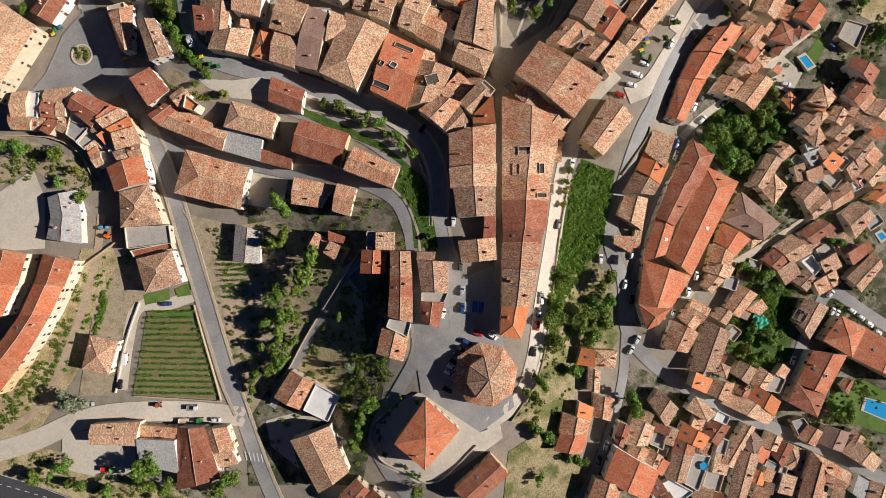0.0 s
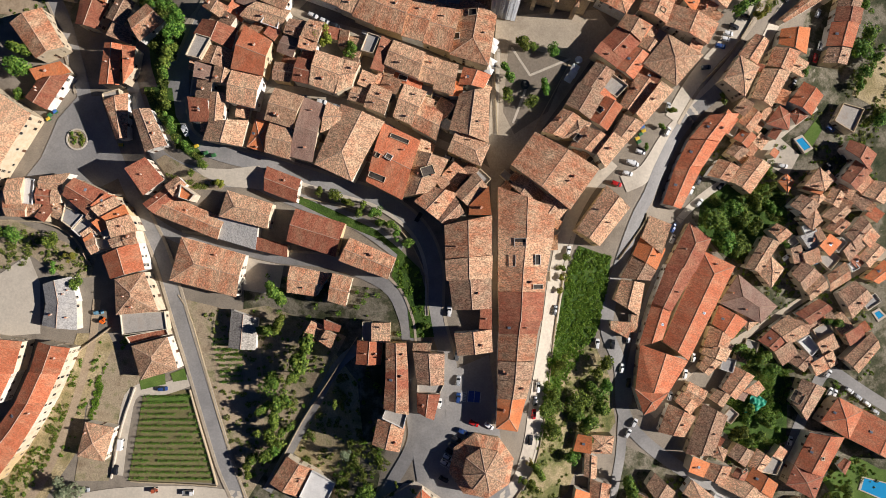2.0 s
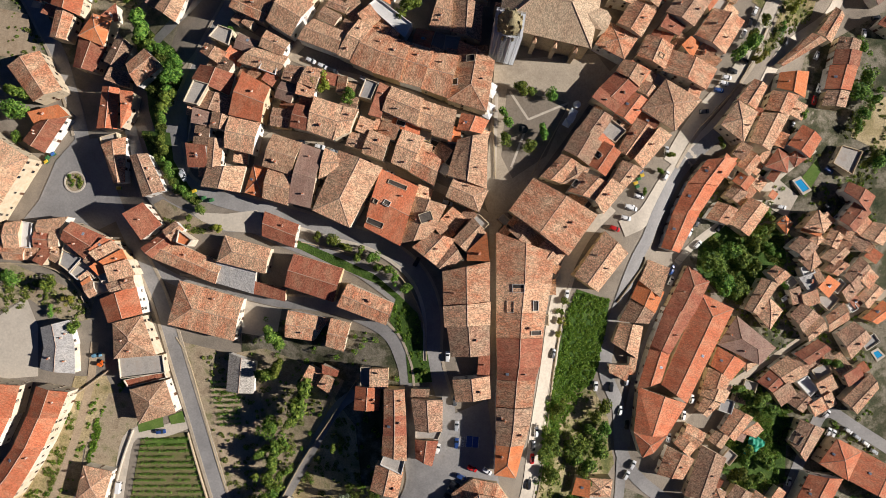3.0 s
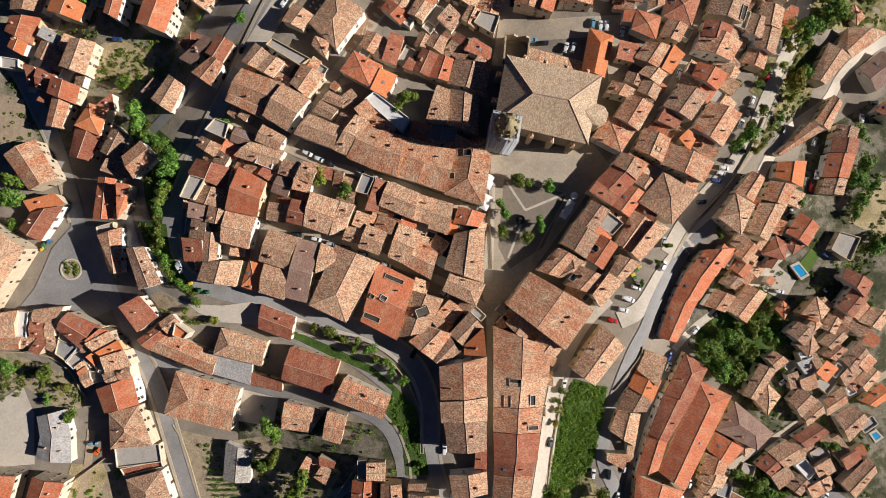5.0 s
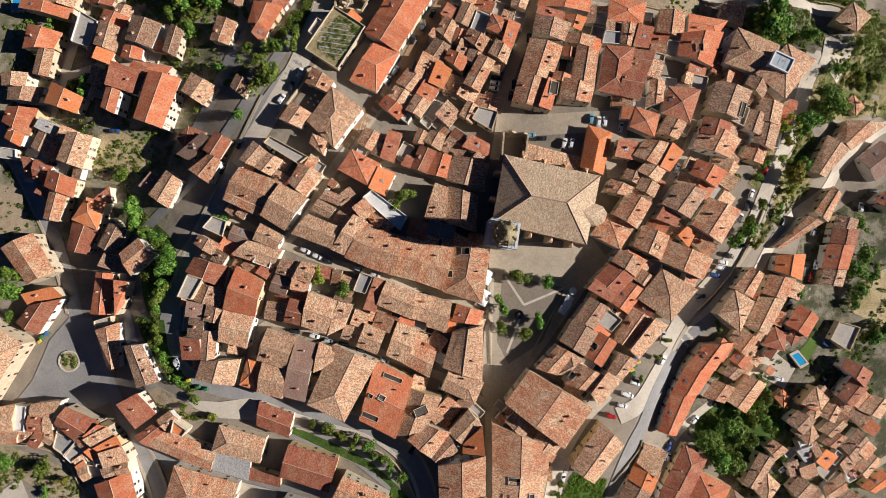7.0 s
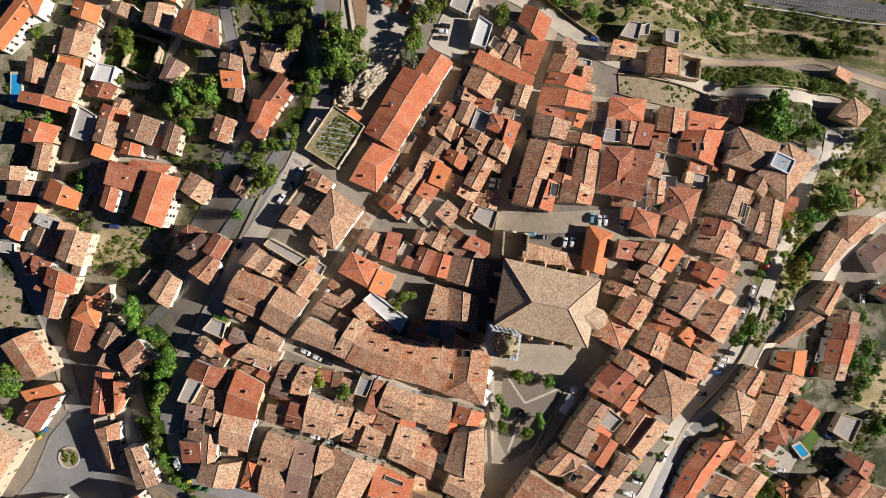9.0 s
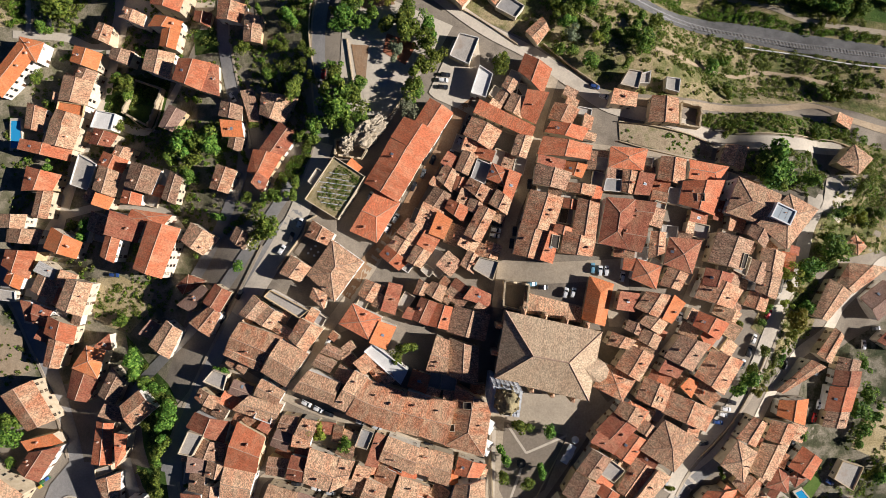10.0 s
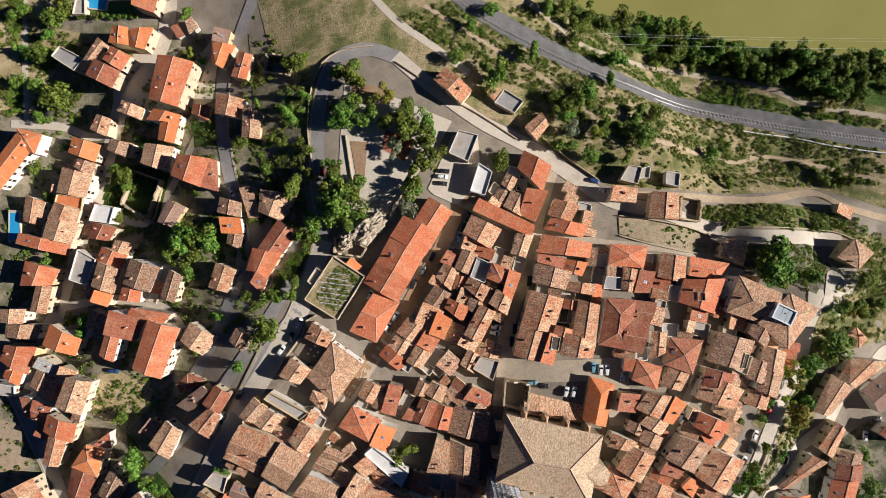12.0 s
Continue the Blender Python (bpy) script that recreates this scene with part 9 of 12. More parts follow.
def make_tower(corners):
    root = tagged(new("church_tower"), "square sandstone church tower wrapped in white scaffolding", "tower")
    inner = grown(corners, -2.3)
    base, top = 3.5, 29.0
    solid("shaft", inner, base, top, MAT["stone"], root, "square sandstone shaft")
    c = sum((Vector(p) for p in corners), Vector((0, 0))) / 4
    # belfry, dome and its stone scrolls
    rings = [(4.3, 29.0), (4.3, 33.0), (4.6, 33.3), (3.9, 34.0), (3.4, 36.0), (2.2, 37.6), (1.1, 38.6), (0.9, 40.2), (0.25, 41.5)]
    v, f = [], []
    for r, z in rings:
        v += [(c.x + r * math.cos(k * math.pi / 8), c.y + r * math.sin(k * math.pi / 8), z) for k in range(16)]
    for j in range(len(rings) - 1):
        f += [(j * 16 + k, j * 16 + (k + 1) % 16, (j + 1) * 16 + (k + 1) % 16, (j + 1) * 16 + k) for k in range(16)]
    f.append(tuple(range((len(rings) - 1) * 16, len(rings) * 16)))
    dome = part("dome", mesh("dome", v, f, MAT["domestone"]), root, "weathered stone belfry dome")
    for k in range(8):
        a = k * math.pi / 4 + 0.3
        for r, z, s in ((4.4, 33.4, 1.0), (3.4, 36.0, 0.8), (5.0, 29.5, 1.1)):
            v, f = [], []
            box(v, f, -0.45 * s, -0.45 * s, -0.6, 0.45 * s, 0.45 * s, 1.5 * s)
            v = [(x * (1 - 0.3 * z2), y * (1 - 0.3 * z2), z2) for x, y, z2 in v]
            part("pinnacle", mesh("pinnacle", v, f, MAT["domestone"]), dome, "", pose(c.x + r * math.cos(a), c.y + r * math.sin(a), z, 0, 0, math.degrees(a)))
    # scaffolding: standards, ledgers, plank decks and a mesh screen on the lower lifts
    white = plain("white_scaffold_net", (0.62, 0.64, 0.66), 0.8)
    pts = [Vector(p) for p in corners]
    ins = [Vector(p) for p in grown(corners, -1.5)]
    for i in range(4):
        a, b, ai, bi = pts[i], pts[(i + 1) % 4], ins[i], ins[(i + 1) % 4]
        n = 6
        for k in range(n):
            for p, q in ((a, b), (ai, bi)):
                m = p.lerp(q, k / n)
                vv, ff = [], []
                box(vv, ff, -0.06, -0.06, base, 0.06, 0.06, 33.0)
                part("standard", mesh("standard", vv, ff, STEEL), root, "", pose(m.x, m.y, 0))
        z = base + 2.0
        while z < 33:
            q = [a, b, bi, ai]
            vv = [(p.x, p.y, z + s) for s in (0, 0.08) for p in q]
            ff = [(0, 1, 2, 3), (7, 6, 5, 4), (0, 4, 5, 1), (1, 5, 6, 2), (2, 6, 7, 3), (3, 7, 4, 0)]
            part("deck", mesh("deck", vv, ff, white), root, "pale plank scaffold deck")
            for h in (0.5, 1.0):
                vv = [(p.x, p.y, z + h + s) for s in (0, 0.08) for p in (a, b, b.lerp(bi, 0.06), a.lerp(ai, 0.06))]
                part("guard_rail", mesh("guard_rail", vv, ff, white), root)
            z += 2.0
    return root


def make_chapel(corners, eave):
    root = tagged(new("chapel"), "side chapel of the church with a bright orange hipped tile roof", "chapel")
    solid("wall", grown(corners, -0.5), 4.0, eave - 0.2, MAT["stone"], root)
    p = [Vector((*c, eave)) for c in corners]
    a = (p[0] + p[1]) / 2
    b = (p[3] + p[2]) / 2
    top = Vector((0, 0, 1.9))
    a1, b1 = a.lerp(b, 0.3) + top, b + top
    part("roof", slabs("roof", [[p[0], p[1], a1], [p[1], p[2], b1, a1], [p[3], p[0], a1, b1]], 0.22, ROOF["o"]), root)
    return root


def make_aisle(corners, eave):
    root = tagged(new("church_aisle"), "low stone side aisle with weathered tan tile lean-to roof", "aisle")
    solid("wall", grown(corners, -0.4), 4.0, eave - 0.2, MAT["stone"], root)
    p = [Vector((*c, eave)) for c in corners]
    p[2].z += 2.0
    p[3].z += 2.0
    for i in range(4):
        q = [p[0].lerp(p[1], i / 4), p[0].lerp(p[1], (i + 1) / 4 - 0.006), p[3].lerp(p[2], (i + 1) / 4 - 0.006), p[3].lerp(p[2], i / 4)]
        part("roof", slabs("roof", [[x + Vector((0, 0, -0.12 * i)) for x in q]], 0.2, ROOF["t"]), root)
    return root


def make_hall(x, y):
    """An eight-sided hall: a low tiled ring round a taller tiled drum."""
    root = tagged(new("octagonal_hall"), "eight-sided stone hall with two tiers of tan tile roof", "hall")
    zg = gz(x, y)
    root.location = (x, y, zg)

    def ring(r, z, turn=12.0, ox=0.0, oy=0.0):
        return [Vector((ox + r * math.cos(radians(turn + 45 * k)), oy + r * math.sin(radians(turn + 45 * k)), z)) for k in range(8)]
    low, mid, wall, eave = ring(13.4, 4.2, ox=-1.2, oy=0.6), ring(8.9, 6.2), ring(8.3, 7.4), ring(9.2, 7.6)
    apex = Vector((0, 0, 10.4))
    solid("outer_wall", [(p.x, p.y) for p in ring(13.0, 0, ox=-1.2, oy=0.6)], -1.5, 4.1, MAT["stone"], root)
    solid("drum_wall", [(p.x, p.y) for p in wall], 3.0, 6.9, MAT["stone"], root)
    part("lower_roof", slabs("lower_roof", [[low[k], low[(k + 1) % 8], mid[(k + 1) % 8], mid[k]] for k in range(8)], 0.2, ROOF["m"]), root)
    part("upper_roof", slabs("upper_roof", [[eave[k], eave[(k + 1) % 8], apex] for k in range(8)], 0.2, ROOF["t"]), root)
    v, f = [], []
    for k in range(8):
        bar(v, f, eave[k], apex, 0.2)
    part("ridge_tiles", mesh("ridge_tiles", v, f, MAT["mortar"]), root)
    return root


# ---- trees ----


def crown_mesh(seed, mat, lobes=9, leaves=950):
    """A crown of unit radius: small leaf clumps round several lobes, thinner inside, with gaps."""
    rng = random.Random(seed)
    centres = [Vector((rng.gauss(0, 0.36), rng.gauss(0, 0.36), rng.gauss(0.1, 0.24))) for _ in range(lobes)]
    radii = [rng.uniform(0.3, 0.5) for _ in range(lobes)]
    v, f = [], []
    for _ in range(leaves):
        i = rng.randrange(lobes)
        d = Vector((rng.gauss(0, 1), rng.gauss(0, 1), rng.gauss(0.35, 1))).normalized()
        p = centres[i] + d * radii[i] * rng.uniform(0.7, 1.08)
        n = (d + Vector((rng.gauss(0, 0.5), rng.gauss(0, 0.5), rng.gauss(0.3, 0.5)))).normalized()
        u = n.orthogonal().normalized()
        u.rotate(Matrix.Rotation(rng.uniform(0, 6.28), 3, n))
        w = n.cross(u)
        s = rng.uniform(0.04, 0.1)
        k = len(v)
        v += [tuple(p + u * s * 1.3), tuple(p + w * s - n * s * 0.3), tuple(p - u * s * 1.3), tuple(p - w * s - n * s * 0.3)]
        f += [(k, k + 1, k + 2, k + 3)]
    return mesh("crown", v, f, mat)


CROWNS = {"g": [crown_mesh(i, LEAF, 7 + i) for i in range(5)], "y": [crown_mesh(20, LEAF_YELLOW), crown_mesh(21, LEAF_YELLOW)],
          "p": [crown_mesh(30, LEAF_PALE), crown_mesh(31, LEAF_PALE)]}


def trunk_mesh():
    """A unit-high tapered trunk that forks into limbs."""
    v, f = [], []

    def limb(a, b, r0, r1):
        a, b = Vector(a), Vector(b)
        d = (b - a).normalized()
        u = d.orthogonal().normalized()
        w = d.cross(u)
        k = len(v)
        for p, r in ((a, r0), (b, r1)):
            v.extend(tuple(p + (u * math.cos(t) + w * math.sin(t)) * r) for t in (0, 1.047, 2.094, 3.142, 4.189, 5.236))
        f.extend((k + i, k + (i + 1) % 6, k + 6 + (i + 1) % 6, k + 6 + i) for i in range(6))
    limb((0, 0, -0.1), (0.02, 0, 0.5), 0.06, 0.045)
    for x, y in ((0.22, 0.05), (-0.18, 0.14), (0.02, -0.24), (-0.12, -0.16)):
        limb((0.02, 0, 0.47), (x, y, 0.95), 0.035, 0.014)
    return mesh("trunk", v, f, BARK)


TRUNK = trunk_mesh()
TREE_WORDS = {"g": "leafy green broad-crowned tree", "y": "yellow-green leafy tree with bright foliage", "p": "silvery grey-green leafy tree with pale foliage"}
tree_rng = random.Random(3)


def tree(x, y, r, kind):
    height = min(r * 1.25, 6.5)
    root = new("tree" if r > 2.4 else "shrub")
    root.location = (x, y, gz(x, y))
    tagged(root, TREE_WORDS[kind] if r > 2.4 else TREE_WORDS[kind].replace("broad-crowned tree", "rounded shrub").replace("leafy tree", "rounded shrub"),
           "tree" if r > 2.4 else "shrub", "village trees" if r > 2.4 else "shrubs")
    part("trunk", TRUNK, root, "", Matrix.Diagonal((r * 1.3, r * 1.3, height, 1)))
    m = pose(0, 0, height, 0, 0, tree_rng.uniform(0, 360)) @ Matrix.Diagonal((r * tree_rng.uniform(1.1, 1.3), r * tree_rng.uniform(1.1, 1.3), r * 1.1, 1))
    part("crown", tree_rng.choice(CROWNS[kind]), root, "", m)
    return root


# ---- vehicles ----


def tint(name, colour):
    return plain(name, colour, 0.3, 0.0, 0.6)


PAINT = {"w": ("white", tint("white_car_paint", (0.75, 0.75, 0.74))), "s": ("silver", tint("silver_car_paint", (0.42, 0.44, 0.46))),
         "k": ("black", tint("black_car_paint", (0.02, 0.02, 0.024))), "g": ("dark grey", tint("grey_car_paint", (0.1, 0.105, 0.11))),
         "r": ("red", tint("red_car_paint", (0.5, 0.02, 0.02))), "b": ("blue", tint("blue_car_paint", (0.03, 0.07, 0.22))),
         "c": ("light blue", tint("light_blue_car_paint", (0.16, 0.34, 0.45)))}
TYRE = plain("tyre_rubber", (0.02, 0.02, 0.02), 0.85)


def car_body_mesh(mat):
    """A hatchback shell, bonnet towards +x: lofted cross-sections with sill, waist and roof."""
    sections = [(-2.1, 0.55, 0.8, 0.95, 0.62), (-1.95, 0.35, 0.88, 1.02, 0.7), (-1.75, 0.3, 0.9, 1.38, 0.62), (-0.6, 0.28, 0.92, 1.48, 0.62), (0.35, 0.28, 0.92, 1.42, 0.6),
                (1.05, 0.3, 0.91, 0.98, 0.78), (1.8, 0.32, 0.86, 0.86, 0.74), (2.1, 0.45, 0.74, 0.7, 0.6)]
    v, f = [], []
    for x, low, half, top, roof in sections:
        waist = min(0.92, top - 0.06)
        v += [(x, -half * 0.94, low), (x, -half, (low + waist) / 2), (x, -half * 0.97, waist), (x, -roof, top), (x, 0, top + 0.04),
              (x, roof, top), (x, half * 0.97, waist), (x, half, (low + waist) / 2), (x, half * 0.94, low)]
    for j in range(len(sections) - 1):
        f += [(j * 9 + k, (j + 1) * 9 + k, (j + 1) * 9 + k + 1, j * 9 + k + 1) for k in range(8)]
        f.append((j * 9 + 8, (j + 1) * 9 + 8, (j + 1) * 9, j * 9))
    f += [tuple(range(9)), tuple(range(len(v) - 1, len(v) - 10, -1))]
    return mesh("body", v, f, mat)


def car_glass_mesh():
    """Windscreen, side and rear glass as one band just outside the shell."""
    lo = [(1.08, 0.78, 0.995), (1.08, -0.78, 0.995), (-1.8, -0.84, 1.0), (-1.8, 0.84, 1.0)]
    hi = [(0.42, 0.6, 1.44), (0.42, -0.6, 1.44), (-1.66, -0.62, 1.385), (-1.66, 0.62, 1.385)]
    v = [(x * 1.012, y * 1.03, z + 0.02) for x, y, z in lo + hi]
    f = [(0, 4, 5, 1), (1, 5, 6, 2), (2, 6, 7, 3), (3, 7, 4, 0)]
    return mesh("window_glass", v, f, GLASS)


def wheel_mesh():
    v, f = [], []
    for y in (-0.1, 0.1):
        v += [(0.31 * math.cos(a * 0.5236), y, 0.31 * math.sin(a * 0.5236)) for a in range(12)]
    f = [(i, (i + 1) % 12, 12 + (i + 1) % 12, 12 + i) for i in range(12)] + [tuple(range(11, -1, -1)), tuple(range(12, 24))]
    return mesh("wheel", v, f, TYRE)


CAR_BODY = {k: car_body_mesh(m) for k, (_, m) in PAINT.items()}
CAR_GLASS, WHEEL = car_glass_mesh(), wheel_mesh()


def tilted(x, y, turn):
    """The pose of a thing that stands on the slope at x, y."""
    e = 1.5
    n = Vector((gz(x - e, y) - gz(x + e, y), gz(x, y - e) - gz(x, y + e), 2 * e)).normalized()
    q = Vector((0, 0, 1)).rotation_difference(n)
    return Matrix.Translation((x, y, gz(x, y) + 0.27)) @ q.to_matrix().to_4x4() @ pose(0, 0, 0, 0, 0, turn)


def car(x, y, turn, colour):
    root = new("car")
    root.matrix_basis = tilted(x, y, turn)
    tagged(root, f"{PAINT[colour][0]} hatchback car parked on the street", "car", "parked cars")
    part("body", CAR_BODY[colour], root)
    part("window_glass", CAR_GLASS, root)
    for wx in (-1.3, 1.3):
        for wy in (-0.8, 0.8):
            part("wheel", WHEEL, root, "", pose(wx, wy, 0.3))
    return root


def work_vehicle(x, y, turn, kind):
    """A lorry, trailer, tractor, digger or van in the yards."""
    cols = {"box": (0.2, 0.2, 0.2), "flat": (0.5, 0.42, 0.3), "tractor": (0.03, 0.25, 0.05), "red": (0.5, 0.04, 0.03), "small": (0.4, 0.09, 0.04),
            "orange": (0.75, 0.14, 0.02), "van": (0.75, 0.75, 0.74)}
    words = {"box": "grey lorry with an open load bed", "flat": "tan wooden farm trailer", "tractor": "green farm tractor beside a trailer", "red": "red lorry with green cab",
             "small": "small red farm tractor", "orange": "orange digger on a dirt track", "van": "white delivery van parked on the driveway"}
    names = {"box": "lorry", "flat": "trailer", "tractor": "tractor", "red": "lorry", "small": "tractor", "orange": "digger", "van": "van"}
    root = tagged(new(names[kind]), words[kind], names[kind])
    root.matrix_basis = tilted(x, y, turn)
    m = tint(kind + "_paint", cols[kind])
    long = {"box": 4.6, "flat": 4.4, "tractor": 3.2, "red": 5.4, "small": 2.8, "orange": 3.0, "van": 4.8}[kind]
    v, f = [], []
    if kind in ("box", "flat", "red"):
        box(v, f, -long / 2, -1.05, 0.7, long / 2 - 1.4, 1.05, 0.9)
        part("bed", mesh("bed", v, f, m), root)
        for a in ((-long / 2, -1.05, 0.9, long / 2 - 1.4, -0.97, 1.7), (-long / 2, 0.97, 0.9, long / 2 - 1.4, 1.05, 1.7), (-long / 2, -0.97, 0.9, -long / 2 + 0.08, 0.97, 1.7)):
            v, f = [], []
            box(v, f, *a)
            part("side_board", mesh("side_board", v, f, m), root)
    if kind != "flat":
        v, f = [], []
        x0 = long / 2 - 1.3 if kind in ("box", "red") else -long / 2 if kind == "van" else -0.9
        x1 = long / 2 if kind in ("box", "red", "van") else 0.3
        box(v, f, x0, -0.95, 0.6, x1, 0.95, 2.2)
        v = [(a, b * (0.86 if c > 2 else 1), c) for a, b, c in v]
        part("cab", mesh("cab", v, f, PAINT["w"][1] if kind == "box" else tint("cab_green", (0.12, 0.5, 0.12)) if kind == "red" else m), root)
        v, f = [], []
        box(v, f, x1 - 0.35, -0.86, 1.35, x1 + 0.02, 0.86, 2.0)
        part("windscreen", mesh("windscreen", v, f, GLASS), root)
    if kind in ("tractor", "small", "orange"):
        v, f = [], []
        box(v, f, 0.3, -0.4, 0.6, long / 2, 0.4, 1.3)
        part("bonnet", mesh("bonnet", v, f, m), root)
    for wx in (-long * 0.3, long * 0.32):
        for wy in (-0.95, 0.95):
            part("wheel", WHEEL, root, "", pose(wx, wy, 0.45) @ Matrix.Diagonal((1.5, 1.5, 1.5, 1)))
    return root


# ---- plots, rails, pools and square ----
rows_v, rows_f, rows_rng = [], [], random.Random(5)


def leaf(verts, faces, rng, p, s):
    n = Vector((rng.gauss(0, 0.6), rng.gauss(0, 0.6), rng.gauss(0.7, 0.5))).normalized()
    u = n.orthogonal().normalized()
    u.rotate(Matrix.Rotation(rng.uniform(0, 6.28), 3, n))
    w = n.cross(u)
    k = len(verts)
    verts.extend([tuple(p + u * s * 1.2), tuple(p + w * s), tuple(p - u * s * 1.2), tuple(p - w * s)])
    faces.append((k, k + 1, k + 2, k + 3))


def vine_row(x0, y0, x1, y1):
    n = int(math.hypot(x1 - x0, y1 - y0) * 26)
    z0, z1 = gz(x0, y0), gz(x1, y1)
    for i in range(n):
        t = rows_rng.random()
        if noise.noise(Vector((t * 12, y0, 0))) < -0.28:
            continue
        x, y = x0 + (x1 - x0) * t, y0 + (y1 - y0) * t
        leaf(rows_v, rows_f, rows_rng, Vector((x, y + rows_rng.gauss(0, 0.32), z0 + (z1 - z0) * t + rows_rng.uniform(0.3, 1.35))), rows_rng.uniform(0.1, 0.24))


def vine_rows_done():
    tagged(new("vines", mesh("vines", rows_v, rows_f, VINE)), "rows of green vines in brown soil", "vines", kind="stuff")


scrub_rng = random.Random(11)
BUSHES = {"scrub": ([], []), "weed": ([], [])}
QUADS = np.array([[(p.x, p.y) for p in h[3]] for h in HOUSES])
KEEP = np.array(CLEAR)


def built_on(x, y):
    """Whether a house or a road lies at x, y."""
    a, b = QUADS, np.roll(QUADS, -1, axis=1)
    c = (b[:, :, 0] - a[:, :, 0]) * (y - a[:, :, 1]) - (b[:, :, 1] - a[:, :, 1]) * (x - a[:, :, 0])
    if ((c > 0).all(1) | (c < 0).all(1)).any():
        return True
    return bool((np.hypot(KEEP[:, 0] - x, KEEP[:, 1] - y) < KEEP[:, 2]).any())


def scrub(pts, count, size, kind="scrub", even=False):
    """Low bushes strewn over the outline pts, clear of houses and roads."""
    poly = [Vector(p) for p in pts]
    xs, ys = [p.x for p in poly], [p.y for p in poly]
    verts, faces = BUSHES[kind]
    for _ in range(count):
        for _ in range(20):
            x, y = scrub_rng.uniform(min(xs), max(xs)), scrub_rng.uniform(min(ys), max(ys))
            hit = False
            for a, b in zip(poly, poly[1:] + poly[:1]):
                if (a.y > y) != (b.y > y) and x < (b.x - a.x) * (y - a.y) / (b.y - a.y) + a.x:
                    hit = not hit
            if hit and (even or noise.noise(Vector((x * 0.06, y * 0.06, 3.0))) > -0.2) and not built_on(x, y):
                break
        else:
            continue
        r = size * scrub_rng.choice((0.5, 0.7, 0.9, 1.2, 1.6))
        z = gz(x, y)
        for _ in range(int(26 + 34 * r)):
            d = Vector((scrub_rng.gauss(0, 1), scrub_rng.gauss(0, 1), abs(scrub_rng.gauss(0, 1)))).normalized() * r * scrub_rng.uniform(0.6, 1.1)
            leaf(verts, faces, scrub_rng, Vector((x + d.x, y + d.y, z + 0.15 + d.z * 0.85)), scrub_rng.uniform(0.12, 0.26))


def scrub_done():
    tagged(new("scrub_bushes", mesh("scrub_bushes", *BUSHES["scrub"], SCRUB)), "low olive-green bushes strewn over dry slopes", "bushes", kind="stuff")
    tagged(new("weeds", mesh("weeds", *BUSHES["weed"], WEED)), "bright green weeds and garden plants", "weeds", kind="stuff")


SLEEPER_V, SLEEPER_F = [], []
box(SLEEPER_V, SLEEPER_F, -0.13, -1.3, -0.1, 0.13, 1.3, 0.1)


def railway(pts):
    """One track: two rails on pale sleepers."""
    line = smooth_line(pts, 0.65)
    zs = [gz(p.x, p.y) for p in line]
    k = 25
    zs = [sum(zs[max(0, i - k):i + k + 1]) / len(zs[max(0, i - k):i + k + 1]) for i in range(len(zs))]
    sv, sf, near = [], [], []
    rails = {-0.75: [], 0.75: []}
    for i, p in enumerate(line):
        d = (line[min(i + 1, len(line) - 1)] - line[max(i - 1, 0)]).normalized()
        n = Vector((-d.y, d.x))
        z = max(zs[i], gz(p.x, p.y)) + 0.36
        m = pose(p.x, p.y, z, 0, 0, math.degrees(math.atan2(d.y, d.x)))
        if 60 < i <= 280:
            near.append(m)
        else:
            kk = len(sv)
            sv += [tuple(m @ Vector(c)) for c in SLEEPER_V]
            sf += [tuple(kk + j for j in c) for c in SLEEPER_F]
        for s in rails:
            rails[s].append((p + n * s, n, z + 0.1))
    tr = tagged(new("railway_track"), "single railway track with pale sleepers on grey gravel", "railway")
    sleeper = mesh("sleeper", SLEEPER_V, SLEEPER_F, MAT["sleeper"])
    for m in near:
        part("sleeper", sleeper, tr, m=m)
    tagged(part("sleeper", mesh("sleeper", sv, sf, MAT["sleeper"]), tr), kind="stuff")
    for s, pp in rails.items():
        v, f = [], []
        for p, n, z in pp:
            v += [(p.x - n.x * 0.06, p.y - n.y * 0.06, z), (p.x - n.x * 0.06, p.y - n.y * 0.06, z + 0.16), (p.x + n.x * 0.06, p.y + n.y * 0.06, z + 0.16), (p.x + n.x * 0.06, p.y + n.y * 0.06, z)]
        for i in range(len(pp) - 1):
            f += [(4 * i + j, 4 * i + 4 + j, 4 * i + 5 + j, 4 * i + 1 + j) for j in range(3)]
        part("rail", mesh("rail", v, f, STEEL), tr)
    return tr


POOL_WATER = plain("blue_pool_water", (0.03, 0.32, 0.62), 0.08)
WATER_RIM = MAT["concrete"]


def pool(pts):
    """A swimming pool with a pale rim."""
    c = sum((Vector(p) for p in pts), Vector((0, 0))) / len(pts)
    root = tagged(new("swimming_pool"), "blue swimming pool with a pale stone rim", "pool", "pools")
    root.location = (c.x, c.y, max(gz(*p) for p in pts))
    q = [tuple(Vector(p) - c) for p in pts]
    outer, n = grown(q, 1.3), len(q)
    v = [(x, y, 0.4) for x, y in outer] + [(x, y, 0.4) for x, y in q] + [(x, y, -1.2) for x, y in outer] + [(x, y, 0.1) for x, y in q]
    f = []
    for i in range(n):
        j = (i + 1) % n
        f += [(i, j, n + j, n + i), (i, 2 * n + i, 2 * n + j, j), (n + i, n + j, 3 * n + j, 3 * n + i)]
    part("rim", mesh("rim", v, f, WATER_RIM), root)
    part("water", mesh("water", [(x, y, 0.28) for x, y in q], [tuple(range(n))], POOL_WATER), root, "clear blue water")
    return root


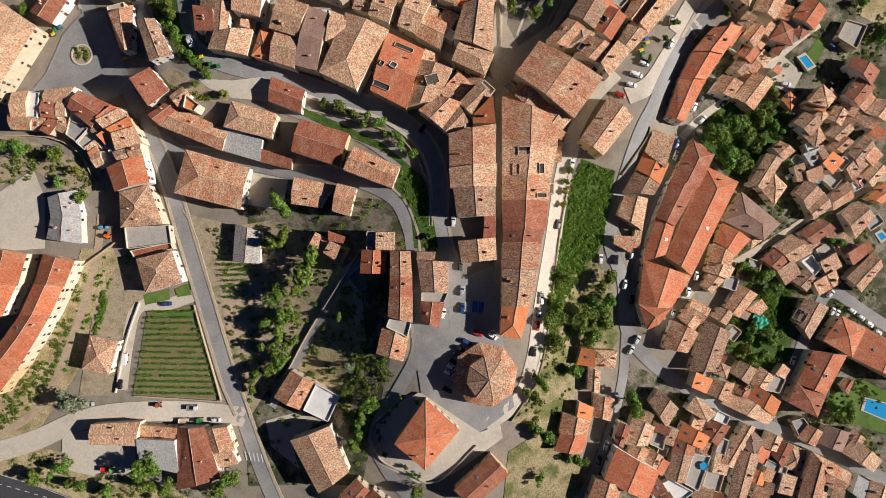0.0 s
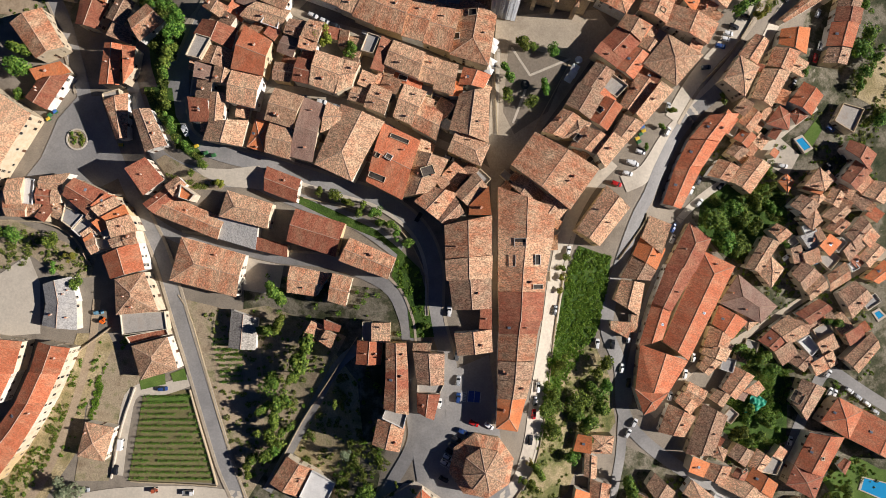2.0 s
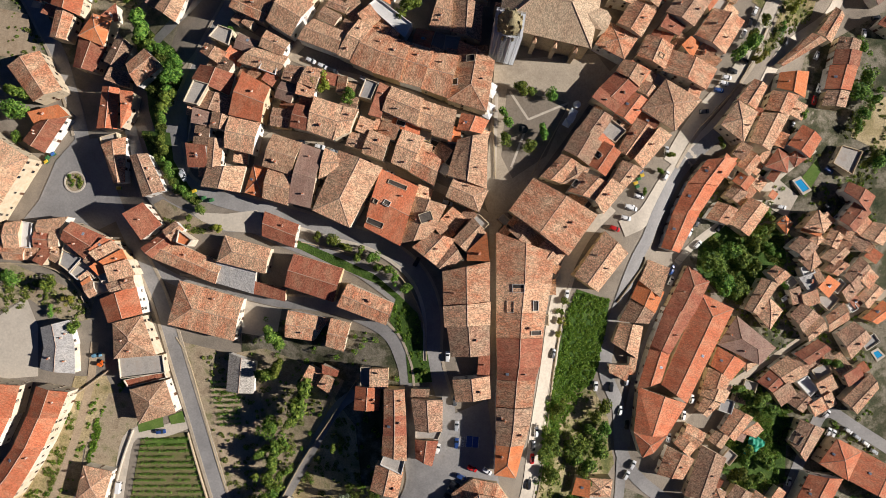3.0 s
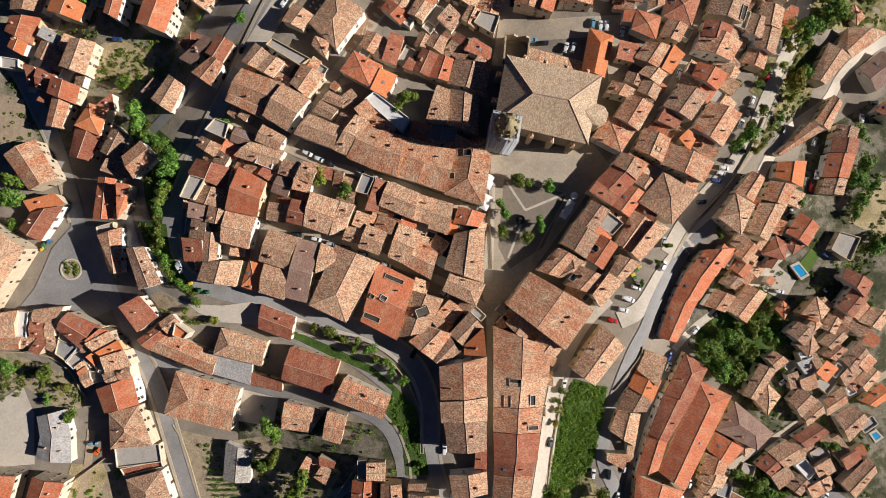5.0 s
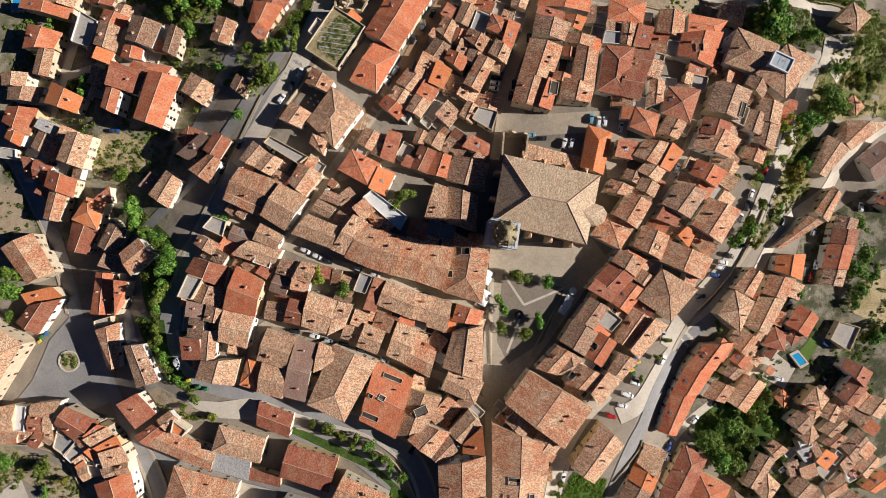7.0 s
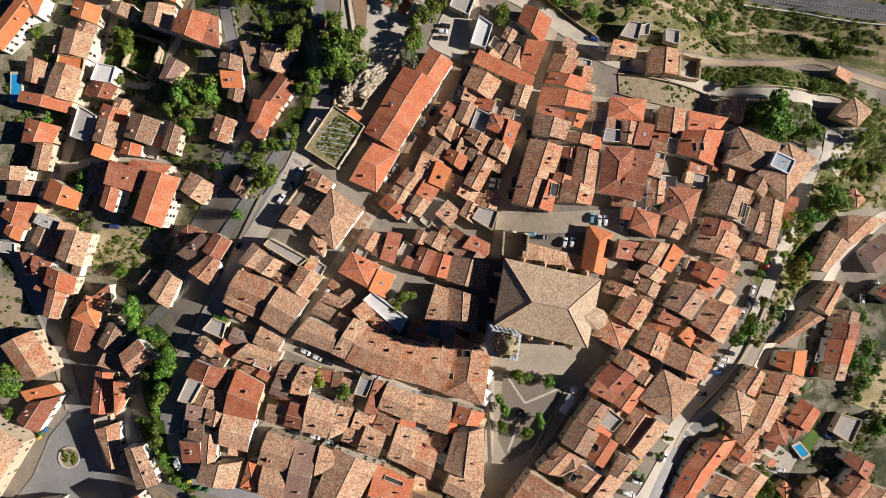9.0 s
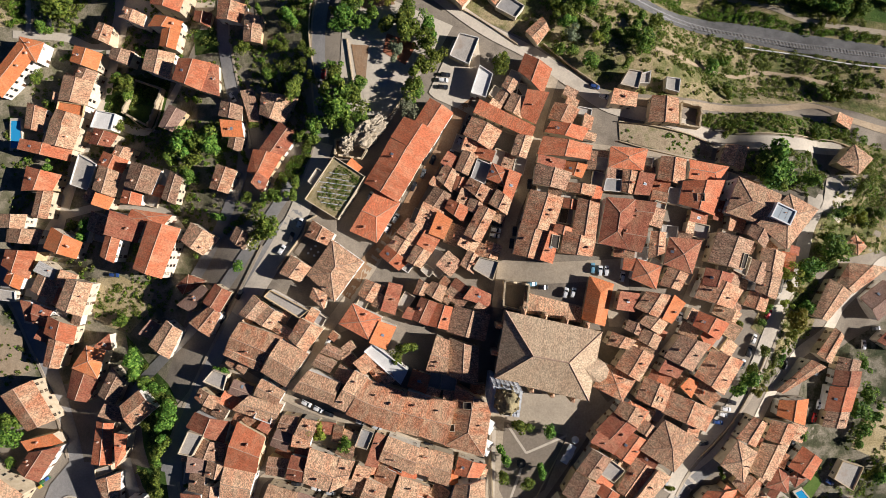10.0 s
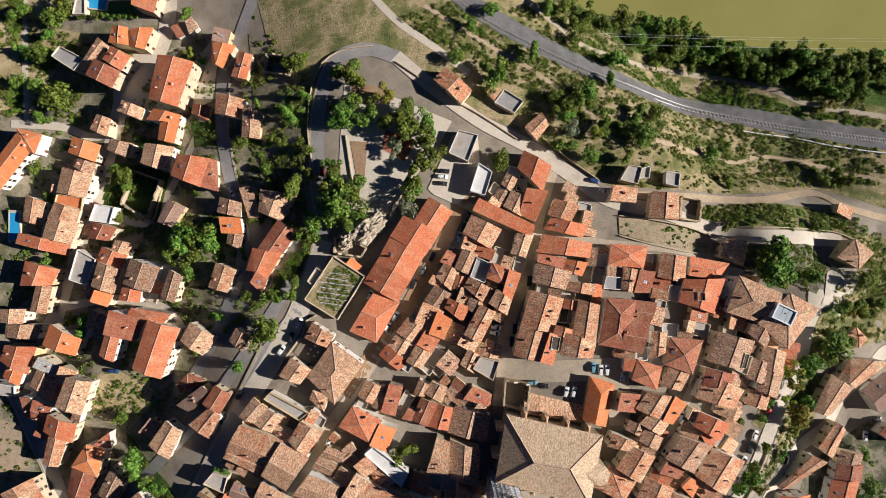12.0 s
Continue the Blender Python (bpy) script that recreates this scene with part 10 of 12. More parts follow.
def round_pool(x, y, r):
    root = tagged(new("round_pool"), "small round blue above-ground pool", "pool", "pools")
    z = gz(x, y)
    hits = [h for h in HOUSES if h[0] == "f" and inside(h[3], Vector((x, y)))]
    if hits:
        c = sum(hits[0][3], Vector((0, 0))) / 4
        z = gz(c.x, c.y) + hits[0][1]
    root.location = (x, y, z)
    v = [(s * math.cos(a * 0.3927), s * math.sin(a * 0.3927), h) for s, h in ((r, 0), (r, 0.9), (r - 0.12, 0.9), (r - 0.12, 0.75)) for a in range(16)]
    f = [(j * 16 + i, j * 16 + (i + 1) % 16, (j + 1) * 16 + (i + 1) % 16, (j + 1) * 16 + i) for j in range(3) for i in range(16)]
    part("rim", mesh("rim", v, f, PAINT["c"][1]), root)
    part("water", mesh("water", [(x2, y2, 0.75) for x2, y2, _ in v[48:]], [tuple(range(16))], POOL_WATER), root)
    return root


def roundabout(x, y, r):
    root = tagged(new("roundabout_island"), "round planted traffic island with a pale kerb", "traffic island")
    root.location = (x, y, gz(x, y))
    v = [(s * math.cos(a * 0.19635), s * math.sin(a * 0.19635), h) for s, h in ((r, -0.3), (r, 0.6), (r - 0.7, 0.6), (r - 0.7, 0.4)) for a in range(32)]
    f = [(j * 32 + i, j * 32 + (i + 1) % 32, (j + 1) * 32 + (i + 1) % 32, (j + 1) * 32 + i) for j in range(3) for i in range(32)]
    part("kerb", mesh("kerb", v, f, MAT["concrete"]), root, "pale concrete kerb")
    part("bed", mesh("bed", v[96:], [tuple(range(32))], MAT["soil"]), root)
    rng = random.Random(2)
    for i in range(16):
        a, d = rng.uniform(0, 6.28), rng.uniform(0.3, r - 1.3)
        s = rng.uniform(0.5, 1.1)
        part("bush", CROWNS["g"][i % 5] if i % 5 else CROWNS["y"][0], root, "", pose(d * math.cos(a), d * math.sin(a), 0.7, 0, 0, i * 40) @ Matrix.Diagonal((s, s, s * 0.8, 1)))
    return root


CANVAS = plain("white_canvas", (0.8, 0.8, 0.78), 0.9)


def parasol(x, y, r, square):
    root = tagged(new("parasol"), f"open white {'square' if square else 'round'} café parasol on the plaza", "parasol", "plaza parasols")
    root.location = (x, y, gz(x, y))
    root.rotation_euler[2] = 1.05 if square else 0
    n = 4 if square else 8
    rr = r * (1.3 if square else 1)
    v = [(rr * math.cos(6.2832 * (k + 0.5) / n), rr * math.sin(6.2832 * (k + 0.5) / n), 2.4) for k in range(n)] + [(0, 0, 3.0)]
    v += [(a, b, c - 0.06) for a, b, c in v]
    f = [(k, (k + 1) % n, n) for k in range(n)] + [(n + 1 + (k + 1) % n, n + 1 + k, 2 * n + 1) for k in range(n)]
    f += [(k, n + 1 + k, n + 1 + (k + 1) % n, (k + 1) % n) for k in range(n)]
    part("canopy", mesh("canopy", v, f, CANVAS), root)
    v, f = [], []
    box(v, f, -0.04, -0.04, 0, 0.04, 0.04, 2.95)
    part("pole", mesh("pole", v, f, STEEL), root)
    v, f = [], []
    box(v, f, -0.4, -0.4, 0.2, 0.4, 0.4, 0.4)
    part("base", mesh("base", v, f, MAT["sheet"]), root)
    return root


def fountain(x, y):
    root = tagged(new("fountain"), "dark round stone fountain with a central column", "fountain")
    root.location = (x, y, gz(x, y) + 0.2)
    dark = mottled("dark_fountain_stone", [(0.3, (0.06, 0.058, 0.055)), (0.7, (0.12, 0.115, 0.11))], 0.6, 3.0)
    for name, prof in (("basin", [(1.9, 0), (1.9, 0.8), (1.6, 0.8), (1.55, 0.5), (0.01, 0.5)]), ("column", [(0.5, 0.5), (0.3, 0.9), (0.25, 1.8), (0.9, 2.0), (0.85, 2.15), (0.15, 2.2), (0.1, 2.9), (0.01, 3.0)])):
        v = [(r * math.cos(k * 0.5236), r * math.sin(k * 0.5236), z) for r, z in prof for k in range(12)]
        f = [(j * 12 + k, j * 12 + (k + 1) % 12, (j + 1) * 12 + (k + 1) % 12, (j + 1) * 12 + k) for j in range(len(prof) - 1) for k in range(12)]
        part(name, mesh(name, v, f, dark), root)
    return root


MAT["blue"] = mottled("blue_road_paint", [(0.3, (0.05, 0.09, 0.32)), (0.7, (0.07, 0.12, 0.38))], 0.5, 2.0)
MAT["paint"] = mottled("white_road_paint", [(0.3, (0.55, 0.55, 0.54)), (0.7, (0.75, 0.75, 0.74))], 0.5, 2.0)


def bay(pts, kind):
    return patch("parking_bay", kind, pts, 0.31, "blue painted parking bay with white edge", "parking bay")


def paint_line(x0, y0, x1, y1, width=0.18):
    d = Vector((x1 - x0, y1 - y0)).normalized() * width / 2
    n = Vector((-d.y, d.x))
    return patch("road_marking", "paint", [(x0 + n.x, y0 + n.y), (x1 + n.x, y1 + n.y), (x1 - n.x, y1 - n.y), (x0 - n.x, y0 - n.y)], 0.345, "white painted road line", "road marking")


def taxi_sign(x, y):
    cu = bpy.data.curves.new("taxi_lettering", "FONT")
    cu.body, cu.size, cu.align_x, cu.align_y, cu.extrude = "TAXI", 2.0, "CENTER", "CENTER", 0.01
    cu.materials.append(MAT["paint"])
    ob = new("taxi_lettering", cu)
    ob.matrix_basis = pose(x, y, gz(x, y) + 0.36, 0, 0, -96)
    return tagged(ob, "white painted taxi lettering on asphalt", "road lettering", kind="structure")


def ruin(pts, height):
    """Roofless stone walls with an uneven top and openings of fallen masonry."""
    root = tagged(new("ruin"), "roofless ruined stone walls with ragged tops", "ruin", "ruins")
    rng = random.Random(int(abs(pts[0][0])))
    for a, b in zip(pts, pts[1:] + pts[:1]):
        a, b = Vector(a), Vector(b)
        d = (b - a).normalized()
        n = Vector((-d.y, d.x)) * 0.35
        steps = max(3, int((b - a).length / 1.4))
        v, f = [], []
        for i in range(steps + 1):
            p = a.lerp(b, i / steps)
            z = gz(p.x, p.y)
            h = z + height * rng.uniform(0.7, 1.05)
            v += [(p.x + n.x, p.y + n.y, z - 0.5), (p.x + n.x, p.y + n.y, h), (p.x - n.x, p.y - n.y, h), (p.x - n.x, p.y - n.y, z - 0.5)]
        for i in range(steps):
            f += [(4 * i + j, 4 * i + 4 + j, 4 * i + 5 + j, 4 * i + 1 + j) for j in range(3)]
        f += [(0, 1, 2, 3), (len(v) - 1, len(v) - 2, len(v) - 3, len(v) - 4)]
        part("wall", mesh("wall", v, f, MAT["stone"]), root)
    return root


def rock_outcrop(x, y, wide, long, turn):
    """A craggy block of rock."""
    bm = bmesh.new()
    bmesh.ops.create_icosphere(bm, subdivisions=5, radius=1.0)
    for v in bm.verts:
        p = v.co.copy()
        s = 1 + 0.35 * noise.noise(p * 1.6 + Vector((x, y, 0))) + 0.22 * noise.noise(p * 4.0) + 0.12 * noise.noise(p * 9.0)
        v.co = Vector((p.x * long / 2 * s, p.y * wide / 2 * s, max(p.z, -0.3) * 5.5 * s))
    me = bpy.data.meshes.new("rock")
    bm.to_mesh(me)
    bm.free()
    me.materials.append(MAT["rock"])
    ob = new("rock", me)
    ob.matrix_basis = pose(x, y, gz(x, y) + 0.5, 0, 0, turn)
    return tagged(ob, "craggy pale rock outcrop beside the old wall", "rock", "rocks")


def tarp(x, y):
    bm = bmesh.new()
    bmesh.ops.create_grid(bm, x_segments=24, y_segments=16, size=1.0)
    for v in bm.verts:
        v.co = Vector((v.co.x * 5.0, v.co.y * (2.6 + 1.4 * math.sin(v.co.x * 2.2)), 2.6 + 1.2 * noise.noise(v.co * 2.2) - 0.9 * (v.co.x ** 2 + v.co.y ** 2)))
    me = bpy.data.meshes.new("tarpaulin")
    bm.to_mesh(me)
    bm.free()
    me.materials.append(plain("green_tarpaulin", (0.02, 0.28, 0.17), 0.5))
    ob = new("tarpaulin", me)
    ob.matrix_basis = pose(x, y, gz(x, y) + 0.6, 0, 0, 55)
    return tagged(ob, "crumpled green tarpaulin over garden clutter", "tarpaulin")


def river():
    m, nt, ln, b = material("muddy_river_water", 0.12)
    pos = nt.new("ShaderNodeNewGeometry").outputs["Position"]
    n1 = noise_node(nt, ln, pos, 0.02, 4.0)
    ln.new(ramp(nt, ln, n1, [(0.3, (0.25, 0.24, 0.075)), (0.7, (0.29, 0.275, 0.095))]), b.inputs["Base Color"])
    bump(nt, ln, b, noise_node(nt, ln, pos, 0.8, 3.0), 0.06, 0.05)
    v = [(20, 330, -39.5), (900, 150, -39.5), (1500, 900, -39.5), (-100, 900, -39.5)]
    return tagged(new("water", mesh("water", v, [(0, 1, 2, 3)], m)), "smooth muddy olive-brown river water", "river", kind="structure")


river()


def roof_top(x, y):
    """The height of the roof over x, y, or of the ground."""
    best = gz(x, y)
    for shape, height, roof, quad in HOUSES:
        if inside(quad, Vector((x, y))):
            c = sum(quad, Vector((0, 0))) / 4
            best = max(best, gz(c.x, c.y) + height)
    return best


def roof_plants(pts, count):
    """Dry tufts and low bushes growing on a flat planted roof with the outline pts."""
    rng = random.Random(23)
    a, b, c, d = (Vector(p) for p in pts)
    mid = (a + b + c + d) / 4
    z = roof_top(mid.x, mid.y) + 0.05
    v, f = [], []
    for _ in range(count):
        s, t = rng.uniform(0.06, 0.94), rng.uniform(0.06, 0.94)
        p = a.lerp(b, s).lerp(d.lerp(c, s), t)
        r = rng.choice((0.15, 0.25, 0.4, 0.7)) if noise.noise(Vector((p.x * 0.3, p.y * 0.3, 1.0))) > -0.15 else 0.12
        for _ in range(int(8 + 24 * r)):
            q = Vector((rng.gauss(0, 1), rng.gauss(0, 1), abs(rng.gauss(0, 1)))).normalized() * r * rng.uniform(0.4, 1.0)
            leaf(v, f, rng, Vector((p.x + q.x, p.y + q.y, z + q.z * 0.7)), rng.uniform(0.1, 0.2))
    return tagged(new("roof_plants", mesh("roof_plants", v, f, SCRUB)), "dry tufts and low bushes on a flat planted roof", "plants", kind="stuff")


TROUGH = plain("pale_plastic_trough", (0.52, 0.54, 0.56), 0.6)
WHITE_METAL = plain("white_painted_metal", (0.75, 0.75, 0.74), 0.4)
PALE_GLASS = plain("pale_roof_glass", (0.42, 0.47, 0.5), 0.12)


def planter_row(x0, y0, x1, y1):
    """A row of narrow planting troughs on the planted roof."""
    a, b = Vector((x0, y0)), Vector((x1, y1))
    z = roof_top(*((a + b) / 2)) + 0.02
    d = b - a
    n = max(2, int(d.length / 1.3))
    root = tagged(new("planter_row"), "row of pale troughs on the planted flat roof", "planter", "rows of troughs")
    root.matrix_basis = pose(a.x, a.y, z, 0, 0, math.degrees(math.atan2(d.y, d.x)))
    w = d.length / n * 0.86
    v = [(x, y, z) for x0, x1, h, z in ((0, w, 0.16, 0), (0, w, 0.16, 0.3), (0.05, w - 0.05, 0.11, 0.3), (0.05, w - 0.05, 0.11, 0.2)) for x, y in ((x0, -h), (x1, -h), (x1, h), (x0, h))]
    f = [(3, 2, 1, 0), (12, 13, 14, 15)] + [(4 * j + i, 4 * j + (i + 1) % 4, 4 * j + 4 + (i + 1) % 4, 4 * j + 4 + i) for j in range(3) for i in range(4)]
    trough = mesh("trough", v, f, TROUGH)
    for i in range(n):
        part("trough", trough, root, m=pose(d.length * i / n, 0, 0))
    return root


def glass_court(x, y, long, wide, turn):
    """A white-framed glazed roof light over a courtyard, set in the roof."""
    z = roof_top(x, y) + 1.35
    root = tagged(new("glazed_court"), "white-framed glass roof light over an inner court", "roof light")
    root.matrix_basis = pose(x, y, z, 0, 0, turn)
    a, b = long / 2, wide / 2
    v, f = [], []
    for x0, y0, x1, y1 in ((-a, -b, a, -b + 0.5), (-a, b - 0.5, a, b), (-a, -b + 0.5, -a + 0.5, b - 0.5), (a - 0.5, -b + 0.5, a, b - 0.5)):
        box(v, f, x0, y0, -1.2, x1, y1, 1.3)
    part("frame", mesh("frame", v, f, WHITE_METAL), root, "white-painted rim")
    n = 3
    for i in range(n):
        x0, x1 = -a + 0.5 + (long - 1) * i / n, -a + 0.5 + (long - 1) * (i + 1) / n
        v, f = [], []
        box(v, f, x0 + 0.06, -b + 0.5, 0.75, x1 - 0.06, b - 0.5, 0.82)
        part("pane", mesh("pane", v, f, PALE_GLASS), root)
    return root


def power_line(a, b):
    """Thin cables between two wooden poles beside the river."""
    a, b = Vector(a), Vector(b)
    root = tagged(new("power_line"), "thin pale cables strung between wooden poles by the river", "power line")
    root.location = (a.x, a.y, gz(a.x, a.y))
    tops = []
    for p in (a, b):
        z0 = max(gz(p.x, p.y), -40.5)
        v, f = [], []
        box(v, f, p.x - a.x - 0.15, p.y - a.y - 0.15, z0 - root.location.z - 0.5, p.x - a.x + 0.15, p.y - a.y + 0.15, -18.0 - root.location.z)
        box(v, f, p.x - a.x - 0.1, p.y - a.y - 2.6, -18.6 - root.location.z, p.x - a.x + 0.1, p.y - a.y + 2.6, -18.4 - root.location.z)
        part("pole", mesh("pole", v, f, BARK), root)
    for s in (-2.4, 1.2, 2.4):
        v, f = [], []
        n = 24
        for i in range(n + 1):
            p = a.lerp(b, i / n)
            z = -18.35 - 2.2 * 4 * (i / n) * (1 - i / n) - root.location.z
            for k in range(4):
                v.append((p.x - a.x, p.y - a.y + s + 0.03 * math.cos(k * math.pi / 2), z + 0.03 * math.sin(k * math.pi / 2)))
        for i in range(n):
            f += [(4 * i + k, 4 * i + (k + 1) % 4, 4 * i + 4 + (k + 1) % 4, 4 * i + 4 + k) for k in range(4)]
        part("cable", mesh("cable", v, f, WHITE_METAL), root)
    return root


BIN_COLOUR = {"green": plain("green_bin_plastic", (0.05, 0.16, 0.06), 0.5), "yellow": plain("yellow_bin_plastic", (0.65, 0.45, 0.05), 0.5), "blue": plain("blue_bin_plastic", (0.05, 0.14, 0.4), 0.5)}


def recycling_bin(x, y, turn, colour):
    """A street container with a sloped body and a rounded coloured lid."""
    root = tagged(new("recycling_bin"), f"{colour} plastic street container on the pavement", "bin", "street containers")
    root.matrix_basis = pose(x, y, gz(x, y) + 0.3, 0, 0, turn)
    v = [(sx * w, sy * d, z) for w, d, z in ((0.72, 0.5, 0.0), (0.9, 0.62, 1.2)) for sx, sy in ((-1, -1), (1, -1), (1, 1), (-1, 1))]
    f = [(3, 2, 1, 0)] + [(i, (i + 1) % 4, 4 + (i + 1) % 4, 4 + i) for i in range(4)]
    part("body", mesh("body", v, f, BIN_COLOUR["green"]), root, "dark green tub")
    v = [(sx * w, sy * d, z) for w, d, z in ((0.94, 0.66, 1.2), (0.9, 0.6, 1.42), (0.7, 0.36, 1.56)) for sx, sy in ((-1, -1), (1, -1), (1, 1), (-1, 1))]
    f = [(3, 2, 1, 0), (8, 9, 10, 11)] + [(4 * j + i, 4 * j + (i + 1) % 4, 4 * j + 4 + (i + 1) % 4, 4 * j + 4 + i) for j in range(2) for i in range(4)]
    part("lid", mesh("lid", v, f, BIN_COLOUR[colour]), root)
    return root



def cafe_table(x, y):
    """A small round table on a foot."""
    root = tagged(new("cafe_table"), "small round white table in a courtyard", "table", "courtyard tables")
    root.location = (x, y, gz(x, y) + 0.33)
    for name, r0, r1, z0, z1 in (("tabletop", 0.5, 0.5, 0.71, 0.75), ("pedestal", 0.28, 0.06, 0.0, 0.71)):
        v = [(r * math.cos(k * math.pi / 8), r * math.sin(k * math.pi / 8), z) for r, z in ((r0, z0), (r1, z1)) for k in range(16)]
        fc = [(k, (k + 1) % 16, 16 + (k + 1) % 16, 16 + k) for k in range(16)] + [tuple(range(15, -1, -1)), tuple(range(16, 32))]
        part(name, mesh(name, v, fc, WHITE_METAL), root)
    return root



make_church([(27.1, 171.8), (64.6, 163.4), (59.1, 136.5), (22.3, 145.2)], [(36.9, 155.0), (50.4, 152.5)], 18.5, 23.5)
make_tower([(20.9, 146.1), (31.5, 144.1), (30.1, 134.5), (19.7, 136.6)])
make_chapel([(61.5, 185.0), (71.2, 181.7), (67.4, 164.7), (58.1, 167.6)], 12.5)
make_aisle([(35.8, 178.4), (59.8, 172.3), (58.6, 166.0), (34.6, 170.2)], 10.0)
make_hall(17.9, -48.9)
tree(184.0, 208.8, 2.6, "y")
tree(189.3, 206.8, 2.2, "g")
tree(194.0, 210.7, 2.6, "g")
tree(164.1, 192.9, 2.0, "y")
tree(171.6, 199.5, 2.0, "g")
tree(177.2, 208.4, 1.8, "y")
tree(160.2, 189.0, 2.0, "g")
tree(-159.7, 343.4, 1.3, "g")
tree(-156.9, 343.2, 1.3, "g")
tree(-154.1, 343.1, 1.3, "g")
tree(-151.3, 342.9, 1.3, "g")
tree(-148.5, 342.7, 1.3, "g")
tree(-145.8, 342.5, 1.3, "g")
tree(-143.1, 342.4, 1.3, "g")
tree(-140.5, 342.3, 1.3, "g")
tree(-137.8, 342.2, 1.3, "g")
tree(-135.2, 342.1, 1.3, "g")
tree(-132.6, 342.0, 1.3, "g")
tree(-18.4, -58.9, 1.1, "g")
tree(-20.6, -63.2, 1.1, "g")
tree(-23.5, -66.9, 1.1, "g")
tree(-25.8, -70.8, 1.1, "g")
tree(-28.0, -74.6, 1.1, "g")
tree(-27.1, -77.5, 1.1, "g")
tree(-25.1, -84.8, 1.1, "g")
tree(-15.9, -89.9, 1.1, "g")
tree(-13.2, -92.8, 1.1, "g")
tree(-10.3, -93.1, 1.1, "g")
tree(-11.5, -60.8, 1.1, "g")
tree(-113.3, 100.0, 2.8, "g")
tree(-111.2, 91.8, 2.6, "g")
tree(-105.2, 81.7, 2.4, "g")
tree(-92.8, 66.6, 1.6, "g")
tree(-91.0, 65.9, 2.0, "y")
tree(-103.2, 70.0, 1.5, "g")
tree(-6.3, 7.6, 1.5, "g")
tree(-101.7, 100.8, 1.3, "g")
tree(-68.7, 20.4, 5.2, "g")
tree(-50.1, 63.5, 1.9, "g")
tree(-43.8, 61.4, 2.6, "g")
tree(-38.7, 58.7, 2.6, "g")
tree(-33.3, 55.9, 2.6, "g")
tree(-27.9, 54.4, 2.6, "g")
tree(-22.8, 49.6, 2.8, "g")
tree(-18.4, 45.3, 2.1, "g")
tree(-13.6, 41.8, 2.1, "g")
tree(-182.3, 45.0, 3.3, "g")
tree(-166.6, 41.9, 3.3, "g")
tree(-158.7, 36.2, 1.9, "y")
tree(-188.1, 46.0, 2.8, "g")
tree(-166.7, 30.9, 1.9, "g")
tree(-73.3, 5.1, 4.2, "g")
tree(-68.5, 7.5, 3.8, "g")
tree(-58.3, -4.3, 6.3, "g")
tree(-61.1, -13.8, 4.2, "g")
tree(-71.0, -16.3, 4.7, "g")
tree(-68.8, -26.1, 4.2, "g")
tree(-75.2, -28.6, 3.8, "g")
tree(-70.9, -33.3, 4.2, "g")
tree(-67.1, -38.4, 2.8, "g")
tree(-74.0, -40.7, 4.2, "g")
tree(-77.7, -50.5, 4.2, "g")
tree(-83.3, -56.4, 2.8, "g")
tree(-71.5, -45.8, 3.3, "g")
tree(-66.2, -26.6, 3.3, "g")
tree(-31.3, -62.6, 3.8, "g")
tree(-34.8, -68.2, 2.8, "g")
tree(-36.7, -73.9, 3.3, "g")
tree(-38.5, -80.2, 3.3, "g")
tree(-11.9, -99.3, 2.8, "g")
tree(52.9, 36.3, 1.6, "g")
tree(52.0, 31.7, 1.6, "g")
tree(51.4, 27.4, 1.6, "y")
tree(50.6, 22.1, 1.6, "y")
tree(50.9, -8.5, 3.3, "g")
tree(46.6, -20.2, 3.8, "g")
tree(42.8, -27.1, 3.3, "g")
tree(46.6, -34.8, 3.8, "g")
tree(58.2, -25.3, 4.7, "g")
tree(60.9, -33.1, 4.7, "g")
tree(66.5, -20.8, 3.3, "g")
tree(69.4, -10.9, 4.2, "g")
tree(71.5, -18.8, 3.3, "g")
tree(69.0, -28.6, 4.2, "g")
tree(62.6, -38.9, 3.8, "g")
tree(54.9, -48.2, 3.3, "g")
tree(40.9, -53.0, 3.3, "g")
tree(37.4, -58.2, 2.8, "g")
tree(117.8, 52.6, 5.2, "g")
tree(125.8, 58.0, 4.2, "g")
tree(122.5, 45.3, 5.2, "g")
tree(131.9, 55.5, 4.2, "g")
tree(137.0, 61.1, 4.2, "g")
tree(129.6, 40.6, 4.2, "g")
tree(140.4, 66.5, 3.3, "g")
tree(145.4, 69.0, 3.3, "g")
tree(147.3, 58.0, 2.8, "g")
tree(139.2, 51.5, 3.3, "g")
tree(153.3, 43.3, 2.3, "g")
tree(144.7, 74.3, 2.3, "g")
tree(132.8, -3.6, 3.3, "g")
tree(142.5, -8.6, 4.7, "g")
tree(138.0, -6.6, 3.3, "g")
tree(149.0, -14.3, 3.3, "g")
tree(144.0, -36.5, 3.8, "g")
tree(137.5, -33.9, 3.3, "g")
tree(131.3, -41.2, 4.2, "g")
tree(139.7, -44.4, 3.8, "g")
tree(149.0, -37.9, 3.3, "g")
tree(178.4, 6.9, 3.3, "g")
tree(180.7, -72.7, 3.8, "g")
tree(185.5, -71.2, 3.3, "g")
tree(191.2, -82.7, 2.3, "y")
tree(81.8, -62.9, 5.2, "g")
tree(85.3, -69.3, 2.8, "g")
tree(41.2, -74.7, 3.8, "g")
tree(56.7, -87.2, 2.8, "g")
tree(40.7, -94.9, 2.3, "g")
tree(-158.3, -63.6, 4.2, "p")
tree(-164.8, -92.0, 3.3, "g")
tree(-174.4, -95.1, 3.3, "g")
tree(-157.5, -99.1, 3.3, "g")
tree(-128.1, -91.0, 5.2, "g")
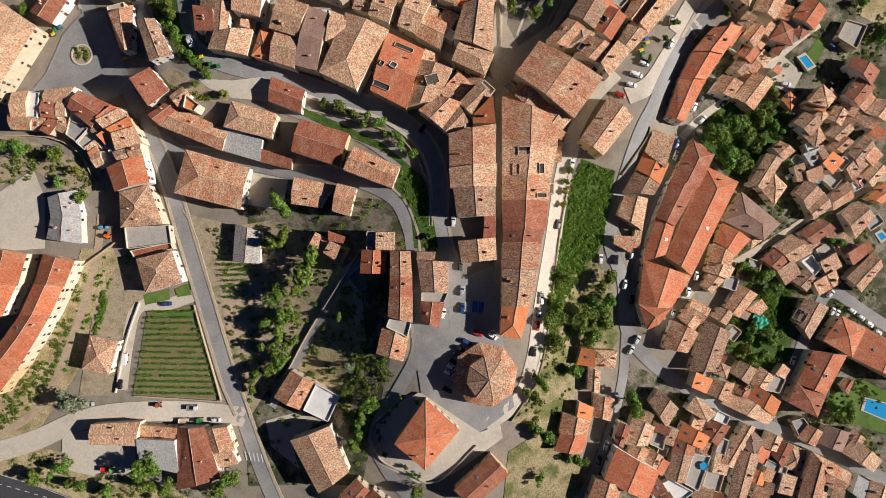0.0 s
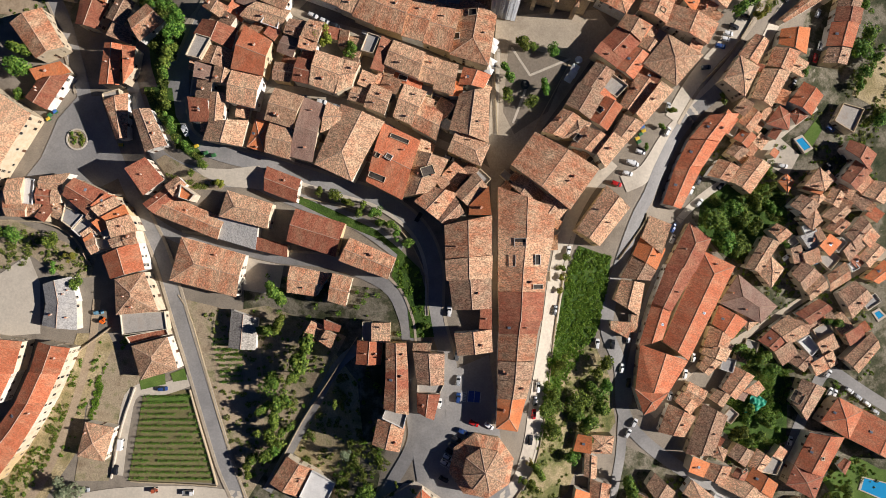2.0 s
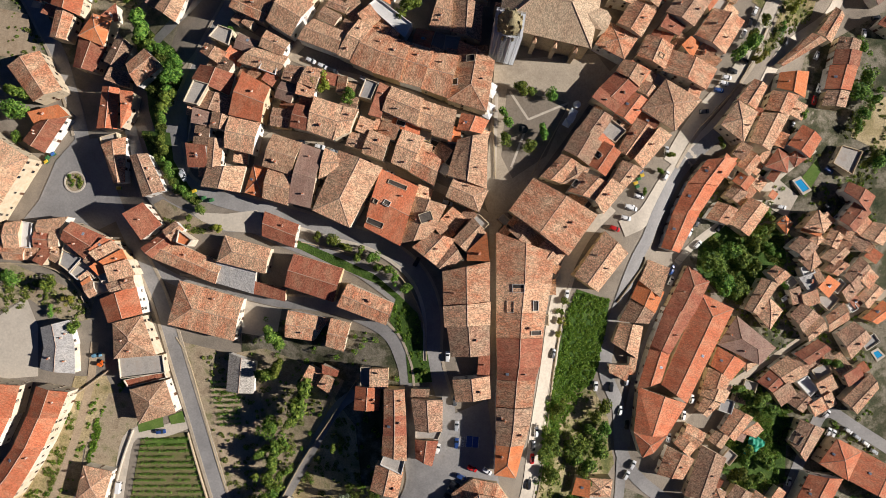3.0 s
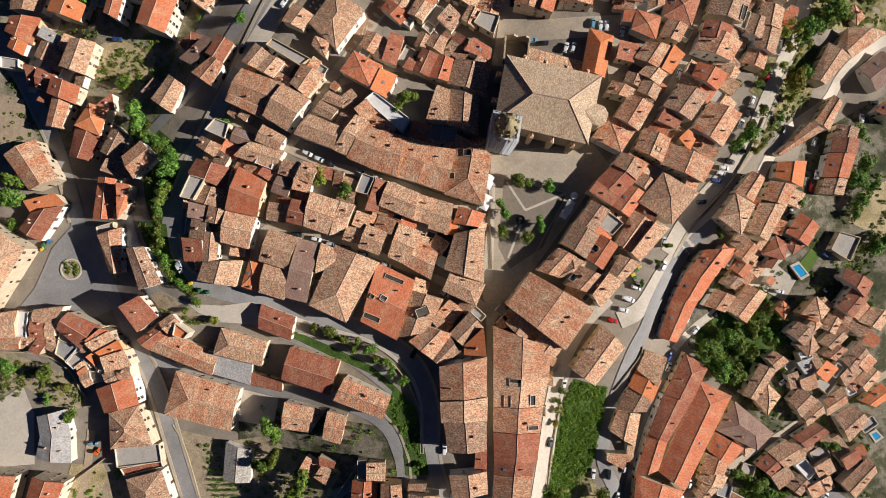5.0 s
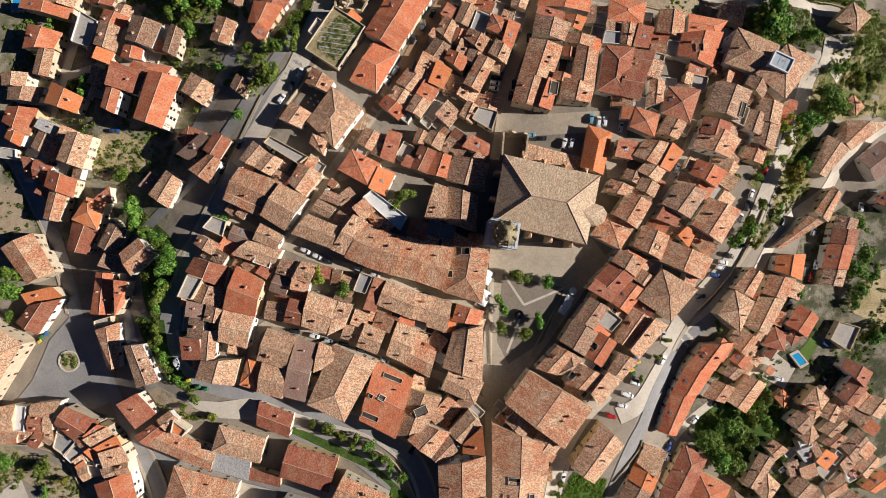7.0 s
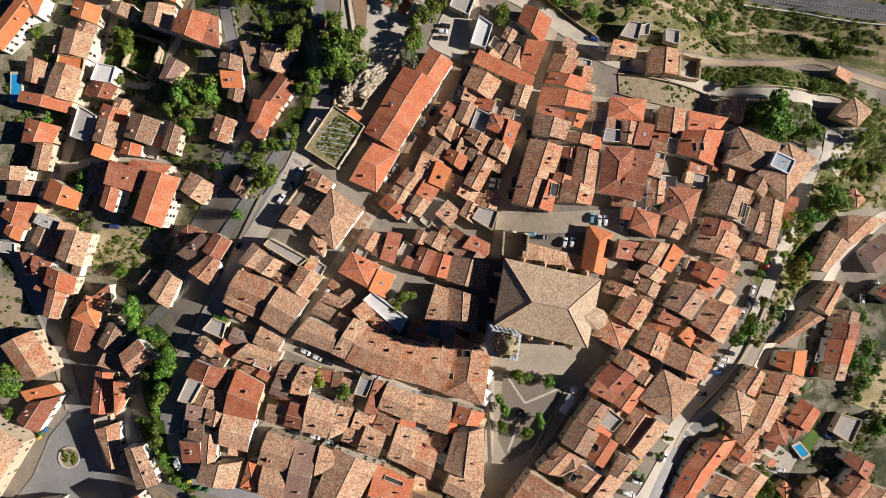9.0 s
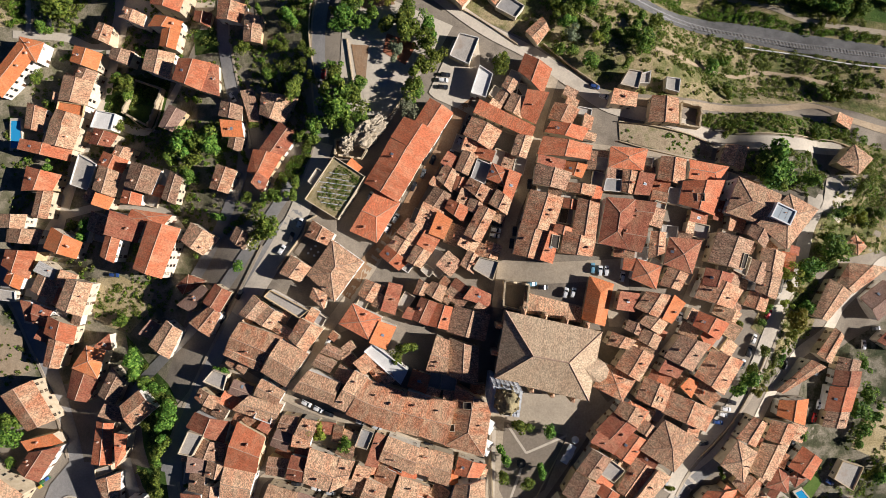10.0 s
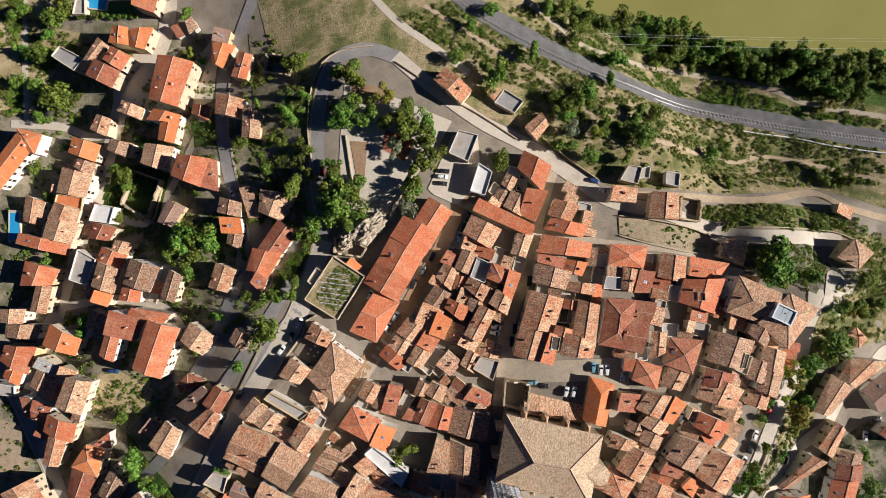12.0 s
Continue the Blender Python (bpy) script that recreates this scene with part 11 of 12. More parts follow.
tree(-124.4, -92.2, 3.3, "g")
tree(-126.0, -98.8, 4.2, "g")
tree(-119.6, -101.8, 3.3, "g")
tree(-143.2, -101.1, 3.3, "g")
tree(-93.0, -96.3, 4.2, "g")
tree(-97.0, -101.6, 3.3, "g")
tree(-159.9, 20.4, 2.8, "g")
tree(-156.3, 24.0, 2.8, "g")
tree(37.5, -49.0, 1.4, "y")
tree(33.2, -56.0, 1.4, "g")
tree(-44.4, -25.7, 1.9, "g")
tree(-39.6, -47.2, 2.3, "p")
tree(-41.8, -59.6, 2.3, "g")
tree(33.0, 124.6, 3.1, "g")
tree(37.2, 123.5, 1.9, "g")
tree(45.8, 121.6, 2.6, "g")
tree(26.8, 111.9, 3.1, "g")
tree(26.9, 103.9, 2.6, "g")
tree(42.2, 106.2, 3.1, "g")
tree(36.6, 100.4, 2.6, "g")
tree(-124.2, 150.0, 5.6, "g")
tree(-122.6, 142.5, 3.8, "g")
tree(-133.5, 166.6, 2.8, "g")
tree(-116.1, 140.0, 2.8, "g")
tree(-106.8, 133.1, 4.2, "g")
tree(-108.7, 125.8, 4.7, "g")
tree(-109.7, 117.2, 4.7, "g")
tree(-112.5, 113.4, 3.3, "g")
tree(-180.8, 124.6, 4.7, "g")
tree(-181.8, 116.9, 4.7, "g")
tree(-182.9, 105.8, 2.3, "g")
tree(-46.2, 124.1, 3.3, "y")
tree(-36.1, 119.6, 3.3, "g")
tree(-11.7, 156.6, 3.8, "g")
tree(-16.2, 151.5, 2.8, "g")
tree(137.7, 179.0, 1.6, "g")
tree(144.4, 185.2, 3.3, "y")
tree(151.6, 188.5, 2.8, "g")
tree(146.6, 179.2, 2.6, "y")
tree(144.4, 172.2, 2.3, "y")
tree(149.5, 166.1, 4.7, "y")
tree(148.5, 160.2, 2.8, "y")
tree(155.7, 171.0, 2.8, "g")
tree(134.9, 154.2, 2.3, "g")
tree(143.1, 151.0, 1.9, "g")
tree(125.4, 140.7, 4.7, "g")
tree(131.5, 137.2, 2.6, "y")
tree(128.0, 146.2, 2.8, "g")
tree(125.9, 142.3, 1.9, "g")
tree(138.0, 170.4, 1.6, "g")
tree(134.7, 165.1, 1.6, "g")
tree(122.9, 165.7, 2.3, "g")
tree(120.4, 169.1, 2.3, "g")
tree(183.5, 132.8, 3.8, "g")
tree(180.8, 126.3, 4.2, "g")
tree(188.2, 124.4, 3.3, "g")
tree(183.9, 117.9, 2.8, "g")
tree(181.6, 113.0, 2.8, "g")
tree(192.6, 98.9, 4.2, "g")
tree(189.3, 98.3, 3.3, "g")
tree(183.6, 145.7, 2.8, "g")
tree(117.4, 102.8, 1.9, "g")
tree(95.5, 97.4, 1.9, "g")
tree(91.1, 90.5, 1.6, "g")
tree(84.2, 82.0, 1.6, "g")
tree(154.9, 115.9, 2.3, "g")
tree(-97.9, 73.7, 1.9, "g")
tree(-87.5, 147.2, 2.3, "g")
tree(113.7, 340.4, 5.2, "g")
tree(117.3, 342.0, 4.7, "g")
tree(123.3, 340.8, 4.7, "g")
tree(125.1, 335.3, 4.7, "g")
tree(128.6, 338.1, 4.7, "g")
tree(134.1, 335.9, 4.7, "g")
tree(137.0, 331.6, 4.7, "g")
tree(140.9, 334.7, 5.2, "g")
tree(142.9, 330.7, 4.7, "g")
tree(147.2, 327.6, 4.2, "g")
tree(150.2, 328.4, 4.2, "g")
tree(153.1, 326.7, 3.8, "g")
tree(154.5, 321.8, 4.7, "g")
tree(158.9, 320.4, 4.2, "g")
tree(165.0, 329.6, 4.2, "g")
tree(164.8, 319.5, 4.7, "g")
tree(168.2, 322.2, 4.2, "g")
tree(173.6, 328.0, 4.2, "g")
tree(174.7, 326.1, 4.2, "g")
tree(178.3, 329.0, 3.8, "g")
tree(180.4, 317.8, 4.7, "g")
tree(181.8, 319.1, 4.2, "g")
tree(186.4, 312.5, 3.8, "g")
tree(188.5, 319.4, 4.7, "g")
tree(190.3, 311.9, 4.2, "g")
tree(195.3, 322.7, 5.2, "g")
tree(197.6, 313.5, 3.8, "g")
tree(201.8, 317.9, 4.2, "g")
tree(204.2, 321.6, 4.2, "g")
tree(208.0, 315.8, 5.2, "g")
tree(137.8, 230.2, 7.0, "g")
tree(140.3, 224.9, 5.2, "g")
tree(165.0, 245.3, 3.3, "g")
tree(-78.3, 249.6, 2.1, "g")
tree(-71.8, 271.0, 2.3, "g")
tree(-66.4, 282.6, 2.1, "g")
tree(-81.1, 235.2, 2.1, "g")
tree(-77.2, 259.2, 1.9, "g")
tree(-132.0, 286.5, 2.3, "g")
tree(-182.3, 274.7, 2.8, "g")
tree(-167.4, 285.0, 2.3, "g")
tree(-89.4, 209.8, 2.8, "g")
tree(-169.2, 306.8, 6.6, "g")
tree(-179.3, 298.8, 2.8, "g")
tree(-187.2, 345.3, 3.8, "g")
tree(-185.8, 328.0, 3.3, "g")
tree(-189.1, 314.0, 3.3, "g")
tree(-169.3, 341.8, 4.7, "g")
tree(-164.9, 346.7, 4.2, "g")
tree(-173.7, 334.8, 3.3, "g")
tree(-177.1, 326.1, 4.2, "g")
tree(-180.3, 312.7, 3.3, "g")
tree(-108.9, 341.1, 3.3, "g")
tree(-107.8, 324.4, 1.9, "y")
tree(-103.4, 320.4, 1.9, "g")
tree(-58.5, 315.3, 4.2, "g")
tree(-54.3, 318.4, 2.3, "g")
tree(-60.4, 292.2, 4.2, "g")
tree(-58.0, 295.7, 2.8, "g")
tree(-75.5, 298.9, 2.3, "g")
tree(-53.7, 300.8, 2.8, "g")
tree(-82.8, 282.8, 2.8, "g")
tree(-36.6, 311.4, 4.7, "g")
tree(-32.5, 306.1, 5.2, "g")
tree(-39.2, 309.7, 3.3, "g")
tree(-34.2, 297.1, 4.2, "g")
tree(-37.2, 292.0, 4.2, "g")
tree(-29.1, 290.0, 4.2, "g")
tree(-40.2, 289.3, 3.3, "g")
tree(-41.8, 295.7, 2.1, "y")
tree(-19.3, 300.8, 3.5, "y")
tree(-26.4, 295.2, 2.8, "g")
tree(-15.7, 289.8, 5.6, "g")
tree(-11.1, 292.1, 4.7, "g")
tree(-12.3, 285.1, 5.2, "g")
tree(-6.6, 286.4, 4.2, "g")
tree(-3.1, 280.5, 4.2, "g")
tree(-2.0, 275.5, 3.8, "g")
tree(-5.5, 270.8, 4.2, "g")
tree(-2.6, 287.7, 3.8, "g")
tree(-9.0, 264.3, 4.7, "g")
tree(-8.0, 259.5, 2.8, "g")
tree(-16.0, 278.6, 3.1, "p")
tree(-11.4, 254.0, 3.8, "p")
tree(-41.6, 271.9, 2.8, "g")
tree(-38.8, 262.2, 5.2, "g")
tree(-42.7, 265.1, 4.7, "g")
tree(-34.3, 259.4, 4.7, "g")
tree(-31.7, 264.2, 3.3, "g")
tree(-40.1, 253.1, 6.1, "g")
tree(-36.2, 250.3, 4.7, "g")
tree(-44.2, 248.1, 4.2, "g")
tree(-52.3, 268.6, 2.8, "g")
tree(-57.9, 262.8, 4.7, "g")
tree(-52.4, 278.1, 2.3, "g")
tree(-50.2, 246.4, 4.2, "g")
tree(-53.4, 241.8, 3.8, "g")
tree(-31.3, 250.9, 2.8, "g")
tree(-67.5, 205.9, 5.2, "g")
tree(-69.5, 203.1, 4.2, "g")
tree(-57.3, 221.2, 3.3, "g")
tree(-64.0, 217.9, 3.3, "g")
tree(-77.6, 217.8, 2.3, "g")
tree(-80.2, 189.6, 2.3, "g")
tree(-139.6, 271.0, 4.7, "g")
tree(-143.7, 274.0, 3.3, "g")
tree(-138.0, 266.2, 2.8, "g")
tree(-174.5, 261.6, 2.8, "g")
tree(-141.2, 251.4, 2.3, "g")
tree(-107.1, 240.1, 5.6, "g")
tree(-99.7, 242.4, 6.1, "g")
tree(-94.7, 239.5, 4.7, "g")
tree(-102.0, 234.9, 4.2, "g")
tree(-112.9, 236.6, 3.8, "g")
tree(-104.1, 228.3, 3.3, "g")
tree(-150.9, 204.6, 4.2, "g")
tree(-160.2, 206.0, 2.8, "g")
tree(-171.9, 233.6, 2.8, "g")
tree(26.4, 309.3, 4.7, "g")
tree(21.8, 312.2, 3.3, "g")
tree(42.6, 320.4, 3.8, "g")
tree(36.7, 319.5, 2.3, "g")
tree(15.0, 332.2, 2.8, "g")
tree(9.5, 316.8, 3.3, "g")
tree(24.8, 338.9, 3.3, "g")
tree(61.3, 329.4, 3.3, "g")
tree(80.7, 320.2, 4.7, "g")
tree(76.5, 309.8, 2.8, "g")
tree(54.7, 295.3, 4.2, "g")
tree(51.6, 300.5, 3.3, "g")
tree(55.4, 291.3, 3.8, "g")
tree(60.2, 299.0, 4.2, "g")
tree(65.4, 301.9, 3.8, "g")
tree(71.5, 289.5, 3.3, "g")
tree(67.9, 284.7, 2.8, "y")
tree(58.2, 285.9, 3.3, "p")
tree(54.4, 279.8, 3.8, "g")
tree(65.1, 275.0, 3.3, "g")
tree(87.6, 283.0, 4.7, "g")
tree(83.6, 287.1, 3.3, "g")
tree(80.7, 273.9, 2.8, "g")
tree(95.7, 294.7, 3.3, "g")
tree(86.9, 293.8, 3.3, "g")
tree(115.0, 344.0, 6.1, "g")
tree(118.3, 331.9, 4.2, "g")
tree(111.1, 327.6, 4.7, "g")
tree(122.3, 345.8, 4.7, "g")
tree(130.1, 343.8, 3.3, "g")
tree(125.1, 325.4, 3.3, "g")
tree(107.6, 338.2, 4.2, "g")
tree(102.6, 347.2, 4.7, "g")
tree(96.7, 336.7, 4.2, "g")
tree(90.1, 346.5, 4.7, "g")
tree(79.9, 340.6, 3.8, "g")
tree(50.0, 342.4, 4.2, "g")
tree(58.6, 343.7, 4.7, "g")
tree(61.2, 337.2, 3.3, "g")
tree(69.4, 342.0, 4.2, "g")
tree(146.1, 335.0, 3.8, "g")
tree(145.0, 328.8, 3.8, "g")
tree(140.5, 326.3, 3.3, "g")
tree(148.0, 321.9, 3.8, "g")
tree(133.8, 328.3, 3.3, "g")
tree(156.5, 329.1, 3.3, "g")
tree(157.5, 319.1, 3.3, "g")
tree(163.4, 328.2, 3.8, "g")
tree(168.3, 329.2, 3.8, "g")
tree(169.0, 320.7, 3.8, "g")
tree(176.2, 323.5, 4.2, "g")
tree(172.7, 314.5, 3.3, "g")
tree(181.4, 326.5, 4.2, "g")
tree(186.8, 327.9, 3.3, "g")
tree(180.6, 317.4, 3.8, "g")
tree(188.4, 319.8, 3.8, "g")
tree(184.4, 308.3, 3.3, "g")
tree(192.9, 322.8, 4.2, "g")
tree(196.6, 315.8, 4.2, "g")
tree(199.8, 324.2, 3.8, "g")
tree(203.7, 318.4, 4.2, "g")
tree(205.5, 323.6, 4.2, "g")
tree(209.5, 315.9, 4.2, "g")
tree(198.8, 307.0, 3.3, "g")
tree(213.8, 320.7, 4.2, "g")
tree(216.7, 310.5, 3.8, "g")
tree(179.3, 299.8, 2.3, "g")
tree(184.5, 302.5, 1.9, "y")
tree(124.1, 278.8, 3.3, "g")
tree(131.8, 281.8, 2.8, "g")
tree(129.2, 265.5, 2.8, "g")
tree(182.8, 270.1, 3.8, "g")
tree(187.6, 266.0, 3.3, "g")
tree(179.1, 265.7, 2.8, "g")
tree(124.2, 245.1, 2.3, "g")
tree(135.8, 228.4, 5.2, "g")
tree(139.0, 223.3, 4.7, "g")
tree(141.5, 228.4, 3.8, "g")
tree(135.0, 233.0, 3.8, "g")
tree(155.1, 223.5, 3.8, "g")
tree(163.3, 195.8, 5.6, "g")
tree(161.5, 200.7, 3.3, "g")
tree(174.0, 196.3, 2.8, "g")
tree(161.1, 190.8, 3.8, "g")
tree(153.4, 187.9, 4.2, "g")
tree(151.3, 184.3, 3.3, "g")
tree(173.5, 211.6, 3.3, "g")
tree(184.6, 208.7, 2.8, "g")
tree(166.6, 210.2, 2.8, "g")
tree(176.8, 220.9, 2.3, "g")
tree(27.0, 272.6, 3.8, "g")
tree(29.2, 275.3, 2.3, "g")
car(-105.3, 88.2, -60, "s")
car(-9.4, 52.6, 60, "k")
car(3.4, 14.1, 88, "w")
car(-0.4, -23.6, 80, "w")
car(19.8, -32.8, -35, "w")
car(13.6, -31.7, -25, "r")
car(9.2, -35.2, -25, "b")
car(6.6, -38.2, -30, "k")
car(5.3, -40.8, -30, "g")
car(4.1, -43.5, -30, "k")
car(3.2, -45.8, -30, "w")
car(2.1, -48.2, -30, "w")
car(1.4, -55.4, -30, "k")
car(7.2, -21.3, 85, "b")
car(6.5, -3.9, 85, "g")
car(7.2, -14.3, 85, "s")
car(40.2, -18.0, 85, "w")
car(38.9, -23.4, 85, "k")
car(38.5, -28.8, 85, "r")
car(37.2, -39.6, 85, "k")
car(53.6, 39.2, 85, "w")
car(48.2, 13.8, 75, "g")
car(67.6, -0.9, 85, "w")
car(78.9, -12.0, 80, "w")
car(81.3, 1.2, 85, "s")
car(82.6, -18.8, 85, "k")
car(85.5, -36.8, 60, "w")
car(82.7, -41.3, 60, "w")
car(74.3, -1.3, 85, "k")
car(82.1, 80.1, -15, "w")
car(79.2, 75.0, -15, "w")
car(76.5, 71.0, -15, "w")
car(72.0, 66.7, -20, "r")
car(94.0, 89.0, 60, "w")
car(109.3, 65.9, 65, "w")
car(113.2, 60.6, 45, "w")
car(112.6, 70.4, 65, "g")
car(126.8, 72.8, 60, "s")
car(122.7, 68.0, 45, "k")
car(101.1, 49.5, 60, "b")
car(101.1, 44.8, 70, "w")
car(172.7, 75.0, -55, "k")
car(186.4, 61.8, -50, "k")
car(158.8, 40.6, 55, "s")
car(155.4, 36.8, 35, "w")
car(119.8, 9.5, 75, "k")
car(112.8, -8.3, 80, "w")
car(108.9, -15.6, 80, "w")
car(101.6, -25.1, 75, "w")
car(177.4, -16.5, 50, "w")
car(178.4, -24.8, 60, "w")
car(180.5, -25.8, 60, "w")
car(187.4, -24.2, -35, "w")
car(191.6, -27.3, -35, "s")
car(195.9, -30.4, -35, "w")
car(200.0, -34.2, -30, "s")
car(159.1, -46.9, 75, "w")
car(70.9, -82.6, 75, "w")
car(74.1, -77.1, 70, "k")
car(67.8, -89.0, 80, "k")
car(-153.5, -64.9, 0, "s")
car(-99.6, -72.2, 0, "w")
car(-140.3, -56.3, 85, "k")
car(-120.6, -21.5, 5, "b")
car(-23.1, 6.9, 88, "r")
car(-148.0, 11.7, 10, "c")
car(-138.1, 185.7, -5, "b")
car(-80.5, 177.8, 60, "k")
car(-88.1, 167.7, 60, "k")
car(-66.9, 175.6, -40, "w")
car(-43.6, 159.3, 60, "w")
car(-52.4, 134.1, -25, "w")
car(-47.6, 131.8, -25, "w")
car(-43.4, 130.0, -20, "k")
car(-30.6, 126.6, -25, "s")
car(-24.3, 124.4, -25, "s")
car(-13.4, 118.7, -20, "k")
car(-3.8, 116.0, -20, "k")
car(-57.1, 101.4, -5, "k")
car(-49.0, 99.6, -15, "w")
car(-43.1, 97.5, -15, "s")
car(-37.3, 96.1, -15, "k")
car(-30.3, 93.6, -15, "k")
car(-20.7, 89.3, -25, "s")
car(-7.8, 82.7, -25, "s")
car(3.2, 77.2, -20, "s")
car(52.5, 178.1, 75, "w")
car(55.5, 178.1, 75, "w")
car(39.0, 181.5, 0, "c")
car(43.5, 180.2, 0, "k")
car(75.4, 184.5, 80, "w")
car(146.2, 182.8, 60, "w")
car(98.9, 167.9, 70, "w")
car(138.3, 168.3, 55, "r")
car(131.5, 158.1, 65, "w")
car(129.0, 152.8, 70, "k")
car(126.1, 148.0, 65, "w")
car(126.0, 136.8, -20, "k")
car(121.2, 132.5, -20, "k")
car(118.8, 129.7, -10, "w")
car(146.0, 146.7, 60, "k")
car(163.2, 142.8, 65, "s")
car(185.6, 153.6, 80, "w")
car(191.4, 160.6, 10, "k")
car(117.7, 127.3, -15, "w")
car(115.5, 124.3, -10, "b")
car(128.5, 124.7, 45, "w")
car(109.6, 115.6, 5, "g")
car(163.9, 128.5, 75, "w")
car(161.4, 123.1, 75, "r")
car(151.8, 112.2, 60, "k")
car(152.1, 77.6, -10, "w")
car(178.9, 80.9, -50, "k")
car(172.4, 77.6, -45, "k")
car(171.1, 93.6, -30, "b")
car(82.3, 80.7, -15, "k")
car(78.1, 75.7, -10, "w")
car(94.2, 99.1, 80, "s")
car(-105.5, 87.3, -60, "w")
car(-177.1, 301.3, 85, "k")
car(-89.8, 307.3, -15, "k")
car(-87.8, 262.0, -60, "w")
car(-46.7, 269.4, 88, "r")
car(-46.1, 258.4, 88, "k")
car(-1.4, 233.2, 65, "k")
car(-5.4, 227.4, 70, "g")
car(-9.4, 222.1, 65, "k")
car(-27.1, 217.9, 65, "w")
car(-20.0, 204.8, 60, "w")
car(-16.7, 208.9, 60, "s")
car(-55.5, 206.9, 65, "w")
car(-58.8, 201.2, 70, "k")
car(-62.7, 196.1, 55, "w")
car(4.0, 231.5, 60, "b")
car(6.1, 235.5, 65, "s")
car(2.8, 226.1, 60, "k")
car(10.0, 241.3, 70, "s")
car(11.6, 245.5, 70, "k")
car(13.8, 249.5, 70, "k")
car(4.1, 268.9, -5, "k")
car(3.2, 266.6, -5, "w")
car(3.1, 263.7, -5, "k")
car(67.5, 264.8, -15, "b")
car(71.3, 260.5, -15, "w")
car(25.9, 208.5, -5, "k")
car(25.2, 206.1, -5, "k")
car(24.7, 203.8, -10, "w")
car(24.2, 201.5, -10, "w")
car(32.5, 203.1, 85, "k")
car(31.1, 198.1, 85, "k")
car(38.8, 222.8, 85, "k")
car(63.4, 188.0, 85, "c")
car(66.4, 186.9, 85, "w")
car(68.9, 186.9, 85, "w")
vine_row(-129.0, -25.0, -108.6, -24.7)
vine_row(-129.4, -27.6, -107.9, -27.3)
vine_row(-129.9, -30.1, -107.2, -29.9)
vine_row(-130.3, -32.6, -106.6, -32.5)
vine_row(-130.7, -35.1, -105.9, -35.0)
vine_row(-131.2, -37.6, -105.3, -37.6)
vine_row(-131.6, -40.1, -104.7, -40.3)
vine_row(-132.0, -42.6, -104.1, -42.9)
vine_row(-132.4, -45.1, -103.4, -45.5)
vine_row(-132.8, -47.6, -102.8, -48.1)
vine_row(-133.2, -50.1, -102.2, -50.7)
vine_row(-133.6, -52.5, -101.6, -53.4)
vine_row(-134.0, -55.0, -100.9, -56.0)
vine_row(-134.4, -57.5, -100.3, -58.6)
vine_row(-134.8, -60.0, -99.6, -61.2)
vine_row(-99.1, 0.2, -85.7, 0.8)
vine_row(-98.8, -2.1, -85.7, -1.5)
vine_row(-98.4, -4.4, -85.7, -3.9)
vine_row(-98.0, -6.8, -85.7, -6.2)
vine_row(-97.6, -9.1, -85.8, -8.5)
vine_row(-97.2, -11.4, -85.8, -10.9)
vine_row(-96.8, -13.8, -85.8, -13.2)
vine_row(-96.4, -16.1, -85.8, -15.6)
vine_row(-96.1, -18.5, -85.8, -17.9)
vine_rows_done()
railway([(-1.6, 352.7), (20.2, 335.8), (44.9, 323.4), (70.4, 312.9), (106.1, 304.7), (142.5, 297.1), (178.9, 289.9), (220.1, 283.0), (266.9, 274.6)])
pool([(196.0, -65.3), (194.5, -70.6), (207.8, -76.2), (211.0, -69.0)])
pool([(200.9, 11.0), (203.1, 12.1), (205.4, 9.8), (202.9, 8.2)])
pool([(-156.6, 351.3), (-147.5, 350.8), (-148.4, 346.2), (-157.2, 347.3)])
pool([(-190.8, 254.7), (-186.7, 254.7), (-185.9, 242.5), (-190.9, 242.6)])
pool([(156.7, 88.5), (159.5, 89.8), (163.1, 85.4), (160.3, 83.9)])
round_pool(114.4, -91.9, 1.8)
round_pool(169.3, 35.1, 1.6)
roundabout(-158.0, 86.5, 4.7)
parasol(21.4, 124.6, 1.9, True)
parasol(20.9, 122.3, 1.9, True)
parasol(20.5, 116.3, 1.9, True)
parasol(19.6, 113.5, 1.9, True)
parasol(56.4, 117.8, 1.6, False)
parasol(54.8, 114.3, 1.7, True)
parasol(53.9, 112.0, 1.7, True)
parasol(52.2, 109.9, 1.7, True)
fountain(34.5, 107.9)
work_vehicle(-109.9, -66.8, 0, "box")
work_vehicle(-113.4, -72.4, 0, "flat")
work_vehicle(-106.7, -72.4, 0, "tractor")
work_vehicle(-145.2, -92.9, 0, "red")
work_vehicle(-124.0, -65.3, 0, "small")
work_vehicle(-146.0, 8.1, 60, "orange")
work_vehicle(-138.3, -45.3, 85, "van")
bay([(11.2, -18.5), (14.0, -18.7), (13.6, -23.2), (10.8, -22.9)], "blue")
bay([(13.8, -18.7), (16.3, -19.0), (15.9, -23.4), (13.3, -23.2)], "blue")
taxi_sign(9.8, -20.9)
paint_line(11.4, -18.5, 11.0, -23.2)
paint_line(14.0, -18.7, 13.6, -23.4)
paint_line(16.6, -19.0, 16.1, -23.6)
paint_line(8.7, -18.5, 8.2, -23.2)
paint_line(-0.0, -49.3, 4.7, -52.1)
paint_line(0.9, -47.1, 5.6, -49.9)
paint_line(1.9, -45.0, 6.6, -47.8)
paint_line(2.9, -42.8, 7.6, -45.6)
paint_line(3.8, -40.7, 8.5, -43.5)
paint_line(4.8, -38.6, 9.5, -41.4)
paint_line(5.8, -36.5, 10.4, -39.3)
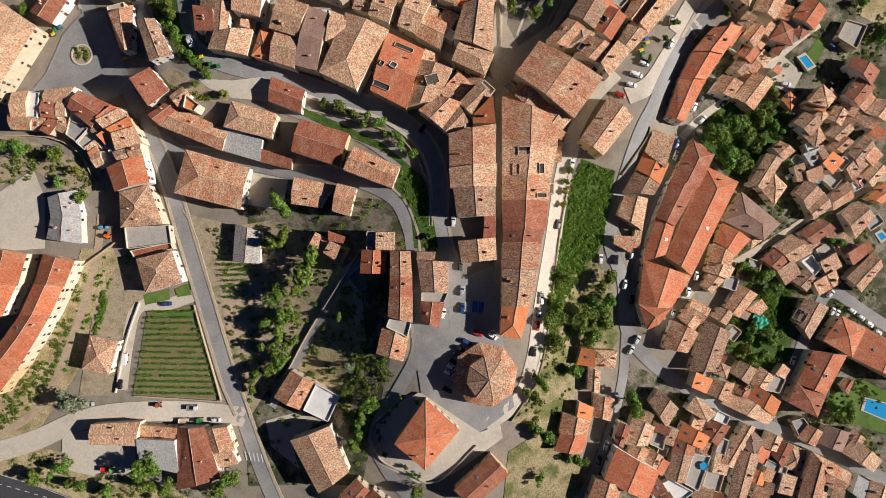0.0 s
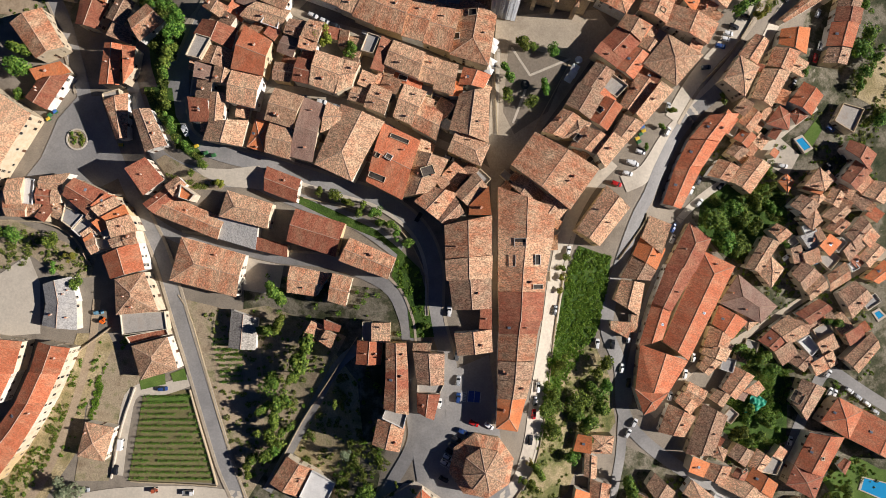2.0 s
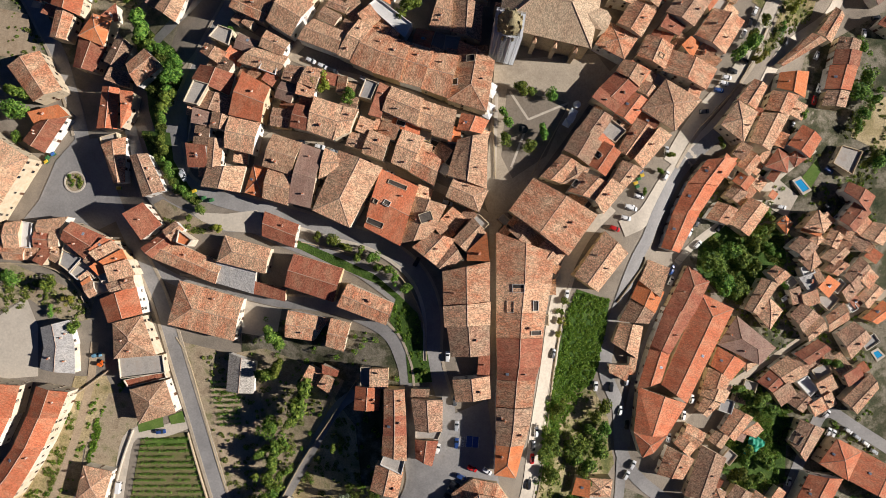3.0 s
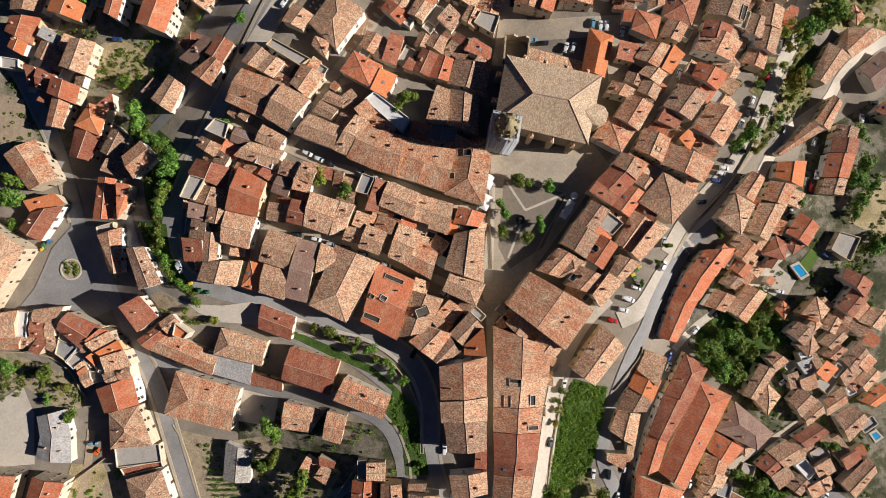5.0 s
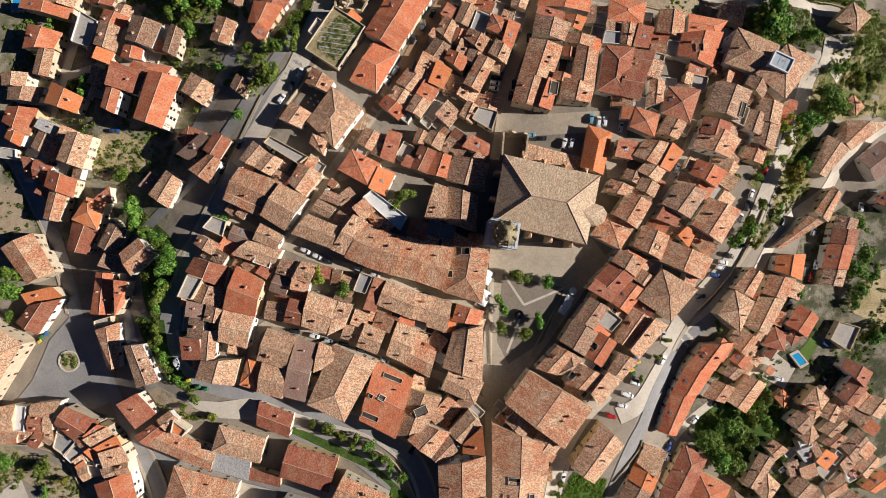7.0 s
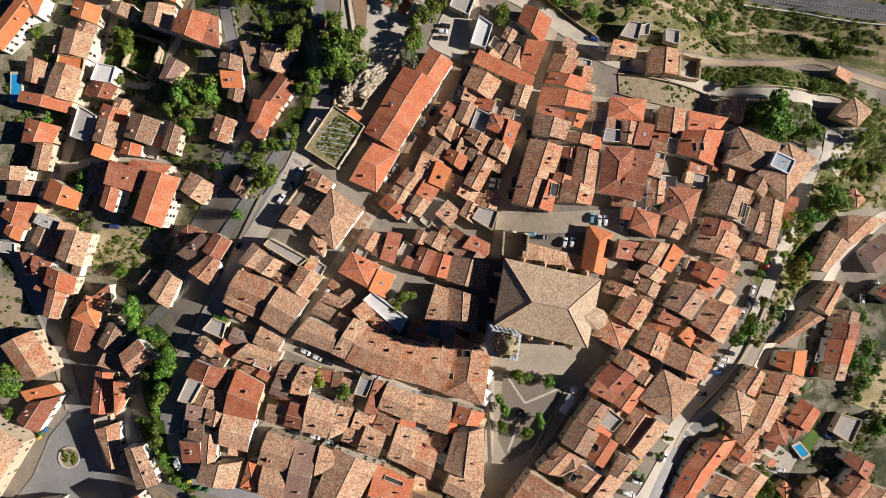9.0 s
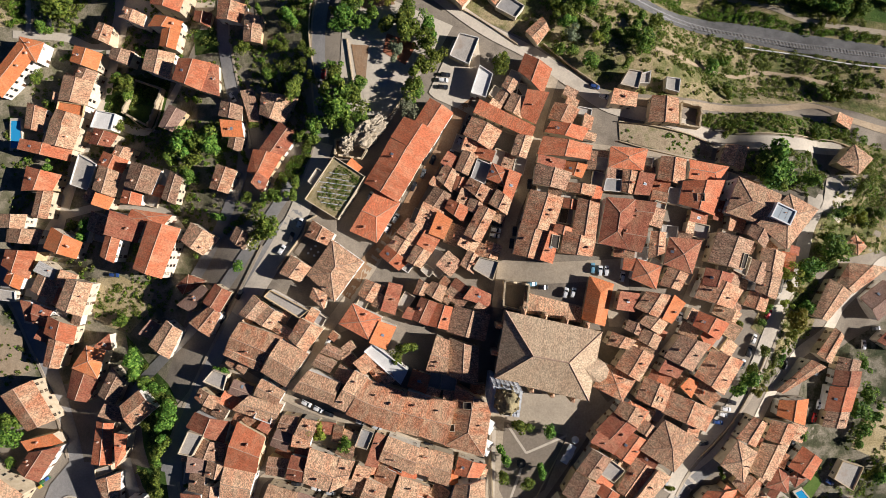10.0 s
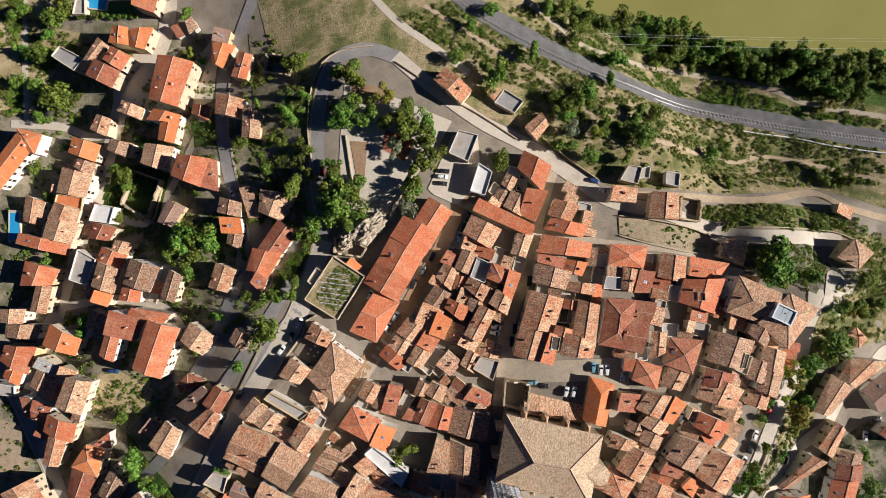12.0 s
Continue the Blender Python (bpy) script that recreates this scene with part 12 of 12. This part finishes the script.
paint_line(6.7, -34.4, 11.4, -37.2)
paint_line(-87.1, -86.2, -86.1, -89.9, 0.5)
paint_line(-85.4, -86.4, -84.3, -90.1, 0.5)
paint_line(-83.6, -86.7, -82.6, -90.3, 0.5)
paint_line(-81.9, -86.9, -80.8, -90.5, 0.5)
paint_line(-80.1, -87.1, -79.1, -90.8, 0.5)
paint_line(-78.4, -87.3, -77.3, -91.0, 0.5)
paint_line(-197.0, -98.4, -195.0, -98.9, 0.25)
paint_line(-193.1, -99.5, -191.1, -100.0, 0.25)
paint_line(-189.1, -100.6, -187.2, -101.1, 0.25)
paint_line(-185.2, -101.7, -183.3, -102.2, 0.25)
paint_line(-181.3, -102.8, -179.3, -103.3, 0.25)
paint_line(-177.4, -103.9, -175.4, -104.4, 0.25)
paint_line(-173.4, -105.0, -171.5, -105.5, 0.25)
paint_line(-169.5, -106.1, -167.6, -106.6, 0.25)
paint_line(-165.6, -107.2, -163.6, -107.7, 0.25)
paint_line(-192.2, -95.7, -177.4, -100.0, 0.2)
paint_line(-177.4, -100.0, -160.2, -106.3, 0.2)
ruin([(-136.8, 273.6), (-121.7, 268.1), (-127.8, 251.3), (-140.7, 258.3)], 4.5)
ruin([(-72.2, 321.7), (-61.0, 319.1), (-61.5, 311.0), (-72.9, 313.6)], 3.0)
ruin([(104.0, 257.6), (113.2, 256.2), (111.6, 247.1), (102.8, 248.3)], 4.0)
ruin([(27.9, 183.0), (37.5, 181.4), (36.2, 170.4), (27.1, 172.6)], 5.0)
rock_outcrop(-28.3, 244.5, 9.0, 17.0, 38)
rock_outcrop(-36.6, 239.9, 6.0, 8.0, 38)
cafe_table(-50.8, 196.2)
cafe_table(-49.0, 197.5)
cafe_table(-47.9, 195.0)
cafe_table(-51.9, 194.6)
cafe_table(-49.5, 193.6)
tarp(141.6, -30.4)
roof_plants([(-38.9, 232.0), (-29.8, 225.4), (-38.7, 209.3), (-50.1, 215.9)], 420)
planter_row(-43.1, 227.2, -36.0, 226.3)
planter_row(-44.6, 225.3, -35.2, 223.7)
planter_row(-47.3, 223.6, -32.8, 221.6)
planter_row(-46.9, 221.5, -34.4, 219.7)
planter_row(-48.2, 219.7, -35.2, 217.7)
planter_row(-47.6, 217.5, -35.9, 215.8)
planter_row(-46.7, 215.3, -37.9, 213.9)
glass_court(137.5, 209.2, 8.5, 6.4, -26)
power_line((72.1, 333.4), (274.0, 328.3))
recycling_bin(-167.5, 98.5, 35, "blue")
recycling_bin(-169.9, 97.0, 35, "green")
recycling_bin(-170.3, 95.2, 35, "yellow")
recycling_bin(-137.0, 83.5, 0, "yellow")
recycling_bin(-100.5, 81.3, 20, "yellow")
recycling_bin(-96.7, 78.5, 20, "green")
recycling_bin(-93.5, 77.6, 20, "green")
recycling_bin(82.8, 90.4, 20, "blue")
recycling_bin(83.3, 88.6, 20, "yellow")
recycling_bin(82.0, 87.2, 25, "green")
recycling_bin(80.6, 85.4, 25, "yellow")
recycling_bin(81.3, 84.0, 25, "green")
ruin([(-41.6, 241.6), (-36.2, 242.0), (-28.4, 237.0), (-30.7, 233.5), (-41.6, 235.2)], 3.2)
scrub([(-16.2, 333.4), (55.9, 294.4), (133.5, 263.4), (205.3, 263.4), (209.6, 288.9), (142.8, 303.2), (58.4, 329.5), (8.0, 343.9)], 1150, 1.0, even=True)
scrub([(116.5, 250.3), (177.6, 254.0), (197.4, 240.0), (195.8, 205.1), (184.5, 205.5), (176.6, 240.0), (127.8, 245.2)], 160, 0.9)
scrub([(-79.3, 342.6), (-57.6, 314.7), (-54.5, 270.5), (-57.2, 239.7), (-73.0, 266.7), (-80.6, 296.5)], 160, 0.9)
scrub([(170.5, 227.9), (199.0, 237.5), (199.5, 192.1), (177.9, 196.0), (157.9, 185.2), (148.3, 176.5), (162.5, 206.8)], 220, 1)
scrub([(67.1, -1.4), (76.1, -36.5), (62.8, -45.9), (42.1, -74.0), (28.4, -69.5), (38.9, -44.2), (49.1, -25.6), (54.5, -3.8)], 170, 0.9)
scrub([(-192.9, -59.2), (-178.5, -37.0), (-161.6, -12.4), (-154.3, -17.3), (-170.9, -56.6), (-192.6, -78.7)], 150, 0.7)
scrub([(-102.6, 12.5), (-77.6, 17.4), (-44.6, 0.5), (-57.8, -28.9), (-78.4, -61.7), (-88.4, -59.4), (-97.8, -26.9)], 150, 0.8)
scrub([(115.4, 61.4), (152.8, 70.1), (155.1, 50.1), (132.7, 34.5)], 160, 1)
scrub([(135.1, -8.8), (160.1, -16.7), (156.2, -47.5), (139.8, -52.5), (129.2, -37.0)], 120, 0.9)
scrub([(-192.5, -88.5), (-168.0, -85.9), (-131.4, -98.2), (-95.1, -103.4), (-94.7, -118.0), (-167.7, -110.3)], 160, 1)
scrub([(110.4, 85.3), (195.2, 108.2), (204.1, -110.2), (83.6, -106.0), (84.1, -61.8), (112.5, -62.0), (132.3, -26.8), (113.0, 53.9)], 520, 0.8)
scrub([(-199.5, 337.6), (-105.8, 334.1), (-83.1, 271.8), (-82.8, 218.7), (-105.7, 176.0), (-190.2, 135.7)], 330, 0.8)
scrub([(-49.8, -6.7), (-34.8, -16.0), (-32.5, -39.9), (-40.5, -75.2), (-53.2, -58.6), (-63.3, -49.0)], 120, 0.8)
scrub([(-34.9, -35.2), (-22.8, -44.3), (-20.4, -56.3), (-31.6, -82.0), (-40.5, -85.1), (-43.0, -65.5)], 100, 1)
scrub([(-193.2, 50.0), (-178.4, 51.3), (-151.3, 36.7), (-151.4, 26.9), (-178.3, 31.6), (-192.9, 29.1)], 110, 0.9)
scrub([(-131.7, 158.8), (-119.3, 146.0), (-104.9, 131.3), (-114.6, 101.1), (-123.0, 124.5)], 110, 1)
scrub([(-147.6, 183.7), (-122.3, 180.8), (-131.8, 161.3), (-148.7, 169.0)], 60, 0.7)
scrub([(156.3, 190.7), (163.7, 178.6), (161.0, 160.0), (134.3, 137.0), (129.0, 134.5), (145.1, 173.1)], 140, 0.8)
scrub([(179.6, 135.7), (197.6, 128.4), (207.6, 106.0), (186.6, 101.0), (178.2, 108.5)], 90, 0.8)
scrub([(-198.8, 352.9), (-182.9, 352.5), (-186.8, 301.1), (-199.9, 298.7)], 120, 1)
scrub([(-183.4, 344.9), (-158.9, 336.2), (-163.2, 300.8), (-184.2, 298.5)], 120, 0.9)
scrub([(-148.3, 277.4), (-119.1, 266.0), (-126.6, 250.8), (-146.9, 261.5)], 60, 0.8)
scrub([(-128.5, 243.2), (-90.5, 254.8), (-89.5, 232.8), (-115.2, 230.6)], 90, 1)
scrub([(32.7, 340.3), (58.4, 329.5), (103.0, 320.3), (180.7, 297.9), (209.9, 291.6), (212.4, 312.2), (183.7, 319.1), (120.5, 337.0), (59.9, 350.1)], 800, 1.1)
scrub([(58.1, 40.7), (72.3, 36.4), (71.8, 15.9), (65.1, -0.1), (41.2, -32.3), (45.2, -11.1), (51.8, 13.2), (54.4, 30.2)], 950, 0.7, "weed", True)
scrub([(110.4, 85.3), (195.2, 108.2), (204.1, -110.2), (83.6, -106.0), (84.1, -61.8), (112.5, -62.0), (132.3, -26.8), (113.0, 53.9)], 260, 0.7, "weed")
scrub([(-199.5, 337.6), (-105.8, 334.1), (-83.1, 271.8), (-82.8, 218.7), (-105.7, 176.0), (-190.2, 135.7)], 260, 0.7, "weed")
scrub([(128.7, 250.2), (177.6, 254.0), (197.4, 240.0), (195.8, 205.1), (184.5, 205.5), (176.6, 240.0), (127.8, 245.2)], 160, 0.8, "weed", True)
scrub([(-197.8, -59.2), (-178.5, -37.0), (-161.6, -12.4), (-144.4, 2.5), (-154.1, -36.9), (-170.8, -61.5), (-197.4, -83.6)], 120, 0.6, "weed")
scrub([(-84.9, 29.6), (-13.4, 21.6), (-22.8, -44.3), (-35.4, -99.4), (-85.3, -101.1)], 160, 0.8, "weed", True)
scrub([(-193.5, 352.8), (-186.9, 352.6), (-189.0, 298.5), (-195.9, 298.6)], 120, 0.9, "weed")
scrub([(43.9, -3.8), (54.5, -3.8), (47.8, -35.1), (38.9, -44.2), (41.1, -25.2)], 140, 0.9, "weed")
scrub([(-16.2, 333.4), (55.9, 294.4), (133.5, 263.4), (205.3, 263.4), (209.6, 288.9), (58.4, 329.5), (8.0, 343.9)], 300, 0.8, "weed", True)
scrub([(77.6, 249.5), (89.8, 247.9), (107.1, 244.2), (119.1, 239.5), (117.5, 233.7), (89.6, 238.8), (77.9, 242.2)], 40, 0.5, "weed")
scrub([(-185.1, 243.8), (-165.3, 243.6), (-107.5, 237.9), (-83.1, 264.5), (-77.0, 209.6), (-105.5, 171.4), (-152.1, 160.4), (-180.3, 188.2)], 190, 0.9)
scrub([(-185.1, 243.8), (-165.3, 243.6), (-107.5, 237.9), (-83.1, 264.5), (-77.0, 209.6), (-105.5, 171.4), (-152.1, 160.4), (-180.3, 188.2)], 95, 0.72, "weed")
scrub([(-158.6, 293.1), (-108.2, 298.5), (-86.0, 296.8), (-82.8, 242.5), (-116.1, 237.9), (-150.9, 251.2)], 150, 0.9)
scrub([(-158.6, 293.1), (-108.2, 298.5), (-86.0, 296.8), (-82.8, 242.5), (-116.1, 237.9), (-150.9, 251.2)], 75, 0.72, "weed")
scrub([(-183.7, 337.4), (-111.0, 334.3), (-91.9, 302.6), (-147.8, 290.4), (-184.2, 298.5)], 130, 0.9)
scrub([(-183.7, 337.4), (-111.0, 334.3), (-91.9, 302.6), (-147.8, 290.4), (-184.2, 298.5)], 65, 0.72, "weed")
scrub([(-84.3, 317.4), (-55.0, 312.0), (-53.4, 237.3), (-72.5, 239.9), (-80.6, 271.8)], 190, 0.9)
scrub([(-84.3, 317.4), (-55.0, 312.0), (-53.4, 237.3), (-72.5, 239.9), (-80.6, 271.8)], 95, 0.72, "weed")
scrub([(-154.1, 279.0), (-119.4, 272.4), (-123.6, 249.7), (-151.7, 257.7)], 90, 0.9)
scrub([(-154.1, 279.0), (-119.4, 272.4), (-123.6, 249.7), (-151.7, 257.7)], 45, 0.72, "weed")
scrub([(127.3, 236.5), (156.2, 237.2), (168.3, 227.9), (157.4, 216.4), (129.0, 228.3)], 130, 0.9)
scrub([(127.3, 236.5), (156.2, 237.2), (168.3, 227.9), (157.4, 216.4), (129.0, 228.3)], 65, 0.72, "weed")
scrub([(112.5, 253.7), (142.7, 255.7), (164.3, 253.9), (181.9, 243.1), (159.2, 244.0), (115.6, 248.4)], 200, 0.8)
scrub([(112.5, 253.7), (142.7, 255.7), (164.3, 253.9), (181.9, 243.1), (159.2, 244.0), (115.6, 248.4)], 100, 0.64, "weed")
scrub([(-92.1, 200.1), (-77.0, 209.6), (-58.7, 223.3), (-54.3, 230.2), (-49.9, 242.0), (-54.8, 242.0), (-70.3, 218.7)], 120, 1)
scrub([(-92.1, 200.1), (-77.0, 209.6), (-58.7, 223.3), (-54.3, 230.2), (-49.9, 242.0), (-54.8, 242.0), (-70.3, 218.7)], 60, 0.8, "weed")
scrub([(-135.8, 3.0), (-134.4, 1.5), (-146.5, -19.0), (-150.7, -36.9), (-152.9, -36.9), (-149.2, -17.2)], 130, 0.6, "weed")
scrub([(129.5, -26.8), (160.3, -11.5), (158.9, -47.5), (131.5, -49.7)], 160, 1, "weed")
scrub([(58.6, 332.5), (103.4, 321.9), (145.4, 312.7), (180.8, 299.3), (210.2, 294.3), (209.7, 289.7), (142.8, 303.2), (58.0, 325.2)], 260, 1, "weed")
scrub([(31.6, 295.4), (57.9, 277.6), (74.5, 264.4), (98.7, 259.4), (140.1, 260.1), (134.6, 265.6), (56.0, 296.4)], 170, 0.8, even=True)
scrub([(-124.3, 106.2), (-111.4, 104.8), (-109.8, 94.0), (-103.3, 83.6), (-98.4, 77.6), (-101.3, 76.0), (-109.1, 81.2), (-115.1, 90.3)], 70, 0.9)
scrub([(-117.9, 76.0), (-114.8, 77.3), (-102.7, 71.2), (-91.4, 66.1), (-103.3, 64.4), (-113.8, 69.4)], 40, 0.7)
scrub([(-60.1, 61.8), (-44.6, 55.4), (-27.1, 47.4), (-8.8, 31.4), (-2.8, 3.5), (-12.4, 3.0), (-13.9, 17.6), (-20.5, 28.6), (-25.7, 43.4), (-44.6, 51.2)], 90, 0.6, "weed", True)
scrub_done()
